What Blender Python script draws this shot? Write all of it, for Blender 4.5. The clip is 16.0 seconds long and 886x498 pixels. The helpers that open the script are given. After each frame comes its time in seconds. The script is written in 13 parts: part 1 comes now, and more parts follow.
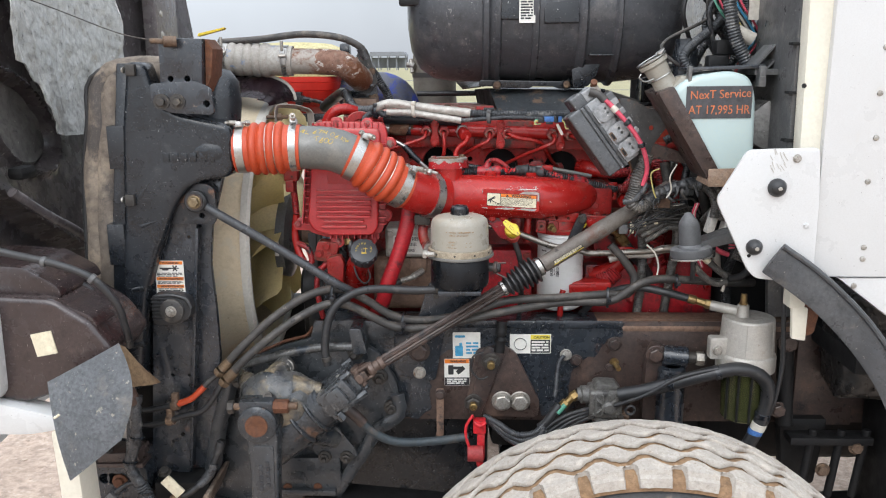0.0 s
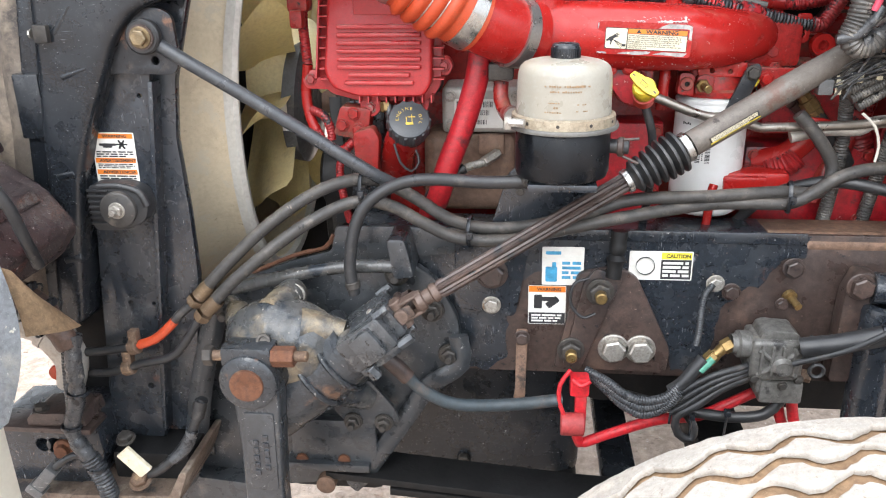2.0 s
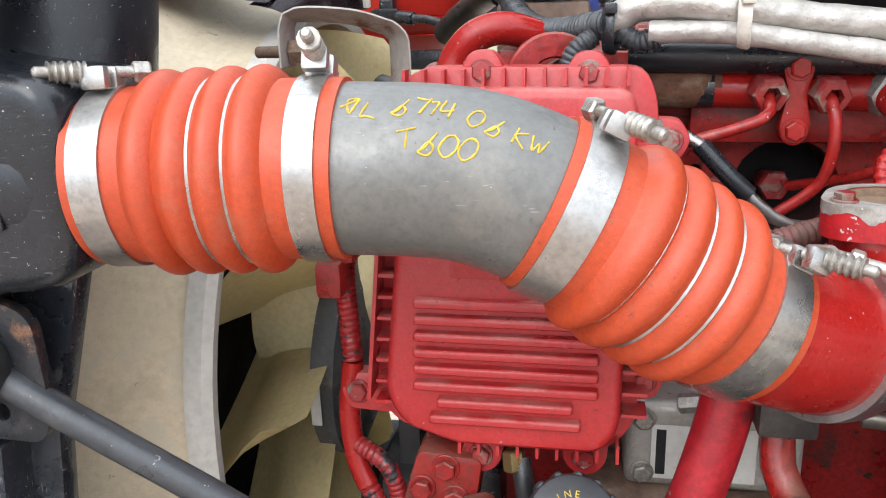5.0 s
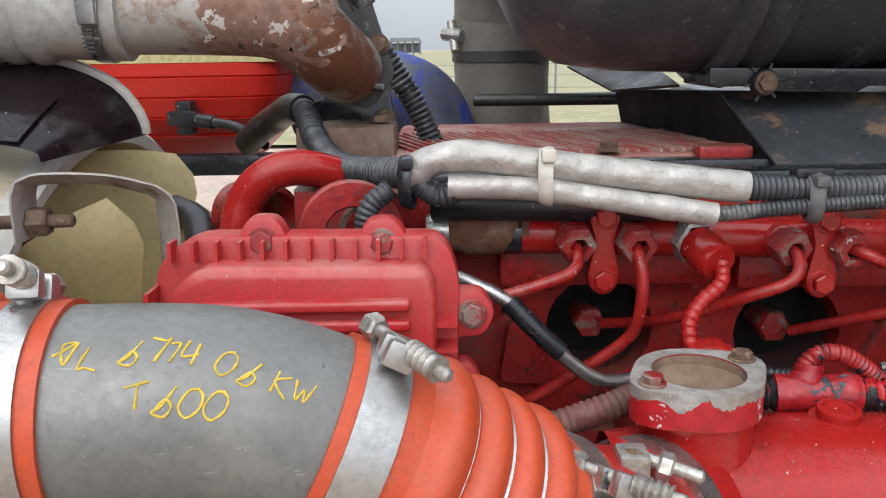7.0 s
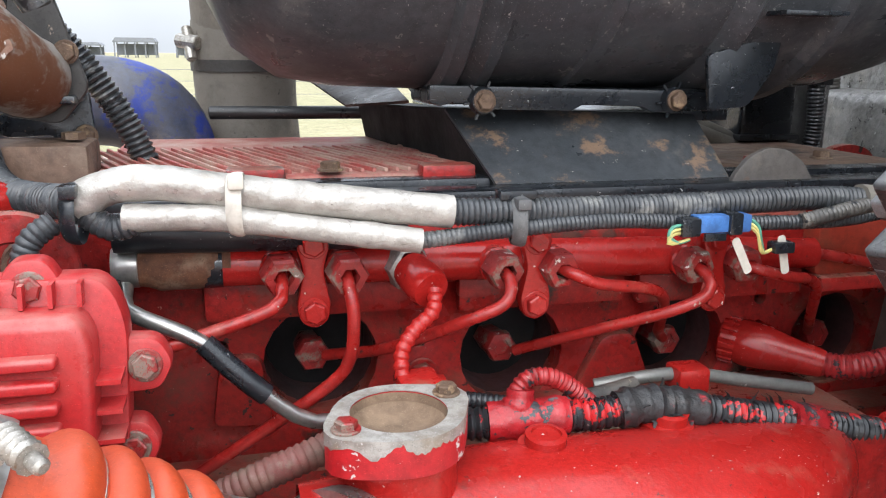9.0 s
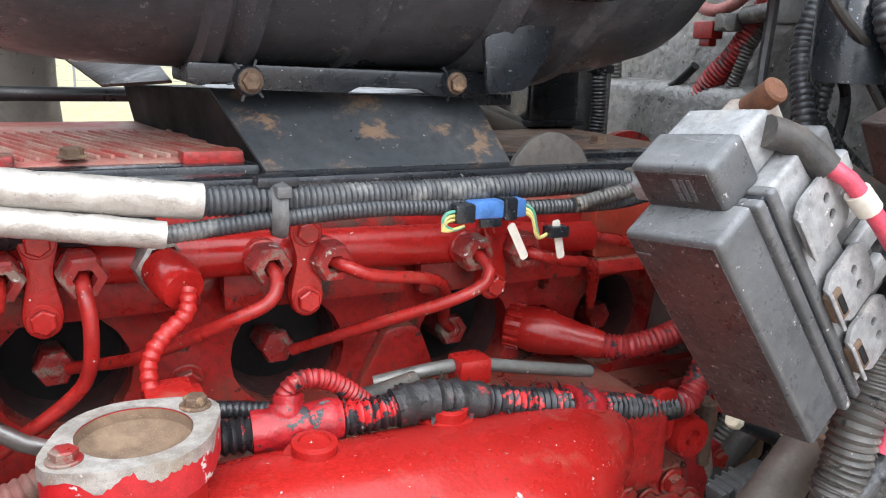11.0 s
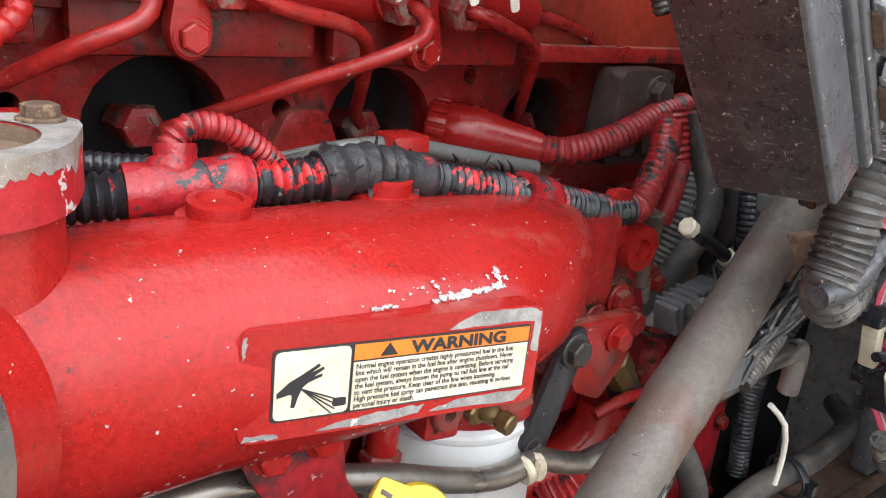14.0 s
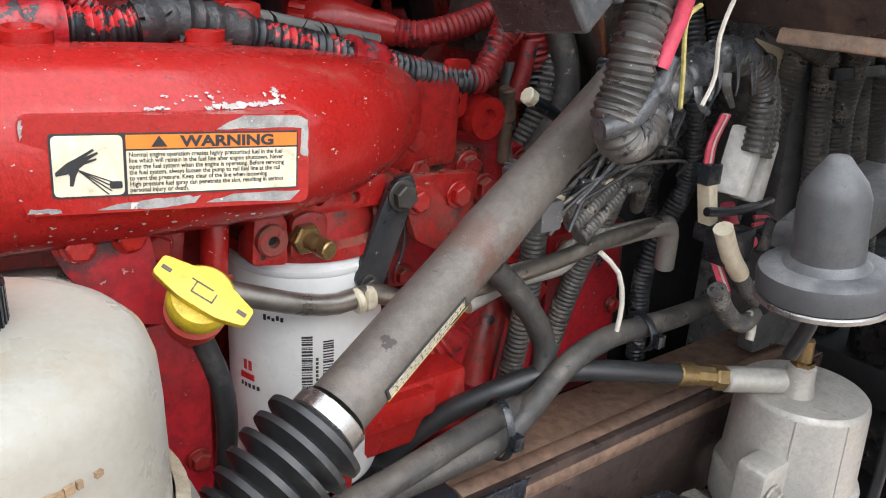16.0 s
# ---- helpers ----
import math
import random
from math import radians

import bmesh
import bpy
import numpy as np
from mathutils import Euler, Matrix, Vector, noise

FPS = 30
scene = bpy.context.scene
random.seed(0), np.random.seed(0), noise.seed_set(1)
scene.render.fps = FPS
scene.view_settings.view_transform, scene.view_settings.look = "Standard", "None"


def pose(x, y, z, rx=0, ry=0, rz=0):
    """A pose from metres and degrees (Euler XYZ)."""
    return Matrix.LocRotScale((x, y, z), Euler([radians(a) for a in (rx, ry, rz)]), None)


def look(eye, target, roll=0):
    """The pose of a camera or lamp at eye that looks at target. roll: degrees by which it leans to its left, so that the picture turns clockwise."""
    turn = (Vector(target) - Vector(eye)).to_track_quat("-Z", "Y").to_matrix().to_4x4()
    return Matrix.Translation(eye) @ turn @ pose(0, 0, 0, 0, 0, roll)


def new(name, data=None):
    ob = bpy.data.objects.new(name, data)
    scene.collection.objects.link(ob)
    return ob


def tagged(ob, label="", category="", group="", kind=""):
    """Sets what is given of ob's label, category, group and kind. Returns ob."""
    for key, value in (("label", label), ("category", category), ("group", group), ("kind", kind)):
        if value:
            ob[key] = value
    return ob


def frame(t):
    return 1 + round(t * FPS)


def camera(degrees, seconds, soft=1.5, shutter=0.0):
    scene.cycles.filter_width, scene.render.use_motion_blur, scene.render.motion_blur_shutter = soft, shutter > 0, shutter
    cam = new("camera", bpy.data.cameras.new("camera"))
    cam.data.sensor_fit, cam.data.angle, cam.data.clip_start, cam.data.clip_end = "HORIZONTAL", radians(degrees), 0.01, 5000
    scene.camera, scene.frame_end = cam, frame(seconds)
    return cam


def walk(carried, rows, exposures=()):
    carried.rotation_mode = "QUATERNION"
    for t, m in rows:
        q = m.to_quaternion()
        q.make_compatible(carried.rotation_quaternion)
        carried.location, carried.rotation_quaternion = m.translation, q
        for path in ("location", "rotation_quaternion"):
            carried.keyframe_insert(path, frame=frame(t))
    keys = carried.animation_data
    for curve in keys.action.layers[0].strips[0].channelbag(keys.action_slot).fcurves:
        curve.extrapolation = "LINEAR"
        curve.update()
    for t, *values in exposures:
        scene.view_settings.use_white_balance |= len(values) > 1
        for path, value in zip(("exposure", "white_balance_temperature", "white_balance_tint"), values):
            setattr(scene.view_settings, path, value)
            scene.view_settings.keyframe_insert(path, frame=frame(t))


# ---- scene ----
cam = camera(57.5, 16.0, soft=1.1)
METRES, EYE, TILT, LEAN, TURN = 2.3, 1.65, -12.0, 0.0, 0.0
PATH = [
    (0, (0.079, 0.028, 1.683), (0.007, 1.976, 1.237), -0.4),
    (0.5, (0.012, 0.132, 1.648), (-0.062, 2.07, 1.157), -0.5),
    (1, (-0.004, 0.257, 1.596), (-0.11, 2.178, 1.05), -0.6),
    (1.5, (0.031, 0.502, 1.546), (-0.128, 2.398, 0.93), -0.7),
    (2, (-0.005, 0.699, 1.49), (-0.2, 2.563, 0.793), -0.8),
    (2.5, (-0.123, 0.912, 1.427), (-0.343, 2.779, 0.744), -0.8),
    (3, (-0.202, 1.101, 1.469), (-0.488, 2.95, 0.761), -0.9),
    (3.5, (-0.227, 1.238, 1.474), (-0.576, 3.085, 0.791), -1.1),
    (4, (-0.228, 1.328, 1.525), (-0.59, 3.176, 0.853), -0.6),
    (4.5, (-0.197, 1.415, 1.548), (-0.591, 3.276, 0.93), -0.9),
    (4.7, (-0.188, 1.439, 1.56), (-0.578, 3.31, 0.969), -1.2),
    (6.8, (-0.158, 1.556, 1.66), (-0.202, 3.496, 1.176), -1.0),
    (7, (-0.148, 1.562, 1.66), (-0.144, 3.503, 1.179), -0.9),
    (7.5, (-0.131, 1.573, 1.664), (0.0, 3.511, 1.184), -0.5),
    (8, (-0.115, 1.588, 1.665), (0.141, 3.513, 1.188), -0.1),
    (8.5, (-0.096, 1.593, 1.668), (0.276, 3.5, 1.19), 0.3),
    (9, (-0.072, 1.603, 1.666), (0.418, 3.485, 1.198), 0.6),
    (9.5, (-0.055, 1.609, 1.672), (0.54, 3.461, 1.207), 0.9),
    (10, (-0.031, 1.61, 1.674), (0.665, 3.426, 1.209), 1.2),
    (10.2, (-0.021, 1.609, 1.674), (0.714, 3.409, 1.207), 1.2),
    (12.3, (-0.022, 1.706, 1.595), (1.113, 3.27, 1.083), 4.4),
    (12.5, (-0.026, 1.717, 1.586), (1.137, 3.259, 1.068), 4.7),
    (13, (-0.03, 1.746, 1.563), (1.185, 3.239, 1.02), 5.3),
    (13.5, (-0.026, 1.759, 1.543), (1.204, 3.223, 0.957), 5.6),
    (14, (-0.019, 1.744, 1.519), (1.196, 3.198, 0.878), 5.5),
    (14.5, (-0.007, 1.726, 1.49), (1.192, 3.167, 0.792), 5.2),
    (15, (0.001, 1.694, 1.466), (1.185, 3.133, 0.738), 4.6),
    (15.5, (0.017, 1.648, 1.455), (1.201, 3.086, 0.726), 4.0),
    (16, (0.033, 1.592, 1.467), (1.197, 3.059, 0.768), 3.4),
]
walk(cam, [(t, look(eye, target, roll)) for t, eye, target, roll in PATH], [(0, 0.13), (1.5, 0.6), (3, 1.22), (4.5, 0.75), (7, 0.05), (8.5, 0.45), (10, 0.85), (12.5, 0.85), (14.5, 0.62), (16, 0.55)])

# ---- world, sun ----
world = bpy.data.worlds.new("overcast_sky")
scene.world = world
world.use_nodes = True
wn = world.node_tree.nodes
wl = world.node_tree.links
sky = wn.new("ShaderNodeTexSky")
sky.sky_type, sky.sun_disc = "NISHITA", False
sky.sun_elevation, sky.sun_rotation = radians(58), radians(200)
sky.dust_density = 4.0
cloud = wn.new("ShaderNodeMix")
cloud.data_type = "RGBA"
cloud.inputs[0].default_value = 0.8
wl.new(sky.outputs[0], cloud.inputs[6])
# overcast: the zenith is about three times as bright as the horizon
where = wn.new("ShaderNodeTexCoord")
split = wn.new("ShaderNodeSeparateXYZ")
wl.new(where.outputs["Generated"], split.inputs[0])
grade = wn.new("ShaderNodeMapRange")
grade.inputs[1].default_value, grade.inputs[2].default_value = 0.0, 0.9
grade.inputs[3].default_value, grade.inputs[4].default_value = 6.6, 15.0
wl.new(split.outputs[2], grade.inputs[0])
lump = wn.new("ShaderNodeTexNoise")
lump.inputs["Scale"].default_value, lump.inputs["Detail"].default_value = 3.0, 5.0
wl.new(where.outputs["Generated"], lump.inputs["Vector"])
wave = wn.new("ShaderNodeMapRange")
wave.inputs[1].default_value, wave.inputs[2].default_value, wave.inputs[3].default_value, wave.inputs[4].default_value = 0.3, 0.7, 0.86, 1.1
wl.new(lump.outputs[0], wave.inputs[0])
lit = wn.new("ShaderNodeMath")
lit.operation = "MULTIPLY"
wl.new(grade.outputs[0], lit.inputs[0])
wl.new(wave.outputs[0], lit.inputs[1])
# brighter towards the veiled sun, dimmer away from it
side = wn.new("ShaderNodeVectorMath")
side.operation = "DOT_PRODUCT"
side.inputs[1].default_value = (-0.32, -0.85, 0.26)
wl.new(where.outputs["Generated"], side.inputs[0])
veil = wn.new("ShaderNodeMapRange")
veil.inputs[1].default_value, veil.inputs[2].default_value, veil.inputs[3].default_value, veil.inputs[4].default_value = -0.95, 0.95, 0.84, 1.85
wl.new(side.outputs["Value"], veil.inputs[0])
glow = wn.new("ShaderNodeMath")
glow.operation = "MULTIPLY"
wl.new(lit.outputs[0], glow.inputs[0])
wl.new(veil.outputs[0], glow.inputs[1])
tone = wn.new("ShaderNodeVectorMath")
tone.operation = "SCALE"
tone.inputs[0].default_value = (0.93, 1.0, 1.10)
wl.new(glow.outputs[0], tone.inputs[3])
wl.new(tone.outputs[0], cloud.inputs[7])
wl.new(cloud.outputs[2], wn["Background"].inputs[0])
wn["Background"].inputs[1].default_value = 0.12
sun_data = bpy.data.lights.new("sun", "SUN")
sun_data.energy, sun_data.angle, sun_data.color = 0.8, radians(35), (1, 0.98, 0.95)
sun = new("sun", sun_data)
sun.matrix_world = look((0, 0, 9), (0.2, 1.15, 8.1))


# ---- materials ----
def surface(name, base, second=None, rough=0.5, metal=0.0, scale=6.0, dust=None, chips=None, bump=0.15, grain=120.0, rust=None, coat=0.0, top_dust=None, spec=0.5, scratch=None, wavy=0.0, grit=1.0, fleck=None):
    """scratch: (colour, amount, axis of the strokes); wavy: slow unevenness of the surface.
    base/second mix over a broad noise; dust, rust, chips: (colour, amount 0..1, scale); top_dust: (colour, amount) on faces that look up."""
    m = bpy.data.materials.new(name)
    m.use_nodes = True
    n, l = m.node_tree.nodes, m.node_tree.links
    b = n["Principled BSDF"]
    geo = n.new("ShaderNodeNewGeometry")
    oi = n.new("ShaderNodeObjectInfo")
    shift = n.new("ShaderNodeVectorMath")
    shift.operation = "MULTIPLY_ADD"
    wide = n.new("ShaderNodeCombineXYZ")
    l.new(oi.outputs["Random"], wide.inputs[0])
    shift.inputs[1].default_value = (3.0, 0, 0)
    l.new(wide.outputs[0], shift.inputs[0])
    l.new(geo.outputs["Position"], shift.inputs[2])

    def noise_of(sc, detail=6.0, r=0.6):
        t = n.new("ShaderNodeTexNoise")
        t.inputs["Scale"].default_value, t.inputs["Detail"].default_value, t.inputs["Roughness"].default_value = sc, detail, r
        l.new(shift.outputs[0], t.inputs["Vector"])
        return t.outputs[0]

    def ramp(src, lo, hi):
        t = n.new("ShaderNodeMapRange")
        t.inputs[1].default_value, t.inputs[2].default_value = lo, hi
        l.new(src, t.inputs[0])
        return t.outputs[0]

    def mix(fac, a, c):
        t = n.new("ShaderNodeMix")
        t.data_type = "RGBA"
        if isinstance(fac, float):
            t.inputs[0].default_value = fac
        else:
            l.new(fac, t.inputs[0])
        for k, v in ((6, a), (7, c)):
            if isinstance(v, tuple):
                t.inputs[k].default_value = (*v, 1)
            else:
                l.new(v, t.inputs[k])
        return t.outputs[2]

    second = second or tuple(c * 0.7 for c in base)
    col = mix(ramp(noise_of(scale), 0.35, 0.68), base, second)
    fine = noise_of(grain, 3.0)
    col = mix(ramp(fine, 0.40, 0.80), col, tuple(c * (1 - 0.45 * grit) for c in second))
    col = mix(ramp(noise_of(grain * 0.33, 5.0, 0.7), 0.52, 0.78), col, tuple(c * (1 - 0.5 * grit) for c in base))
    rgh = None
    for extra, soft in ((rust, 0.06), (dust, 0.17)):
        if extra:
            c, amount, sc = extra
            fac = ramp(noise_of(sc, 8.0, 0.68), 0.70 - 0.45 * amount, 0.70 - 0.45 * amount + soft)
            col = mix(fac, col, c)
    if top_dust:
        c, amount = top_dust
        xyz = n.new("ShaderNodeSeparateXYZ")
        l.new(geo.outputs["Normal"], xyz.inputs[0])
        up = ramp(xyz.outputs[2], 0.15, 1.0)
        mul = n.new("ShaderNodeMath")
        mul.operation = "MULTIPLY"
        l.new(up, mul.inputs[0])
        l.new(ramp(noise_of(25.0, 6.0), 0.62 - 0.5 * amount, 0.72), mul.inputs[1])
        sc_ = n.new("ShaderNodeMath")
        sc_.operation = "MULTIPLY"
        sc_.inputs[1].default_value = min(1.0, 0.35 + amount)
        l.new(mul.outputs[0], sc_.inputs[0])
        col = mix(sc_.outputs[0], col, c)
    fleck = (0.5 if grit >= 0.5 else 0.0) if fleck is None else fleck
    if fleck:
        col = mix(ramp(noise_of(1100.0, 2.0, 0.5), 0.66 - 0.08 * fleck, 0.76 - 0.08 * fleck), col, tuple(c * 0.5 for c in base))
        col = mix(ramp(noise_of(1500.0, 2.0, 0.5), 0.68 - 0.08 * fleck, 0.76 - 0.08 * fleck), col, tuple(min(0.75, c * 1.35 + 0.03) for c in base))
    for c, amount, sc in (chips if isinstance(chips, list) else [chips] if chips else []):
        fac = ramp(noise_of(sc, 4.0, 0.7), 0.72 - 0.38 * amount, 0.735 - 0.38 * amount)
        col = mix(fac, col, c)
    if scratch:
        c, amount, axis = scratch
        for turn, sc in ((0.35, 620.0), (-0.5, 480.0)):
            mp = n.new("ShaderNodeMapping")
            mp.inputs["Rotation"].default_value = tuple(turn if k != axis else 0.2 * turn for k in range(3))
            mp.inputs["Scale"].default_value = tuple(0.09 if k == axis else 1.0 for k in range(3))
            l.new(shift.outputs[0], mp.inputs["Vector"])
            t = n.new("ShaderNodeTexNoise")
            t.inputs["Scale"].default_value, t.inputs["Detail"].default_value = sc, 2.0
            l.new(mp.outputs[0], t.inputs["Vector"])
            line = ramp(t.outputs[0], 0.76 - 0.13 * amount, 0.82 - 0.13 * amount)
            patch = ramp(noise_of(sc * 0.03, 3.0), 0.44, 0.70)
            both = n.new("ShaderNodeMath")
            both.operation = "MULTIPLY"
            l.new(line, both.inputs[0])
            l.new(patch, both.inputs[1])
            col = mix(both.outputs[0], col, c)
    l.new(col, b.inputs["Base Color"])
    rr = n.new("ShaderNodeMapRange")
    rr.inputs[1].default_value, rr.inputs[2].default_value = 0.3, 0.75
    rr.inputs[3].default_value, rr.inputs[4].default_value = max(0.05, rough - 0.14), min(1, rough + 0.24)
    l.new(noise_of(scale * 3, 5.0), rr.inputs[0])
    l.new(rr.outputs[0], b.inputs["Roughness"])
    b.inputs["Metallic"].default_value = metal
    b.inputs["Coat Weight"].default_value = coat
    b.inputs["Specular IOR Level"].default_value = spec
    last = None
    if wavy:
        slow = n.new("ShaderNodeBump")
        slow.inputs["Strength"].default_value, slow.inputs["Distance"].default_value = wavy, 0.012
        l.new(noise_of(22.0, 2.0, 0.5), slow.inputs["Height"])
        l.new(slow.outputs[0], b.inputs["Normal"])
        last = slow
    if bump:
        bp = n.new("ShaderNodeBump")
        bp.inputs["Strength"].default_value, bp.inputs["Distance"].default_value = bump, 0.002
        l.new(fine, bp.inputs["Height"])
        if last:
            l.new(last.outputs[0], bp.inputs["Normal"])
        l.new(bp.outputs[0], b.inputs["Normal"])
    return m


DUST = (0.30, 0.235, 0.175)
RUST = (0.16, 0.062, 0.028)
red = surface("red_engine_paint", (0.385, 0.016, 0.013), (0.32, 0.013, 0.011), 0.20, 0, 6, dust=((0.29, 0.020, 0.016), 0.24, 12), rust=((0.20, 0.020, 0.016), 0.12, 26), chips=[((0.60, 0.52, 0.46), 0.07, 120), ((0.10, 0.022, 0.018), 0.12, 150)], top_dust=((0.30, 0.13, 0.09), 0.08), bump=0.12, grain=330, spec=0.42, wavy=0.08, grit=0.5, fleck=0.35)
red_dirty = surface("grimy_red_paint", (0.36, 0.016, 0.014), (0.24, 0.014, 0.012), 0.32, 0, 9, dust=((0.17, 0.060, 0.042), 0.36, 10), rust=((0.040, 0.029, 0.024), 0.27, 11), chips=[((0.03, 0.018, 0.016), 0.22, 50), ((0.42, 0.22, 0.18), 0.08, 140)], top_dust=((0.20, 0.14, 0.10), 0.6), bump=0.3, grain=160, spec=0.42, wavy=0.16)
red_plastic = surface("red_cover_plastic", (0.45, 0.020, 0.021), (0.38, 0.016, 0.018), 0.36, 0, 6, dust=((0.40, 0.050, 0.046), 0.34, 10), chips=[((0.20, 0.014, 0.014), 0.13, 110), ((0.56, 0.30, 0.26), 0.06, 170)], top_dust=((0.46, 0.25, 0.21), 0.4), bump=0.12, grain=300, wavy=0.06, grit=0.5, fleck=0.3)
black_plastic = surface("black_plastic", (0.009, 0.0115, 0.015), (0.019, 0.022, 0.027), 0.25, 0, 6, dust=((0.065, 0.066, 0.068), 0.16, 12), chips=[((0.40, 0.40, 0.39), 0.11, 320), ((0.40, 0.40, 0.39), 0.06, 90)], scratch=((0.22, 0.23, 0.24), 0.45, 0), bump=0.12, grain=240, spec=0.55, wavy=0.12)
black_paint = surface("black_frame_paint", (0.014, 0.018, 0.025), (0.030, 0.036, 0.044), 0.22, 0, 6, dust=((0.080, 0.076, 0.072), 0.26, 12), rust=((0.12, 0.058, 0.038), 0.12, 11), chips=[((0.46, 0.45, 0.43), 0.10, 220), ((0.20, 0.15, 0.12), 0.13, 90)], scratch=((0.32, 0.33, 0.34), 0.6, 2), bump=0.2, grain=150, spec=0.75, wavy=0.14)
oily_steel = surface("oily_brown_steel", (0.078, 0.052, 0.044), (0.048, 0.035, 0.031), 0.34, 0.1, 8, dust=((0.125, 0.078, 0.058), 0.34, 12), rust=((0.012, 0.013, 0.016), 0.20, 8), chips=[((0.24, 0.18, 0.14), 0.12, 170), ((0.010, 0.011, 0.013), 0.2, 45)], scratch=((0.22, 0.17, 0.14), 0.4, 0), bump=0.4, grain=90, spec=0.5, wavy=0.1)
rubber = surface("black_rubber", (0.016, 0.017, 0.019), (0.030, 0.030, 0.031), 0.38, 0, 12, dust=((0.105, 0.095, 0.085), 0.24, 20), chips=[((0.22, 0.20, 0.17), 0.06, 120)], bump=0.15, grain=200, spec=0.5, grit=0.5, fleck=0.2)
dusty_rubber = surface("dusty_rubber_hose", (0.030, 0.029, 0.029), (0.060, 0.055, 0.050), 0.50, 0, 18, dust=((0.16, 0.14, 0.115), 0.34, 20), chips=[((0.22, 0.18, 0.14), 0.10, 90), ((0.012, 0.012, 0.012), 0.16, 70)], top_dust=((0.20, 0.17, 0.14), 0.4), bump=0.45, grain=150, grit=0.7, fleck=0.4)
conduit_mat = surface("black_corrugated_conduit", (0.026, 0.029, 0.034), (0.060, 0.063, 0.067), 0.30, 0, 12, dust=((0.24, 0.235, 0.22), 0.32, 26), bump=0.15, grain=220, fleck=0.4)
dusty_conduit = surface("dust_caked_conduit", (0.050, 0.048, 0.046), (0.135, 0.125, 0.112), 0.42, 0, 20, dust=((0.36, 0.325, 0.275), 0.34, 40), chips=[((0.012, 0.013, 0.015), 0.32, 80), ((0.46, 0.42, 0.37), 0.12, 140)], bump=0.25, grain=180)
rust_tan = surface("sunlit_rusty_bracket", (0.30, 0.20, 0.135), (0.22, 0.15, 0.11), 0.6, 0.1, 9, dust=((0.34, 0.27, 0.215), 0.32, 12), rust=((0.30, 0.14, 0.055), 0.24, 9), chips=[((0.09, 0.075, 0.065), 0.18, 60)], scratch=((0.5, 0.42, 0.35), 0.5, 0), bump=0.4, grain=100)
worn_tape = surface("frayed_grey_tape", (0.030, 0.032, 0.036), (0.095, 0.097, 0.10), 0.30, 0, 40, dust=((0.30, 0.27, 0.23), 0.28, 34), chips=[((0.008, 0.008, 0.010), 0.34, 60), ((0.46, 0.45, 0.43), 0.12, 150)], bump=0.9, grain=70, wavy=0.7)
conduit_red = surface("overpainted_conduit", (0.38, 0.018, 0.020), (0.22, 0.016, 0.017), 0.38, 0, 16, dust=((0.16, 0.07, 0.06), 0.24, 22), chips=[((0.020, 0.020, 0.022), 0.36, 50), ((0.4, 0.2, 0.18), 0.08, 130)], bump=0.2, grain=150)
conduit_mixed = surface("half_painted_conduit", (0.011, 0.012, 0.014), (0.024, 0.025, 0.028), 0.30, 0, 14, dust=((0.13, 0.12, 0.11), 0.16, 30), chips=[((0.42, 0.016, 0.018), 0.34, 36), ((0.30, 0.28, 0.26), 0.08, 150)], bump=0.2, grain=150, fleck=0.3)
orange_silicone = surface("orange_silicone", (0.52, 0.066, 0.018), (0.43, 0.056, 0.018), 0.44, 0, 8, dust=((0.36, 0.12, 0.065), 0.26, 12), chips=[((0.20, 0.05, 0.03), 0.14, 120)], bump=0.12, grain=260, grit=0.4, fleck=0.3)
steel = surface("clamp_steel", (0.50, 0.49, 0.47), (0.36, 0.35, 0.33), 0.30, 0.9, 10, dust=((0.34, 0.30, 0.25), 0.14, 26), scratch=((0.26, 0.255, 0.245), 0.4, 0), grit=0.25, bump=0.06, grain=240, fleck=0.0)
zinc = surface("zinc_bolt", (0.50, 0.48, 0.44), (0.36, 0.33, 0.29), 0.42, 0.7, 20, rust=((0.24, 0.14, 0.07), 0.22, 40), bump=0.15, grain=220)
rusty_bolt = surface("rusty_bolt", (0.19, 0.13, 0.09), (0.11, 0.065, 0.042), 0.7, 0.3, 30, rust=((0.30, 0.20, 0.12), 0.3, 50), bump=0.35, grain=200)
dark_bolt = surface("dark_bolt", (0.05, 0.047, 0.045), (0.09, 0.08, 0.07), 0.5, 0.5, 30, dust=((0.2, 0.17, 0.13), 0.25, 40), bump=0.2, grain=200)
cast_alu = surface("dusty_aluminium", (0.50, 0.475, 0.43), (0.42, 0.395, 0.355), 0.46, 0.4, 24, dust=((0.32, 0.275, 0.225), 0.28, 18), chips=[((0.54, 0.53, 0.50), 0.08, 120), ((0.2, 0.17, 0.14), 0.09, 90)], bump=0.18, grain=220, grit=0.3, fleck=0.2)
gray_pipe_mat = surface("weathered_aluminium_pipe", (0.205, 0.203, 0.190), (0.150, 0.148, 0.138), 0.44, 0.4, 14, dust=((0.27, 0.25, 0.215), 0.26, 9), rust=((0.115, 0.112, 0.104), 0.22, 16), chips=[((0.46, 0.46, 0.44), 0.07, 90), ((0.10, 0.096, 0.09), 0.06, 70)], scratch=((0.36, 0.355, 0.34), 0.5, 0), grit=0.25, bump=0.10, grain=220, fleck=0.0)
rust_mat = surface("rusted_steel", (0.17, 0.066, 0.03), (0.10, 0.042, 0.024), 0.85, 0.1, 12, dust=((0.28, 0.20, 0.14), 0.3, 18), bump=0.5, grain=120)
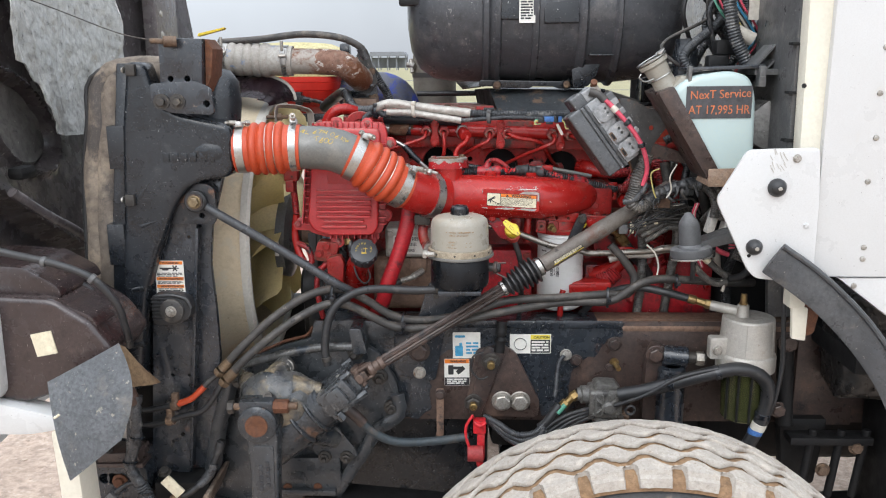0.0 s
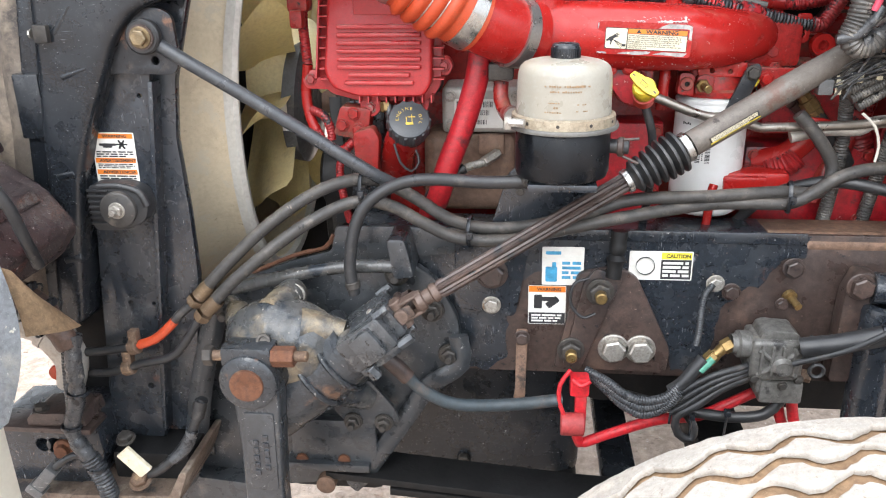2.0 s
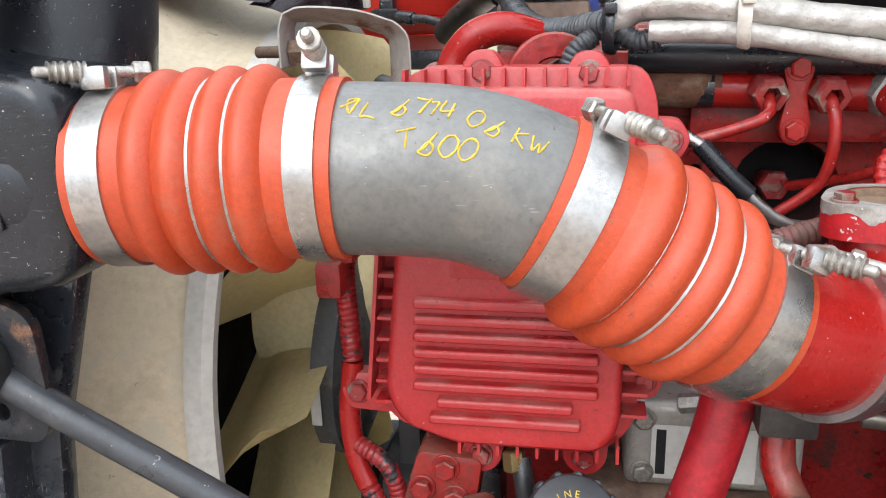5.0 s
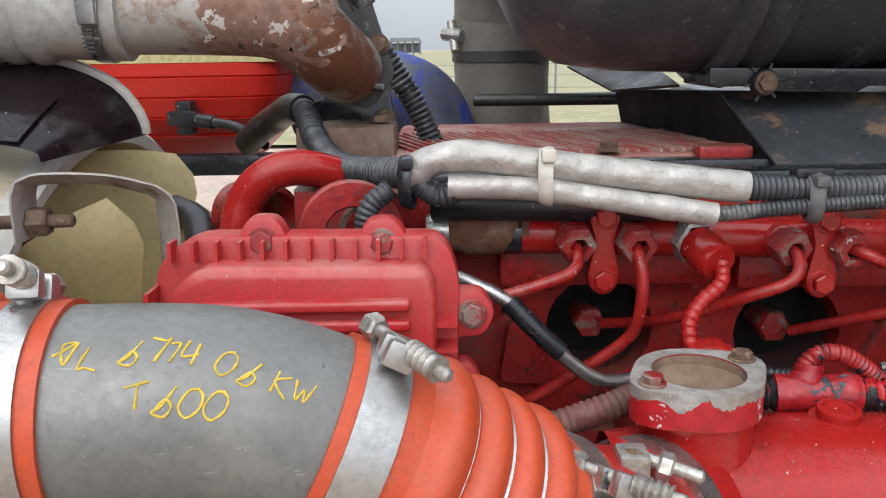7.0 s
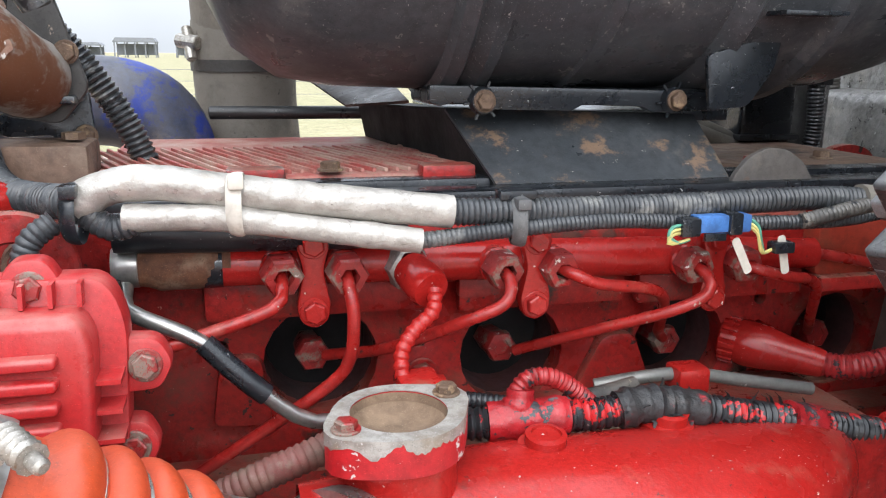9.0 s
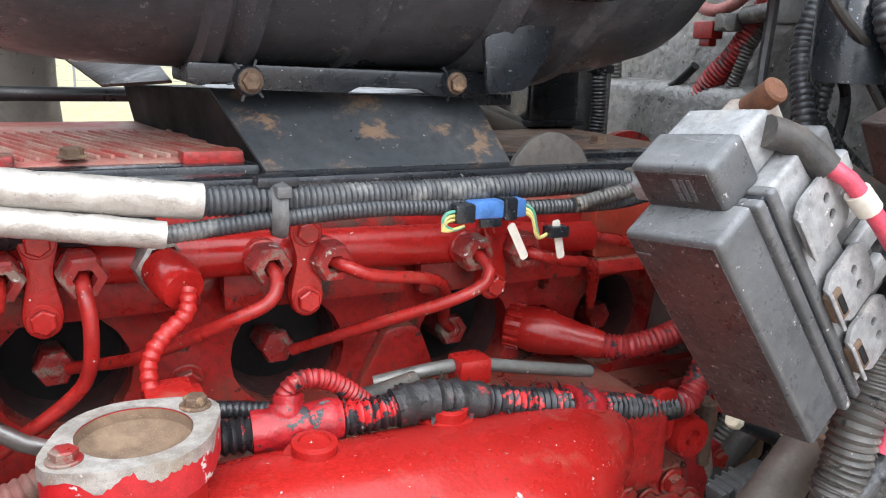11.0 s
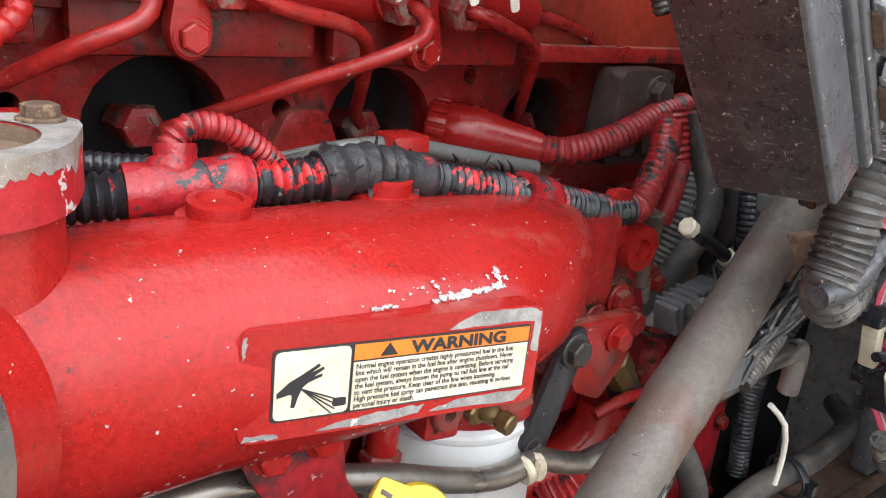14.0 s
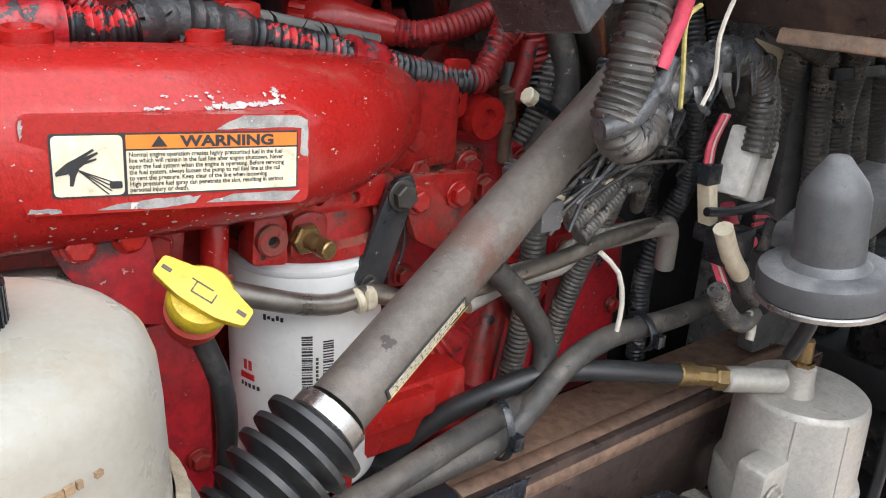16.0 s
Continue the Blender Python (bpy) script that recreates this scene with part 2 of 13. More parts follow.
rusty_casting = surface("brown_rusty_casting", (0.24, 0.145, 0.098), (0.145, 0.092, 0.066), 0.62, 0.1, 10, dust=((0.25, 0.18, 0.13), 0.34, 12), rust=((0.045, 0.034, 0.030), 0.24, 14), chips=[((0.34, 0.27, 0.21), 0.08, 110)], bump=0.5, grain=90)
hot_pipe_mat = surface("aluminised_rusty_pipe", (0.40, 0.375, 0.34), (0.32, 0.285, 0.25), 0.58, 0.25, 8, rust=(RUST, 0.42, 7), dust=((0.36, 0.29, 0.22), 0.22, 10), bump=0.2, grain=110, grit=0.4, fleck=0.1)
tan_plastic = surface("tan_fan_plastic", (0.84, 0.73, 0.42), (0.74, 0.62, 0.34), 0.45, 0, 6, dust=((0.48, 0.39, 0.24), 0.22, 12), bump=0.1, grain=160, grit=0.25)
shroud_mat = surface("dusty_beige_shroud", (0.66, 0.56, 0.40), (0.57, 0.475, 0.33), 0.7, 0, 7, dust=((0.44, 0.36, 0.25), 0.28, 10), rust=((0.56, 0.49, 0.37), 0.3, 18), chips=[((0.32, 0.255, 0.18), 0.09, 70)], bump=0.25, grain=140, grit=0.2, fleck=0.15)
seal_mat = surface("weathered_foam_seal", (0.28, 0.225, 0.17), (0.12, 0.10, 0.085), 0.7, 0, 5, dust=((0.40, 0.33, 0.25), 0.30, 8), rust=((0.06, 0.052, 0.048), 0.36, 7), bump=0.5, grain=60)
white_paint = surface("white_cab_paint", (0.60, 0.605, 0.60), (0.55, 0.55, 0.54), 0.30, 0, 3, dust=((0.56, 0.52, 0.45), 0.10, 6), chips=[((0.26, 0.25, 0.24), 0.07, 120)], bump=0.03, grain=300, coat=0.3, grit=0.04)
cream = surface("cream_panel_paint", (0.72, 0.69, 0.58), (0.64, 0.60, 0.50), 0.45, 0, 4, dust=((0.40, 0.28, 0.18), 0.2, 7), bump=0.06, grain=120, grit=0.12)
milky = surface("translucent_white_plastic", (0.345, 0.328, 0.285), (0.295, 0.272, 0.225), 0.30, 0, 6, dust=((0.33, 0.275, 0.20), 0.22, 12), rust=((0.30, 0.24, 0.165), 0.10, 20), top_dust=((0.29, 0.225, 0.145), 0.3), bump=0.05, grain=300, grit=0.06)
yellow = surface("yellow_plastic", (0.72, 0.53, 0.035), (0.62, 0.44, 0.03), 0.42, 0, 12, dust=((0.22, 0.15, 0.05), 0.2, 30), bump=0.1, grain=150)
silver_foil = surface("silver_foil_sleeve", (0.46, 0.435, 0.40), (0.35, 0.325, 0.29), 0.38, 0.35, 26, dust=((0.38, 0.32, 0.25), 0.32, 18), chips=[((0.20, 0.18, 0.15), 0.10, 90)], scratch=((0.17, 0.15, 0.13), 0.6, 0), bump=0.7, grain=120, wavy=0.8, grit=0.4, fleck=0.2)
foil_sheet = surface("grey_insulation_sheet", (0.54, 0.535, 0.515), (0.42, 0.415, 0.395), 0.42, 0.25, 9, dust=((0.28, 0.245, 0.20), 0.3, 12), chips=[((0.14, 0.13, 0.12), 0.18, 60)], scratch=((0.75, 0.74, 0.71), 0.7, 1), bump=0.9, grain=60, wavy=0.9)
hood_inner = surface("dark_hood_underside", (0.105, 0.092, 0.098), (0.16, 0.138, 0.135), 0.22, 0, 4, dust=((0.22, 0.19, 0.165), 0.26, 8), chips=[((0.36, 0.33, 0.29), 0.13, 60)], scratch=((0.30, 0.27, 0.25), 0.5, 2), bump=0.3, grain=90, wavy=0.25, spec=0.65)
brown_plastic = surface("brown_black_housing", (0.030, 0.019, 0.019), (0.055, 0.038, 0.036), 0.18, 0, 5, dust=((0.12, 0.08, 0.065), 0.2, 9), chips=[((0.55, 0.52, 0.48), 0.10, 140)], scratch=((0.36, 0.33, 0.31), 0.5, 2), bump=0.15, grain=120, wavy=0.25, spec=0.65)
mudflap_mat = surface("mud_spattered_grey_rubber", (0.25, 0.262, 0.275), (0.18, 0.190, 0.202), 0.42, 0, 7, dust=((0.32, 0.30, 0.265), 0.30, 14), chips=[((0.48, 0.44, 0.37), 0.22, 50), ((0.52, 0.5, 0.46), 0.14, 180)], bump=0.3, grain=140)
flap_back = surface("tan_fibre_backing", (0.34, 0.23, 0.13), (0.26, 0.17, 0.10), 0.85, 0, 8, bump=0.4, grain=120)
tyre_mat = surface("dusty_tyre_rubber", (0.05, 0.05, 0.052), (0.085, 0.08, 0.075), 0.8, 0, 5, dust=((0.34, 0.27, 0.2), 0.3, 11), bump=0.3, grain=140)
tread_mat = surface("chalky_dusty_tread", (0.42, 0.385, 0.34), (0.35, 0.31, 0.265), 0.9, 0, 14, dust=((0.52, 0.455, 0.385), 0.36, 26), chips=[((0.24, 0.19, 0.15), 0.18, 130)], bump=0.8, grain=150, grit=0.5)
groove_mat = surface("mud_packed_groove", (0.30, 0.185, 0.10), (0.20, 0.12, 0.065), 0.95, 0, 20, bump=0.6, grain=110)
# Near-black: shade of cavities and the underbody is put into this colour
dark_void = surface("shade_grime_black", (0.006, 0.006, 0.007), (0.010, 0.010, 0.010), 0.6, 0, 6, dust=((0.030, 0.026, 0.022), 0.2, 9), bump=0.3, grain=90, spec=0.35)
ground_mat = surface("dusty_gravel_ground", (0.52, 0.40, 0.32), (0.42, 0.32, 0.25), 0.95, 0, 2.5, dust=((0.60, 0.49, 0.40), 0.35, 14), chips=[((0.26, 0.19, 0.15), 0.2, 42), ((0.62, 0.56, 0.5), 0.2, 70)], bump=1.0, grain=40)
grass_mat = surface("dry_grass_field", (0.38, 0.33, 0.19), (0.28, 0.27, 0.14), 0.95, 0, 0.4, dust=((0.46, 0.38, 0.24), 0.35, 1.2), bump=0.8, grain=12)
sticker_white = surface("sticker_white", (0.76, 0.75, 0.71), (0.68, 0.66, 0.60), 0.4, 0, 20, dust=((0.45, 0.38, 0.28), 0.14, 40), bump=0.03, grit=0.15)
sticker_orange = surface("sticker_orange", (0.78, 0.21, 0.02), (0.68, 0.18, 0.02), 0.4, 0, 20, bump=0.02, grit=0.3)
sticker_yellow = surface("sticker_yellow", (0.82, 0.68, 0.05), (0.74, 0.60, 0.05), 0.4, 0, 20, bump=0.02, grit=0.3)
sticker_black = surface("sticker_black", (0.02, 0.02, 0.022), (0.028, 0.028, 0.03), 0.45, 0, 20, bump=0.02)
sticker_cream = surface("sticker_cream", (0.72, 0.66, 0.50), (0.62, 0.55, 0.40), 0.45, 0, 30, dust=((0.34, 0.24, 0.14), 0.2, 60), bump=0.03, grit=0.3)
sticker_blue = surface("sticker_blue", (0.06, 0.34, 0.56), (0.05, 0.28, 0.48), 0.4, 0, 20, bump=0.02)
red_plain = surface("bright_red_plastic", (0.66, 0.02, 0.03), (0.5, 0.018, 0.026), 0.42, 0, 12, dust=((0.3, 0.1, 0.08), 0.25, 20), bump=0.1)
blue_plastic = surface("blue_connector_plastic", (0.06, 0.18, 0.46), (0.05, 0.14, 0.38), 0.45, 0, 20, dust=((0.3, 0.3, 0.32), 0.25, 40), bump=0.1)
brass = surface("brass_fitting", (0.34, 0.225, 0.085), (0.22, 0.15, 0.07), 0.36, 0.75, 20, dust=((0.20, 0.15, 0.10), 0.26, 50), bump=0.12, grit=0.5)
coolant_tank_mat = surface("pale_blue_translucent_tank", (0.42, 0.53, 0.54), (0.47, 0.55, 0.50), 0.36, 0, 3, dust=((0.60, 0.60, 0.50), 0.08, 5), bump=0.02, grain=400, grit=0.05)
tape_mat = surface("dark_grey_tape", (0.05, 0.05, 0.055), (0.07, 0.07, 0.075), 0.5, 0, 15, bump=0.15, grain=90)
marker_orange = surface("orange_marker_ink", (0.62, 0.19, 0.07), (0.55, 0.16, 0.06), 0.6, 0, 40, bump=0)
marker_yellow = surface("yellow_paint_marker", (0.66, 0.46, 0.05), (0.55, 0.38, 0.05), 0.6, 0, 40, bump=0)
marker_white = surface("white_paint_marker", (0.6, 0.6, 0.6), (0.5, 0.5, 0.5), 0.6, 0, 40, bump=0)
grey_plastic = surface("grey_faded_plastic", (0.085, 0.087, 0.09), (0.13, 0.13, 0.128), 0.36, 0, 9, dust=((0.22, 0.20, 0.175), 0.24, 18), chips=[((0.42, 0.41, 0.39), 0.12, 180)], scratch=((0.4, 0.39, 0.37), 0.5, 0), bump=0.18, grain=160, wavy=0.1)
firewall_mat = surface("grey_firewall_lining", (0.20, 0.197, 0.19), (0.28, 0.272, 0.26), 0.34, 0.25, 9, dust=((0.40, 0.37, 0.32), 0.32, 14), chips=[((0.045, 0.043, 0.04), 0.26, 60), ((0.7, 0.7, 0.68), 0.13, 120)], scratch=((0.10, 0.098, 0.094), 0.8, 2), bump=0.9, grain=90, wavy=0.7)
gearbox_mat = surface("oily_black_casting", (0.0202, 0.0245, 0.0302), (0.054, 0.059, 0.0648), 0.26, 0.15, 14, dust=((0.20, 0.195, 0.18), 0.20, 18), rust=((0.15, 0.085, 0.055), 0.24, 13), chips=[((0.40, 0.38, 0.35), 0.12, 110)], bump=0.8, grain=70, spec=0.6, wavy=0.25)
blue_hose_mat = surface("faded_blue_silicone", (0.055, 0.068, 0.12), (0.12, 0.115, 0.12), 0.45, 0, 6, rust=((0.012, 0.035, 0.26), 0.40, 9), dust=((0.26, 0.20, 0.15), 0.25, 10), bump=0.1)
white_hose_mat = surface("faded_silicone_hose", (0.42, 0.40, 0.365), (0.32, 0.295, 0.26), 0.55, 0, 9, rust=((0.12, 0.21, 0.38), 0.26, 14), dust=((0.42, 0.35, 0.27), 0.3, 12), bump=0.1, grit=0.5)
wire_white = surface("dirty_white_sleeve", (0.66, 0.63, 0.56), (0.54, 0.50, 0.43), 0.55, 0, 20, dust=((0.35, 0.28, 0.2), 0.25, 30), bump=0.1, grit=0.4)
wire_yellow = surface("yellow_wire", (0.68, 0.58, 0.2), None, 0.5, 0, 20, bump=0)
wire_green = surface("green_wire", (0.10, 0.34, 0.24), None, 0.5, 0, 20, bump=0)
wire_pink = surface("pink_red_cable", (0.66, 0.07, 0.12), (0.56, 0.07, 0.11), 0.45, 0, 20, bump=0)
shed_mat = surface("far_grey_shed", (0.20, 0.21, 0.23), (0.26, 0.27, 0.29), 0.8, 0, 1, bump=0)
grey_sleeve = surface("brown_grey_painted_tube", (0.145, 0.126, 0.108), (0.112, 0.094, 0.080), 0.50, 0.1, 10, rust=((0.105, 0.055, 0.040), 0.33, 8), dust=((0.18, 0.160, 0.138), 0.30, 16), chips=[((0.30, 0.27, 0.23), 0.09, 80), ((0.05, 0.04, 0.035), 0.12, 60)], bump=0.25, grain=150, grit=0.6, fleck=0.4)
steel_tube_mat = surface("dull_steel_tube", (0.36, 0.33, 0.29), (0.26, 0.235, 0.205), 0.36, 0.85, 10, rust=((0.16, 0.12, 0.09), 0.16, 15), bump=0.05, grit=0.3, fleck=0.0)
filter_white = surface("white_filter_paint", (0.70, 0.71, 0.70), (0.64, 0.64, 0.62), 0.35, 0, 5, dust=((0.45, 0.40, 0.33), 0.16, 9), bump=0.03, grit=0.06)
dirt = surface("dry_dirt", (0.23, 0.155, 0.10), (0.17, 0.11, 0.07), 0.95, 0, 30, bump=0.8, grain=60)
red_far = surface("red_fender_paint", (0.66, 0.030, 0.018), (0.58, 0.024, 0.016), 0.35, 0, 3, dust=((0.5, 0.09, 0.06), 0.2, 6), bump=0.03, grit=0.2)
yellow_far = surface("pale_yellow_plastic", (0.62, 0.54, 0.26), (0.56, 0.48, 0.22), 0.5, 0, 5, bump=0.05)
# Downward lid faces: shade put into the dark colour, mud flecks over it
lid_mat = surface("mud_flecked_shade_face", (0.034, 0.029, 0.029), (0.056, 0.048, 0.046), 0.36, 0, 10, dust=((0.095, 0.082, 0.075), 0.30, 26), chips=[((0.20, 0.185, 0.17), 0.22, 330), ((0.34, 0.32, 0.30), 0.14, 210), ((0.018, 0.016, 0.016), 0.30, 120)], scratch=((0.24, 0.225, 0.21), 0.7, 1), bump=0.3, grain=160, wavy=0.1, spec=0.4)
# Same lid's top and sides: light put into a paler colour, with wear
lid_shell = surface("worn_lit_grey_shell", (0.072, 0.075, 0.079), (0.110, 0.113, 0.117), 0.30, 0, 12, dust=((0.18, 0.18, 0.18), 0.30, 16), chips=[((0.42, 0.42, 0.41), 0.12, 140), ((0.045, 0.045, 0.046), 0.16, 70)], top_dust=((0.27, 0.275, 0.28), 0.6), scratch=((0.34, 0.34, 0.34), 0.5, 1), bump=0.15, spec=0.5)
bare_flake = surface("flaked_bare_metal", (0.46, 0.455, 0.44), (0.34, 0.335, 0.32), 0.45, 0.5, 40, chips=[((0.66, 0.64, 0.60), 0.2, 120)], bump=0.2)
latch_mat = surface("pale_grey_latch_plastic", (0.33, 0.335, 0.34), (0.24, 0.243, 0.245), 0.36, 0, 20, dust=((0.44, 0.42, 0.385), 0.30, 24), chips=[((0.55, 0.54, 0.52), 0.12, 150), ((0.06, 0.06, 0.06), 0.12, 90)], bump=0.2, fleck=0.3)
spotted_plate = surface("rust_spotted_black_plate", (0.016, 0.018, 0.022), (0.03, 0.032, 0.036), 0.32, 0, 8, rust=((0.17, 0.085, 0.05), 0.24, 22), dust=((0.10, 0.085, 0.075), 0.2, 30), chips=[((0.4, 0.38, 0.35), 0.08, 200)], bump=0.3)
scuffed_nut = surface("scuffed_red_nut", (0.34, 0.018, 0.018), (0.24, 0.03, 0.026), 0.35, 0.15, 40, rust=((0.20, 0.15, 0.12), 0.42, 50), chips=[((0.5, 0.46, 0.42), 0.18, 120)], bump=0.2)
sooty_red = surface("sooty_red_tube", (0.46, 0.012, 0.02), (0.34, 0.012, 0.018), 0.42, 0, 6, rust=((0.05, 0.022, 0.024), 0.36, 7), dust=((0.10, 0.03, 0.03), 0.3, 14), chips=[((0.5, 0.25, 0.22), 0.1, 120)], bump=0.2)
dusty_cover = surface("dusty_red_valve_cover", (0.36, 0.055, 0.048), (0.31, 0.11, 0.088), 0.55, 0, 7, dust=((0.38, 0.26, 0.21), 0.56, 10), bump=0.2, grit=0.5)
pocket_mat = surface("dark_red_pocket", (0.05, 0.026, 0.026), (0.09, 0.03, 0.03), 0.6, 0, 20, dust=((0.02, 0.018, 0.018), 0.4, 18), bump=0.3)
duct_mat = surface("dusty_grey_rubber", (0.15, 0.135, 0.115), (0.21, 0.19, 0.16), 0.6, 0, 9, dust=((0.30, 0.265, 0.215), 0.36, 12), chips=[((0.08, 0.07, 0.06), 0.18, 70)], bump=0.25, grit=0.5)
shroud_rim = surface("pale_shroud_rim", (0.60, 0.58, 0.53), (0.50, 0.475, 0.42), 0.6, 0, 12, dust=((0.38, 0.34, 0.28), 0.25, 16), bump=0.2, grit=0.3)
dusty_black = surface("dusty_black_bracket_paint", (0.0224, 0.0266, 0.0315), (0.0455, 0.0504, 0.056), 0.3, 0, 9, dust=((0.15, 0.145, 0.14), 0.26, 14), rust=((0.15, 0.08, 0.05), 0.14, 14), chips=[((0.42, 0.42, 0.41), 0.13, 200)], scratch=((0.26, 0.27, 0.28), 0.5, 0), bump=0.3, grain=110, spec=0.75, wavy=0.2)
flaking = surface("flaking_rust_on_pipe", (0.27, 0.155, 0.11), (0.19, 0.10, 0.07), 0.8, 0.1, 20, dust=((0.34, 0.27, 0.21), 0.30, 26), chips=[((0.48, 0.44, 0.40), 0.30, 46), ((0.09, 0.04, 0.03), 0.2, 90)], bump=0.6, grain=100)


# ---- building tools ----
def thing(name, label, category, at=(0, 0, 0), group="", kind=""):
    ob = new(name)
    ob.empty_display_size = 0.02
    ob.location = at
    return tagged(ob, label, category, group, kind)


def under(ob, parent):
    ob.parent = parent
    p = parent
    m = Matrix.Identity(4)
    while p:
        m = p.matrix_basis.copy() @ m if p.parent is None else p.matrix_parent_inverse @ p.matrix_basis @ m
        p = p.parent
    ob.matrix_parent_inverse = m.inverted()
    return ob


def part(name, bm, material, parent=None, label="", smooth=40):
    me = bpy.data.meshes.new(name)
    bmesh.ops.recalc_face_normals(bm, faces=bm.faces)
    if smooth:
        for f in bm.faces:
            f.smooth = True
        lim = radians(smooth)
        for e in bm.edges:
            if len(e.link_faces) == 2 and e.calc_face_angle(0) > lim:
                e.smooth = False
    bm.to_mesh(me)
    bm.free()
    me.materials.append(material)
    ob = new(name, me)
    if label:
        ob["label"] = label
    return under(ob, parent) if parent else ob


def single(name, bm, material, label, category, group="", kind="", smooth=40):
    return tagged(part(name, bm, material, None, "", smooth), label, category, group, kind)


def box(lo, hi, bevel=0.003, m=None, seg=2):
    bm = bmesh.new()
    bmesh.ops.create_cube(bm, size=1)
    s = [h - l for l, h in zip(lo, hi)]
    c = [(h + l) / 2 for l, h in zip(lo, hi)]
    bmesh.ops.transform(bm, matrix=Matrix.LocRotScale(c, None, s), verts=bm.verts)
    if bevel:
        bmesh.ops.bevel(bm, geom=bm.edges[:], offset=bevel, segments=seg, affect="EDGES", profile=0.6)
    if m is not None:
        bmesh.ops.transform(bm, matrix=m, verts=bm.verts)
    return bm


def frame_of(d):
    return Vector(d).to_track_quat("Z", "Y").to_matrix().to_4x4()


def lathe(p0, d, profile, seg=24, bm=None):
    """A turned body: profile of (distance along d, radius) from p0."""
    bm = bm or bmesh.new()
    m = Matrix.Translation(p0) @ frame_of(d)
    rings = []
    for s, r in profile:
        if r < 1e-5:
            rings.append([bm.verts.new(m @ Vector((0, 0, s)))])
        else:
            rings.append([bm.verts.new(m @ Vector((r * math.cos(a), r * math.sin(a), s))) for a in (2 * math.pi * i / seg for i in range(seg))])
    for a, b in zip(rings, rings[1:]):
        for i in range(seg):
            j = (i + 1) % seg
            if len(a) == 1 and len(b) == 1:
                continue
            if len(a) == 1:
                bm.faces.new((a[0], b[i], b[j]))
            elif len(b) == 1:
                bm.faces.new((a[i], a[j], b[0]))
            else:
                bm.faces.new((a[i], a[j], b[j], b[i]))
    return bm


def rod(p0, p1, r, r1=None, seg=20, bevel=0.0015, bm=None):
    r1 = r if r1 is None else r1
    d = Vector(p1) - Vector(p0)
    n = d.length
    b = min(bevel, r * 0.5, n * 0.3)
    return lathe(p0, d, [(0, 0), (0, r - b), (b, r), (n - b, r1), (n, r1 - b), (n, 0)], seg, bm)


def spline(pts, step):
    pts = [Vector(p) for p in pts]
    out = []
    ext = [2 * pts[0] - pts[1]] + pts + [2 * pts[-1] - pts[-2]]
    for a, b, c, d in zip(ext, ext[1:], ext[2:], ext[3:]):
        n = max(2, int((c - b).length / step))
        for i in range(n):
            t = i / n
            out.append(0.5 * ((2 * b) + (c - a) * t + (2 * a - 5 * b + 4 * c - d) * t * t + (3 * b - a - 3 * c + d) * t * t * t))
    out.append(pts[-1])
    return out


def sweep(line, radius, seg=12, flat=(1, 1), caps=True, bm=None, up=(0, 0, 1)):
    """A tube along a line of points; radius: a number or a function of (distance, share of length)."""
    bm = bm or bmesh.new()
    dist = [0.0]
    for a, b in zip(line, line[1:]):
        dist.append(dist[-1] + (b - a).length)
    side = None
    rings = []
    for i, p in enumerate(line):
        t = (line[min(i + 1, len(line) - 1)] - line[max(i - 1, 0)]).normalized()
        if side is None:
            side = t.cross(Vector(up))
            if side.length < 0.05:
                side = t.cross(Vector((1, 0, 0)))
        side = (side - t * side.dot(t)).normalized()
        over = side.cross(t)
        r = radius(dist[i], dist[i] / dist[-1]) if callable(radius) else radius
        rings.append([bm.verts.new(p + side * (r * flat[0] * math.cos(a)) + over * (r * flat[1] * math.sin(a))) for a in (2 * math.pi * k / seg for k in range(seg))])
    for a, b in zip(rings, rings[1:]):
        for i in range(seg):
            j = (i + 1) % seg
            bm.faces.new((a[i], a[j], b[j], b[i]))
    if caps:
        bm.faces.new(rings[0][::-1])
        bm.faces.new(rings[-1])
    return bm


def hose(pts, r, seg=12, step=0.012, bm=None):
    return sweep(spline(pts, step), r, seg, bm=bm)


def conduit(pts, r, pitch=0.0045, seg=14, depth=0.13, bm=None):
    """Split loom: real rings along the tube."""
    line = spline(pts, pitch / 4)
    return sweep(line, lambda s, k: r * (1 - depth * (0.5 - 0.5 * math.cos(2 * math.pi * s / pitch)) ** 1.5), seg, bm=bm)


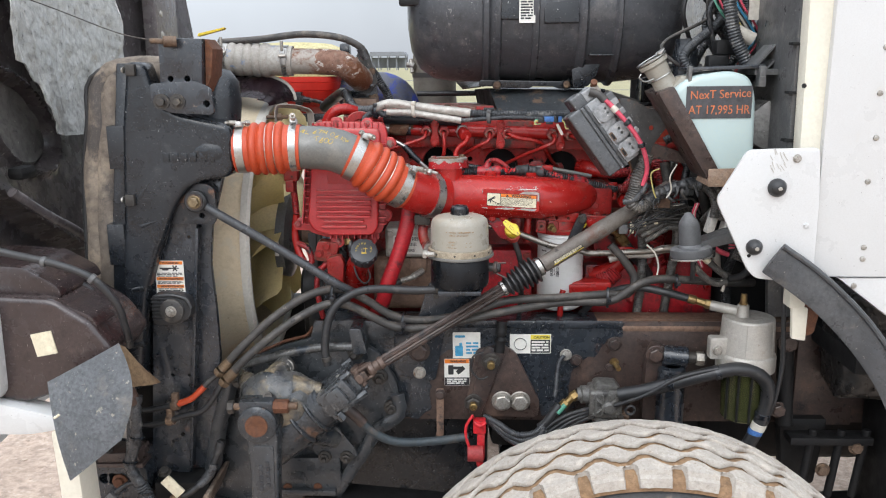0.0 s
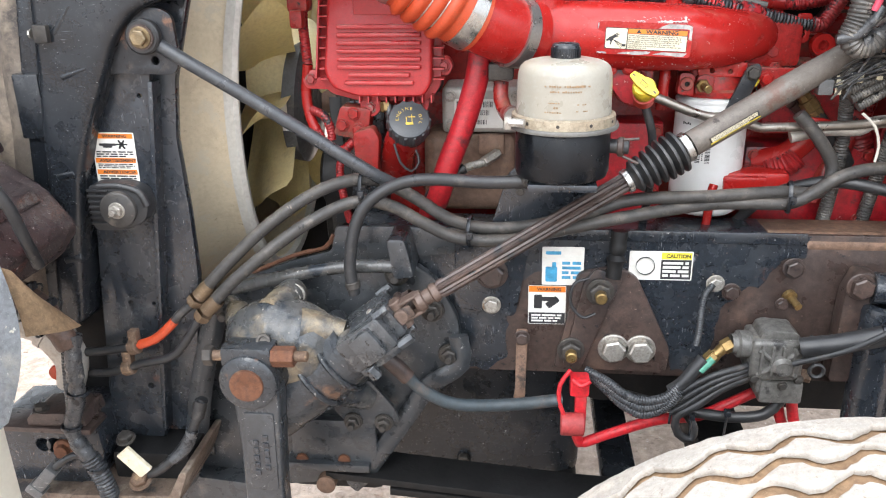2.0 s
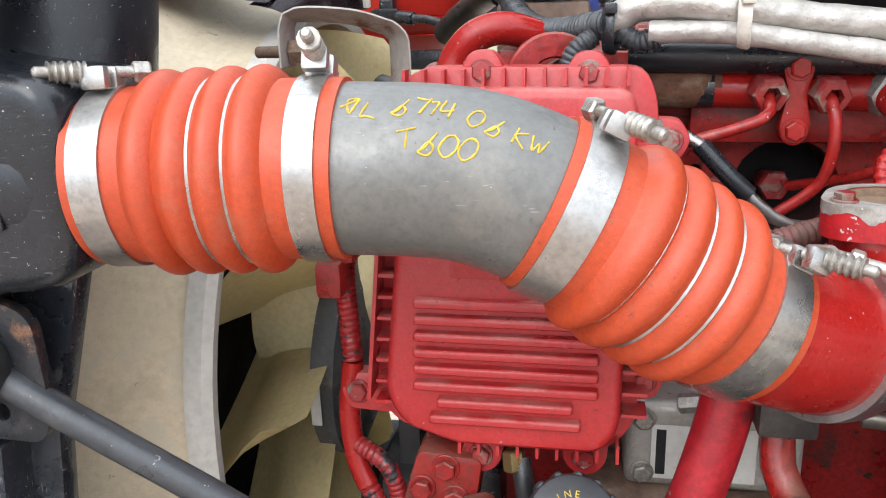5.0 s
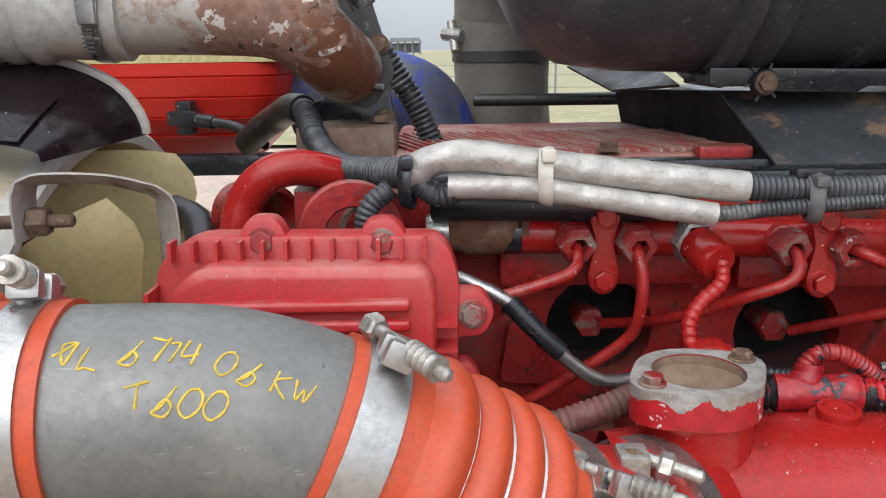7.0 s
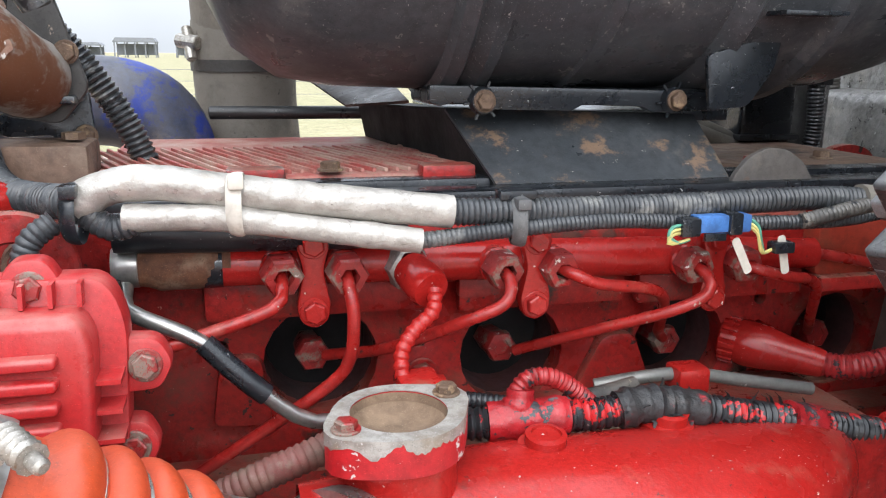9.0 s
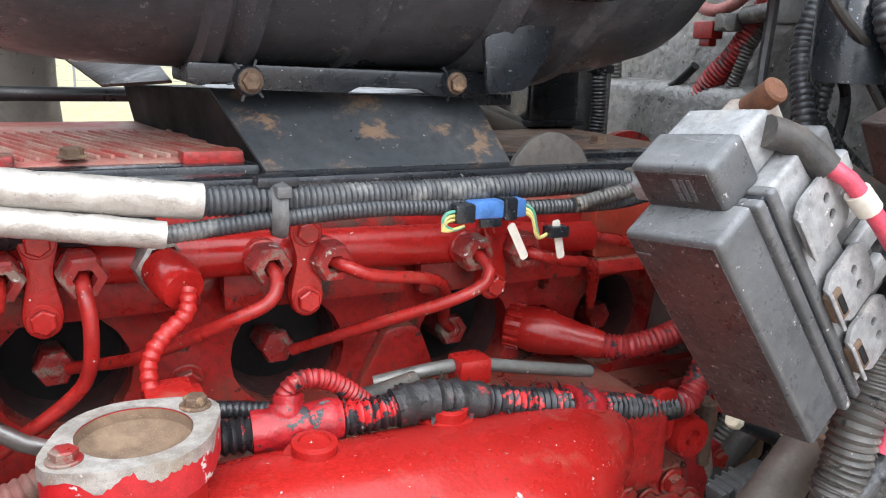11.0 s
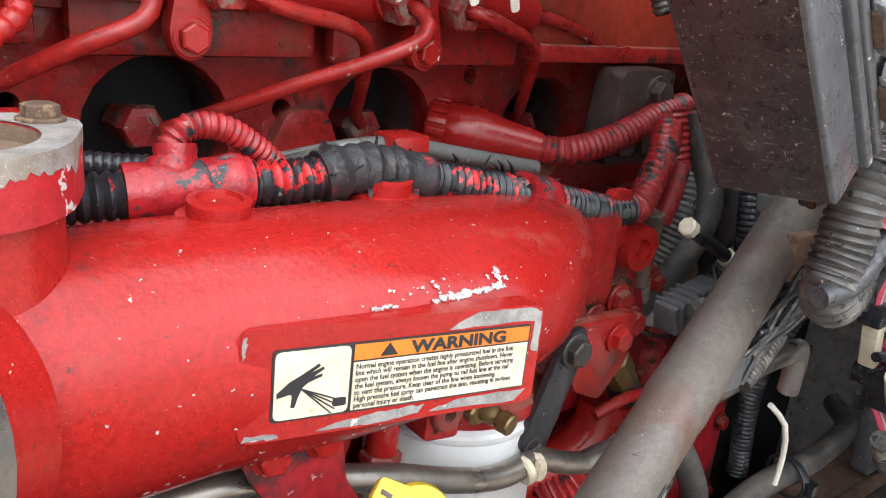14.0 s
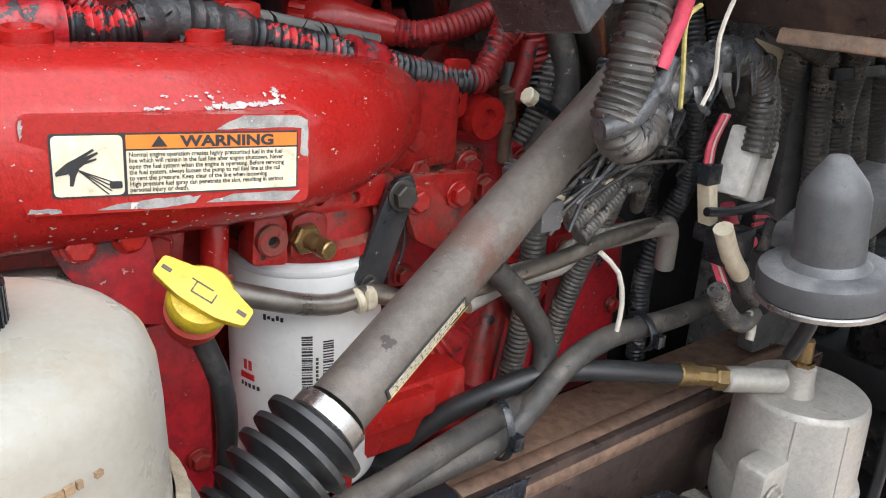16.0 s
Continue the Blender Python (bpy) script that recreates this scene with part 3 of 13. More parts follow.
def prism(outline, y0, y1, bevel=0.004, holes=(), axis="y", seg=2):
    """A plate with this outline (x, z) between y0 and y1, with round holes (x, z, r)."""
    bm = bmesh.new()
    loops = [[Vector((x, 0, z)) for x, z in outline]]
    for x, z, r in holes:
        loops.append([Vector((x + r * math.cos(a), 0, z + r * math.sin(a))) for a in (2 * math.pi * i / 20 for i in range(20))])
    for lp in loops:
        vs = [bm.verts.new(p) for p in lp]
        for a, b in zip(vs, vs[1:] + vs[:1]):
            bm.edges.new((a, b))
    if holes:
        bmesh.ops.triangle_fill(bm, edges=bm.edges[:], use_beauty=True, use_dissolve=False)
    else:
        bm.faces.new(bm.verts[:])
    for v in bm.verts:
        v.co.y = y0
    got = bmesh.ops.extrude_face_region(bm, geom=bm.faces[:])
    for v in got["geom"]:
        if isinstance(v, bmesh.types.BMVert):
            v.co.y = y1
    bmesh.ops.recalc_face_normals(bm, faces=bm.faces)
    if bevel:
        sharp = [e for e in bm.edges if len(e.link_faces) == 2 and e.calc_face_angle(0) > 0.6 and abs(e.verts[0].co.y - e.verts[1].co.y) < 1e-6]
        bmesh.ops.bevel(bm, geom=sharp, offset=bevel, segments=seg, affect="EDGES", profile=0.6, clamp_overlap=True)
    return bm


def rounded(outline, r, n=4):
    """The outline with rounded corners."""
    out = []
    k = len(outline)
    for i in range(k):
        a, b, c = Vector(outline[i - 1]), Vector(outline[i]), Vector(outline[(i + 1) % k])
        q = min(r, (a - b).length * 0.45, (c - b).length * 0.45)
        p0, p1 = b + (a - b).normalized() * q, b + (c - b).normalized() * q
        for j in range(n + 1):
            t = j / n
            out.append(tuple((1 - t) ** 2 * p0 + 2 * t * (1 - t) * b + t * t * p1))
    return out


def rounded_box(x0, z0, x1, z1, r):
    return rounded([(x0, z0), (x1, z0), (x1, z1), (x0, z1)], r)


def moved(bm, m):
    bmesh.ops.transform(bm, matrix=m, verts=bm.verts)
    return bm


def joined(*parts_):
    out = bmesh.new()
    for b in parts_:
        me = bpy.data.meshes.new("scratch")
        b.to_mesh(me)
        b.free()
        out.from_mesh(me)
        bpy.data.meshes.remove(me)
    return out


def shared_mesh(name, bm):
    me = bpy.data.meshes.new(name)
    for f in bm.faces:
        f.smooth = False
    bm.to_mesh(me)
    bm.free()
    return me


def bolt_bm():
    bm = lathe((0, 0, 0), (0, 0, 1), [(0, 0), (0, 1.28), (0.16, 1.28), (0.22, 1.2), (0.22, 0.9)], 20)
    lathe((0, 0, 0.2), (0, 0, 1), [(0, 1.0), (0.62, 1.0), (0.72, 0.84), (0.72, 0)], 6, bm)
    return bm


def stud_bm():
    bm = bolt_bm()
    lathe((0, 0, 0.9), (0, 0, 1), [(0, 0.5), (0.8, 0.5), (0.9, 0.42), (0.9, 0)], 12, bm)
    return bm


BOLT = {}


def bolt(parent, p, r=0.008, d=(0, -1, 0), mat=None, stud=False, name="bolt"):
    mat = mat or dark_bolt
    key = (mat.name, stud)
    if key not in BOLT:
        BOLT[key] = shared_mesh(name, stud_bm() if stud else bolt_bm())
        BOLT[key].materials.append(mat)
    ob = new(name, BOLT[key])
    spin = Matrix.Rotation((hash((round(p[0] * 1000), round(p[2] * 1000))) % 60) / 60.0, 4, "Z")
    ob.matrix_basis = Matrix.Translation(p) @ frame_of(d) @ spin @ Matrix.Scale(r, 4)
    return under(ob, parent) if parent else ob


def letters(text, size, m, material, parent, extrude=0.0004, name="lettering", align="LEFT", label="", bold=0.0):
    cu = bpy.data.curves.new("text", "FONT")
    cu.body, cu.size, cu.extrude, cu.align_x = text, size, extrude, align
    cu.resolution_u, cu.offset = 3, bold
    ob = bpy.data.objects.new("text", cu)
    me = bpy.data.meshes.new_from_object(ob)
    bpy.data.objects.remove(ob)
    me.transform(m)
    me.materials.append(material)
    out = new(name, me)
    if label:
        out["label"] = label
    return under(out, parent)


def plane_frame(origin, right, up):
    """Local x along right, y along up, z out of the sheet."""
    r = Vector(right).normalized()
    u = Vector(up)
    u = (u - r * u.dot(r)).normalized()
    n = r.cross(u)
    m = Matrix((r, u, n)).transposed().to_4x4()
    m.translation = origin
    return m


def sheet(m, x0, y0, x1, y1, z0=0.0, z1=0.0008, r=0.003):
    """A thin rounded sheet in a plane_frame."""
    bm = prism(rounded_box(x0, y0, x1, y1, r), -z0, -z1, 0) if r else prism([(x0, y0), (x1, y0), (x1, y1), (x0, y1)], -z0, -z1, 0)
    bmesh.ops.transform(bm, matrix=m @ Matrix(((1, 0, 0, 0), (0, 0, 1, 0), (0, -1, 0, 0), (0, 0, 0, 1))), verts=bm.verts)
    return bm


def bars(m, x0, y0, x1, y1, rows, rng, z=0.0011, share=0.62, cut=True):
    """Lines of unreadable print: rows of thin bars broken into words."""
    bm = bmesh.new()
    pitch = (y1 - y0) / rows
    for i in range(rows):
        y = y1 - (i + 0.5) * pitch
        x = x0
        end = x1 - (rng.random() * 0.25 * (x1 - x0) if i == rows - 1 else rng.random() * 0.04 * (x1 - x0))
        while x < end:
            w = (rng.uniform(1.2, 4.5) * pitch) if cut else x1 - x0
            w = min(w, end - x)
            h = pitch * share * 0.5
            vs = [bm.verts.new(m @ Vector(c)) for c in ((x, y - h, z), (x + w, y - h, z), (x + w, y + h, z), (x, y + h, z))]
            bm.faces.new(vs)
            x += w + pitch * 0.45
    return bm


RNG = random.Random(7)


def ragged(outline, amp=0.006, step=0.012, seed=0):
    """The outline broken into a torn, flaking edge."""
    out = []
    for p, q in zip(outline, outline[1:] + outline[:1]):
        n = max(1, int(math.hypot(q[0] - p[0], q[1] - p[1]) / step))
        for j in range(n):
            u = j / n
            x, z = p[0] + (q[0] - p[0]) * u, p[1] + (q[1] - p[1]) * u
            out.append((x + amp * noise.noise((x * 60, z * 60, seed)), z + amp * noise.noise((x * 60, z * 60, seed + 9))))
    return out



# ---- ground and distance ----
def ground_sheet():
    bm = bmesh.new()
    xs = [-1500, -400, -120, -40, -15, -6, -4, -3, -2.4, -2, -1.6, -1.3, -1, -0.7, -0.4, -0.1, 0.2, 0.5, 0.8, 1.2, 1.8, 2.6, 4, 8, 20, 60, 200, 1500]
    ys = [-1500, -100, -10, -3, -1, 0, 0.6, 1.0, 1.3, 1.6, 1.9, 2.2, 2.6, 3, 3.5, 4, 5, 6, 8, 11, 16, 30, 80, 240, 600, 1500]
    grid = [[bm.verts.new((x, y, 0.05 * noise.noise((x * 0.35, y * 0.35, 0)) - 0.02 if abs(x) < 30 and -5 < y < 30 else 0)) for x in xs] for y in ys]
    for a, b in zip(grid, grid[1:]):
        for i in range(len(xs) - 1):
            bm.faces.new((a[i], a[i + 1], b[i + 1], b[i]))
    return bm


single("ground", ground_sheet(), ground_mat, "pinkish tan dusty gravel yard reaching the horizon", "ground", kind="structure")
field = bmesh.new()
fv = [field.verts.new((x, y, 0.012 + 0.03)) for x, y in ((-900, 16.0), (900, 16.0), (900, 900), (-900, 900))]
field.faces.new(fv)
single("field_ground", field, grass_mat, "dry yellow-green grass field behind the yard", "ground", kind="structure")


def stones():
    bm = bmesh.new()
    rng = random.Random(3)
    for _ in range(900):
        x, y = rng.uniform(-3.2, 2.4), rng.uniform(0.8, 6.0)
        s = rng.uniform(0.004, 0.018)
        z = 0.05 * noise.noise((x * 0.35, y * 0.35, 0)) - 0.02
        got = bmesh.ops.create_icosphere(bm, subdivisions=1, radius=s, matrix=Matrix.Translation((x, y, z)) @ Matrix.Diagonal((1, rng.uniform(0.6, 1), rng.uniform(0.4, 0.7), 1)))
    return bm


single("gravel", stones(), ground_mat, "loose tan gravel on the yard", "gravel", kind="stuff")


def shed(at, w, h, d, label):
    t = thing("shed", label, "shed", at, group="sheds on the horizon")
    x, y, z = at
    for k in range(5):
        px = x - w / 2 + w * k / 4
        part("post", box((px - 0.15, y - 0.15, z), (px + 0.15, y + 0.15, z + h), 0), shed_mat, t)
        part("post", box((px - 0.15, y + d - 0.15, z), (px + 0.15, y + d + 0.15, z + h), 0), shed_mat, t)
    part("roof", prism([(x - w * 0.54, z + h * 0.9), (x + w * 0.54, z + h * 0.9), (x + w * 0.46, z + h * 1.15), (x - w * 0.46, z + h * 1.15)], y - 1, y + d + 1, 0), shed_mat, t)
    part("back_wall", box((x - w / 2, y + d - 0.1, z + h * 0.15), (x + w / 2, y + d, z + h * 0.8), 0), shed_mat, t)


shed((-24.5, 240, 0), 10.5, 4.6, 6, "grey open-sided farm shed on the far field")
shed((-10, 250, 0), 9, 4.4, 6, "grey open-sided farm shed beside another shed")
shed((-43, 260, 0), 14, 3.6, 6, "low grey farm shed on the far field")


def fence():
    t = thing("fence", "thin wire fence with posts along the field", "fence", (0, 28, 0))
    for k in range(14):
        x = -14 + 2.2 * k
        part("post", rod((x, 28, 0), (x, 28, 1.25), 0.035, seg=8), shed_mat, t)
    for z in (0.4, 0.8, 1.15):
        part("wire", rod((-14, 28, z), (14.6, 28, z), 0.008, seg=6), shed_mat, t)


fence()


# ---- truck frame ----
def rail(name, y, s, label):
    t = thing(name, label, "frame rail", (0.9, y, 0.78))
    part("web", box((-0.30, min(y, y + s * 0.009), 0.772), (2.6, max(y, y + s * 0.009), 1.042), 0.002), oily_steel if s > 0 else black_paint, t)
    for z in (0.772, 1.033):
        if s > 0 and z > 1:
            part("flange", box((-0.30, y + 0.012, z), (0.40, y + 0.085, z + 0.009), 0.002), black_paint, t)
            part("rolled_corner", sweep([Vector((0.40, y + 0.018, 1.0245)), Vector((1.2, y + 0.018, 1.0245)), Vector((2.6, y + 0.018, 1.0245))], 0.0195, 20), rusty_casting, t, "rust-brown rolled edge")
            part("rusty_flange", box((0.40, y + 0.012, z), (2.6, y + 0.085, z + 0.009), 0.002), rusty_casting, t, "rust-brown flange")
        else:
            part("flange", box((-0.30, min(y + s * 0.012, y + s * 0.085), z), (2.6, max(y + s * 0.012, y + s * 0.085), z + 0.009), 0.002), black_paint, t)
    return t


near_rail = rail("frame_rail", 2.0, 1, "long steel frame rail with brown grime over black paint")
rail("frame_rail", 2.86, -1, "black steel frame rail on the far side")
# black paint still sound on the forward stretch
part("painted_face", prism(ragged([(-0.30, 0.776), (-0.06, 0.778), (-0.03, 0.80), (-0.025, 0.93), (0.02, 0.965), (0.16, 0.95), (0.24, 0.86), (0.262, 0.785), (0.32, 0.782), (0.335, 0.90), (0.36, 0.94), (0.40, 0.955), (0.425, 1.0), (0.46, 1.005), (0.465, 1.038), (-0.30, 1.040)], 0.010, 0.008), 1.9985, 1.9995, 0), black_paint, near_rail, "sound black paint")
part("edge_strip", box((-0.30, 1.994, 1.026), (0.46, 1.9985, 1.046), 0.003), black_paint, near_rail)
part("spring_hanger_plate", prism(rounded([(-0.12, 0.90), (-0.015, 0.885), (0.01, 1.03), (-0.12, 1.035)], 0.012), 1.985, 1.999, 0.002), black_paint, near_rail)
for x, z, r, m in ((-0.056, 0.908, 0.013, zinc), (-0.056, 0.968, 0.022, oily_steel), (0.157, 0.832, 0.021, zinc), (0.203, 0.832, 0.021, zinc), (0.318, 0.959, 0.012, zinc), (-0.135, 0.832, 0.016, dark_bolt), (0.345, 0.945, 0.012, oily_steel), (0.43, 0.925, 0.009, oily_steel), (0.44, 0.99, 0.014, oily_steel)):
    bolt(near_rail, (x, 1.984, z), r, mat=m)
part("side_plate", prism(rounded([(0.055, 0.79), (0.25, 0.785), (0.255, 0.83), (0.19, 0.965), (0.155, 0.985), (0.09, 0.97), (0.07, 0.86)], 0.012), 1.984, 1.998, 0.003), oily_steel, near_rail, "brown grimy gusset plate")
part("strap", prism(rounded([(0.07, 0.80), (0.10, 0.79), (0.165, 0.97), (0.12, 0.985), (0.10, 0.96)], 0.01), 1.972, 1.984, 0.003), oily_steel, near_rail)
for p, r, m in (((0.083, 1.962, 0.832), 0.017, brass), ((0.127, 1.958, 0.945), 0.017, brass)):
    bolt(near_rail, (p[0], p[1] + 0.01, p[2]), r * 1.1, mat=dark_bolt)
    part("stud", lathe(p, (0, -1, 0), [(-0.02, 0.010), (0.022, 0.010), (0.024, 0.008), (0.024, 0)], 14), m, near_rail)
part("cross_member", box((0.02, 2.1, 0.80), (0.12, 2.84, 0.95), 0.01), black_paint, near_rail)


def oil_pan():
    t = thing("oil_pan", "black oil pan and near-black housing under the engine", "oil pan", (-0.08, 2.4, 0.42))
    part("pan", box((-0.29, 2.17, 0.415), (0.125, 2.66, 0.80), 0.045, seg=4), black_plastic, t)
    # bell_housing: dark mass added to close the view under the rail
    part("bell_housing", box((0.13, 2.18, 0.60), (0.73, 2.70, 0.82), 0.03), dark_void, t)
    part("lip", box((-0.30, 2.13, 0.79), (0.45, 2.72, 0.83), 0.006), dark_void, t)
    part("drain_plug", rod((-0.12, 2.17, 0.46), (-0.12, 2.155, 0.458), 0.016, seg=6), dark_bolt, t)


oil_pan()


def axle():
    t = thing("front_axle", "near-black front axle beam with springs", "axle", (0.43, 2.4, 0.5))
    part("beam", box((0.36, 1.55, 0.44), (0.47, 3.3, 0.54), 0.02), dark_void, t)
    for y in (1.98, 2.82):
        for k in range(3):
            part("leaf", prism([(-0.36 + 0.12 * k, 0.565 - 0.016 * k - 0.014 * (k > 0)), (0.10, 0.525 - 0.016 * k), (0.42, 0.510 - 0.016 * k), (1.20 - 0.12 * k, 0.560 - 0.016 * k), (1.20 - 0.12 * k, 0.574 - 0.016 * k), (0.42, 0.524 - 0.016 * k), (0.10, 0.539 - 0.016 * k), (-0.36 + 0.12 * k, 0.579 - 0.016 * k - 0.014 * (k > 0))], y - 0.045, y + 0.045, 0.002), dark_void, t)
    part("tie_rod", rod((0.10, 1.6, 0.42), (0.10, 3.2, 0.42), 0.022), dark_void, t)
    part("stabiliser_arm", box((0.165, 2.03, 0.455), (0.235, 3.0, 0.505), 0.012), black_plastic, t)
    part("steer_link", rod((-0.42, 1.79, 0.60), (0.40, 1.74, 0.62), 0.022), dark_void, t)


axle()


def under_cab():
    t = thing("transmission", "added near-black transmission case and step box under the cab", "transmission", (1.3, 2.4, 0.5))
    # case and step_box: dark masses added to fill the shade under the cab
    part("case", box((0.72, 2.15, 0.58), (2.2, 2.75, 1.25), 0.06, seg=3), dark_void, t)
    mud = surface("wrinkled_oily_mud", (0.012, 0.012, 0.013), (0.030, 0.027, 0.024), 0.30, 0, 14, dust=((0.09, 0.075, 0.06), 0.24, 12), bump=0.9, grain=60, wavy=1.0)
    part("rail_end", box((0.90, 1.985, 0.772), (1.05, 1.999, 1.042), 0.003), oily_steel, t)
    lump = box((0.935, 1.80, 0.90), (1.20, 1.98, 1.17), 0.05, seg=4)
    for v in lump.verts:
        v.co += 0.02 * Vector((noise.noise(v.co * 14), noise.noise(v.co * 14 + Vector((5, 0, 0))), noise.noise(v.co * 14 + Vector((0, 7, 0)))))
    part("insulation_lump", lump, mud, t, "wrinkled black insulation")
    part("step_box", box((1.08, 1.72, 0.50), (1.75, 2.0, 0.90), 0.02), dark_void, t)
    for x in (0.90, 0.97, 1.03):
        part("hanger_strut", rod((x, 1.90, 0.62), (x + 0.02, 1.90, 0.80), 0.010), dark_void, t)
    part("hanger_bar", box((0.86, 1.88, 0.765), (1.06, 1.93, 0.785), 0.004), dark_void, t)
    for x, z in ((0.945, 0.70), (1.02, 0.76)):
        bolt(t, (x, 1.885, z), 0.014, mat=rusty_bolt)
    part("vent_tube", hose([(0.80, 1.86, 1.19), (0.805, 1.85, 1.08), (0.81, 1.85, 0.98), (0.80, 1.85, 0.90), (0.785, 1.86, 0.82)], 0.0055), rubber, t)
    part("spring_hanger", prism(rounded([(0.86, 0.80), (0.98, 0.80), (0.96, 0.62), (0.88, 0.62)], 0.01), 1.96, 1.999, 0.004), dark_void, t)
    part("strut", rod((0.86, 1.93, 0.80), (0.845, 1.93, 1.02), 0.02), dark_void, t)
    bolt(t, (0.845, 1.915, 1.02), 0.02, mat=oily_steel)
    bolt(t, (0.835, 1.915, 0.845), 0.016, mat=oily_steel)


under_cab()


# ---- wheels ----
def wheel(name, at, s, label):
    x, y, z = at
    t = thing(name, label, "wheel", (x, y, 0))
    R = 0.515
    prof = [(0.9 * a, b) for a, b in [(-0.02, 0.29), (-0.02, 0.33), (0.0, 0.40), (0.006, 0.455), (0.016, 0.462), (0.03, 0.470), (0.26, 0.480), (0.28, 0.475), (0.292, 0.44), (0.30, 0.36), (0.29, 0.29)]]
    tyre = part("tyre", lathe((x, y, z), (0, s, 0), prof, 96), tyre_mat, t, "grey dusty sidewall")
    ribs = [(0.014, 0.058), (0.078, 0.105), (0.125, 0.153), (0.173, 0.200), (0.220, 0.270)]
    n = 38
    for k, (a, b) in enumerate(ribs):
        bm = bmesh.new()
        steps = n * 12
        rings = []
        for i in range(steps):
            ang = 2 * math.pi * i / steps
            ph = (i / 12.0 + 0.31 * k) % 1.0
            # stepped wave: two flats joined by short slopes
            wave = max(-1.0, min(1.0, 3.2 * (abs(ph * 2 - 1) - 0.5)))
            zig = 0.0115 * wave
            ph2 = (i / 12.0 + 0.31 * (k + 1)) % 1.0
            zig2 = 0.0115 * max(-1.0, min(1.0, 3.2 * (abs(ph2 * 2 - 1) - 0.5)))
            rough_ = 0.0030 * noise.noise((ang * 70, k, 0)) + 0.0015 * noise.noise((ang * 210, k, 4))
            lo = a + (0 if k == 0 else zig + rough_)
            hi = b + (0 if k == 4 else zig2 + rough_)
            notch = i % 12 in (0, 1, 2)
            if k == 0:
                edge_ = [(lo - 0.000, R - 0.022), (lo + 0.002, R - 0.015), (lo + 0.005, R - 0.008), (lo + 0.012, R - 0.006), (lo + 0.016, R + 0.001)]
                if notch:
                    edge_ = [(w + 0.018, r - 0.014) for w, r in edge_]
            else:
                edge_ = [(lo, R - 0.007), (lo, R - 0.005), (lo + 0.0005, R - 0.003), (lo + 0.0015, R - 0.001), (lo + 0.003, R)]
            if k == 4:
                far = [(hi - 0.012, R), (hi, R - 0.012), (hi + 0.01, R - 0.05)]
            else:
                far = [(hi - 0.003, R), (hi - 0.0005, R - 0.002), (hi, R - 0.007)]
            row = []
            for (w, r) in edge_ + [((edge_[-1][0] + far[0][0]) / 2, R + 0.0004)] + far:
                rr = r - 0.018 * ((w - 0.141) / 0.14) ** 2 + 0.0016 * noise.noise((w * 60, ang * 40, k))
                row.append(bm.verts.new((x + rr * math.cos(ang), y + s * w * 0.9, z + rr * math.sin(ang))))
            rings.append(row)
        for i in range(steps):
            p, q = rings[i], rings[(i + 1) % steps]
            for j in range(len(p) - 1):
                bm.faces.new((p[j], q[j], q[j + 1], p[j + 1]))
        part("tread_rib", bm, tread_mat, tyre, smooth=35)
    base_ = [(0.018, 0.470), (0.020, 0.480), (0.028, 0.490)] + [(w, R - 0.0085 - 0.018 * ((w - 0.141) / 0.14) ** 2) for w in (0.045, 0.07, 0.10, 0.14, 0.18, 0.21, 0.24)] + [(0.25, 0.47)]
    part("groove_base", lathe((x, y, z), (0, s, 0), [(0.9 * w, r) for w, r in base_], 120), groove_mat, tyre)
    part("rim", lathe((x, y, z), (0, s, 0), [(0.02, 0.30), (-0.01, 0.295), (-0.01, 0.28), (0.05, 0.26), (0.08, 0.20), (0.02, 0.14), (0.0, 0.11), (0.0, 0)], 48), cast_alu, t)
    for k in range(10):
        a = 2 * math.pi * k / 10
        bolt(t, (x + 0.167 * math.cos(a), y + 0.05 * s, z + 0.167 * math.sin(a)), 0.016, d=(0, -s, 0), mat=zinc, name="wheel_nut")
    return t


wheel("wheel", (0.40, 1.275, 0.50), 1, "large steer tyre with chalky dust on its zigzag tread")
wheel("wheel", (0.40, 3.63, 0.50), -1, "large dusty steer tyre on the far side")


# ---- radiator and shroud ----
def lean(x, z):
    return x + (z - 1.43) * 0.095


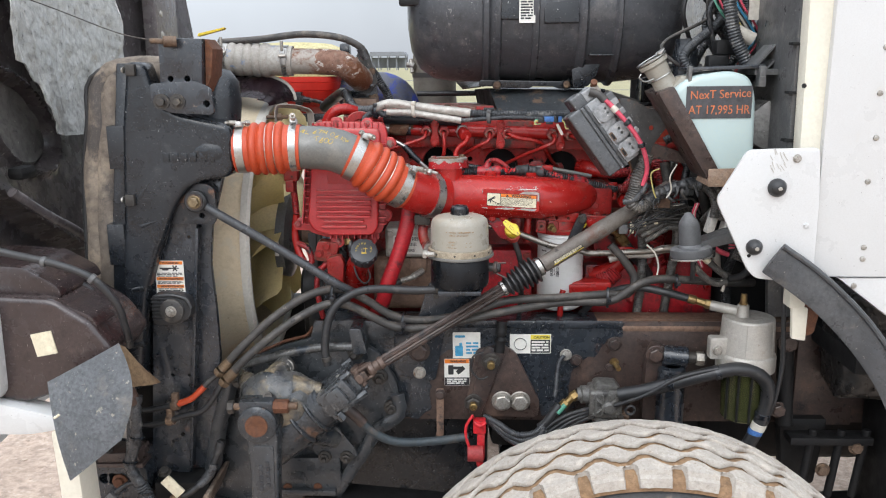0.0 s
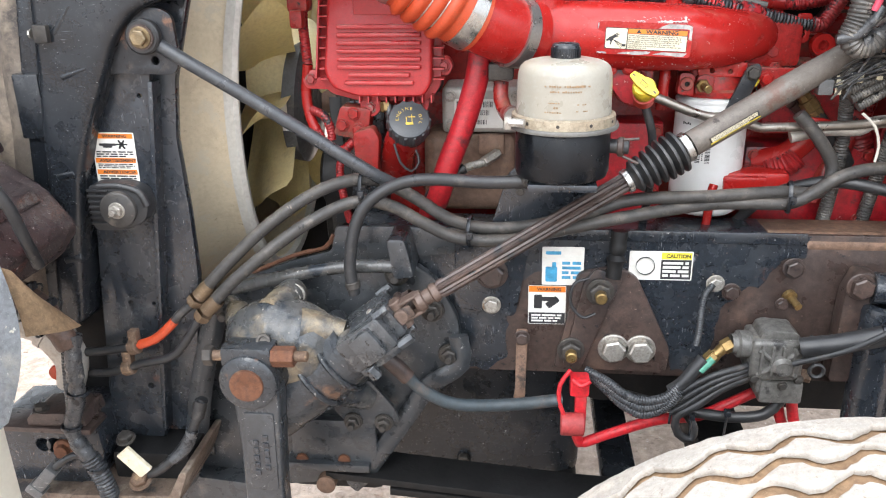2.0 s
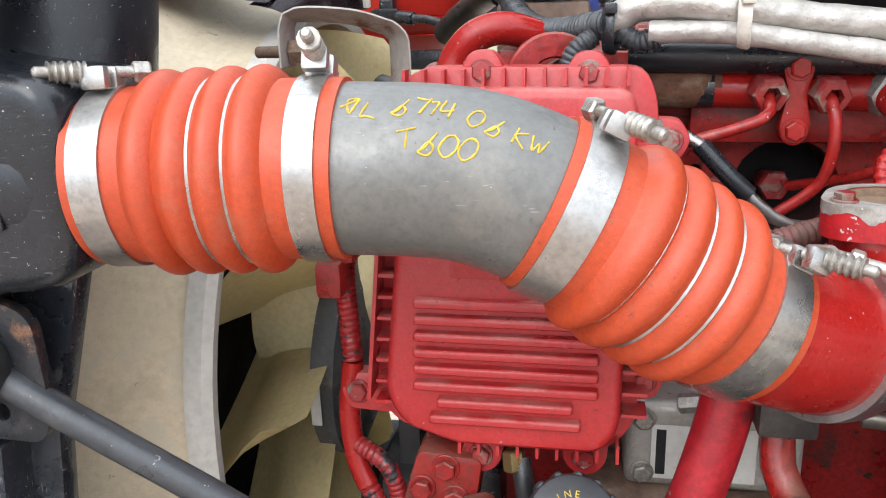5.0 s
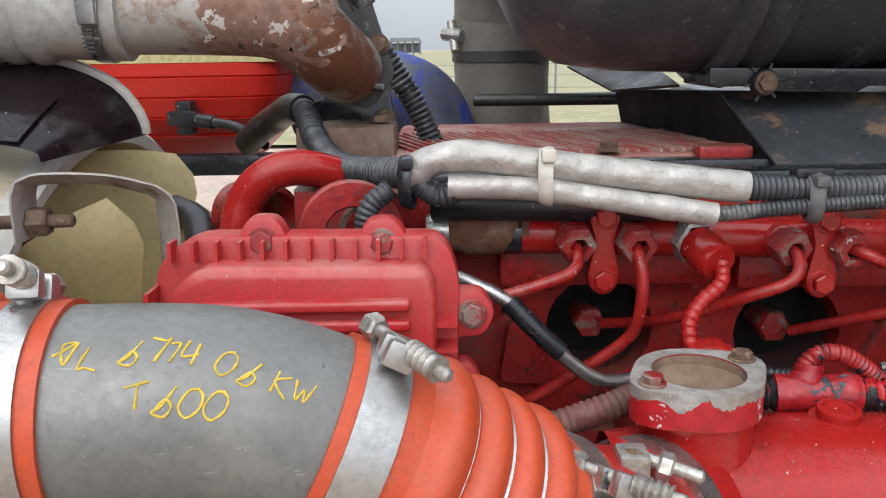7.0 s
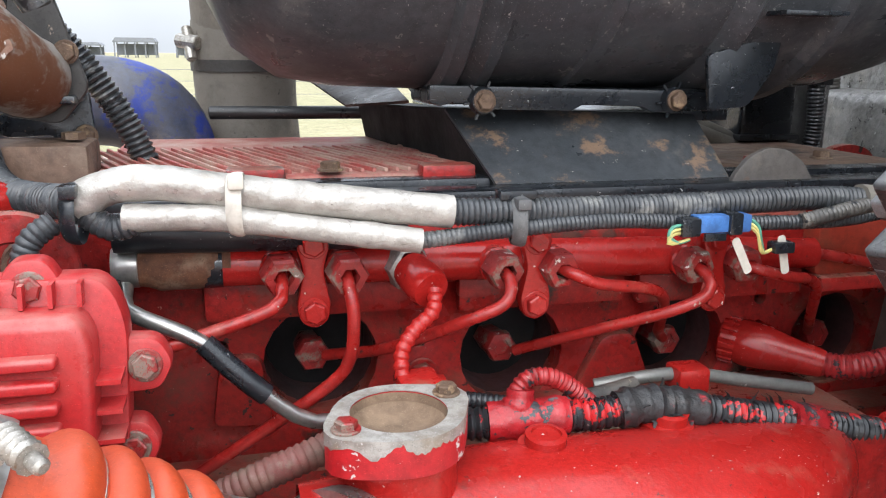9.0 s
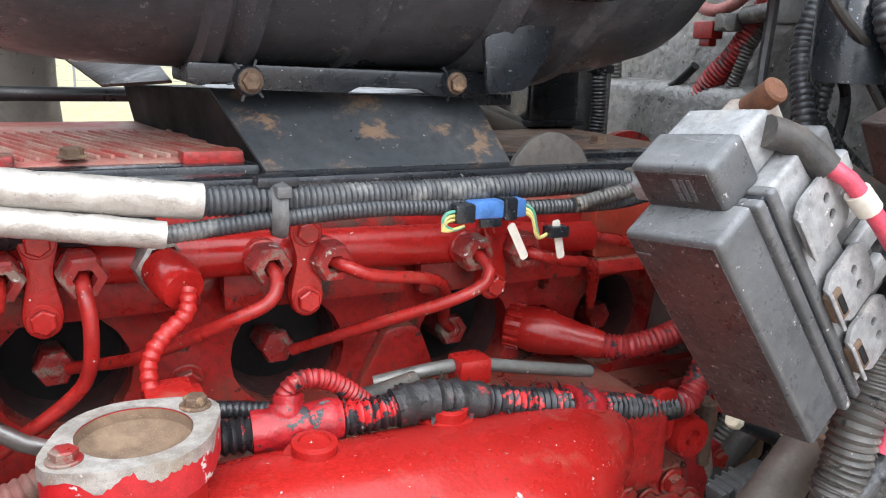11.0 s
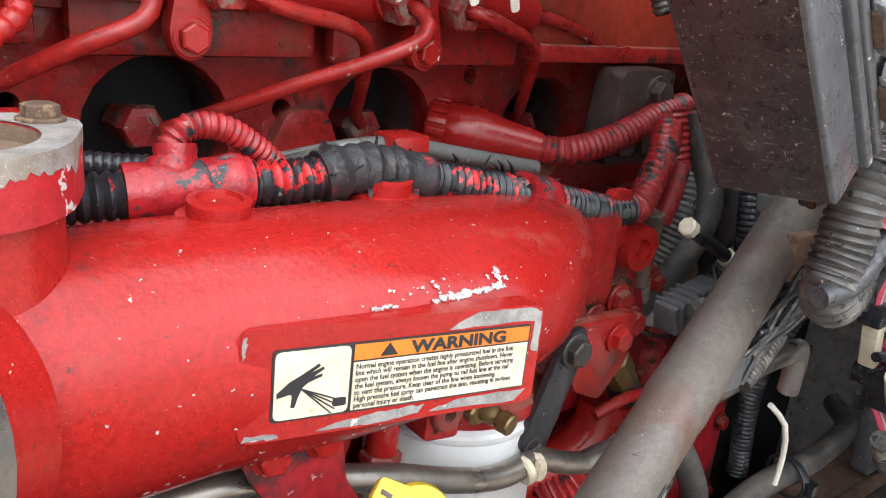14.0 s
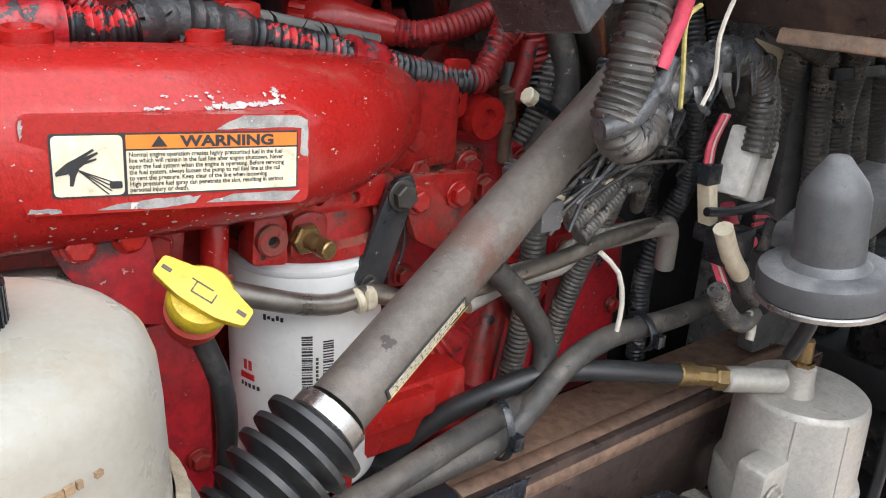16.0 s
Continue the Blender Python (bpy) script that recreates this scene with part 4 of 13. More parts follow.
def radiator():
    t = thing("radiator", "black truck radiator with side tank and dusty foam seal", "radiator", (-0.72, 2.4, 0.66))
    core = prism([(-0.845, 0.70), (-0.70, 0.70), (-0.615, 1.66), (-0.76, 1.66)], 1.95, 2.92, 0.006)
    part("core", core, dark_void, t)
    # side tank of the charge cooler: swelling into the outlet neck
    out = rounded([(-0.70, 1.694), (-0.66, 1.692), (-0.645, 1.625), (-0.60, 1.58), (-0.52, 1.562), (-0.47, 1.552), (-0.472, 1.432), (-0.54, 1.424), (-0.580, 1.408), (-0.612, 1.368), (-0.644, 1.295), (-0.672, 1.235), (-0.700, 1.150), (-0.718, 1.02), (-0.735, 0.90), (-0.785, 0.90), (-0.762, 1.1), (-0.738, 1.35), (-0.722, 1.55)], 0.03)
    part("side_tank", prism(out, 1.862, 1.99, 0.022, seg=4), black_plastic, t, "scuffed black plastic tank")
    part("neck", lathe((-0.62, 1.922, 1.488), (1, -0.04, 0.01), [(0, 0.0), (0.01, 0.035), (0.04, 0.056), (0.09, 0.0605), (0.12, 0.058), (0.14, 0.052), (0.155, 0.052), (0.156, 0.048), (0.156, 0)], 32), black_plastic, t)
    for z0, x0, x1 in ((1.335, -0.70, -0.655), (1.40, -0.70, -0.668)):
        part("rib", rod((lean(x0, 1.43), 1.8695, z0 - 0.02), (lean(x1, 1.43), 1.8705, z0 + (0.02 if z0 > 1.35 else -0.005)), 0.009, seg=10), black_plastic, t)
    for z in (1.02, 1.16):
        part("rib", rod((lean(-0.71, z), 1.8685, z), (lean(-0.68, z), 1.8695, z + 0.006), 0.009, seg=10), black_plastic, t)
    letters_m = plane_frame((-0.632, 1.8615, 1.468), (1, 0, 0), (0, 0, 1))
    for i in range(6):
        part("raised_mark", moved(box((0.021 * i, 0, 0), (0.021 * i + 0.015, 0.021, 0.0025), 0.001), letters_m), black_plastic, t)
    # header flange with tabs
    fl = rounded([(-0.728, 1.69), (-0.70, 1.69), (-0.722, 1.45), (-0.742, 1.2), (-0.772, 0.88), (-0.805, 0.88), (-0.79, 1.1), (-0.775, 1.3)], 0.004)
    part("header_flange", prism(fl, 1.878, 1.95, 0.004), black_plastic, t)
    for z in (1.50, 1.27, 1.08):
        part("tab", box((lean(-0.770, z), 1.87, z - 0.05), (lean(-0.728, z), 1.90, z + 0.05), 0.004), black_plastic, t)
    for z in (1.675, 1.38, 1.055):
        part("clip", box((lean(-0.722, z), 1.852, z - 0.013), (lean(-0.700, z), 1.88, z + 0.013), 0.003), dark_bolt, t)
        bolt(t, (lean(-0.728, z), 1.862, z), 0.006, d=(-1, 0, 0), mat=zinc)
    # foam seal round the front
    line = spline([(-0.64, 1.97, 1.676), (-0.70, 1.95, 1.677), (-0.765, 1.94, 1.668), (-0.797, 1.935, 1.63), (-0.80, 1.93, 1.56), (-0.812, 1.93, 1.50), (-0.824, 1.93, 1.42), (-0.835, 1.925, 1.2), (-0.845, 1.92, 1.0), (-0.85, 1.92, 0.86)], 0.02)
    part("seal", sweep(line, lambda s, k: 0.024 + 0.004 * noise.noise((s * 9, 0, 0)), 14, (1.0, 1.2)), seal_mat, t, "weathered tan foam seal")
    inner = [p + Vector((0.036, -0.012, -0.012)) for p in line]
    part("seal_lip", sweep(inner, lambda s, k: 0.018 + 0.004 * noise.noise((s * 7, 3, 0)), 10, (1.0, 1.6)), seal_mat, t)
    part("seal_edge", sweep([p + Vector((-0.026, -0.012, 0.006)) for p in line], 0.005, 8), rubber, t)
    # upright side post
    post = rounded([(-0.672, 1.43), (-0.560, 1.43), (-0.582, 1.295), (-0.588, 1.218), (-0.640, 0.665), (-0.742, 0.665), (-0.70, 1.14)], 0.005)
    holes = [(-0.600, 1.283, 0.004), (-0.585 - 0.015, 1.10, 0.004), (-0.668, 0.93, 0.005), (-0.627, 0.93, 0.004), (-0.655, 0.77, 0.006), (-0.68, 0.75, 0.004)]
    part("side_post", prism(post, 1.900, 1.912, 0.004, holes), black_paint, t)
    part("post_side", prism(rounded([(-0.580, 1.43), (-0.512, 1.43), (-0.549, 1.303), (-0.559, 1.209), (-0.553, 1.086), (-0.552, 0.974), (-0.575, 0.80), (-0.60, 0.665), (-0.65, 0.665), (-0.605, 1.218)], 0.006), 1.922, 1.940, 0.005), black_paint, t)
    part("post_fold", prism(rounded([(-0.581, 1.305), (-0.573, 1.305), (-0.582, 1.215), (-0.636, 0.68), (-0.644, 0.68), (-0.590, 1.215)], 0.002), 1.893, 1.925, 0.002), black_paint, t)
    part("pivot_plate", prism(rounded([(-0.645, 1.412), (-0.545, 1.415), (-0.526, 1.404), (-0.522, 1.34), (-0.530, 1.317), (-0.645, 1.319)], 0.012), 1.884, 1.893, 0.002, [(-0.559, 1.338, 0.0065)]), spotted_plate, t)
    part("mount_pad", prism(rounded([(-0.69, 1.073), (-0.637, 1.073), (-0.60, 1.090), (-0.592, 1.115), (-0.60, 1.138), (-0.625, 1.150), (-0.69, 1.149)], 0.014), 1.862, 1.90, 0.004), rubber, t)
    part("pad_lip", sweep(spline([(-0.672, 1.866, 1.146), (-0.64, 1.866, 1.147), (-0.608, 1.866, 1.138), (-0.596, 1.866, 1.115)], 0.008), 0.006, 10), rubber, t)
    for k in range(7):
        part("pad_rib", box((-0.690, 1.859, 1.084 + 0.009 * k), (-0.655, 1.863, 1.088 + 0.009 * k), 0.001), rubber, t)
    part("washer", lathe((-0.640, 1.862, 1.111), (0, -1, 0), [(0, 0.029), (0.008, 0.029), (0.010, 0.026), (0.010, 0)], 32), dusty_rubber, t)
    bolt(t, (-0.640, 1.852, 1.111), 0.0105, mat=zinc, stud=True)
    # top bracket box and its plate
    part("top_plate", prism(rounded([(-0.645, 1.645), (-0.535, 1.65), (-0.505, 1.635), (-0.50, 1.575), (-0.60, 1.58), (-0.64, 1.60)], 0.012), 1.846, 1.858, 0.003, [(-0.517, 1.60, 0.008)]), black_paint, t)
    part("top_box", prism([(-0.625, 1.625), (-0.53, 1.625), (-0.522, 1.742), (-0.622, 1.745)], 1.862, 1.95, 0.004, [(-0.60, 1.655, 0.006), (-0.562, 1.655, 0.006)]), black_paint, t)
    part("top_web", prism([(-0.528, 1.625), (-0.512, 1.66), (-0.505, 1.72), (-0.522, 1.742)], 1.88, 1.96, 0.003), rust_mat, t)
    for x in (-0.618, -0.582):
        part("washer", lathe((x, 1.847, 1.605), (0, -1, 0), [(0, 0.018), (0.004, 0.018), (0.004, 0)], 24), dark_bolt, t)
        bolt(t, (x, 1.843, 1.605), 0.0105, mat=dark_bolt)
    part("cowl", lathe((-0.545, 1.975, 1.46), (0.06, 0.1, 1), [(-0.02, 0.03), (0.0, 0.055), (0.14, 0.058), (0.19, 0.052), (0.215, 0.03), (0.22, 0)], 28), black_plastic, t)
    return t


radiator()


def fan_label():
    m = plane_frame((-0.689, 1.8992, 1.142), (1, 0, 0.0), (0.07, 0, 1)) @ Matrix.Diagonal((0.98, 0.79, 1, 1))
    t = thing("warning_label", "white and orange fan warning sticker on the radiator post", "label", (-0.63, 1.871, 1.125))
    part("sheet", sheet(m, 0, 0, 0.072, 0.105, 0, 0.0008), sticker_white, t)
    for y0, y1, w in ((0.093, 0.103, "WARNING"), (0.043, 0.053, "AVERTISSEMENT"), (0.019, 0.029, "ADVERTENCIA")):
        part("band", sheet(m, 0.002, y0, 0.070, y1, 0.0008, 0.0012, 0), sticker_orange, t)
        letters(w, 0.0085, m @ Matrix.Translation((0.040, y0 + 0.0022, 0.0014)), sticker_black, t, 0.0001, align="CENTER", bold=0.0003)
    for y0, y1 in ((0.054, 0.068), (0.031, 0.042), (0.003, 0.018)):
        part("print_block", bars(m, 0.005, y0, 0.068, y1, 3, RNG), sticker_black, t)
    fan = joined(*[moved(sheet(m, 0, -0.0018, 0.010, 0.0018, 0.0009, 0.0013, 0), Matrix.Translation(m @ Vector((0.050, 0.081, 0)) - m.translation) @ m @ Matrix.Rotation(math.pi * k / 3, 4, "Z") @ m.inverted()) for k in range(6)])
    part("fan_symbol", fan, sticker_black, t)
    part("arm_symbol", joined(sheet(m, 0.012, 0.078, 0.040, 0.083, 0.0009, 0.0013, 0.002), sheet(m, 0.018, 0.074, 0.034, 0.079, 0.0009, 0.0014, 0.002)), sticker_black, t)


fan_label()

FAN = Vector((-0.501, 2.362, 1.262))
FAXIS = Vector((1, 0, -0.065)).normalized()


def shroud():
    t = thing("fan_shroud", "dusty beige round fan shroud with a pale rim", "fan shroud", (-0.55, 2.42, 0.86))

    def drawn_down(bm):
        """The lower half of the ring is longer than round."""
        for v in bm.verts:
            if v.co.z < FAN.z:
                v.co.z = FAN.z + (v.co.z - FAN.z) * 1.3
        return bm

    part("barrel", drawn_down(lathe(FAN - FAXIS * 0.13, FAXIS, [(-0.02, 0.385), (0.02, 0.360), (0.05, 0.340), (0.08, 0.328), (0.12, 0.324), (0.13, 0.323), (0.13, 0.313), (0.08, 0.313), (0.04, 0.323), (-0.02, 0.37)], 72)), shroud_mat, t)
    part("rim", drawn_down(lathe(FAN - FAXIS * 0.13, FAXIS, [(0.112, 0.322), (0.115, 0.331), (0.132, 0.333), (0.139, 0.326), (0.137, 0.313), (0.125, 0.311)], 72)), shroud_rim, t)
    face = bmesh.new()
    n = 72
    o, i_ = [], []
    for k in range(n):
        a = 2 * math.pi * k / n
        c, s_ = math.cos(a), math.sin(a)
        q = min(0.44 / max(abs(c), 1e-6), 0.42 / max(abs(s_), 1e-6))
        q = min(q, 0.50)
        o.append(face.verts.new(Vector((-0.655 + (FAN.z + q * s_ - 1.28) * 0.09, FAN.y + q * c, FAN.z + q * s_))))
        i_.append(face.verts.new(FAN - FAXIS * 0.148 + Vector((0, 0.38 * c, 0.38 * s_))))
    for k in range(n):
        j = (k + 1) % n
        face.faces.new((o[k], o[j], i_[j], i_[k]))
    part("face", drawn_down(face), shroud_mat, t)


shroud()


def fan():
    t = thing("engine_fan", "tan plastic engine cooling fan with wide blades", "fan", (-0.46, FAN.y, FAN.z - 0.34))
    part("hub", lathe(FAN, FAXIS, [(-0.05, 0), (-0.05, 0.11), (0.02, 0.115), (0.05, 0.10), (0.10, 0.06), (0.10, 0)], 36), tan_plastic, t)
    count = 10
    for k in range(count):
        a0 = math.pi - 0.353 + 0.20 - 2 * math.pi * k / count
        bm = bmesh.new()
        rows = []
        for i in range(11):
            u = i / 10
            r = 0.10 + 0.205 * u
            row = []
            for j in range(9):
                v = j / 8
                a = a0 - 0.40 * v + 0.06 * math.sin(math.pi * v) + 0.12 * (1 - u)
                w = -0.055 + 0.130 * v ** 1.6 - 0.030 * (1 - u) * v + 0.010 * math.sin(2 * math.pi * v) - 0.05 * max(0.0, u - 0.86) * max(0.0, v - 0.7) * 16
                row.append(bm.verts.new((FAN.x + w + 0.09 * r * math.sin(a), FAN.y + r * math.cos(a), FAN.z + r * math.sin(a) - 0.09 * w)))
            rows.append(row)
        for p, q in zip(rows, rows[1:]):
            for j in range(8):
                bm.faces.new((p[j], p[j + 1], q[j + 1], q[j]))
        bmesh.ops.solidify(bm, geom=bm.faces[:], thickness=0.004)
        part("blade", bm, tan_plastic, t)
    return t


fan()


def pulley():
    t = thing("drive_pulley", "grey-black belt pulley behind the fan with an added dark alternator body", "pulley", (-0.36, 2.2, 0.9))
    part("wheel", lathe((-0.475, 2.33, 1.205), (1, 0, -0.05), [(0, 0), (0, 0.11), (0.004, 0.125), (0.030, 0.128), (0.034, 0.115), (0.040, 0.10), (0.050, 0.06), (0.060, 0.03), (0.060, 0)], 48), grey_plastic, t)
    m = plane_frame((-0.469, 2.2005, 1.165), (1, 0, 0), (0.0, -0.02, 1))
    part("paper_label", sheet(m, 0.0, 0.0, 0.011, 0.062, 0, 0.001, 0.001), sticker_white, t, "narrow white paper label")
    part("shaft", lathe((-0.43, 2.33, 1.205), (1, 0, 0), [(0, 0.03), (0.17, 0.03), (0.17, 0)], 20), rusty_casting, t)
    part("upper_wheel", lathe((-0.385, 2.36, 1.33), (1, 0, -0.05), [(0, 0), (0, 0.07), (0.004, 0.085), (0.010, 0.085), (0.013, 0.078), (0.034, 0.078), (0.037, 0.085), (0.044, 0.085), (0.048, 0.07), (0.048, 0)], 40), rusty_casting, t)
    part("lower_wheel", lathe((-0.40, 2.33, 0.98), (1, 0, 0), [(0, 0), (0, 0.11), (0.004, 0.12), (0.012, 0.11), (0.034, 0.11), (0.044, 0.12), (0.048, 0.10), (0.048, 0)], 40), dark_bolt, t)
    # dark body added to close the gap behind the fan
    part("alternator", lathe((-0.40, 2.24, 1.07), (1, 0, 0), [(0, 0), (0, 0.05), (0.01, 0.07), (0.12, 0.07), (0.13, 0.05), (0.13, 0)], 28), dark_void, t)
    part("cover", box((-0.335, 2.16, 0.90), (-0.26, 2.60, 1.235), 0.02), black_paint, t)
    part("front_plate", prism(rounded([(-0.405, 1.06), (-0.33, 1.06), (-0.33, 1.225), (-0.385, 1.225)], 0.008), 2.30, 2.33, 0.004), dark_bolt, t)
    part("belt", box((-0.375, 2.20, 0.98), (-0.352, 2.206, 1.23), 0.002), rubber, t)
    part("belt", box((-0.375, 2.39, 0.98), (-0.352, 2.396, 1.25), 0.002), rubber, t)


pulley()


def stay_rod():
    t = thing("radiator_stay_rod", "black steel stay rod from the radiator to the engine", "stay rod", (-0.25, 1.9, 1.16))
    part("rod", sweep(spline([(-0.565, 1.882, 1.372), (-0.53, 1.885, 1.348), (-0.40, 1.900, 1.264), (-0.25, 1.92, 1.162), (-0.20, 1.97, 1.12)], 0.02), lambda s, k: 0.0106, 16), surface("grey_black_stay_paint", (0.035, 0.039, 0.045), (0.055, 0.059, 0.064), 0.34, 0, 9, dust=((0.10, 0.10, 0.098), 0.3, 14), rust=((0.14, 0.075, 0.05), 0.08, 16), chips=[((0.36, 0.35, 0.33), 0.08, 150)], bump=0.15, spec=0.6), t)
    part("eye", lathe((-0.568, 1.886, 1.374), (0, -1, 0), [(0, 0), (0, 0.022), (0.006, 0.026), (0.016, 0.026), (0.019, 0.023), (0.019, 0)], 28), rubber, t)
    part("washer", lathe((-0.568, 1.867, 1.374), (0, -1, 0), [(0, 0.019), (0.003, 0.019), (0.003, 0)], 24), oily_steel, t)
    bolt(t, (-0.568, 1.864, 1.374), 0.0125, mat=surface("tarnished_brass_bolt", (0.30, 0.22, 0.12), (0.20, 0.15, 0.09), 0.45, 0.6, 30, dust=((0.3, 0.26, 0.2), 0.3, 50), bump=0.3))


stay_rod()


# ---- charge air pipe ----
PIPE = spline([(-0.50, 1.908, 1.489), (-0.475, 1.91, 1.490), (-0.40, 1.916, 1.493), (-0.318, 1.922, 1.494), (-0.25, 1.930, 1.488), (-0.19, 1.938, 1.462), (-0.14, 1.950, 1.428), (-0.09, 1.968, 1.395), (-0.04, 1.998, 1.372), (0.0, 2.03, 1.36)], 0.002)
PLEN = [0.0]
for _a, _b in zip(PIPE, PIPE[1:]):
    PLEN.append(PLEN[-1] + (_b - _a).length)


def pipe_piece(x0, x1):
    return [p for p in PIPE if x0 <= p.x <= x1]


def clamp_band(parent, x, r, width=0.019, turn=(0, -0.25, 1), point=(0, -1, 0)):
    line = pipe_piece(x - width / 2, x + width / 2)
    part("clamp", sweep(line, r, 40), steel, parent, "stainless band clamp")
    mid = line[len(line) // 2]
    tdir = (line[-1] - line[0]).normalized()
    up = Vector(turn)
    up = (up - tdir * up.dot(tdir)).normalized()
    side = Vector(point).normalized()
    p = mid + up * (r + 0.006)
    part("clamp_lug", joined(moved(box((-0.009, -0.012, -0.006), (0.009, 0.0, 0.008), 0.003), plane_frame(p, tdir, side)), moved(box((-0.008, 0.004, -0.006), (0.008, 0.012, 0.008), 0.003), plane_frame(p, tdir, side))), steel, parent)
    part("clamp_bolt", joined(rod(p - side * 0.022 + up * 0.003, p + side * 0.036 + up * 0.003, 0.0036, seg=10), rod(p - side * 0.028 + up * 0.003, p - side * 0.018 + up * 0.003, 0.007, seg=6), conduit([p + side * 0.008 + up * 0.003, p + side * 0.018 + up * 0.003, p + side * 0.028 + up * 0.003], 0.0068, 0.004, 10, 0.3)), zinc, parent)


def silicone_boot(x0, x1, r, humps, label):
    line = pipe_piece(x0, x1)
    t = thing("charge_air_boot", label, "hose", line[len(line) // 2] - Vector((0, 0, r)))

    def rad(s, k):
        if k < 0.24 or k > 0.76:
            return r
        u = (k - 0.24) / 0.52 * humps
        return r + 0.0085 * abs(math.sin(math.pi * u)) ** 0.65

    part("boot", sweep(line, rad, 48), orange_silicone, t)
    for i in range(1, humps):
        k = 0.24 + 0.52 * i / humps
        c = line[int(k * (len(line) - 1))]
        q = line[min(len(line) - 1, int(k * (len(line) - 1)) + 1)]
        ring = [c + (frame_of(q - c) @ Vector(((r + 0.0015) * math.cos(a), (r + 0.0015) * math.sin(a), 0))) for a in (2 * math.pi * j / 48 for j in range(49))]
        part("wire_ring", sweep(ring, 0.0016, 6, caps=False), steel, t, "steel reinforcing ring")
    lx = line[-1].x - line[0].x
    turn1 = (0, 0.1, 1) if x0 < -0.3 else (0, -0.65, 1)
    near = x0 < -0.3
    clamp_band(t, x0 + lx * 0.115, r + 0.0018, 0.02, (0, -0.2, 1), (-0.7, -0.7, 0.05) if near else (0.62, -0.75, -0.15))
    clamp_band(t, x1 - lx * 0.115, r + 0.0018, 0.018, turn1, (0.1, -0.75, 0.35) if near else (0.85, -0.5, -0.1))
    return t


silicone_boot(-0.478, -0.322, 0.0535, 4, "bright orange ribbed silicone boot with steel band clamps")
silicone_boot(-0.214, -0.082, 0.0535, 4, "bright orange ribbed silicone boot below the grey elbow")
elbow = thing("charge_air_elbow", "weathered grey aluminium elbow with yellow marker writing", "pipe", (-0.25, 1.93, 1.43))
part("elbow", sweep(pipe_piece(-0.345, -0.185), 0.0508, 48), gray_pipe_mat, elbow)
# marker writing: pen strokes laid on the curved wall of the elbow
STROKES = {"S": "98 60 37 88 45 03", "L": "28 01 31 80", "6": "79 33 01 50 73 45 12", "7": "19 78 99 50", "1": "18 58 31", "4": "29 13 84,78 60", "0": "69 28 03 40 83 87 59", "K": "29 21,88 25 90", "W": "08 31 55 71 98", "T": "07 99,58 61"}


def pen(ch, at, size):
    k = min(range(3, len(PIPE) - 3), key=lambda i: abs(PIPE[i].x - at[0]))
    along = (PIPE[k + 3] - PIPE[k - 3]).normalized()
    out = (Vector(at) - PIPE[k]).normalized()
    up = along.cross(-out)
    up = up if up.z > 0 else -up
    for stroke in STROKES[ch].split(","):
        pts = []
        for xy in stroke.split():
            u, v = int(xy[0]) / 9 - 0.5, int(xy[1]) / 9 - 0.5
            pts.append(Vector(at) + along * (0.72 * size * (u + 0.2 * v)) + up * (size * v))
        lay = []
        for p in spline(pts, 0.0006):
            j = min(range(1, len(PIPE) - 1), key=lambda i: (PIPE[i] - p).length)
            axis = (PIPE[j + 1] - PIPE[j - 1]).normalized()
            r = p - PIPE[j]
            r -= axis * r.dot(axis)
            lay.append(p - r + r.normalized() * 0.0508)
        part("marker_stroke", sweep(lay, lambda s, k: 0.00065 + 0.0004 * noise.noise((s * 300, at[0] * 90, 1)), 6), marker_yellow, elbow)


for ch, x, y, z in (("S", -0.3123, 1.8921, 1.5347), ("L", -0.3003, 1.891, 1.5324), ("6", -0.2836, 1.8943, 1.5331), ("7", -0.2738, 1.8971, 1.5335), ("1", -0.2654, 1.8967, 1.5319), ("4", -0.2590, 1.8979, 1.5315), ("0", -0.2435, 1.897, 1.5264), ("6", -0.233, 1.8958, 1.5217), ("K", -0.2206, 1.8958, 1.5167), ("W", -0.2109, 1.897, 1.5125)):
    pen(ch, (x, y, z), 0.0125)
for ch, x, y, z in (("T", -0.2804, 1.8817, 1.518), ("6", -0.2669, 1.8825, 1.5154), ("0", -0.2563, 1.8827, 1.5142), ("0", -0.2462, 1.8849, 1.5118)):
    pen(ch, (x, y, z), 0.0135)


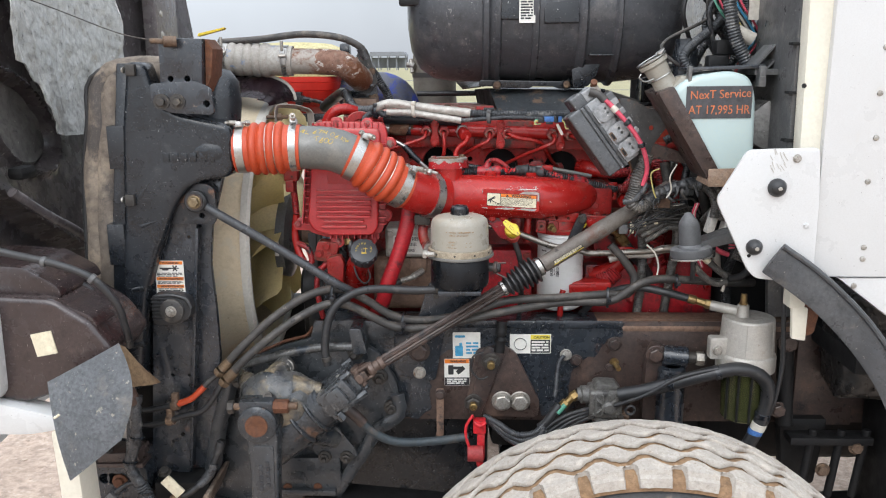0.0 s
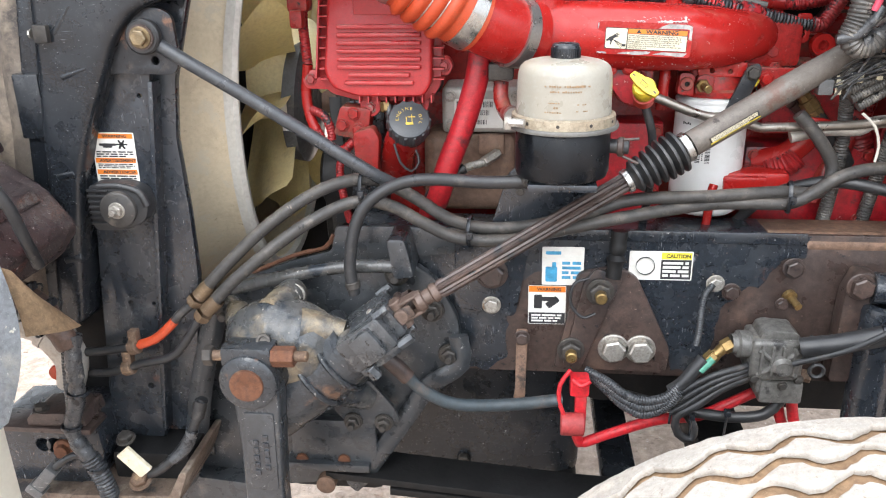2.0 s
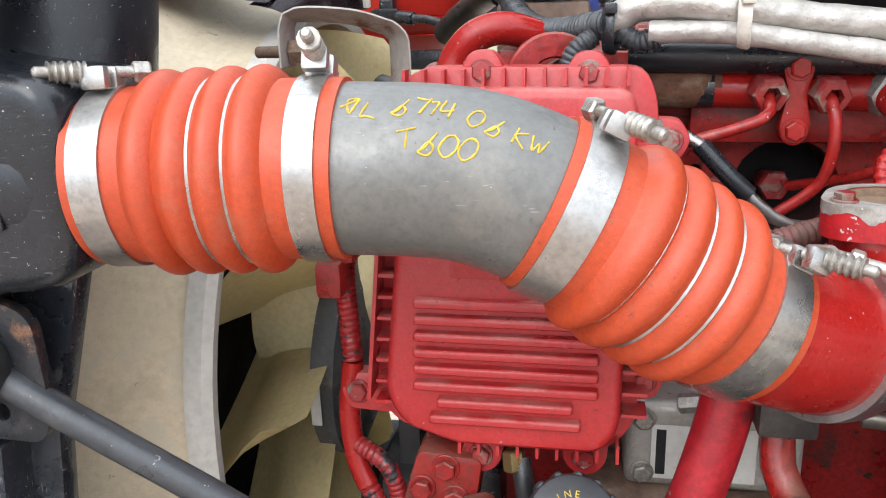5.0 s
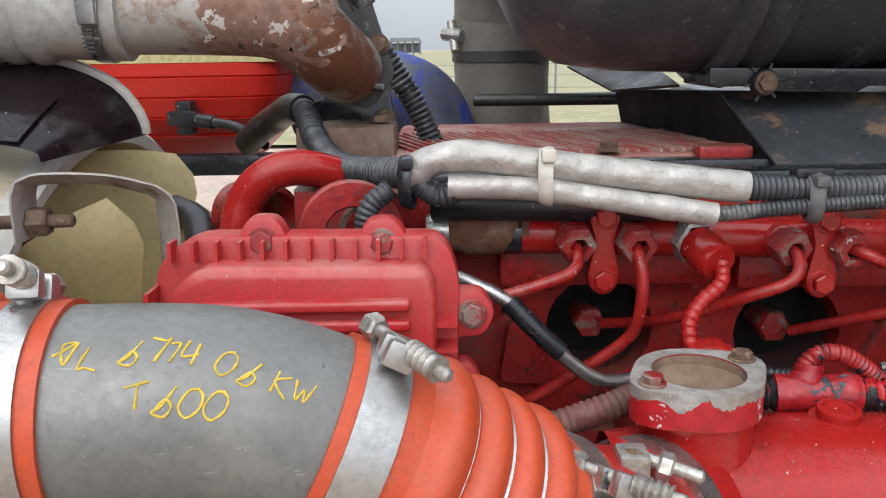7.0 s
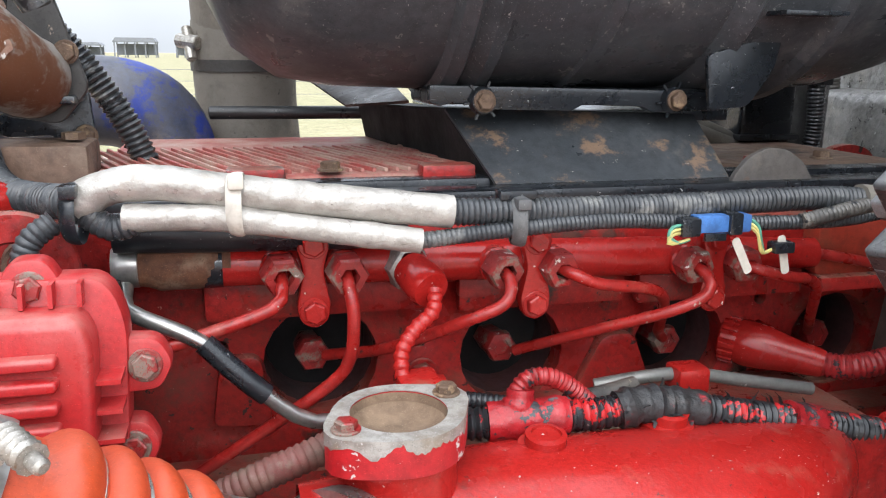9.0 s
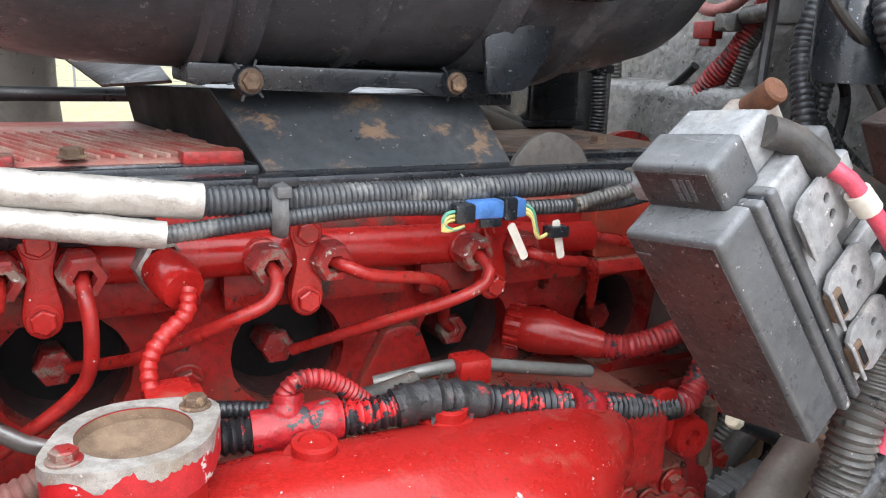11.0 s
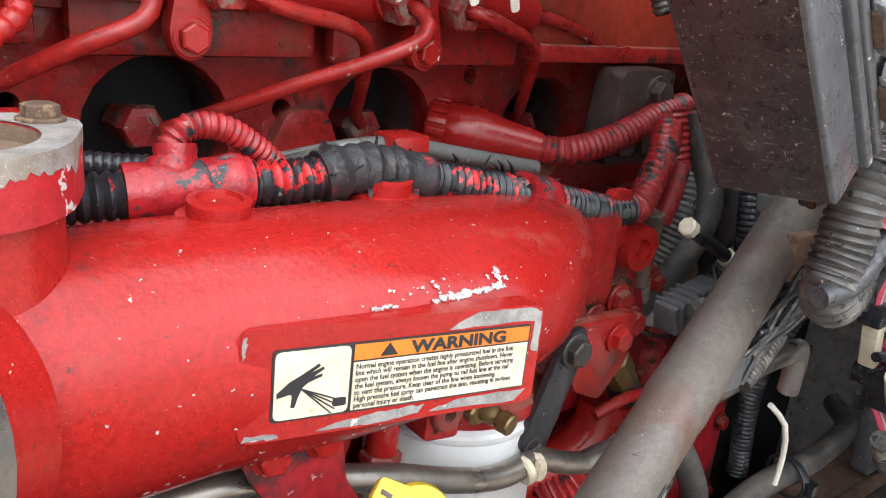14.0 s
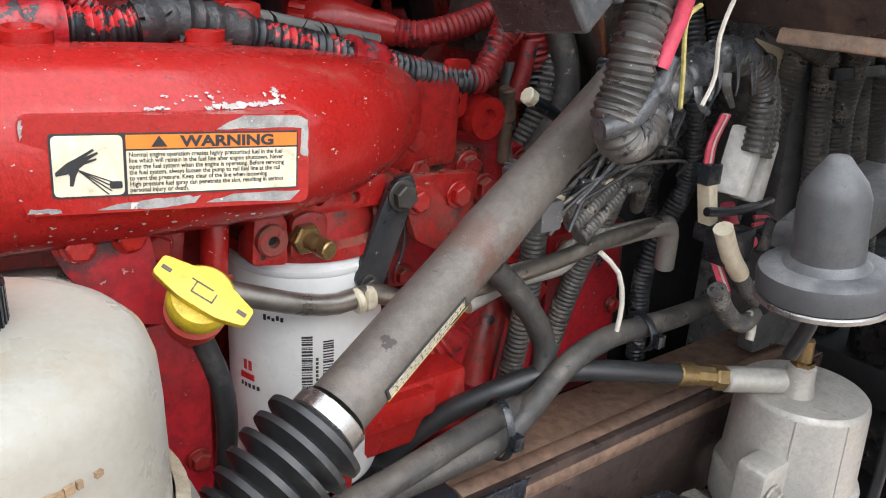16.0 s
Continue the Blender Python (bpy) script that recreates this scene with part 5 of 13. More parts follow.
# ---- engine ----
def engine():
    t = thing("engine", "red diesel engine block and cylinder head with grime", "engine", (0.15, 2.45, 0.83))
    part("block", box((-0.27, 2.20, 0.83), (0.66, 2.72, 1.34), 0.015), red_dirty, t)
    # side of the head: plate with the four injector pockets
    cyl = [(-0.016 - 0.168, 1.424), (-0.010, 1.418), (0.157, 1.411), (0.322, 1.404), (0.490, 1.397), (0.655, 1.39)]
    hol = [(x, z, 0.047) for x, z in cyl[1:5]] + [(x + 0.083, z + 0.012, 0.0065) for x, z in cyl[1:4]] + [(0.405, 1.445, 0.006), (-0.09, 1.435, 0.006)]
    part("head_side", prism([(-0.27, 1.335), (0.70, 1.31), (0.70, 1.475), (-0.27, 1.50)], 2.238, 2.262, 0.002, hol), red_dirty, t)
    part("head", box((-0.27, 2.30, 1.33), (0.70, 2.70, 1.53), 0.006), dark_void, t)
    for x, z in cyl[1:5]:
        # pocket lining is much darker than the head's red
        part("injector_pocket", lathe((x, 2.262, z), (0, 1, 0), [(0, 0.0475), (0.038, 0.045), (0.040, 0)], 28), pocket_mat, t, "dark injector pocket")
    # upper step of the head behind the fuel rail
    part("rocker_carrier", prism([(-0.27, 1.492), (0.70, 1.468), (0.70, 1.520), (-0.27, 1.548)], 2.222, 2.30, 0.004), red_dirty, t)
    for x0, x1 in ((-0.10, 0.085), (0.10, 0.25), (0.262, 0.43)):
        zc = 1.478 - 0.025 * x0
        part("carrier_pad", box((x0, 2.212, zc - 0.016), (x1, 2.226, zc + 0.028), 0.006), red_dirty, t)
    part("valve_cover", box((-0.20, 2.31, 1.52), (0.40, 2.66, 1.562), 0.012, seg=3), dusty_cover, t, "dusty red ribbed valve cover")
    part("rear_cover", box((0.402, 2.315, 1.52), (0.68, 2.66, 1.553), 0.010), rusty_casting, t, "rusty rear cover")
    ridges = []
    for k in range(52):
        rb = box((-0.0016, 2.325, 1.5618), (0.0016, 2.52, 1.5655), 0.0008)
        for v in rb.verts:
            v.co.x += -0.165 + 0.0108 * k - (v.co.y - 2.325) * 0.35
        ridges.append(rb)
    for r_ in ridges:
        part("ridge", r_, dusty_cover, t)
    for x in (-0.05, 0.12, 0.30, 0.46):
        part("cover_pad", box((x - 0.03, 2.30, 1.553), (x + 0.02, 2.325, 1.570), 0.004), red_dirty, t)
        bolt(t, (x + 0.06, 2.318, 1.565), 0.009, d=(0, 0, 1), mat=rusty_bolt)
    part("cover_gasket", box((-0.16, 2.285, 1.530), (0.64, 2.312, 1.560), 0.004), black_plastic, t)
    part("rear_gear_housing", prism(rounded([(0.62, 0.86), (0.78, 0.86), (0.76, 1.40), (0.60, 1.44)], 0.05), 2.36, 2.6, 0.01), red_dirty, t)
    part("front_gear_cover", prism(rounded([(-0.31, 0.86), (-0.19, 0.86), (-0.19, 1.50), (-0.31, 1.46)], 0.03), 2.18, 2.66, 0.01), red_dirty, t)
    for x, z in ((-0.075, 1.415), (0.253, 1.397), (0.41, 1.372), (0.075, 1.40), (0.565, 1.40)):
        bolt(t, (x, 2.236, z), 0.011, mat=red_dirty)
    for x in (-0.075, 0.253):
        part("pad", prism(rounded([(x - 0.024, 1.372), (x + 0.024, 1.370), (x + 0.016, 1.43), (x - 0.016, 1.43)] if x < 0 else [(x - 0.05, 1.352), (x + 0.045, 1.352), (x + 0.016, 1.425), (x - 0.014, 1.425)], 0.01), 2.226, 2.24, 0.003), red_dirty, t)
    # side cover bolts low on the block
    for k in range(7):
        bolt(t, (-0.10 + 0.12 * k, 2.198, 1.31), 0.010, mat=red_dirty)
    for x0, x1, z0, z1 in ((0.38, 0.60, 0.90, 1.16), (0.40, 0.56, 1.18, 1.30), (0.10, 0.24, 0.95, 1.2), (0.60, 0.72, 1.0, 1.2)):
        part("side_cover", box((x0, 2.13, z0), (x1, 2.21, z1), 0.012), sooty_red, t)
        for x in (x0 + 0.015, x1 - 0.015):
            for z in (z0 + 0.015, (z0 + z1) / 2, z1 - 0.015):
                bolt(t, (x, 2.129, z), 0.008, mat=red_dirty)
    return t


engine()


def fuel_rail():
    t = thing("fuel_rail", "red high-pressure fuel rail with hex nuts and injector lines", "fuel rail", (0.15, 2.2, 1.48))

    def rz(x):
        return 1.511 - 0.0335 * x

    part("rail", sweep([Vector((x, 2.202, rz(x))) for x in (-0.085, 0.0, 0.1, 0.2, 0.3, 0.40, 0.425)], lambda s, k: 0.0165 if k < 0.93 else 0.014, 24), red, t)
    part("end_plug", lathe((-0.148, 2.202, rz(-0.148)), (1, 0, 0), [(0, 0), (0, 0.014), (0.012, 0.016), (0.02, 0.019), (0.05, 0.019), (0.062, 0.0165), (0.07, 0.0165)], 18), rust_mat, t, "rusty end fitting")
    part("collar", lathe((-0.098, 2.202, rz(-0.098)), (1, 0, 0), [(0, 0.0175), (0.014, 0.0175), (0.014, 0.0165)], 18), black_plastic, t)
    part("banjo", lathe((-0.16, 2.202, rz(-0.16)), (1, 0, 0), [(0, 0), (0, 0.013), (0.006, 0.016), (0.018, 0.016), (0.02, 0.011)], 20), steel, t)
    inj = {"a": (-0.010, 1.418), "b": (0.157, 1.411), "c": (0.322, 1.404), "d": (0.490, 1.397)}
    for x in (-0.044, 0.003, 0.123, 0.169, 0.288, 0.334):
        part("boss", rod((x, 2.20, rz(x)), (x, 2.180, rz(x)), 0.0145, seg=16), red, t)
        part("nut", moved(lathe((0, 0, 0), (0, 0, 1), [(0, 0.0150), (0.003, 0.0152), (0.015, 0.0152), (0.018, 0.0135), (0.0185, 0.0075), (0.010, 0.0065)], 6), Matrix.Translation((x, 2.181, rz(x))) @ frame_of((0.12, -1, -0.12))), scuffed_nut, t, smooth=20)
    z = rz

    worn_line = surface("chipped_red_line", (0.38, 0.018, 0.015), (0.30, 0.016, 0.013), 0.30, 0, 14, dust=((0.26, 0.09, 0.065), 0.26, 20), chips=[((0.36, 0.27, 0.22), 0.15, 45), ((0.56, 0.48, 0.42), 0.11, 110), ((0.07, 0.02, 0.018), 0.14, 70)], bump=0.1, spec=0.45)

    def line(name, pts):
        part("fuel_line", sweep(spline(pts, 0.006), 0.0049, 12), worn_line, t)

    line("1", [(-0.044, 2.178, z(-0.044)), (-0.044, 2.160, z(0) - 0.008), (-0.052, 2.150, z(0) - 0.018), (-0.10, 2.150, z(0) - 0.034), (-0.135, 2.15, z(0) - 0.043), (-0.20, 2.16, z(0) - 0.06)])
    line("2", [(0.003, 2.178, z(0)), (0.004, 2.160, z(0) - 0.010), (0.006, 2.155, z(0) - 0.030), (0.003, 2.158, z(0) - 0.062), (-0.012, 2.162, z(0) - 0.083), (-0.06, 2.17, z(0) - 0.118), (-0.13, 2.18, z(0) - 0.165)])
    line("3", [(0.123, 2.178, z(0.123)), (0.126, 2.158, z(0.12) - 0.008), (0.118, 2.150, z(0.12) - 0.022), (0.09, 2.158, z(0.12) - 0.036), (0.04, 2.20, z(0.12) - 0.068), (-0.006, 2.245, 1.420)])
    line("4", [(0.169, 2.178, z(0.17)), (0.178, 2.160, z(0.17) - 0.003), (0.20, 2.158, z(0.17) - 0.012), (0.243, 2.165, z(0.17) - 0.020), (0.268, 2.18, z(0.17) - 0.034), (0.290, 2.22, z(0.17) - 0.072), (0.302, 2.243, 1.418), (0.312, 2.25, 1.408)])
    line("5", [(0.288, 2.178, z(0.29)), (0.294, 2.158, z(0.29) - 0.007), (0.290, 2.150, z(0.29) - 0.019), (0.262, 2.155, z(0.29) - 0.033), (0.21, 2.195, z(0.29) - 0.060), (0.160, 2.24, 1.412)])
    line("6", [(0.334, 2.178, z(0.33)), (0.345, 2.160, z(0.33) - 0.004), (0.38, 2.166, z(0.33) - 0.014), (0.405, 2.18, z(0.33) - 0.02), (0.425, 2.19, z(0.33) - 0.032), (0.448, 2.22, z(0.33) - 0.070), (0.468, 2.245, 1.405)])
    line("7", [(0.425, 2.20, z(0.42)), (0.45, 2.195, z(0.42) - 0.004), (0.50, 2.20, z(0.42) - 0.018), (0.56, 2.21, z(0.42) - 0.055), (0.62, 2.23, z(0.42) - 0.10)])
    for x, zz in inj.values():
        part("injector_nut", moved(lathe((0, 0, 0), (0, 0, 1), [(-0.03, 0.012), (0.002, 0.0135), (0.002, 0.0150), (0.010, 0.0150), (0.012, 0.0135), (0.0125, 0.0075), (0.011, 0.007), (0.011, 0)], 6), Matrix.Translation((x - 0.006, 2.262, zz)) @ frame_of((0.06, -1, 0.06))), scuffed_nut, t)
    # straps that hold the rail
    for x in (-0.020, 0.1535, 0.312):
        zz = z(x)
        out = [(x - 0.013, zz + 0.021), (x - 0.009, zz + 0.031), (x, zz + 0.035), (x + 0.009, zz + 0.031), (x + 0.013, zz + 0.021), (x + 0.0075, zz), (x + 0.013, zz - 0.028), (x + 0.010, zz - 0.040), (x, zz - 0.045), (x - 0.010, zz - 0.040), (x - 0.013, zz - 0.028), (x - 0.0075, zz)]
        part("rail_strap", prism(rounded(out, 0.006), 2.176, 2.190, 0.003), red, t)
        bolt(t, (x, 2.177, zz + 0.020), 0.0085, mat=red)
        bolt(t, (x, 2.177, zz - 0.031), 0.0085, mat=red)
    # pressure sensor and its painted pigtail
    sx, sz = 0.050, z(0.05)
    part("sensor_nut", lathe((sx, 2.195, sz), (0.35, -1, -0.15), [(0, 0.0185), (0.012, 0.0185), (0.014, 0.016)], 6), zinc, t)
    part("sensor", lathe((sx + 0.004, 2.182, sz - 0.002), (0.35, -1, -0.35), [(0, 0.015), (0.01, 0.016), (0.026, 0.016), (0.030, 0.014), (0.030, 0)], 24), red, t)
    part("pigtail", conduit([(sx + 0.016, 2.156, sz - 0.012), (sx + 0.012, 2.145, sz - 0.024), (sx - 0.004, 2.138, sz - 0.036), (sx - 0.014, 2.132, sz - 0.052), (sx - 0.012, 2.118, sz - 0.075), (sx + 0.000, 2.105, sz - 0.088)], 0.0062, 0.0065, 12, 0.2), red, t)
    # braided bleed line on the left
    part("bleed_line", hose([(-0.150, 2.185, 1.505), (-0.148, 2.165, 1.495), (-0.125, 2.15, 1.487), (-0.10, 2.145, 1.475), (-0.075, 2.143, 1.450), (-0.05, 2.143, 1.425), (-0.025, 2.145, 1.408), (0.01, 2.16, 1.405), (0.03, 2.18, 1.408)], 0.0056), steel, t, "grey metal line")
    part("line_sleeve", hose([(-0.098, 2.145, 1.474), (-0.083, 2.142, 1.458), (-0.066, 2.141, 1.441), (-0.058, 2.141, 1.434)], 0.0078), black_plastic, t, "black rubber sleeve")
    return t


fuel_rail()


# ---- engine control module ----
def ecm():
    t = thing("engine_control_module", "red ribbed cover of the engine control module", "cover", (-0.25, 2.05, 1.24))

    def fy(z):
        return 2.052 + (z - 1.24) * 0.14

    def tilt(bm):
        for v in bm.verts:
            v.co.y += (v.co.z - 1.24) * 0.14
        return bm

    flange = rounded([(-0.352, 1.292), (-0.335, 1.265), (-0.285, 1.252), (-0.165, 1.252), (-0.145, 1.275), (-0.136, 1.515), (-0.146, 1.541), (-0.312, 1.543), (-0.336, 1.526)], 0.014)
    part("flange", tilt(prism(flange, 2.036, 2.062, 0.003)), red_plastic, t)
    inner = rounded([(-0.336, 1.300), (-0.322, 1.276), (-0.280, 1.263), (-0.172, 1.263), (-0.158, 1.282), (-0.151, 1.512), (-0.158, 1.527), (-0.300, 1.529), (-0.320, 1.515)], 0.012)
    part("cover", tilt(prism(inner, 2.008, 2.040, 0.007, seg=3)), red_plastic, t)
    for k in range(8):
        z = 1.283 + 0.0125 * k
        x0_, x1_ = (-0.312, -0.174) if k > 1 else (-0.300 + 0.006 * k, -0.186 - 0.006 * k)
        part("rib", tilt(prism(rounded_box(x0_, z, x1_, z + 0.0068, 0.003), 1.9995, 2.012, 0.003, seg=3)), red_plastic, t)
    part("raised_field", tilt(prism(rounded_box(-0.285, 1.392, -0.165, 1.452, 0.004), 2.0055, 2.012, 0.002)), red_plastic, t)
    for k in range(13):
        z = 1.487 - 0.0165 * k
        part("edge_fin", tilt(box((-0.157, 2.016, z), (-0.1385, 2.040, z + 0.0025), 0)), red_plastic, t)
        lx = -0.345 + (1.30 - z) * -0.03
        part("edge_fin", tilt(box((lx, 2.016, z), (-0.324, 2.040, z + 0.0025), 0)), red_plastic, t)
    part("edge_wall", tilt(prism([(-0.352, 1.292), (-0.349, 1.292), (-0.334, 1.512), (-0.337, 1.512)], 2.014, 2.04, 0)), red_plastic, t)
    for k in range(12):
        x = -0.325 + 0.015 * k
        part("edge_fin", tilt(box((x, 2.026, 1.528), (x + 0.0025, 2.040, 1.541), 0)), red_plastic, t)
        if k > 2:
            part("edge_fin", tilt(box((x, 2.016, 1.2525), (x + 0.0025, 2.040, 1.265), 0)), red_plastic, t)
    for k in range(4):
        z = 1.466 + 0.0122 * k
        part("rib", tilt(prism(rounded_box(-0.298, z, -0.168, z + 0.0066, 0.003), 1.9995, 2.012, 0.003, seg=3)), red_plastic, t)
    ears = (("t", -0.266, 1.538), ("t", -0.187, 1.536), ("b", -0.265, 1.240), ("b", -0.183, 1.244), ("s", -0.366, 1.286), ("s", -0.128, 1.488), ("s", -0.137, 1.440), ("s", -0.140, 1.308))
    for kind_, x, z in ears:
        r = 0.0165
        if kind_ == "t":
            o = [(x - 0.018, z - 0.03), (x + 0.018, z - 0.03), (x + r, z + 0.004), (x + 0.009, z + 0.016), (x - 0.009, z + 0.016), (x - r, z + 0.004)]
        elif kind_ == "b":
            o = [(x - 0.02, z + 0.024), (x - r, z - 0.006), (x - 0.007, z - 0.015), (x + 0.007, z - 0.015), (x + r, z - 0.006), (x + 0.02, z + 0.024)]
        else:
            s = 1 if x > -0.25 else -1
            o = [(x - s * 0.03, z - 0.017), (x + s * 0.008, z - 0.015), (x + s * 0.016, z), (x + s * 0.008, z + 0.015), (x - s * 0.03, z + 0.017)]
        part("ear", tilt(prism(rounded(o, 0.006), 2.040, 2.058, 0.003)), red_plastic, t)
        bolt(t, (x, fy(z) - 0.012, z), 0.0078, d=(0, -1, 0.14), mat=scuffed_nut)
    part("module_body", tilt(box((-0.335, 2.066, 1.26), (-0.15, 2.14, 1.515), 0.006)), dark_void, t)


ecm()


# ---- intake manifold ----
def manifold():
    t = thing("intake_manifold", "bright red intake manifold with chipped paint", "intake manifold", (0.2, 2.06, 1.30))
    bm = bmesh.new()
    seg = 36
    stations = [(-0.045, 2.02, 1.368, 0.052, 0.053), (-0.02, 2.035, 1.362, 0.053, 0.054), (0.03, 2.055, 1.357, 0.056, 0.055), (0.10, 2.064, 1.354, 0.060, 0.055), (0.18, 2.062, 1.353, 0.066, 0.054), (0.25, 2.064, 1.351, 0.069, 0.052), (0.31, 2.078, 1.350, 0.062, 0.047), (0.35, 2.092, 1.350, 0.050, 0.041), (0.382, 2.104, 1.350, 0.036, 0.032), (0.400, 2.113, 1.351, 0.022, 0.020), (0.405, 2.117, 1.351, 0.008, 0.008)]
    fine = []
    for (a, b) in zip(stations, stations[1:]):
        for k in range(3):
            u = k / 3
            fine.append(tuple(p + (q - p) * u for p, q in zip(a, b)))
    fine.append(stations[-1])
    rings = []
    for x, y, z, ry, rz in fine:
        ring = []
        for k in range(seg):
            a = 2 * math.pi * k / seg
            c, s = math.cos(a), math.sin(a)
            e = 0.86
            ring.append(bm.verts.new((x, y - ry * math.copysign(abs(c) ** e, c), z + rz * math.copysign(abs(s) ** e, s))))
        rings.append(ring)
    for p, q in zip(rings, rings[1:]):
        for k in range(seg):
            bm.faces.new((p[k], p[(k + 1) % seg], q[(k + 1) % seg], q[k]))
    bm.faces.new(rings[-1])
    part("body", bm, red, t, smooth=60)
    part("back_flange", box((0.0, 2.09, 1.30), (0.44, 2.24, 1.375), 0.012), red_dirty, t)
    for x in (0.125, 0.23):
        part("boss", lathe((x, 2.077 + (0.02 if x > 0.2 else 0), 1.395 if x < 0.2 else 1.392), (0, -0.1, 1), [(0, 0.022), (0.012, 0.019), (0.013, 0.0145), (0.020, 0.0145), (0.021, 0.0105), (0.019, 0.010), (0.019, 0)], 24), red, t)
    part("boss", lathe((0.30, 2.09, 1.378), (0, -0.1, 1), [(0, 0.034), (0.014, 0.028), (0.017, 0.022), (0.017, 0)], 28), red, t)
    # inlet tower with its open flange
    part("tower", lathe((0.018, 2.052, 1.36), (0, 0, 1), [(0, 0.044), (0.035, 0.038), (0.060, 0.036), (0.070, 0.0365), (0.072, 0.040)], 36), red, t)
    fl = []
    for k in range(36):
        a = 2 * math.pi * k / 36
        bump_ = max(0, math.cos(a - radians(28))) ** 10 + max(0, math.cos(a - radians(208))) ** 10
        fl.append(((0.0405 + 0.011 * bump_) * math.cos(a), (0.0405 + 0.011 * bump_) * math.sin(a)))
    ring = bmesh.new()
    lo, hi, inn, innl = [], [], [], []
    for i, (u, v) in enumerate(fl):
        a = 2 * math.pi * i / 36
        lo.append(ring.verts.new((0.018 + u, 2.052 + v, 1.430)))
        hi.append(ring.verts.new((0.018 + u, 2.052 + v, 1.4535)))
        inn.append(ring.verts.new((0.018 + 0.0305 * math.cos(a), 2.052 + 0.0305 * math.sin(a), 1.4535)))
        innl.append(ring.verts.new((0.018 + 0.0295 * math.cos(a), 2.052 + 0.0295 * math.sin(a), 1.438)))
    for p, q in ((lo, hi), (hi, inn), (inn, innl)):
        for k in range(36):
            ring.faces.new((p[k], p[(k + 1) % 36], q[(k + 1) % 36], q[k]))
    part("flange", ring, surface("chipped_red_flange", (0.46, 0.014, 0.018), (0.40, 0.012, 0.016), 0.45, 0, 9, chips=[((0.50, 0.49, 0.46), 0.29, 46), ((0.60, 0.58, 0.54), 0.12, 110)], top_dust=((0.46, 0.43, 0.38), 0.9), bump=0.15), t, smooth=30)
    bare = bmesh.new()
    up_, lo_ = [], []
    for i in range(144):
        g = i / 4
        k0, k1, u = int(g) % 36, (int(g) + 1) % 36, g - int(g)
        px, py = fl[k0][0] + (fl[k1][0] - fl[k0][0]) * u, fl[k0][1] + (fl[k1][1] - fl[k0][1]) * u
        q = 1.008
        dip = 0.0075 + 0.009 * noise.noise((i * 0.13, 2, 0)) + 0.003 * noise.noise((i * 0.7, 5, 0))
        up_.append(bare.verts.new((0.018 + px * q, 2.052 + py * q, 1.4540)))
        lo_.append(bare.verts.new((0.018 + px * q, 2.052 + py * q, 1.4540 - max(0.001, dip))))
    inn_ = [bare.verts.new((0.018 + 0.0300 * math.cos(2 * math.pi * i / 144), 2.052 + 0.0300 * math.sin(2 * math.pi * i / 144), 1.4541)) for i in range(144)]
    for i in range(144):
        j = (i + 1) % 144
        bare.faces.new((lo_[i], lo_[j], up_[j], up_[i]))
        bare.faces.new((up_[i], up_[j], inn_[j], inn_[i]))
    part("bare_rim", bare, surface("dusty_bare_rim", (0.42, 0.40, 0.37), (0.32, 0.29, 0.25), 0.5, 0.3, 30, dust=((0.30, 0.235, 0.17), 0.34, 30), chips=[((0.6, 0.59, 0.57), 0.14, 130)], bump=0.3), t, "bare worn metal rim", smooth=30)
    part("packed_dirt", lathe((0.018, 2.052, 1.439), (0, 0, 1), [(0.0140, 0.0302), (0.008, 0.0296), (0.003, 0.024), (0.001, 0.012), (0.0, 0)], 36), dirt, t, "dry dirt lying in the open inlet")
    bolt(t, (-0.017, 2.033, 1.4541), 0.0070, d=(0, 0, 1), mat=scuffed_nut)
    bolt(t, (0.053, 2.071, 1.4541), 0.0070, d=(0, 0, 1), mat=rusty_bolt)
    # warning plate
    m = plane_frame((0.119, 2.0065, 1.3395), (0.121, -0.022, -0.004), (0.0, 0.03, 1))
    m = m @ Matrix.Translation((-0.0035, 0.002, 0.0035)) @ Matrix.Diagonal((0.99, 0.94, 1, 1))
    plate = part("plate_pad", sheet(m, -0.013, -0.009, 0.1305, 0.0435, -0.012, 0.0012, 0.006), red, t)

    def flake(outline, z=0.0012):
        """A ragged island of bare metal on the plate."""
        ragged = []
        for (p, q) in zip(outline, outline[1:] + outline[:1]):
            for j in range(7):
                u = j / 7
                g = 0.0011 * noise.noise((p[0] * 900 + j * 3.1, p[1] * 700 + j, 5)) * (1 if j else 0.4)
                ragged.append((p[0] + (q[0] - p[0]) * u + g, p[1] + (q[1] - p[1]) * u + g))
        f_ = prism(ragged, -z, -z - 0.0003, 0)
        return moved(f_, m @ Matrix(((1, 0, 0, 0), (0, 0, 1, 0), (0, -1, 0, 0), (0, 0, 0, 1))))

    for o in ([(0.080, 0.0352), (0.126, 0.0352), (0.1255, 0.020), (0.1298, 0.018), (0.1296, 0.040), (0.124, 0.0425), (0.095, 0.0427), (0.086, 0.039)], [(0.02, -0.0072), (0.048, -0.0078), (0.068, -0.0062), (0.071, -0.0020), (0.05, -0.0024), (0.03, -0.0045)], [(0.074, -0.006), (0.12, -0.0075), (0.126, -0.0015), (0.09, -0.0018)], [(-0.0115, -0.0075), (0.004, -0.0078), (0.002, -0.0055), (-0.010, -0.005)], [(-0.0122, 0.030), (-0.0108, 0.033), (-0.0105, 0.041), (-0.012, 0.0405)]):
        part("bare_flake", flake(o), bare_flake, t, "bare metal where paint has flaked")
    # chips in the paint above the plate
    rng = random.Random(4)

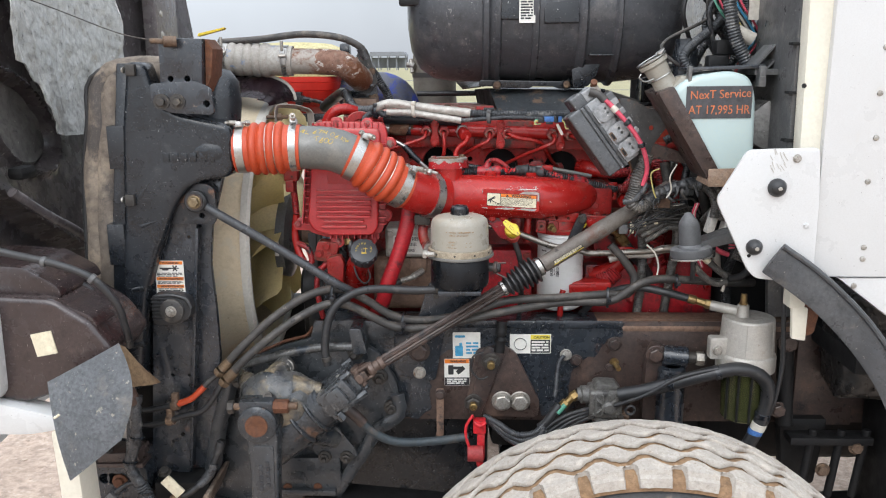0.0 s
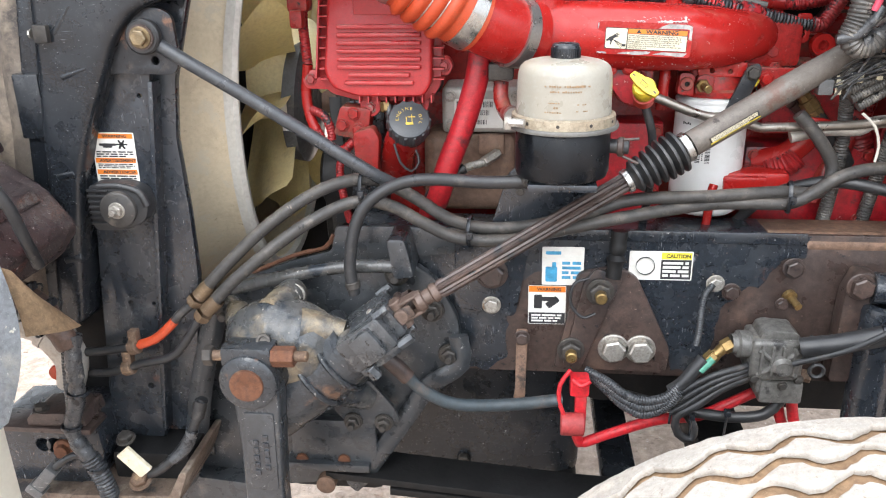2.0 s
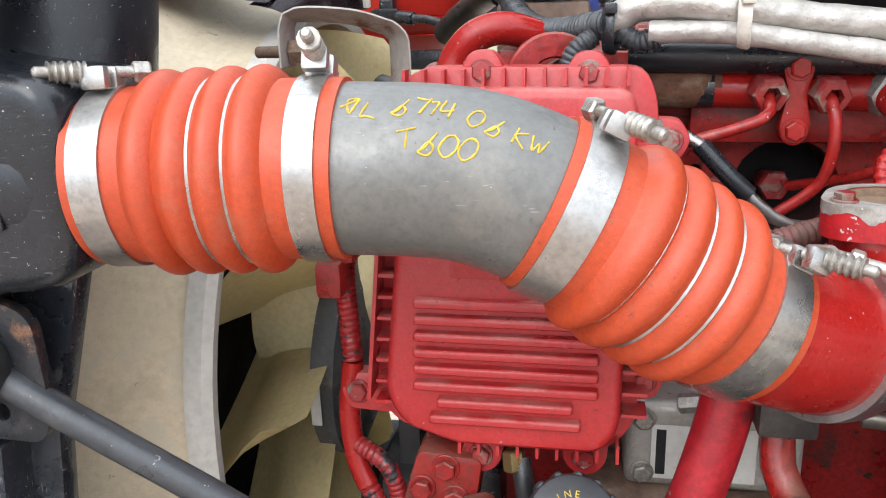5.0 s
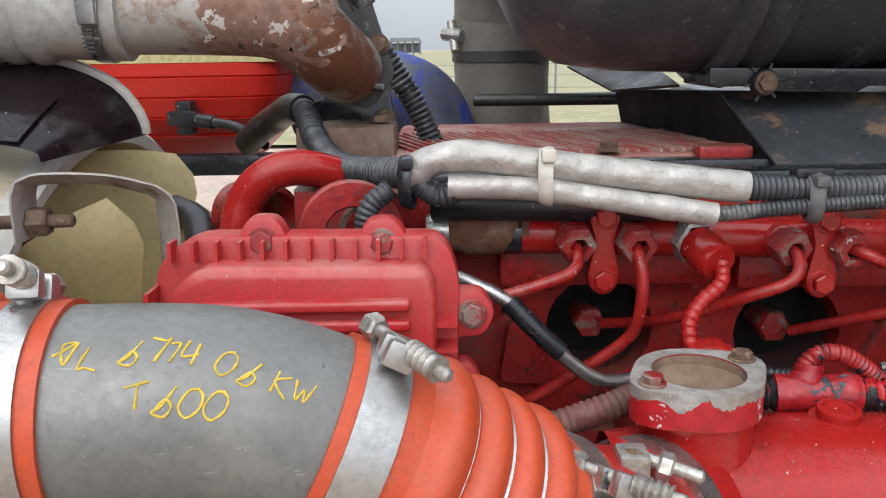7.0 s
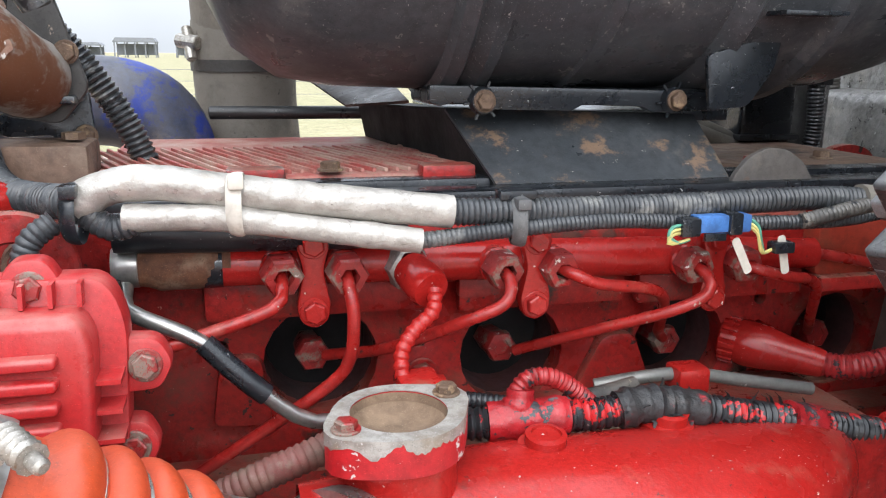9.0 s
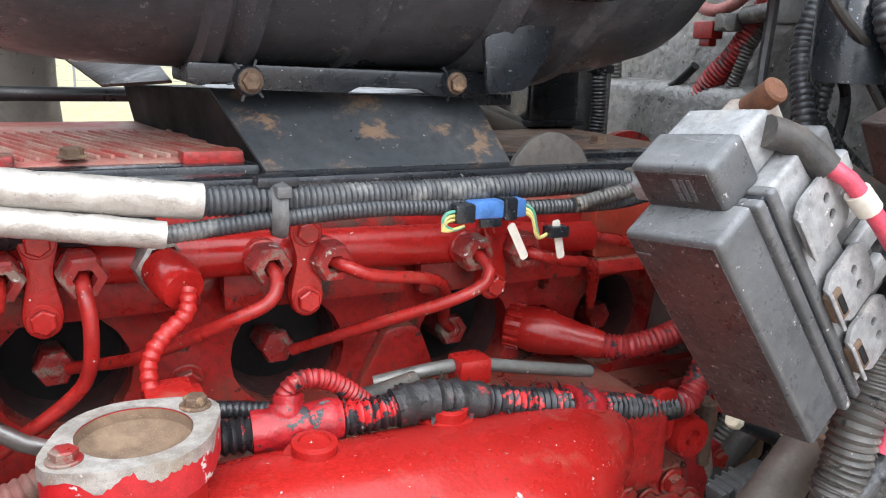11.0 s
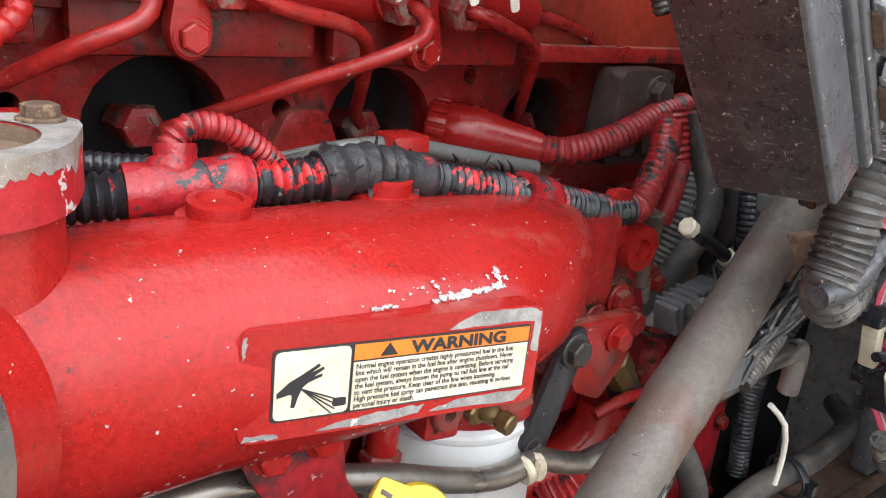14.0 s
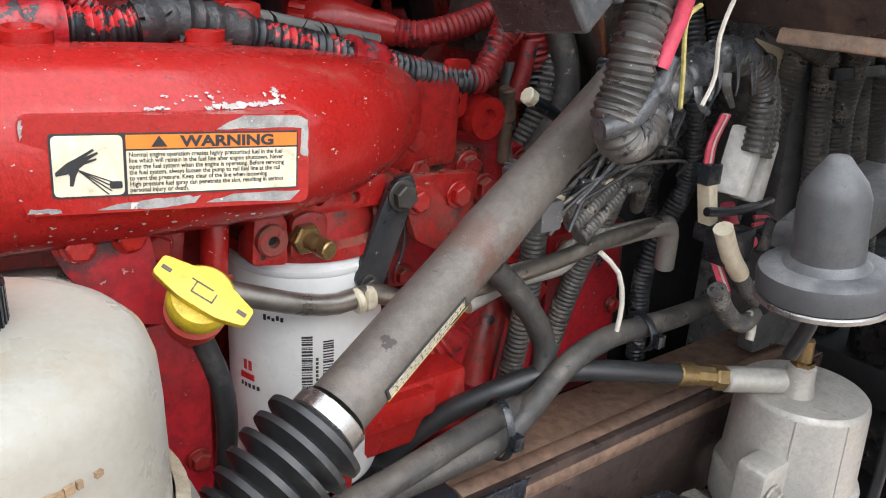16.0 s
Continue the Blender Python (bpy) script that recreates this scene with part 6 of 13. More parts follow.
    def skin(x, ang, off=0.0007):
        for (p, q) in zip(stations, stations[1:]):
            if p[0] <= x <= q[0]:
                u = (x - p[0]) / (q[0] - p[0])
                _, y, z, ry, rz = (g + (h - g) * u for g, h in zip(p, q))
                c, s = math.cos(ang), math.sin(ang)
                return Vector((x, y - (ry + off) * abs(c) ** 0.86, z + (rz + off) * math.copysign(abs(s) ** 0.86, s)))

    chipped = bmesh.new()
    spots = [(0.196 + 0.0014 * k + rng.uniform(-0.001, 0.001), radians(28.5 + 0.06 * k + rng.uniform(-0.9, 0.9)), rng.uniform(0.0009, 0.0021)) for k in range(30)] + [(0.163 + 0.0014 * k, radians(28.5 + rng.uniform(-0.6, 0.6)), rng.uniform(0.0007, 0.0015)) for k in range(9)] + [(0.236 + rng.gauss(0, 0.0012), radians(31 + 1.1 * k), rng.uniform(0.0007, 0.0018)) for k in range(9)] + [(rng.gauss(0.205, 0.02), radians(rng.gauss(34, 3)), rng.uniform(0.0003, 0.0009)) for _ in range(26)] + [(rng.uniform(0.02, 0.36), radians(rng.uniform(-45, 75)), rng.uniform(0.0002, 0.0006)) for _ in range(110)] + [(rng.uniform(0.06, 0.33), radians(rng.gauss(-38, 5)), rng.uniform(0.0004, 0.0012)) for _ in range(44)]
    for cx, ang, r in spots:
        ring_ = []
        for j in range(13):
            g = 2 * math.pi * j / 13
            k_ = r * rng.uniform(0.30, 1.5)
            ring_.append(chipped.verts.new(skin(cx + k_ * math.cos(g) * 1.2, ang + k_ * math.sin(g) / 0.06)))
        chipped.faces.new(ring_)
    tagged(part("paint_chips", chipped, surface("chalky_paint_chip", (0.54, 0.50, 0.47), (0.40, 0.37, 0.345), 0.6, 0, 60, bump=0.1), t, "pale chips in the red paint"), kind="stuff")
    lab = part("warning_sticker", sheet(m, 0, 0, 0.124, 0.034, 0.0012, 0.0018, 0.002), sticker_black, t, "worn warning sticker")
    part("symbol_field", sheet(m, 0.001, 0.001, 0.0335, 0.033, 0.0018, 0.0022, 0.003), sticker_cream, lab)
    part("orange_field", sheet(m, 0.035, 0.0255, 0.123, 0.033, 0.0018, 0.0022, 0), sticker_orange, lab)
    part("text_field", sheet(m, 0.035, 0.001, 0.123, 0.0245, 0.0018, 0.0022, 0), sticker_cream, lab)
    letters("WARNING", 0.0082, m @ Matrix.Translation((0.086, 0.0265, 0.0024)) @ Matrix.Diagonal((1.22, 1, 1, 1)), sticker_black, lab, 0.0001, align="CENTER", bold=0.00032)
    tri_ = prism([(0.047, 0.0265), (0.055, 0.0265), (0.051, 0.0325)], -0.0022, -0.0026, 0)
    moved(tri_, m @ Matrix(((1, 0, 0, 0), (0, 0, 1, 0), (0, -1, 0, 0), (0, 0, 0, 1))))
    part("alert_triangle", tri_, sticker_black, lab)
    words = ("Normal engine operation creates highly pressurized fuel in the fuel", "line which will remain in the fuel line after engine shutdown. Never", "open the fuel system when the engine is operating. Before servicing", "the fuel system, always loosen the pump to rail fuel line at the rail", "to vent the pressure. Keep clear of the line when loosening.", "High pressure fuel spray can penetrate the skin, resulting in serious", "personal injury or death.")
    for i, w in enumerate(words):
        letters(w, 0.0037, m @ Matrix.Translation((0.036, 0.0213 - 0.0032 * i, 0.0024)) @ Matrix.Diagonal((0.79, 1, 1, 1)), sticker_black, lab, 0.00005, bold=0.00006)
    hand = prism([(0.0020, 0.0140), (0.0075, 0.0190), (0.0120, 0.0215), (0.0195, 0.0262), (0.0202, 0.0252), (0.0155, 0.0218), (0.0215, 0.0245), (0.0220, 0.0235), (0.0165, 0.0200), (0.0210, 0.0212), (0.0212, 0.0202), (0.0150, 0.0178), (0.0130, 0.0160), (0.0110, 0.0110), (0.0098, 0.0065), (0.0082, 0.0068), (0.0086, 0.0120), (0.0080, 0.0132), (0.0022, 0.0120)], -0.0022, -0.0026, 0)
    sym = joined(moved(hand, m @ Matrix(((1, 0, 0, 0), (0, 0, 1, 0), (0, -1, 0, 0), (0, 0, 0, 1)))), *[moved(sheet(m, 0, -0.0003, 0.019, 0.0003, 0.0022, 0.0026, 0), m @ Matrix.Translation((0.0125, 0.0150, 0)) @ Matrix.Rotation(radians(a), 4, "Z") @ m.inverted()) for a in (-24, -31, -38, -45)], moved(sheet(m, 0, 0, 0.006, 0.004, 0.0022, 0.0026, 0.001), m @ Matrix.Translation((0.0265, 0.0045, 0)) @ m.inverted()))
    part("spray_symbol", sym, sticker_black, lab)
    # stays below
    for x in (0.155, 0.395):
        part("stay_bracket", prism(rounded([(x - 0.03, 1.305), (x + 0.05, 1.300), (x + 0.045, 1.262), (x + 0.02, 1.235), (x - 0.01, 1.25)], 0.006), 2.07, 2.082, 0.003), red_dirty, t)
        bolt(t, (x - 0.012, 2.069, 1.285), 0.009, mat=red)
        bolt(t, (x + 0.028, 2.069, 1.284), 0.009, mat=red)
    part("foot_lug", prism(rounded([(0.275, 1.289), (0.345, 1.289), (0.350, 1.312), (0.270, 1.312)], 0.004), 2.062, 2.078, 0.002, [(0.295, 1.299, 0.0042), (0.324, 1.2975, 0.0042)]), red, t)
    part("foot_lug", prism(rounded([(0.352, 1.270), (0.382, 1.268), (0.386, 1.300), (0.372, 1.308), (0.352, 1.306)], 0.006), 2.085, 2.10, 0.003, [(0.369, 1.287, 0.0042)]), red_dirty, t)
    part("drop_pipe", hose([(0.223, 2.075, 1.305), (0.222, 2.07, 1.285), (0.220, 2.068, 1.262), (0.219, 2.068, 1.235)], 0.0095, 14), red, t)
    part("drop_pipe_nut", rod((0.220, 2.068, 1.258), (0.2195, 2.068, 1.250), 0.0125, seg=6), red_dirty, t)
    # red inlet elbow and its band
    part("inlet_elbow", sweep(pipe_piece(-0.10, 0.0), lambda s, k: 0.050 + 0.004 * k, 40), red, t)
    band = pipe_piece(-0.034, -0.018)
    part("band_clamp", sweep(band, 0.0575, 40), steel, t, "steel V-band clamp")
    p = band[0] + Vector((-0.004, -0.020, 0.062))
    part("band_bolt", joined(rod(p, p + Vector((0.034, -0.016, -0.006)), 0.0042, seg=10), rod(p + Vector((0.010, -0.006, -0.002)), p + Vector((0.018, -0.009, -0.004)), 0.0085, seg=6), moved(box((-0.012, -0.010, -0.012), (0.006, 0.010, 0.004), 0.003), Matrix.Translation(p))), zinc, t)


manifold()


# ---- over the engine: air cleaner, ducts, hot pipe ----
def air_cleaner():
    t = thing("air_cleaner", "large black plastic air cleaner canister with scuffs", "air cleaner", (0.27, 2.45, 1.62))
    A = Vector((-0.10, 2.40, 1.826))
    prof = [(0, 0), (0.0, 0.06), (0.008, 0.11), (0.03, 0.155), (0.07, 0.182), (0.12, 0.190), (0.205, 0.193), (0.21, 0.203), (0.222, 0.206), (0.228, 0.198), (0.24, 0.206), (0.252, 0.203), (0.256, 0.192), (0.335, 0.192), (0.338, 0.196), (0.352, 0.196), (0.355, 0.192), (0.455, 0.191), (0.462, 0.200), (0.475, 0.2035), (0.482, 0.197), (0.548, 0.197), (0.556, 0.2055), (0.566, 0.2065), (0.570, 0.196), (0.64, 0.190), (0.70, 0.175), (0.735, 0.14), (0.75, 0.09), (0.752, 0)]
    part("canister", lathe(A, (1, 0, 0), prof, 72), surface("scuffed_faded_black_plastic", (0.050, 0.053, 0.060), (0.080, 0.082, 0.088), 0.32, 0, 5, dust=((0.16, 0.15, 0.145), 0.32, 9), wavy=0.14, spec=0.4, chips=[((0.34, 0.33, 0.31), 0.10, 160), ((0.17, 0.165, 0.16), 0.18, 55)], scratch=((0.30, 0.295, 0.285), 0.7, 2), top_dust=((0.2, 0.17, 0.14), 0.3), bump=0.12), t)
    # raised bosses and stiffening ribs on the near face
    for x0, x1, dz in ((0.245, 0.30, 0.03), (0.365, 0.455, 0.02)):
        bm = box((0, -0.012, -0.012), (x1 - x0, 0.012 + 0.085, 0.012), 0.004)
        m = plane_frame(A + Vector((x0, -0.184, dz - 0.05)), (1, 0, 0), (0, 0.12, 1))
        part("raised_panel", moved(bm, m), black_plastic, t)
    for k in range(6):
        a = radians(150 + 14 * k)
        for x0, x1 in ((0.262, 0.285), (0.468, 0.53)):
            c, s = math.cos(a), math.sin(a)
            part("rib", box((A.x + x0, -0.0015, 0.188), (A.x + x1, 0.0015, 0.206), 0.0005, Matrix.Translation((0, A.y, A.z)) @ Matrix.Rotation(a - radians(90) + radians(160), 4, "X")), black_plastic, t)
    m = plane_frame(A + Vector((0.30, -0.1945, -0.04)), (1, 0, 0), (0, 0.03, 1))
    lab = part("paper_label", sheet(m, 0, 0, 0.042, 0.125, -0.004, 0.0008, 0.002), sticker_white, t, "curled white paper label")
    part("print_block", bars(m, 0.004, 0.008, 0.036, 0.07, 9, RNG, 0.0012), sticker_black, lab)
    for i, ch in enumerate("7-19"):
        letters(ch, 0.034, plane_frame(A + Vector((0.085 + 0.022 * i, -0.1865, 0.055 + 0.012 * i)), (1, 0, 0.4), (0, 0.35, 1)), marker_white, t, 0.0003, name="marker_writing")
    part("top_clip", box((-0.115, 2.24, 1.835), (-0.02, 2.29, 1.855), 0.005), dark_void, t)
    # mounting bands and feet
    part("foot_rail", prism(rounded([(0.098, 1.640), (0.385, 1.634), (0.388, 1.616), (0.335, 1.6145), (0.318, 1.6145), (0.305, 1.620), (0.245, 1.6215), (0.235, 1.616), (0.148, 1.618), (0.135, 1.6235), (0.118, 1.624), (0.108, 1.621), (0.098, 1.624)], 0.003), 2.310, 2.322, 0.003), black_plastic, t)
    part("foot_shelf", box((0.100, 2.32, 1.622), (0.386, 2.40, 1.636), 0.004), black_plastic, t)
    for x in (0.147, 0.338):
        part("lug", lathe((x, 2.310, 1.626), (0, -1, 0), [(0, 0.013), (0.006, 0.012), (0.008, 0.011), (0.008, 0)], 18), black_plastic, t)
        bolt(t, (x, 2.302, 1.626), 0.008, mat=rusty_bolt)
        for a in range(6):
            part("web", box((-0.001, -0.003, 0.010), (0.001, 0.0, 0.018), 0, Matrix.Translation((x, 2.310, 1.626)) @ Matrix.Rotation(radians(60 * a + 20), 4, "Y")), black_plastic, t)
    part("cradle", box((0.15, 2.40, 1.598), (0.46, 2.62, 1.611), 0.003), black_paint, t)
    part("gusset", box((0.386, 2.218, 1.702), (0.450, 2.262, 1.706), 0.001), black_plastic, t)
    part("skirt", prism(rounded([(0.346, 1.668), (0.352, 1.618), (0.392, 1.622), (0.416, 1.655), (0.424, 1.690)], 0.006), 2.268, 2.274, 0.002), black_plastic, t)
    # inlet end bulge
    part("outlet_elbow", sweep(spline([(0.08, 2.46, 1.83), (0.02, 2.58, 1.835), (-0.035, 2.74, 1.815), (-0.05, 2.82, 1.77), (-0.05, 2.85, 1.70)], 0.02), 0.072, 32), duct_mat, t)
    return t


air_cleaner()


def cold_duct():
    t = thing("intake_duct", "dusty grey intake duct with a worm clamp", "duct", (-0.05, 2.85, 1.3))
    part("duct", sweep(spline([(-0.05, 2.85, 1.71), (-0.05, 2.85, 1.62), (-0.046, 2.85, 1.50), (-0.04, 2.85, 1.30)], 0.02), lambda s, k: 0.0735 + 0.001 * math.sin(s * 40), 36), duct_mat, t)
    part("clamp", sweep([Vector((-0.05, 2.85, 1.656)), Vector((-0.05, 2.85, 1.640))], 0.0765, 40), dusty_rubber, t)
    part("clamp_screw", joined(rod((-0.128, 2.82, 1.700), (-0.122, 2.80, 1.655), 0.007), rod((-0.140, 2.82, 1.682), (-0.112, 2.80, 1.678), 0.010, seg=8)), zinc, t)


cold_duct()


def blue_hose():
    t = thing("turbo_hose", "faded blue and grey silicone turbo hose elbow", "hose", (-0.15, 2.76, 1.4))
    part("hose", sweep(spline([(-0.36, 2.76, 1.596), (-0.27, 2.76, 1.602), (-0.215, 2.76, 1.600), (-0.176, 2.76, 1.582), (-0.156, 2.76, 1.548), (-0.150, 2.76, 1.50), (-0.15, 2.76, 1.38)], 0.010), 0.0585, 36), blue_hose_mat, t)
    part("corrugated_hose", conduit([(-0.250, 2.44, 1.715), (-0.237, 2.445, 1.694), (-0.214, 2.45, 1.665), (-0.194, 2.45, 1.635), (-0.174, 2.45, 1.602), (-0.160, 2.45, 1.570), (-0.152, 2.45, 1.545)], 0.0135, 0.0058, 18, 0.2), conduit_mat, t, "black corrugated hose")
    part("crossbar", rod((-0.10, 2.70, 1.590), (0.10, 2.66, 1.592), 0.0085), rubber, t)


blue_hose()


def hot_pipe():
    t = thing("coolant_return_pipe", "rusty aluminised steel pipe with a faded silicone hose", "pipe", (-0.4, 2.29, 1.64))
    bend = [(-0.31, 2.285, 1.691), (-0.288, 2.286, 1.688), (-0.266, 2.293, 1.679), (-0.250, 2.312, 1.662), (-0.240, 2.345, 1.648), (-0.236, 2.365, 1.644)]
    part("pipe", sweep(spline([(-0.46, 2.285, 1.694), (-0.38, 2.285, 1.693)] + bend, 0.006), 0.0345, 36), hot_pipe_mat, t)
    crust = sweep(spline([(-0.345, 2.285, 1.6925)] + bend[:3] + [(-0.258, 2.302, 1.671)], 0.003), 0.0349, 48, caps=False)
    for v in crust.verts:
        if v.co.x < -0.335 or v.co.x > -0.268:
            v.co.x += 0.016 * noise.noise((v.co.y * 70, v.co.z * 70, 3)) + 0.008 * noise.noise((v.co.y * 190, v.co.z * 190, 5))
    part("rust_crust", crust, flaking, t, "band of flaking rust")
    line = spline([(-0.62, 2.28, 1.71), (-0.55, 2.28, 1.700), (-0.48, 2.282, 1.697), (-0.412, 2.284, 1.694)], 0.0025)
    part("silicone_hose", sweep(line, lambda s, k: 0.0405 if k < 0.16 or k > 0.70 else 0.0405 + 0.0055 * abs(math.sin(math.pi * (k - 0.16) / 0.54 * 5)) ** 0.7, 36), white_hose_mat, t)
    for x in (-0.600, -0.437):
        zc = 1.7065 if x < -0.5 else 1.6952
        part("clamp", sweep([Vector((x, 2.281, zc)), Vector((x + 0.013, 2.2815, zc - 0.0008))], 0.0425, 36), steel, t)
        part("clamp_lug", box((x - 0.001, 2.236, zc - 0.012), (x + 0.014, 2.243, zc + 0.030), 0.002), steel, t)
        part("clamp_screw", joined(rod((x + 0.0065, 2.234, zc + 0.026), (x + 0.0065, 2.234, zc + 0.052), 0.0045, seg=10), rod((x - 0.004, 2.236, zc + 0.012), (x + 0.017, 2.236, zc + 0.012), 0.005, seg=8)), zinc, t)
        for k in range(6):
            part("band_slot", box((x + 0.002, 2.2362, zc - 0.034 + 0.0035 * k), (x + 0.011, 2.2372, zc - 0.0325 + 0.0035 * k), 0), dark_bolt, t)
    part("flange", prism(rounded([(-0.262, 1.612), (-0.215, 1.604), (-0.190, 1.635), (-0.214, 1.715), (-0.232, 1.735), (-0.245, 1.72)], 0.008), 2.365, 2.376, 0.002), dusty_rubber, t, "dusty grey pipe flange")
    part("stay", prism(rounded([(-0.288, 1.602), (-0.252, 1.622), (-0.199, 1.632), (-0.194, 1.566), (-0.226, 1.566), (-0.231, 1.590), (-0.272, 1.588)], 0.006), 2.415, 2.425, 0.002), black_paint, t)
    part("stay_top", box((-0.255, 2.35, 1.622), (-0.20, 2.425, 1.629), 0.002), black_paint, t)
    for p in ((-0.205, 2.362, 1.665), (-0.203, 2.412, 1.59)):
        bolt(t, p, 0.008, mat=rusty_bolt)
    part("vent_hose", hose([(-0.61, 2.27, 1.745), (-0.50, 2.27, 1.752), (-0.38, 2.28, 1.765), (-0.28, 2.29, 1.755), (-0.225, 2.30, 1.728), (-0.212, 2.31, 1.70)], 0.0095), dusty_rubber, t)
    part("hose_joint", hose([(-0.228, 2.30, 1.728), (-0.214, 2.31, 1.700)], 0.0125), worn_tape, t)


hot_pipe()


def red_can():
    t = thing("header_tank", "red faceted plastic tank with a pale yellow upper half", "tank", (-0.52, 2.78, 1.53))

    def loft(levels, r, mat, name, label=""):
        bm = bmesh.new()
        rings = []
        for z, x0, x1, y0, y1 in levels:
            rings.append([bm.verts.new((px, py, z)) for px, py in rounded([(x0, y0), (x1, y0), (x1, y1), (x0, y1)], r, 5)])
        for a, b in zip(rings, rings[1:]):
            for i in range(len(a)):
                j = (i + 1) % len(a)
                bm.faces.new((a[i], a[j], b[j], b[i]))
        bm.faces.new(rings[0][::-1])
        bm.faces.new(rings[-1])
        return part(name, bm, mat, t, label, smooth=25)

    bands = []
    prof = [(1.500, 0.125), (1.512, 0.072), (1.556, 0.032), (1.580, 0.015), (1.606, 0.006), (1.632, 0.001), (1.650, 0.0)]
    for (z0, i0), (z1, i1) in zip(prof, prof[1:]):
        bands += [(z0, -0.70 + i0, -0.348 - i0, 2.60 + i0, 2.98 - i0), (z1 - 0.003, -0.70 + i1, -0.348 - i1, 2.60 + i1, 2.98 - i1), (z1 - 0.0015, -0.70 + i1 + 0.003, -0.351 - i1, 2.603 + i1, 2.977 - i1)]
    loft(bands, 0.05, red_far, "lower_half")
    loft([(1.648, -0.70, -0.335, 2.60, 2.98), (1.69, -0.70, -0.337, 2.60, 2.98), (1.73, -0.68, -0.350, 2.62, 2.96), (1.752, -0.62, -0.40, 2.68, 2.90), (1.757, -0.55, -0.47, 2.74, 2.84)], 0.05, yellow_far, "upper_half", "pale yellow upper half")
    part("cap", lathe((-0.345, 2.70, 1.726), (1, 0, 0.1), [(0, 0.022), (0.004, 0.024), (0.028, 0.024), (0.030, 0.020), (0.030, 0)], 24), black_plastic, t, "black cap")
    part("sensor_plug", joined(box((-0.475, 2.575, 1.560), (-0.455, 2.602, 1.602), 0.003), box((-0.485, 2.57, 1.572), (-0.448, 2.60, 1.590), 0.003), rod((-0.455, 2.58, 1.580), (-0.425, 2.57, 1.576), 0.009)), black_plastic, t)
    part("lead", conduit([(-0.43, 2.572, 1.577), (-0.40, 2.55, 1.574), (-0.375, 2.53, 1.566), (-0.35, 2.50, 1.555)], 0.006, 0.004, 12), conduit_mat, t)
    plum = surface("glossy_plum_plastic", (0.030, 0.018, 0.024), (0.050, 0.032, 0.040), 0.16, 0, 6, dust=((0.20, 0.17, 0.16), 0.22, 10), chips=[((0.4, 0.37, 0.35), 0.10, 120)], bump=0.1, wavy=0.3, spec=0.6)
    guard = thing("radiator_top_guard", "glossy dark plum plastic guard over the fan shroud", "guard", (-0.62, 2.33, 1.55))
    bm = bmesh.new()
    top = spline([(-0.74, 2.31, 1.664), (-0.60, 2.30, 1.660), (-0.537, 2.30, 1.657), (-0.482, 2.30, 1.653), (-0.437, 2.30, 1.633), (-0.418, 2.305, 1.606), (-0.416, 2.31, 1.588)], 0.01)
    rows = [[bm.verts.new(p + Vector((-0.05 * q * (1.0 if p.z < 1.64 else 0.4), -0.105 * q - 0.012 * math.sin(math.pi * q), -0.055 * q * min(1, max(0.2, (p.z - 1.58) * 14))))) for p in top] for q in (0, 0.2, 0.4, 0.6, 0.8, 1.0)]
    for a, b in zip(rows, rows[1:]):
        for i in range(len(top) - 1):
            bm.faces.new((a[i], a[i + 1], b[i + 1], b[i]))
    bmesh.ops.solidify(bm, geom=bm.faces[:], thickness=0.006)
    part("panel", bm, plum, guard)
    # Pale rim: a highlight along the panel edge, put in as colour
    part("edge", sweep([p + Vector((0, -0.004, 0.002)) for p in top], 0.0045, 8), shroud_rim, guard, "pale edge with a highlight put into its colour")
    part("stay", box((-0.62, 2.31, 1.52), (-0.605, 2.335, 1.65), 0.003), black_paint, guard)


red_can()


def fan_bracket():
    t = thing("fan_guard_bracket", "rust-edged bare steel bracket over the fan", "bracket", (-0.37, 2.085, 1.5))
    line = spline([(-0.415, 2.072, 1.545), (-0.414, 2.072, 1.575), (-0.405, 2.074, 1.583), (-0.37, 2.085, 1.581), (-0.348, 2.095, 1.574), (-0.337, 2.099, 1.568), (-0.333, 2.10, 1.55), (-0.336, 2.10, 1.46)], 0.005)
    part("strap", sweep(line, 0.0050, 10, (0.45, 3.4), up=(0, 1, 0)), hot_pipe_mat, t)
    part("stud", rod((-0.44, 2.07, 1.556), (-0.385, 2.075, 1.556), 0.0045), rusty_bolt, t)
    part("nut", rod((-0.413, 2.072, 1.556), (-0.400, 2.073, 1.556), 0.010, seg=6), rusty_bolt, t)
    part("arm", box((-0.525, 2.58, 1.508), (-0.355, 2.61, 1.534), 0.003), black_paint, t)


fan_bracket()


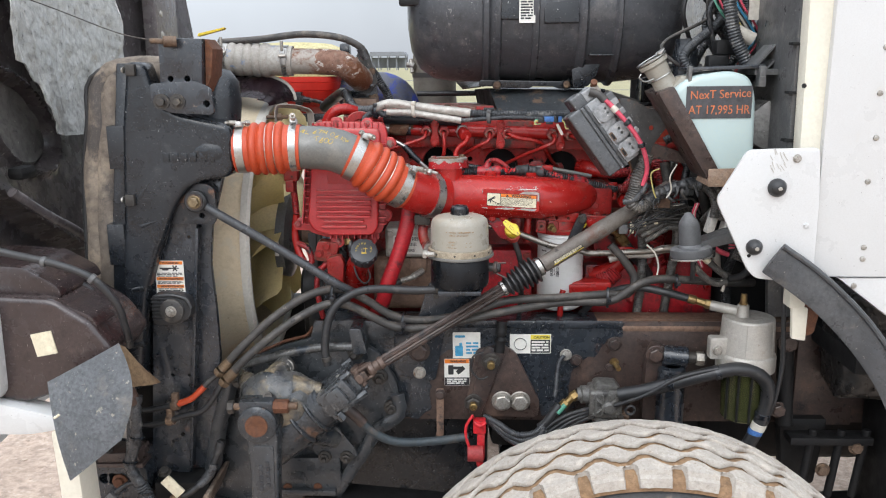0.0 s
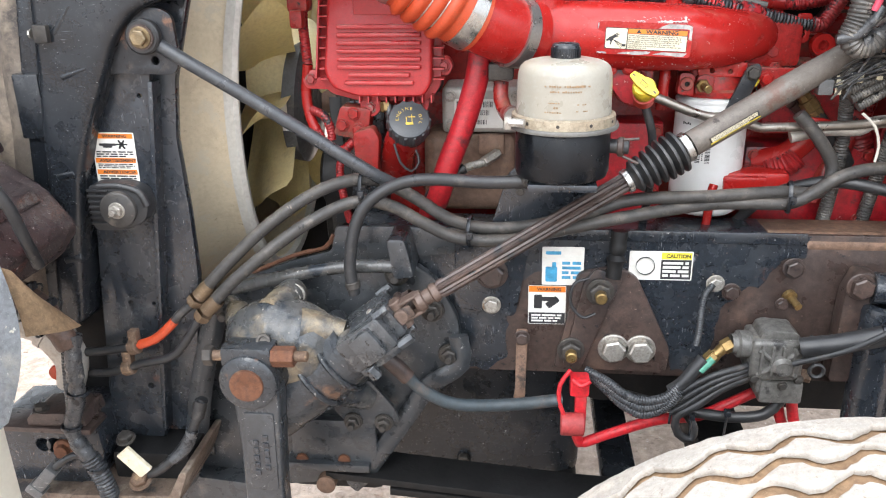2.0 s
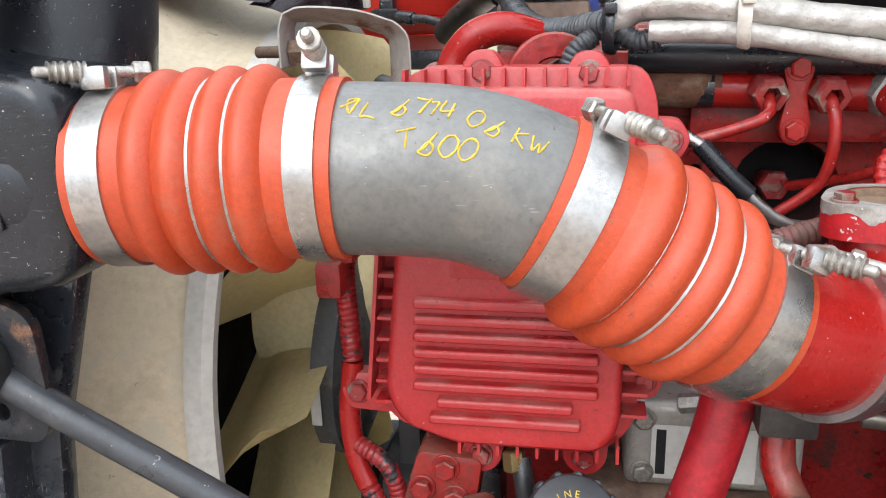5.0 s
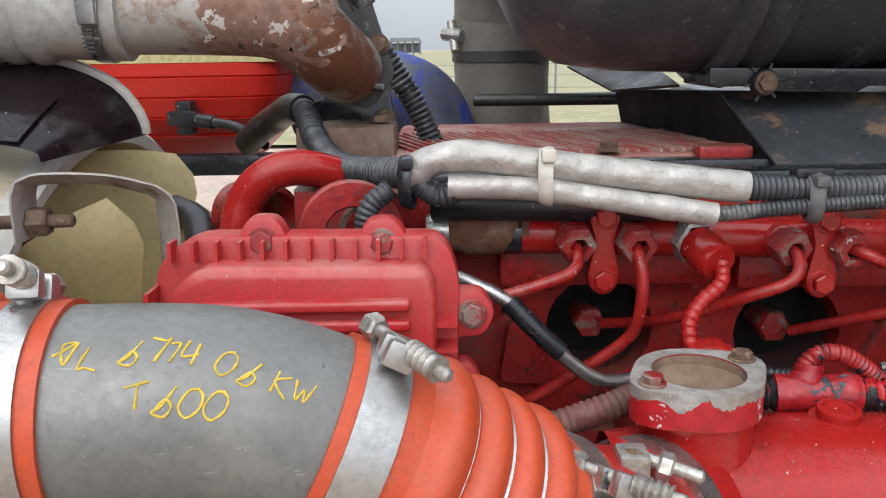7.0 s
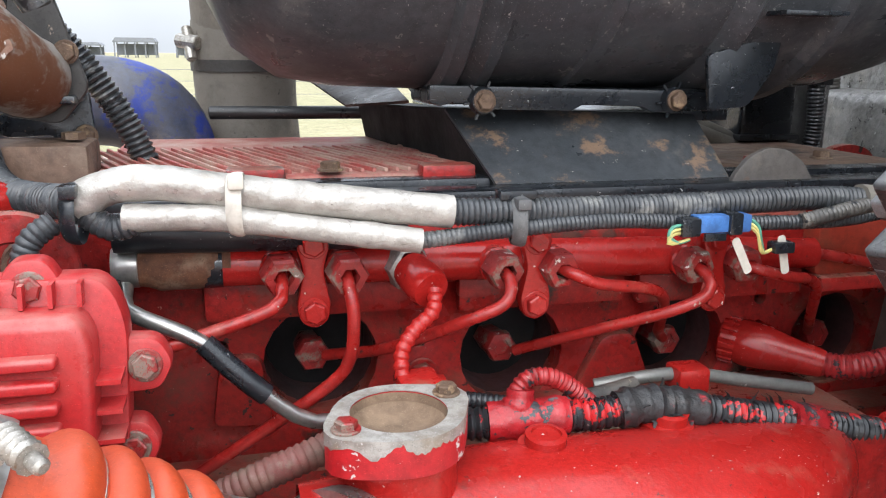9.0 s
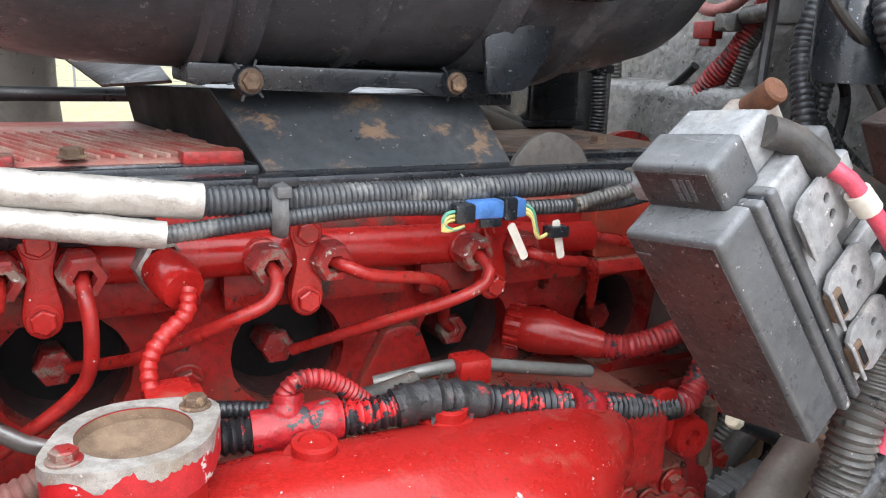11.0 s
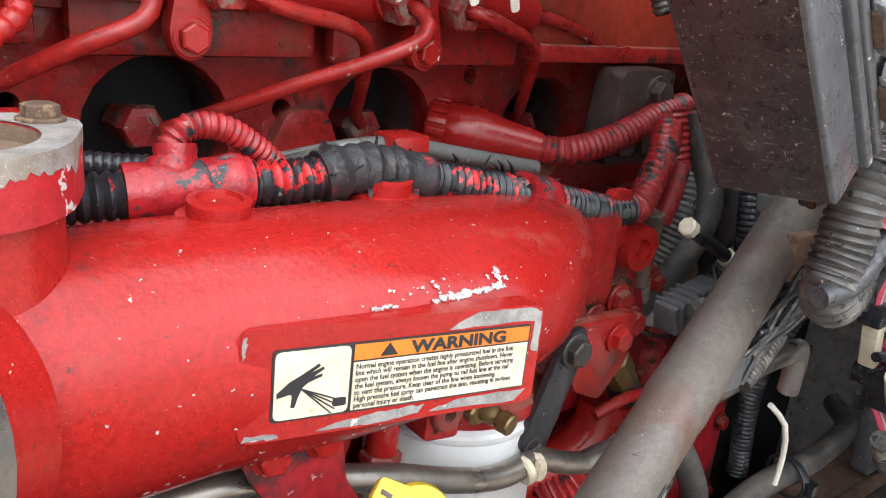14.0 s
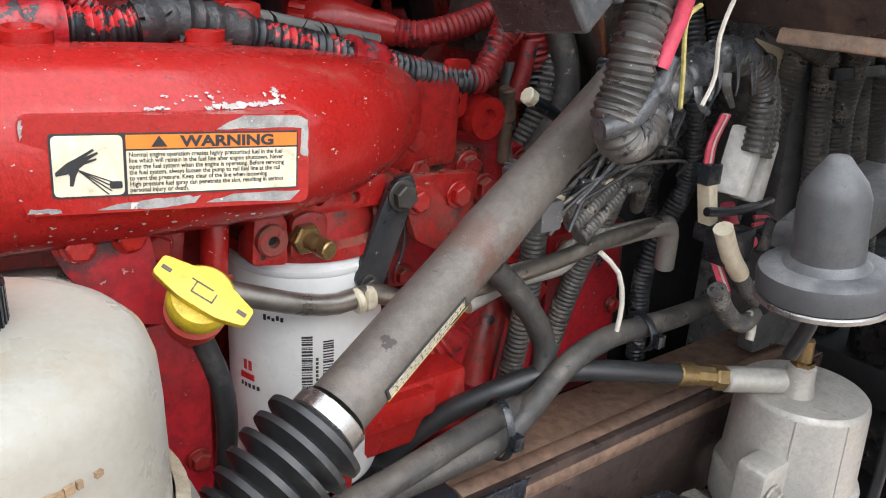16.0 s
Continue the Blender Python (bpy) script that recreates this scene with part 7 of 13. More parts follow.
def lift_eyes():
    t = thing("water_outlet", "red painted coolant outlet pipe and lifting ring", "pipe", (-0.27, 2.2, 1.45))
    part("bend", sweep(spline([(-0.318, 2.21, 1.45), (-0.317, 2.215, 1.51), (-0.309, 2.22, 1.541), (-0.290, 2.22, 1.561), (-0.265, 2.225, 1.567), (-0.235, 2.24, 1.558), (-0.20, 2.26, 1.54)], 0.006), 0.0150, 26), red, t)
    part("ring", lathe((-0.219, 2.178, 1.522), (0.28, -1, 0.05), [(0, 0.021), (0.0, 0.0405), (0.002, 0.042), (0.009, 0.042), (0.011, 0.040), (0.011, 0.022), (0.009, 0.0205), (0, 0.021)], 40), red_dirty, t, "chipped red lifting ring")
    part("inner_pipe", lathe((-0.212, 2.20, 1.522), (0.28, -1, 0.05), [(0, 0.019), (0.016, 0.019), (0.016, 0.016), (0.0, 0.016)], 28), rusty_casting, t)
    part("bracket", box((-0.285, 2.33, 1.535), (-0.19, 2.40, 1.590), 0.006), rusty_casting, t)
    part("flange_bolt", lathe((-0.205, 2.36, 1.592), (0, 0, 1), [(0, 0.010), (0.006, 0.010), (0.006, 0)], 6), rusty_bolt, t)
    part("coupling", lathe((-0.365, 2.40, 1.495), (0.8, -0.6, 0), [(0, 0.030), (0.004, 0.034), (0.012, 0.031), (0.016, 0.034), (0.026, 0.034), (0.03, 0.031), (0.05, 0.031), (0.054, 0.034), (0.062, 0.034), (0.064, 0.028)], 30), red_dirty, t, "dusty red hose coupling")
    part("lower_hose", hose([(-0.43, 2.40, 1.50), (-0.40, 2.38, 1.49), (-0.385, 2.34, 1.46), (-0.37, 2.30, 1.40), (-0.36, 2.28, 1.33)], 0.016, 16), rubber, t, "black rubber hose")


lift_eyes()


def heat_shield():
    t = thing("heat_shield", "black painted heat shield plate with rust blotches", "heat shield", (0.22, 2.28, 1.56))

    def quad(a, b, c, d, th=0.003):
        bm = bmesh.new()
        vs = [bm.verts.new(p) for p in (a, b, c, d)]
        f = bm.faces.new(vs)
        bmesh.ops.subdivide_edges(bm, edges=bm.edges[:], cuts=3, use_grid_fill=True)
        bmesh.ops.solidify(bm, geom=bm.faces[:], thickness=th)
        return bm

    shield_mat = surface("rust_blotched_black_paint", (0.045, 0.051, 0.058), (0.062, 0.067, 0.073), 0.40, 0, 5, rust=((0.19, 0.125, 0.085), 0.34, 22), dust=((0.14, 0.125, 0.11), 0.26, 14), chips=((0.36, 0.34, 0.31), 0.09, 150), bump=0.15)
    part("front_plate", quad((0.127, 2.368, 1.6135), (0.378, 2.338, 1.608), (0.385, 2.272, 1.548), (0.150, 2.272, 1.553)), shield_mat, t)
    # side and top plates are darker than the front plate
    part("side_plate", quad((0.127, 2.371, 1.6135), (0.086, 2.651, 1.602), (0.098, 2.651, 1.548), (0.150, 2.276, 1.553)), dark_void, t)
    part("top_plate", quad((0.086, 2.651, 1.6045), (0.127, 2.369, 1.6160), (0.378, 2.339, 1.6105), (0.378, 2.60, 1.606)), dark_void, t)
    part("tray_flap", quad((0.022, 2.65, 1.633), (0.105, 2.60, 1.645), (0.104, 2.42, 1.6175), (0.050, 2.50, 1.609)), oily_steel, t, "tan dusty tray edge")
    return t


heat_shield()


def heater_box():
    t = thing("heater_box", "black heater blower box on a dark grey panel", "heater box", (0.62, 2.66, 1.50))
    part("panel", prism(rounded([(0.58, 1.68), (0.80, 1.68), (0.80, 1.49), (0.58, 1.49)], 0.006), 2.655, 2.665, 0.002), grey_plastic, t, "dark grey panel")
    part("body", box((0.598, 2.575, 1.552), (0.682, 2.66, 1.640), 0.008, seg=3), black_plastic, t)
    part("lip", box((0.594, 2.568, 1.556), (0.688, 2.66, 1.564), 0.002), black_plastic, t)
    part("loom", conduit([(0.757, 2.63, 1.66), (0.757, 2.63, 1.62), (0.760, 2.63, 1.57), (0.755, 2.63, 1.51)], 0.0125, 0.0055, 14), conduit_mat, t)
    part("loom_clip", box((0.742, 2.618, 1.628), (0.775, 2.645, 1.642), 0.003), black_plastic, t)
    for x in (0.690, 0.728):
        part("screw", rod((x, 2.656, 1.535), (x + 0.012, 2.648, 1.535), 0.0025, seg=8), zinc, t)
    part("return_pipe", hose([(0.50, 2.58, 1.575), (0.545, 2.585, 1.560), (0.59, 2.59, 1.545), (0.63, 2.60, 1.532)], 0.0165), duct_mat, t, "dusty tan pipe")


heater_box()


# ---- upper wiring ----
def upper_harness():
    t = thing("upper_wiring_harness", "corrugated wiring harness with silver foil sleeves", "wiring harness", (0.1, 2.15, 1.54))
    part("loom", conduit([(-0.291, 2.405, 1.603), (-0.280, 2.37, 1.600), (-0.265, 2.32, 1.583), (-0.250, 2.28, 1.571), (-0.232, 2.25, 1.564), (-0.205, 2.215, 1.564), (-0.165, 2.155, 1.571)], 0.0125, 0.005, 16, 0.2), conduit_mat, t)
    part("loom_sleeve", hose([(-0.372, 2.51, 1.557), (-0.350, 2.48, 1.575), (-0.322, 2.45, 1.592), (-0.300, 2.41, 1.603), (-0.286, 2.39, 1.602)], 0.0155, 16), rubber, t, "smooth black sleeve")
    part("foil_sleeve", sweep(spline([(-0.172, 2.150, 1.571), (-0.15, 2.148, 1.582), (-0.12, 2.146, 1.584), (-0.078, 2.144, 1.578), (0.0, 2.142, 1.568), (0.074, 2.140, 1.559)], 0.006), lambda s, k: 0.0118 + 0.0012 * noise.noise((s * 60, 1, 0)), 16), silver_foil, t, "crinkled silver heat sleeve")
    part("foil_sleeve", sweep(spline([(-0.142, 2.142, 1.563), (-0.08, 2.136, 1.561), (-0.02, 2.134, 1.552), (0.05, 2.132, 1.541)], 0.006), lambda s, k: 0.0088 + 0.0010 * noise.noise((s * 60, 5, 0)), 14), silver_foil, t, "crinkled silver heat sleeve")
    part("loom", conduit([(0.07, 2.140, 1.559), (0.13, 2.142, 1.557), (0.19, 2.146, 1.556), (0.257, 2.150, 1.555), (0.33, 2.152, 1.556), (0.395, 2.152, 1.556), (0.44, 2.150, 1.552), (0.475, 2.148, 1.545)], 0.0100, 0.0042, 14), conduit_mat, t)
    part("loom", conduit([(0.048, 2.132, 1.541), (0.12, 2.134, 1.546), (0.19, 2.138, 1.548), (0.26, 2.142, 1.544), (0.33, 2.142, 1.540), (0.40, 2.142, 1.540), (0.45, 2.145, 1.545)], 0.0062, 0.0036, 12), conduit_mat, t)
    part("loom", conduit([(0.36, 2.138, 1.541), (0.385, 2.136, 1.546), (0.41, 2.138, 1.550), (0.44, 2.144, 1.553)], 0.0065, 0.0038, 12), dusty_conduit, t)
    part("loom", conduit([(0.452, 2.149, 1.549), (0.480, 2.147, 1.543), (0.498, 2.143, 1.530), (0.508, 2.138, 1.508)], 0.0110, 0.0046, 14), dusty_conduit, t)
    part("loom", conduit([(-0.185, 2.155, 1.56), (-0.20, 2.15, 1.548), (-0.205, 2.15, 1.53), (-0.20, 2.155, 1.51)], 0.0085, 0.0042, 12), conduit_mat, t)
    part("loom", conduit([(-0.168, 2.150, 1.566), (-0.150, 2.146, 1.556), (-0.135, 2.143, 1.560)], 0.009, 0.0042, 12), conduit_mat, t)
    part("tape_wrap", hose([(0.422, 2.150, 1.553), (0.440, 2.149, 1.551), (0.455, 2.148, 1.549)], 0.0140), duct_mat, t, "grey-tan tape wrap")
    for x, y, z, r, m in ((-0.172, 2.147, 1.566, 0.0165, black_plastic), (-0.072, 2.138, 1.570, 0.0175, wire_white), (0.122, 2.138, 1.551, 0.0150, grey_plastic), (0.468, 2.146, 1.547, 0.0145, black_plastic)):
        ring = [Vector((x + 0.002 * math.cos(a), y + r * 0.85 * math.cos(a), z + r * 1.12 * math.sin(a))) for a in (2 * math.pi * k / 28 for k in range(29))]
        part("cable_tie", sweep(ring, 0.0028, 8, (0.6, 1.9), caps=False, up=(1, 0, 0)), m, t)
        part("tie_head", box((x - 0.005, y - r - 0.001, z + r * 0.7), (x + 0.005, y - r * 0.2, z + r * 1.2), 0.0015), m, t)
    part("tie_head", box((0.108, 2.136, 1.566), (0.136, 2.15, 1.573), 0.002), black_plastic, t)
    # blue plug with its green and yellow tails
    plug = part("connector", joined(box((0.262, 2.128, 1.537), (0.292, 2.142, 1.550), 0.002), box((0.297, 2.129, 1.536), (0.309, 2.143, 1.550), 0.002)), blue_plastic, t, "blue plug connector")
    part("connector_clip", joined(box((0.248, 2.126, 1.535), (0.264, 2.143, 1.549), 0.002), box((0.288, 2.125, 1.535), (0.299, 2.145, 1.552), 0.002), box((0.268, 2.126, 1.531), (0.286, 2.130, 1.537), 0.001)), black_plastic, plug)
    for m, dz in ((wire_yellow, 0.0), (wire_green, 0.003), (wire_yellow, -0.003)):
        part("wire", hose([(0.25, 2.13, 1.541 + dz), (0.241, 2.128, 1.540 + dz), (0.238, 2.128, 1.534 + dz), (0.246, 2.128, 1.531), (0.256, 2.129, 1.533)], 0.0014, 6, 0.003), m, plug)
        part("wire", hose([(0.308, 2.132, 1.543 + dz), (0.315, 2.130, 1.538 + dz), (0.318, 2.128, 1.525 + dz), (0.323, 2.13, 1.519), (0.333, 2.132, 1.522)], 0.0014, 6, 0.003), m, plug)
    for x, dx in ((0.298, 0.018), (0.338, 0.008)):
        m = plane_frame((x, 2.131, 1.528), (1, 0, dx * 30), (-dx * 30, 0, 1))
        part("tag", sheet(m, -0.0035, -0.028, 0.0035, 0.004, 0, 0.0008, 0.003), wire_white, t, "white paper wire tag")
    part("plug_end", box((0.33, 2.126, 1.518), (0.348, 2.138, 1.527), 0.002), black_plastic, t)
    return t


upper_harness()


def gasket_tray():
    t = thing("harness_tray", "black plastic wiring tray under the harness", "tray", (0.0, 2.2, 1.52))
    part("tray", sweep(spline([(-0.155, 2.19, 1.543), (-0.10, 2.185, 1.542), (-0.02, 2.185, 1.540), (0.05, 2.19, 1.538)], 0.02), 0.012, 12, (1.0, 1.2)), black_plastic, t)
    part("strip", box((-0.17, 2.24, 1.545), (0.62, 2.275, 1.556), 0.004), black_plastic, t)
    part("ear", prism(rounded([(0.365, 1.545), (0.372, 1.562), (0.386, 1.578), (0.405, 1.586), (0.425, 1.584), (0.444, 1.572), (0.455, 1.556), (0.470, 1.545)], 0.006), 2.248, 2.255, 0.002), surface("dust_brown_plate", (0.085, 0.080, 0.076), (0.12, 0.108, 0.098), 0.5, 0.1, 12, dust=((0.20, 0.165, 0.13), 0.34, 16), rust=((0.13, 0.08, 0.055), 0.16, 20), bump=0.2), t, "dusty grey-brown plate")


gasket_tray()


def manifold_harness():
    t = thing("engine_wiring_harness", "thick corrugated harness splashed with red paint", "wiring harness", (0.25, 2.11, 1.40))
    part("loom", conduit([(0.055, 2.118, 1.408), (0.078, 2.112, 1.410), (0.106, 2.108, 1.411), (0.136, 2.105, 1.413), (0.178, 2.103, 1.412), (0.211, 2.102, 1.416), (0.243, 2.102, 1.411), (0.30, 2.101, 1.399), (0.355, 2.101, 1.387), (0.40, 2.102, 1.376), (0.435, 2.104, 1.368), (0.456, 2.105, 1.367)], 0.0122, 0.0056, 18, 0.2), conduit_mixed, t)
    frayed = surface("frayed_black_tape", (0.014, 0.014, 0.016), (0.032, 0.031, 0.031), 0.5, 0, 50, rust=((0.40, 0.02, 0.026), 0.22, 36), dust=((0.09, 0.08, 0.075), 0.24, 60), bump=1.0, grain=130, wavy=0.4)
    part("tape_wrap", sweep(spline([(0.192, 2.103, 1.413), (0.211, 2.102, 1.416), (0.235, 2.102, 1.413), (0.262, 2.101, 1.407)], 0.0022), lambda s, k: 0.0142 + 0.0030 * noise.noise((s * 160, 2, 0)) + 0.0012 * noise.noise((s * 500, 2, 0)), 20), frayed, t, "frayed friction tape")
    rng = random.Random(5)
    for k in range(26):
        x = rng.uniform(0.19, 0.37)
        z = 1.416 - (x - 0.20) * 0.19
        a = rng.uniform(-0.6, 2.0)
        p0 = Vector((x, 2.103 - 0.0125 * math.cos(a), z + 0.0125 * math.sin(a)))
        p1 = p0 + Vector((rng.uniform(-0.008, 0.008), -0.006 * math.cos(a) - 0.001, 0.008 * math.sin(a) + rng.uniform(-0.004, 0.003)))
        part("tape_shred", sweep([p0, (p0 + p1) / 2 + Vector((0.001, 0, 0.001)), p1], lambda s, q: 0.0024 * (1 - 0.7 * q), 5, (1.0, 0.22)), frayed, t)
    red_tape = surface("peeling_red_tape", (0.40, 0.014, 0.020), (0.30, 0.014, 0.018), 0.36, 0, 30, dust=((0.16, 0.07, 0.06), 0.22, 40), chips=[((0.030, 0.030, 0.033), 0.33, 45), ((0.10, 0.095, 0.10), 0.16, 90)], bump=0.7, grain=110, wavy=0.7)
    part("tape_wrap", sweep(spline([(0.094, 2.110, 1.411), (0.12, 2.106, 1.412), (0.136, 2.105, 1.413), (0.152, 2.104, 1.413)], 0.002), lambda s, k: 0.0142 + 0.0022 * noise.noise((s * 90, 7, 0)) + 0.0008 * noise.noise((s * 420, 7, 0)), 22), red_tape, t, "red overpainted tape")
    part("tape_knot", sweep(spline([(0.112, 2.108, 1.414), (0.118, 2.110, 1.424), (0.119, 2.112, 1.433)], 0.002), lambda s, k: 0.0130 - 0.003 * k + 0.002 * noise.noise((s * 160, 2, 0)), 18), red_tape, t)
    part("band", sweep(spline([(0.338, 2.101, 1.391), (0.350, 2.101, 1.388), (0.366, 2.101, 1.384)], 0.002), lambda s, k: 0.0150 + 0.0015 * noise.noise((s * 150, 4, 0)), 20), red_tape, t, "red overpainted band")
    part("fuel_return_line", hose([(0.20, 2.16, 1.408), (0.24, 2.15, 1.416), (0.28, 2.15, 1.415), (0.33, 2.145, 1.406), (0.39, 2.14, 1.395)], 0.0055), gray_pipe_mat, t, "dull grey metal line")
    part("line_clip", box((0.262, 2.135, 1.402), (0.290, 2.160, 1.424), 0.004), red, t)
    part("sleeve", hose([(0.165, 2.135, 1.408), (0.195, 2.135, 1.411), (0.225, 2.14, 1.414)], 0.0075), dusty_rubber, t)
    part("branch", conduit([(0.122, 2.113, 1.418), (0.118, 2.114, 1.431), (0.127, 2.114, 1.440), (0.143, 2.114, 1.439), (0.160, 2.114, 1.429), (0.178, 2.115, 1.413)], 0.0070, 0.0038, 16, 0.2), conduit_red, t)
    part("branch", conduit([(0.112, 2.118, 1.420), (0.092, 2.125, 1.421), (0.070, 2.128, 1.424)], 0.0065, 0.0042, 14), conduit_mixed, t)
    part("plug", joined(box((0.030, 2.10, 1.428), (0.060, 2.135, 1.448), 0.004), box((0.052, 2.105, 1.426), (0.066, 2.128, 1.444), 0.002)), red, t, "red painted plug")
    part("loom", conduit([(0.452, 2.105, 1.368), (0.470, 2.106, 1.368), (0.484, 2.108, 1.386), (0.498, 2.112, 1.408), (0.512, 2.122, 1.424)], 0.0120, 0.0052, 16), conduit_red, t)
    part("loom", conduit([(0.432, 2.186, 1.397), (0.455, 2.172, 1.396), (0.49, 2.163, 1.404), (0.52, 2.160, 1.414), (0.55, 2.160, 1.424), (0.59, 2.165, 1.43)], 0.0120, 0.0052, 16), conduit_red, t)
    part("loom", conduit([(0.565, 2.158, 1.43), (0.568, 2.152, 1.395), (0.577, 2.15, 1.36)], 0.0150, 0.0056, 18), conduit_red, t)
    part("loom", conduit([(0.576, 2.15, 1.365), (0.579, 2.15, 1.335), (0.586, 2.15, 1.29)], 0.0175, 0.0058, 18), conduit_mixed, t)
    part("collar", lathe((0.587, 2.15, 1.279), (-0.1, 0, 1), [(-0.004, 0.022), (-0.002, 0.027), (0.010, 0.028), (0.016, 0.026), (0.018, 0.019)], 28), dirt, t, "tan dust-caked collar")
    wrapped = sweep(spline([(0.587, 2.15, 1.284), (0.578, 2.148, 1.262), (0.567, 2.145, 1.237), (0.560, 2.145, 1.205), (0.575, 2.15, 1.165), (0.59, 2.16, 1.12)], 0.003), lambda s, k: 0.0225 + 0.0012 * math.sin(s * 1150) + 0.002 * noise.noise((s * 50, 2, 0)), 20)
    part("wrapped_tail", wrapped, conduit_red, t, "red overpainted wrap")
    part("oil_line", hose([(0.556, 2.165, 1.368), (0.552, 2.160, 1.345), (0.548, 2.157, 1.318)], 0.0090), dusty_rubber, t)
    part("oil_line_end", joined(lathe((0.548, 2.155, 1.320), (-0.06, 0, -1), [(0, 0.0085), (0.010, 0.0092), (0.012, 0.0065), (0.034, 0.0060), (0.040, 0.0085), (0.046, 0.0085)], 20), lathe((0.545, 2.158, 1.262), (0.10, -1, 0), [(-0.006, 0.012), (0.008, 0.012), (0.009, 0.010), (0.0095, 0)], 20), rod((0.546, 2.147, 1.262), (0.547, 2.140, 1.262), 0.0085, seg=6)), steel, t, "dull steel banjo fitting")
    part("big_fitting", lathe((0.444, 2.10, 1.267), (0.62, 0, -0.78), [(0, 0.010), (0.001, 0.0135), (0.014, 0.0135), (0.016, 0.0115), (0.026, 0.0115), (0.027, 0.0150), (0.046, 0.0150), (0.048, 0.0130), (0.060, 0.0135)], 8), brass, t, "dusty brass hose fitting")
    part("fitting_hose", hose([(0.478, 2.10, 1.222), (0.500, 2.10, 1.195), (0.523, 2.10, 1.168), (0.545, 2.11, 1.135)], 0.0135), rubber, t)
    part("loose_plug", joined(moved(box((-0.024, -0.011, -0.012), (0.024, 0.011, 0.012), 0.003), pose(0.508, 2.075, 1.290, 0, -14, 0)), moved(box((-0.012, -0.013, -0.009), (0.010, 0.013, 0.009), 0.002), pose(0.534, 2.073, 1.298, 0, -14, 0)), *[moved(box((-0.002, -0.013, -0.013), (0.001, 0.013, 0.013), 0.0005), pose(0.492 + 0.008 * k, 2.075, 1.286 + 0.002 * k, 0, -14, 0)) for k in range(4)]), grey_plastic, t, "dusty black multi-pin plug")
    rng = random.Random(14)
    for k in range(7):
        part("plug_wire", hose([(0.541, 2.072, 1.298 + 0.003 * (k - 3)), (0.552, 2.07 + 0.002 * k, 1.302 + 0.004 * (k - 3)), (0.560, 2.07, 1.290 + rng.uniform(-0.015, 0.01)), (0.556 + rng.uniform(-0.01, 0.01), 2.08, 1.268)], 0.0015, 6, 0.006), rng.choice((worn_tape, dusty_rubber, dusty_rubber, wire_white)), t)
    part("fuse_holder", joined(rod((0.503, 2.08, 1.354), (0.568, 2.08, 1.320), 0.0058, seg=12)), black_plastic, t)
    part("holder_end", rod((0.498, 2.08, 1.357), (0.507, 2.08, 1.352), 0.0075, seg=8), sticker_cream, t, "pale holder end")
    part("holder_end", rod((0.561, 2.08, 1.323), (0.574, 2.08, 1.316), 0.0078, seg=8), sticker_cream, t, "pale holder end")
    part("thin_wire", hose([(0.466, 2.10, 1.283), (0.482, 2.095, 1.268), (0.503, 2.09, 1.260), (0.53, 2.09, 1.256), (0.561, 2.09, 1.258)], 0.0018, 8, 0.006), rubber, t)
    drift = sweep(spline([(0.16, 2.135, 1.386), (0.24, 2.135, 1.382), (0.32, 2.132, 1.374), (0.38, 2.13, 1.366), (0.425, 2.13, 1.356)], 0.004), lambda s, k: (0.013 + 0.004 * noise.noise((s * 40, 6, 0))) * min(1.0, 0.3 + 4 * k, 0.3 + 4 * (1 - k)), 12, (1.6, 0.35))
    part("dust_drift", drift, dirt, t, "caked brown dust")
    part("loom_boot", hose([(0.532, 2.118, 1.395), (0.528, 2.118, 1.37), (0.522, 2.12, 1.345)], 0.0085), conduit_red, t)
    part("knob_plug", lathe((0.370, 2.245, 1.407), (0.66, -0.62, -0.10), [(0, 0), (0, 0.018), (0.003, 0.0205), (0.016, 0.0205), (0.018, 0.0215), (0.026, 0.0225), (0.040, 0.0215), (0.055, 0.0185), (0.070, 0.0155), (0.084, 0.0140), (0.092, 0.0125)], 28), red, t, "red painted round plug")
    for k in range(16):
        a = 2 * math.pi * k / 16
        f = frame_of((0.66, -0.62, -0.10))
        p = Vector((0.370, 2.245, 1.407))
        part("knurl", moved(box((0.0200, -0.0022, 0.002), (0.0226, 0.0022, 0.016), 0.0005), Matrix.Translation(p) @ f @ Matrix.Rotation(a, 4, "Z")), red, t)
    part("loom", conduit([(-0.135, 2.10, 1.385), (-0.10, 2.085, 1.39), (-0.065, 2.08, 1.405), (-0.03, 2.085, 1.415), (0.0, 2.10, 1.42)], 0.0105, 0.0052, 14), surface("brown_dusty_conduit", (0.12, 0.085, 0.062), (0.20, 0.05, 0.045), 0.6, 0, 24, dust=((0.27, 0.21, 0.155), 0.36, 30), bump=0.2), t)
    part("tie", sweep([Vector((0.512 + 0.016 * math.cos(a), 2.122, 1.408 + 0.017 * math.sin(a))) for a in (2 * math.pi * k / 20 for k in range(21))], 0.0028, 6, caps=False), red, t)


manifold_harness()


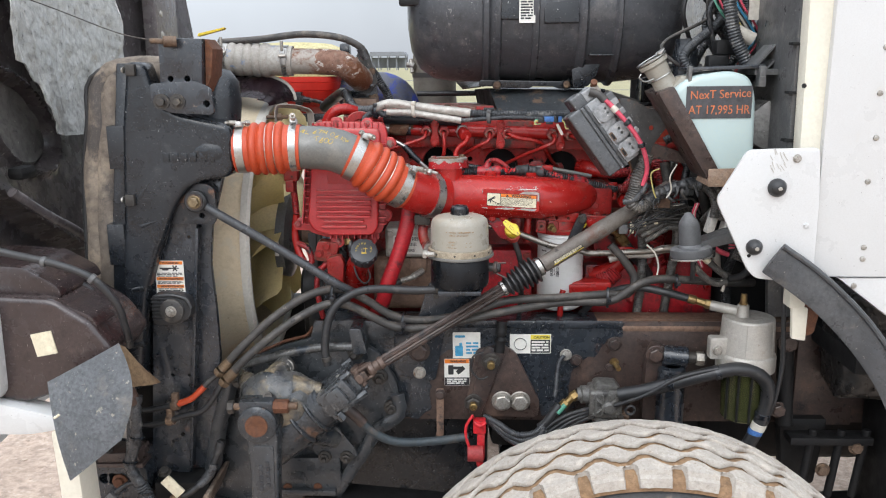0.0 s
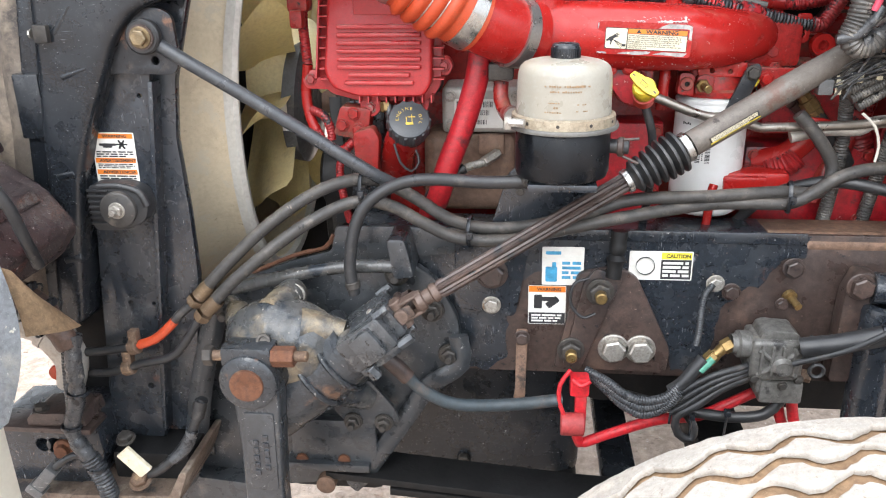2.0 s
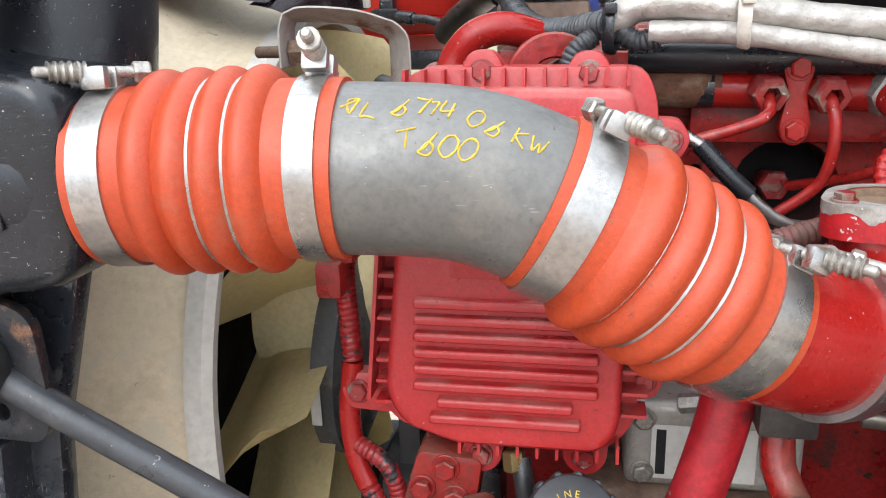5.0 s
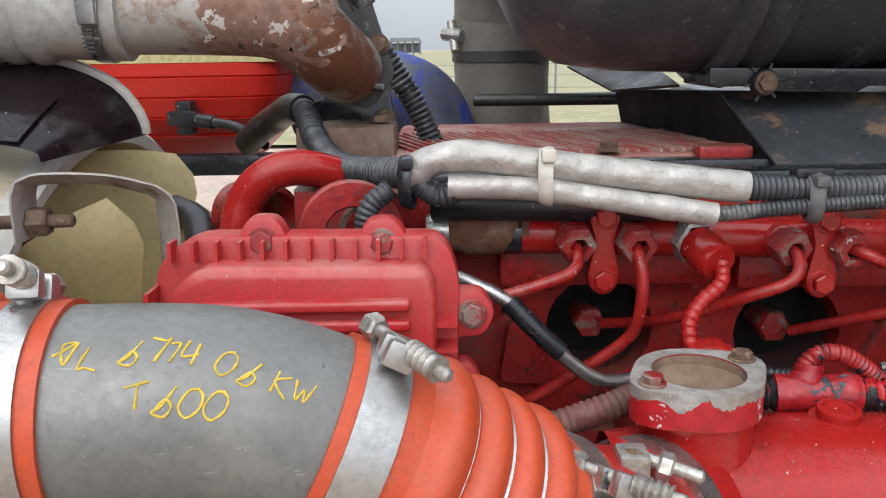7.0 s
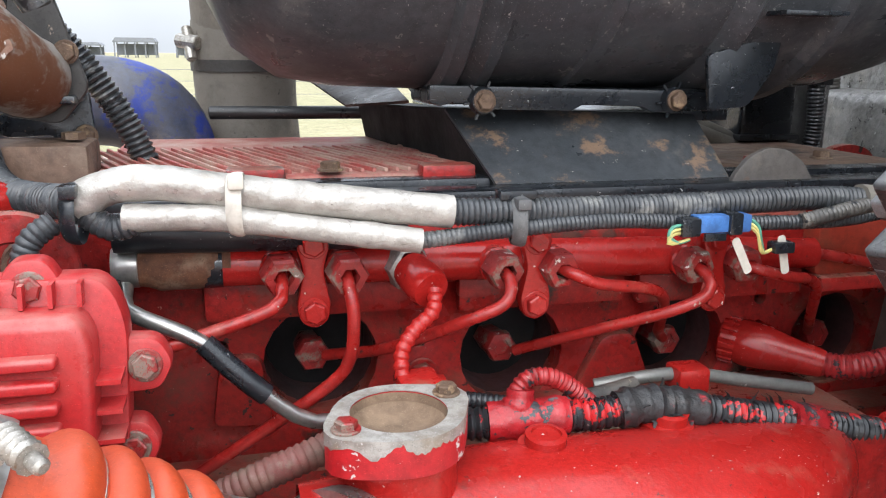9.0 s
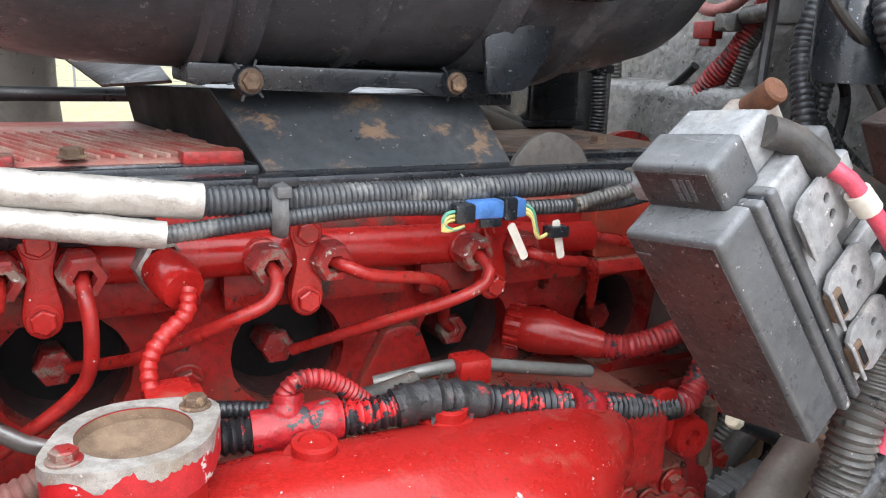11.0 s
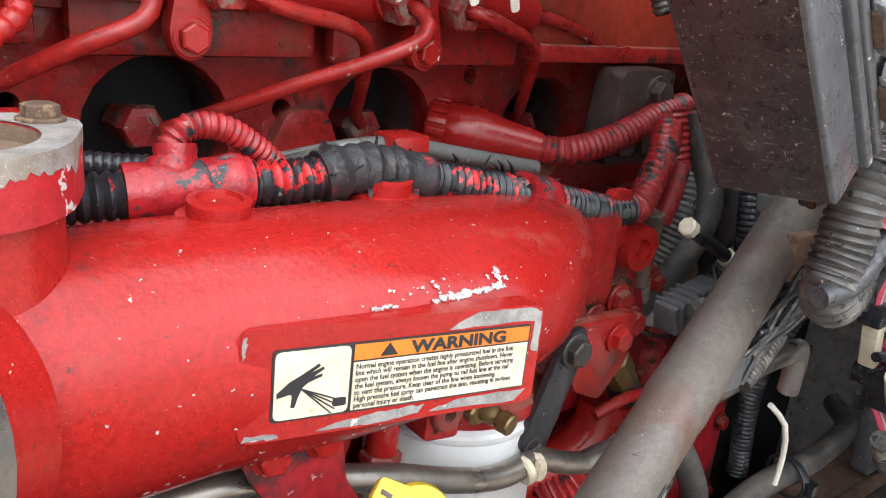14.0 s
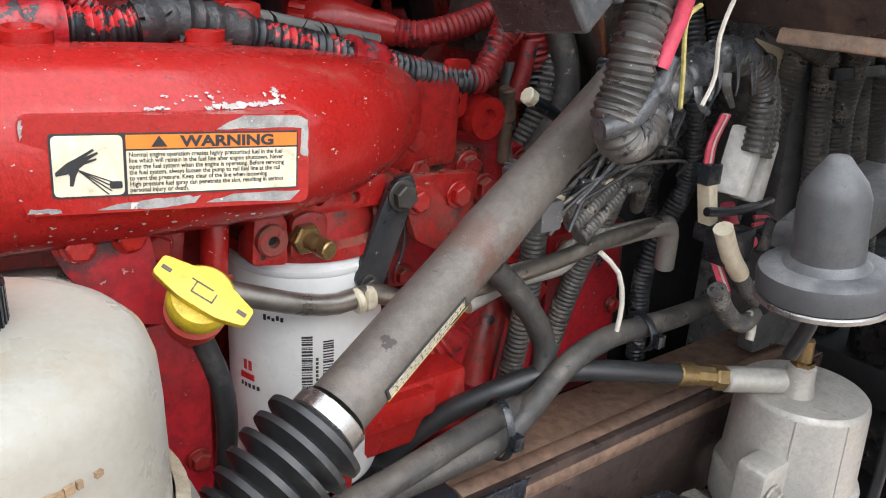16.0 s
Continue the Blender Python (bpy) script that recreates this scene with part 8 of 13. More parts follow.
# ---- middle of the engine ----
def oil_filler():
    t = thing("oil_filler", "red oil filler neck with a black cap lettered ENGINE OIL", "oil filler", (-0.22, 2.03, 1.1))
    part("neck", sweep(spline([(-0.235, 2.12, 1.10), (-0.225, 2.06, 1.15), (-0.205, 2.0, 1.20), (-0.195, 1.978, 1.218)], 0.01), lambda s, k: 0.034 - 0.008 * k, 24), red, t)
    part("bracket", prism(rounded([(-0.285, 1.135), (-0.25, 1.13), (-0.245, 1.195), (-0.255, 1.215), (-0.29, 1.205)], 0.008), 2.0, 2.03, 0.003), red_dirty, t)
    d = Vector((0.16, -0.74, 0.62)).normalized()
    c = Vector((-0.189, 1.966, 1.236)) - d * 0.036
    prof = [(-0.010, 0.026), (-0.008, 0.0300), (0.004, 0.0315), (0.006, 0.0335), (0.032, 0.0335), (0.035, 0.0320), (0.036, 0.0295), (0.036, 0)]
    cap_mat = surface("faded_black_cap", (0.030, 0.033, 0.037), (0.045, 0.048, 0.052), 0.42, 0, 10, dust=((0.10, 0.10, 0.10), 0.24, 18), chips=[((0.3, 0.3, 0.29), 0.06, 160)], bump=0.15, grit=0.5)
    cap = part("cap", lathe(c, d, prof, 40), cap_mat, t, "black screw cap")
    for k in range(14):
        a = 2 * math.pi * k / 14
        part("grip", moved(rod((0.0322, 0, 0.008), (0.0322, 0, 0.033), 0.0040, seg=8), Matrix.Translation(c) @ frame_of(d) @ Matrix.Rotation(a, 4, "Z")), cap_mat, cap)
    e1 = (Vector((1, 0.2, 0)) - d * d.dot(Vector((1, 0.2, 0)))).normalized()
    m = plane_frame(c + d * 0.0362, e1, d.cross(e1))
    for i, ch in enumerate("ENGINE"):
        a = radians(92 - 21 * i)
        letters(ch, 0.0072, m @ Matrix.Rotation(a, 4, "Z") @ Matrix.Translation((0, 0.0165, 0)), marker_yellow, cap, 0.0002, align="CENTER")
    for i, ch in enumerate("OIL"):
        letters(ch, 0.0072, m @ Matrix.Rotation(radians(-72 - 19 * i), 4, "Z") @ Matrix.Translation((0, 0.0165, 0)), marker_yellow, cap, 0.0002, align="CENTER")
    can = joined(sheet(m, -0.006, -0.010, 0.006, -0.006, 0, 0.0006, 0.001), sheet(m, -0.005, -0.006, -0.004, 0.004, 0, 0.0006, 0), sheet(m, 0.004, -0.006, 0.005, 0.008, 0, 0.0006, 0), sheet(m, -0.002, 0.003, 0.010, 0.0042, 0, 0.0006, 0))
    part("oil_can_symbol", can, marker_yellow, cap)
    ring = [c + frame_of(d) @ Vector((0.029 * math.cos(a), 0.029 * math.sin(a), -0.004)) for a in (2 * math.pi * k / 30 for k in range(31))]
    part("tether", sweep(ring, 0.002, 6, caps=False), rubber, t)
    part("tether_tail", hose([(-0.215, 1.97, 1.195), (-0.205, 1.965, 1.165), (-0.188, 1.968, 1.150), (-0.175, 1.97, 1.165), (-0.18, 1.972, 1.185)], 0.0022, 6), rubber, t)
    part("block", prism(rounded([(-0.33, 1.195), (-0.27, 1.185), (-0.262, 1.24), (-0.315, 1.245)], 0.008), 2.03, 2.07, 0.004), red_dirty, t)
    for x, z in ((-0.312, 1.212), (-0.285, 1.205), (-0.292, 1.232)):
        bolt(t, (x, 2.03, z), 0.009, mat=red_dirty)
    part("elbow_tube", hose([(-0.232, 2.03, 1.245), (-0.228, 2.02, 1.225), (-0.225, 2.02, 1.205), (-0.215, 2.01, 1.19)], 0.008), rubber, t)
    part("elbow_nut", rod((-0.238, 2.03, 1.252), (-0.236, 2.025, 1.236), 0.009, seg=6), brass, t)


oil_filler()


def red_vertical_pipe():
    t = thing("coolant_tube", "long red coolant tube with scuffed paint", "pipe", (-0.13, 2.0, 1.05))
    part("tube", sweep(spline([(-0.078, 2.03, 1.335), (-0.085, 2.025, 1.29), (-0.105, 2.015, 1.22), (-0.135, 2.01, 1.14), (-0.15, 2.02, 1.09), (-0.17, 2.06, 1.05)], 0.012), 0.0195, 24), sooty_red, t)
    part("joint_block", box((-0.065, 2.0, 1.292), (-0.025, 2.05, 1.318), 0.004), dark_bolt, t, "dark square hose joint")


red_vertical_pipe()


def compressor():
    t = thing("air_compressor", "aluminium and rust-brown cast air compressor", "compressor", (-0.08, 2.12, 1.05))
    part("head", box((-0.15, 2.10, 1.185), (-0.005, 2.20, 1.265), 0.010, seg=3), cast_alu, t, "dusty aluminium head")
    part("body", box((-0.185, 2.10, 1.04), (-0.02, 2.22, 1.183), 0.025, seg=3), rusty_casting, t, "rust-brown cast body")
    part("port", box((-0.085, 2.085, 1.15), (-0.04, 2.105, 1.185), 0.004), rusty_casting, t)
    for x, z in ((-0.135, 1.20), (-0.135, 1.25), (-0.02, 1.20), (-0.02, 1.25)):
        bolt(t, (x, 2.099, z), 0.008, mat=zinc)
    m = plane_frame((-0.128, 2.0992, 1.195), (1, 0, 0), (0, 0, 1))
    lab = part("maker_label", sheet(m, 0, 0, 0.085, 0.05, 0, 0.0008, 0.001), sticker_white, t, "white maker's label")
    part("logo_bar", sheet(m, 0.004, 0.004, 0.012, 0.046, 0.0008, 0.0012, 0), sticker_black, lab)
    for x0, x1, y0, y1 in ((0.05, 0.068, 0.036, 0.046), (0.04, 0.062, 0.022, 0.031), (0.034, 0.058, 0.006, 0.014)):
        for k in range(9):
            w = (x1 - x0) / 9
            part("code_bar", sheet(m, x0 + k * w, y0, x0 + k * w + w * (0.35 + 0.3 * (k % 3 == 0)), y1, 0.0008, 0.0012, 0), sticker_black, lab)
    part("air_fitting", joined(rod((-0.05, 2.08, 1.155), (-0.075, 2.05, 1.145), 0.009, seg=6), rod((-0.075, 2.05, 1.145), (-0.105, 2.03, 1.14), 0.007)), zinc, t)
    part("air_hose", hose([(-0.105, 2.03, 1.14), (-0.14, 2.02, 1.12), (-0.16, 2.02, 1.10), (-0.175, 2.05, 1.07)], 0.009), rubber, t)
    part("line_nut", joined(rod((-0.11, 2.08, 1.275), (-0.09, 2.075, 1.28), 0.008, seg=6), hose([(-0.09, 2.075, 1.28), (-0.06, 2.07, 1.285), (-0.045, 2.07, 1.27)], 0.005)), zinc, t)
    part("drain_hose", hose([(-0.045, 2.03, 1.285), (-0.045, 2.02, 1.26), (-0.035, 2.0, 1.24), (-0.03, 1.95, 1.250), (-0.022, 1.91, 1.252)], 0.0125), red_dirty, t)
    part("hose_end", hose([(-0.024, 1.925, 1.252), (-0.022, 1.905, 1.252)], 0.0142), steel, t)


compressor()


def steering_reservoir():
    c = Vector((0.050, 1.872, 0))
    t = thing("steering_fluid_reservoir", "cream translucent power steering reservoir with a black base", "reservoir", (c.x, c.y, 1.17))
    part("lower_can", lathe((c.x, c.y, 1.172), (0, 0, 1), [(0, 0), (0, 0.056), (0.005, 0.066), (0.012, 0.0685), (0.074, 0.0685), (0.076, 0.067)], 48), surface("glossy_black_can", (0.005, 0.006, 0.008), (0.009, 0.010, 0.012), 0.26, 0, 6, dust=((0.035, 0.032, 0.030), 0.14, 12), chips=[((0.3, 0.28, 0.26), 0.05, 140)], bump=0.05, spec=0.28, wavy=0.06), t, "glossy black lower can")
    part("flange", lathe((c.x, c.y, 1.250), (0, 0, 1), [(-0.004, 0.068), (-0.003, 0.079), (0.0, 0.080), (0.003, 0.079), (0.003, 0.068)], 48), gray_pipe_mat, t, "dull metal flange")
    part("band", lathe((c.x, c.y, 1.252), (0, 0, 1), [(0, 0.069), (0.001, 0.0745), (0.014, 0.0745), (0.016, 0.069)], 48), surface("stained_band", (0.42, 0.36, 0.27), (0.34, 0.28, 0.20), 0.45, 0.3, 12, dust=((0.45, 0.36, 0.24), 0.35, 20), bump=0.15), t, "stained band clamp")
    part("band_screw", joined(rod((-0.005, 1.810, 1.262), (-0.028, 1.818, 1.262), 0.006, seg=8), box((-0.034, 1.813, 1.252), (-0.024, 1.830, 1.270), 0.002)), zinc, t)
    for k in range(10):
        a = radians(36 * k + 10)
        part("band_rivet", rod((c.x + 0.0742 * math.cos(a), c.y + 0.0742 * math.sin(a), 1.260), (c.x + 0.0752 * math.cos(a), c.y + 0.0752 * math.sin(a), 1.260), 0.0025, seg=8), dark_bolt, t)
    dome = part("upper_can", lathe((c.x, c.y, 1.265), (0, 0, 1), [(0, 0.068), (0.045, 0.067), (0.059, 0.066), (0.067, 0.0635), (0.0725, 0.058), (0.0755, 0.050), (0.0775, 0.040), (0.079, 0.026), (0.0795, 0.020), (0.0795, 0)], 64), milky, t, "cream translucent upper can")
    # faded print in rows round the can
    rng = random.Random(8)
    for zz, a0, a1, hh in ((1.312, 242, 298, 0.0030), (1.305, 252, 288, 0.0026), (1.288, 284, 300, 0.0022), (1.283, 248, 262, 0.0030), (1.277, 246, 264, 0.0024), (1.290, 250, 262, 0.0018), (1.279, 280, 296, 0.0018)):
        a = a0
        while a < a1:
            w = rng.uniform(0.0008, 0.0017)
            if rng.random() < 0.82:
                part("faded_print", moved(box((0.0665, -w, 0), (0.0681, w, hh * rng.uniform(0.6, 1.0)), 0), Matrix.Translation((c.x, c.y, zz)) @ Matrix.Rotation(radians(a), 4, "Z")), flap_back, dome)
            a += 2.9
    part("cap", lathe((c.x, c.y, 1.336), (0, 0, 1), [(0, 0.0200), (0.002, 0.0206), (0.022, 0.0202), (0.026, 0.0188), (0.028, 0.0165), (0.0285, 0.0105), (0.0270, 0.0098), (0.0270, 0)], 44), black_plastic, t, "black ribbed cap")
    part("cap_grip", moved(box((-0.0085, -0.0014, 0), (0.0085, 0.0014, 0.0016), 0.0005), Matrix.Translation((c.x, c.y, 1.3628)) @ Matrix.Rotation(radians(-50), 4, "Z")), black_plastic, t)
    for k in range(44):
        a = 2 * math.pi * k / 44
        part("rib", moved(box((0.0198, -0.0007, 0.001), (0.0212, 0.0007, 0.0215), 0), Matrix.Translation((c.x, c.y, 1.336)) @ Matrix.Rotation(a, 4, "Z")), black_plastic, t)
    part("port", rod((0.113, 1.872, 1.218), (0.146, 1.867, 1.217), 0.0105), rubber, t)
    part("port_clamp", joined(rod((0.130, 1.870, 1.217), (0.139, 1.868, 1.217), 0.0145), rod((0.135, 1.853, 1.231), (0.158, 1.851, 1.233), 0.0022, seg=8), rod((0.135, 1.853, 1.207), (0.158, 1.846, 1.198), 0.0022, seg=8)), oily_steel, t)
    part("bracket", prism(rounded([(-0.06, 1.05), (0.07, 1.05), (0.115, 1.155), (0.095, 1.168), (0.0, 1.170), (-0.03, 1.15)], 0.01), 1.965, 1.977, 0.003), black_paint, t)
    part("foot", box((0.0, 1.82, 1.160), (0.10, 1.975, 1.172), 0.004), black_paint, t)
    bolt(t, (-0.01, 1.964, 1.12), 0.006, mat=dark_bolt)


steering_reservoir()


def oil_filter():
    cx, cy, R = 0.312, 2.115, 0.060
    t = thing("fuel_filter", "white spin-on filter canister under a red head", "filter", (cx, cy, 1.05))
    part("canister", lathe((cx, cy, 1.05), (0, 0, 1), [(0, 0), (0, 0.050), (0.006, 0.058), (0.012, R), (0.192, R), (0.200, 0.0585), (0.203, 0.0565), (0.210, 0.0565), (0.210, 0)], 56), filter_white, t)
    part("seam", lathe((cx, cy, 1.2425), (0, 0, 1), [(0, R), (0.0015, R + 0.0012), (0.005, R + 0.0012), (0.007, R - 0.001)], 56), filter_white, t)
    head = part("head", lathe((cx, cy, 1.254), (0, 0, 1), [(0, 0.05), (0.001, 0.0615), (0.010, 0.0615), (0.014, 0.055), (0.040, 0.052), (0.046, 0.045), (0.046, 0)], 48), red_dirty, t, "grimy red filter head")
    part("head_block", box((0.262, 2.075, 1.264), (0.372, 2.20, 1.306), 0.010, seg=3), red_dirty, head)
    part("port_flange", prism(rounded([(0.241, 1.262), (0.268, 1.258), (0.268, 1.292), (0.258, 1.297), (0.244, 1.296)], 0.005), 2.056, 2.080, 0.003), red_dirty, t)
    part("boss", lathe((0.255, 2.058, 1.279), (0, -1, 0), [(0, 0.0115), (0.006, 0.0110), (0.0075, 0.0095), (0.0075, 0.0042), (0.002, 0.0038), (0.002, 0)], 28), red_dirty, t)
    part("port", lathe((0.255, 2.0560, 1.279), (0, -1, 0), [(0, 0.0040), (0.0005, 0.0040), (0.0005, 0)], 16), dark_void, t)
    part("plug_flange", prism(rounded([(0.270, 1.262), (0.300, 1.257), (0.300, 1.289), (0.285, 1.294), (0.272, 1.290)], 0.005), 2.058, 2.080, 0.003), red_dirty, t)
    part("plug_nut", rod((0.280, 2.062, 1.276), (0.281, 2.050, 1.2758), 0.0112, seg=6), brass, t, "greasy brass nut")
    part("plug", lathe((0.281, 2.052, 1.2757), (0.22, -1, -0.10), [(0, 0.0062), (0.010, 0.0062), (0.011, 0.0055), (0.013, 0.0055), (0.014, 0.0068), (0.021, 0.0068), (0.022, 0.0058), (0.0222, 0.0032), (0.0215, 0)], 22), brass, t, "brass plug")
    rng = random.Random(12)

    def wrap(name, a0, z0, z1, half, mat_):
        part(name, moved(box((R - 0.0006, -half, z0), (R + 0.0003, half, z1), 0), Matrix.Translation((cx, cy, 1.05)) @ Matrix.Rotation(radians(a0), 4, "Z")), mat_, t)

    for a0, zt in ((243, 0.146), (258, 0.142)):
        z = 0.096
        while z < zt:
            w = rng.choice((0.0006, 0.0010, 0.0016))
            wrap("code_bar", a0, z, z + w, 0.0040, sticker_black)
            z += w + rng.choice((0.0007, 0.0011, 0.0015))
    for k in range(9):
        wrap("number_print", 250, 0.100 + 0.0034 * k, 0.1022 + 0.0034 * k, 0.0010, sticker_black)
    wrap("band_print", 196, 0.104, 0.109, 0.007, red_plain)
    for k in range(2):
        wrap("number_print", 194 + 5 * k, 0.112, 0.120, 0.0016, red_plain)
    for k in range(5):
        wrap("name_print", 190 + 4 * k, 0.097, 0.1005, 0.0012, sticker_black)
        wrap("mark_print", 213 + 3.2 * k, 0.158 + 0.001 * (k % 2), 0.1625 - 0.001 * (k % 3), 0.0011, sticker_black)
    for k in range(3):
        wrap("mark_print", 286 + 3 * k, 0.168, 0.173, 0.0010, sticker_black)


oil_filter()


def dipstick():
    t = thing("oil_dipstick", "yellow oil dipstick handle in an orange collar", "dipstick", (0.18, 1.99, 1.1))
    d = Vector((-0.12, -0.74, 0.66)).normalized()
    c = Vector((0.179, 1.991, 1.273))
    part("plug", lathe(c, d, [(0, 0), (0, 0.0150), (0.006, 0.0165), (0.010, 0.0180), (0.020, 0.0180), (0.0235, 0.0160), (0.0235, 0)], 32), yellow, t)
    m = plane_frame(c + d * 0.0235, (0.70, -0.60, -0.55), d.cross(Vector((0.70, -0.60, -0.55))))
    part("handle", moved(prism(rounded([(-0.0275, -0.0055), (-0.010, -0.0095), (0.012, -0.0095), (0.0275, -0.0050), (0.0275, 0.0050), (0.012, 0.0095), (-0.010, 0.0095), (-0.0275, 0.0060)], 0.0025), 0, -0.006, 0.0008), m @ Matrix(((1, 0, 0, 0), (0, 0, 1, 0), (0, -1, 0, 0), (0, 0, 0, 1)))), yellow, t)
    part("oil_can_symbol", joined(sheet(m, -0.006, -0.0040, 0.007, -0.0032, 0.006, 0.0064, 0), sheet(m, -0.006, -0.0040, -0.0052, 0.0030, 0.006, 0.0064, 0), sheet(m, 0.0062, -0.0040, 0.007, 0.0015, 0.006, 0.0064, 0), sheet(m, -0.009, 0.0022, 0.004, 0.0030, 0.006, 0.0064, 0), sheet(m, 0.0195, -0.0010, 0.0250, 0.0012, 0.006, 0.0064, 0), sheet(m, -0.0250, -0.0012, -0.0195, 0.0010, 0.006, 0.0064, 0)), oily_steel, t)
    part("collar", lathe(c - d * 0.022, d, [(0, 0.010), (0.004, 0.0165), (0.020, 0.0175), (0.022, 0.014)], 24), surface("faded_red_rubber_collar", (0.50, 0.045, 0.028), (0.42, 0.04, 0.025), 0.45, 0, 20, dust=((0.3, 0.12, 0.08), 0.25, 30), bump=0.1, grit=0.3), t, "faded red rubber collar")
    part("tube", hose([tuple(c - d * 0.02), (0.20, 2.01, 1.20), (0.205, 2.03, 1.12), (0.20, 2.06, 1.02), (0.19, 2.1, 0.90)], 0.007), rubber, t)


dipstick()


def steel_lines():
    t = thing("fuel_feed_tube", "bare steel fuel tube clipped along the engine", "pipe", (0.3, 2.05, 1.2))
    part("tube", sweep(spline([(0.02, 2.06, 1.283), (0.08, 2.05, 1.283), (0.123, 2.05, 1.280), (0.183, 2.045, 1.266), (0.218, 2.045, 1.254), (0.237, 2.045, 1.246), (0.274, 2.045, 1.232), (0.301, 2.045, 1.2265), (0.330, 2.045, 1.2285), (0.350, 2.045, 1.219), (0.375, 2.045, 1.210)], 0.01), 0.0078, 16), steel_tube_mat, t)
    part("tube", sweep(spline([(0.375, 2.045, 1.210), (0.44, 2.045, 1.212), (0.53, 2.05, 1.215), (0.58, 2.05, 1.222), (0.68, 2.06, 1.222)], 0.01), 0.0078, 16), steel_tube_mat, t)
    part("clip", joined(rod((0.3125, 2.043, 1.2255), (0.3185, 2.043, 1.2265), 0.0098, seg=18), rod((0.3205, 2.043, 1.2265), (0.3275, 2.043, 1.2255), 0.0098, seg=18), box((0.318, 2.032, 1.222), (0.324, 2.038, 1.236), 0.002)), sticker_cream, t, "pale plastic clip")
    part("strap", prism(rounded([(0.319, 1.236), (0.334, 1.218), (0.341, 1.222), (0.371, 1.300), (0.366, 1.312), (0.352, 1.309), (0.345, 1.300)], 0.004), 2.052, 2.058, 0.0015), spotted_plate, t, "dark steel strap")
    bolt(t, (0.357, 2.052, 1.297), 0.0095, mat=dark_bolt)
    bolt(t, (0.331, 2.052, 1.232), 0.0065, mat=dark_bolt)
    part("tab_wire", hose([(0.367, 2.066, 1.275), (0.371, 2.066, 1.262), (0.369, 2.066, 1.245), (0.364, 2.066, 1.232)], 0.0012, 6, 0.005), rubber, t)
    part("tab", moved(box((-0.006, -0.004, -0.0065), (0.006, 0.004, 0.0065), 0.002), pose(0.364, 2.064, 1.281, 0, 28, 0)), yellow, t, "yellow plastic tab")
    part("stay", prism(rounded([(0.115, 1.308), (0.128, 1.318), (0.168, 1.312), (0.173, 1.277), (0.186, 1.256), (0.178, 1.246), (0.150, 1.254), (0.124, 1.287)], 0.004), 2.03, 2.036, 0.002), sooty_red, t)
    bolt(t, (0.130, 2.03, 1.306), 0.008, mat=red)
    bolt(t, (0.157, 2.03, 1.307), 0.008, mat=red)


steel_lines()


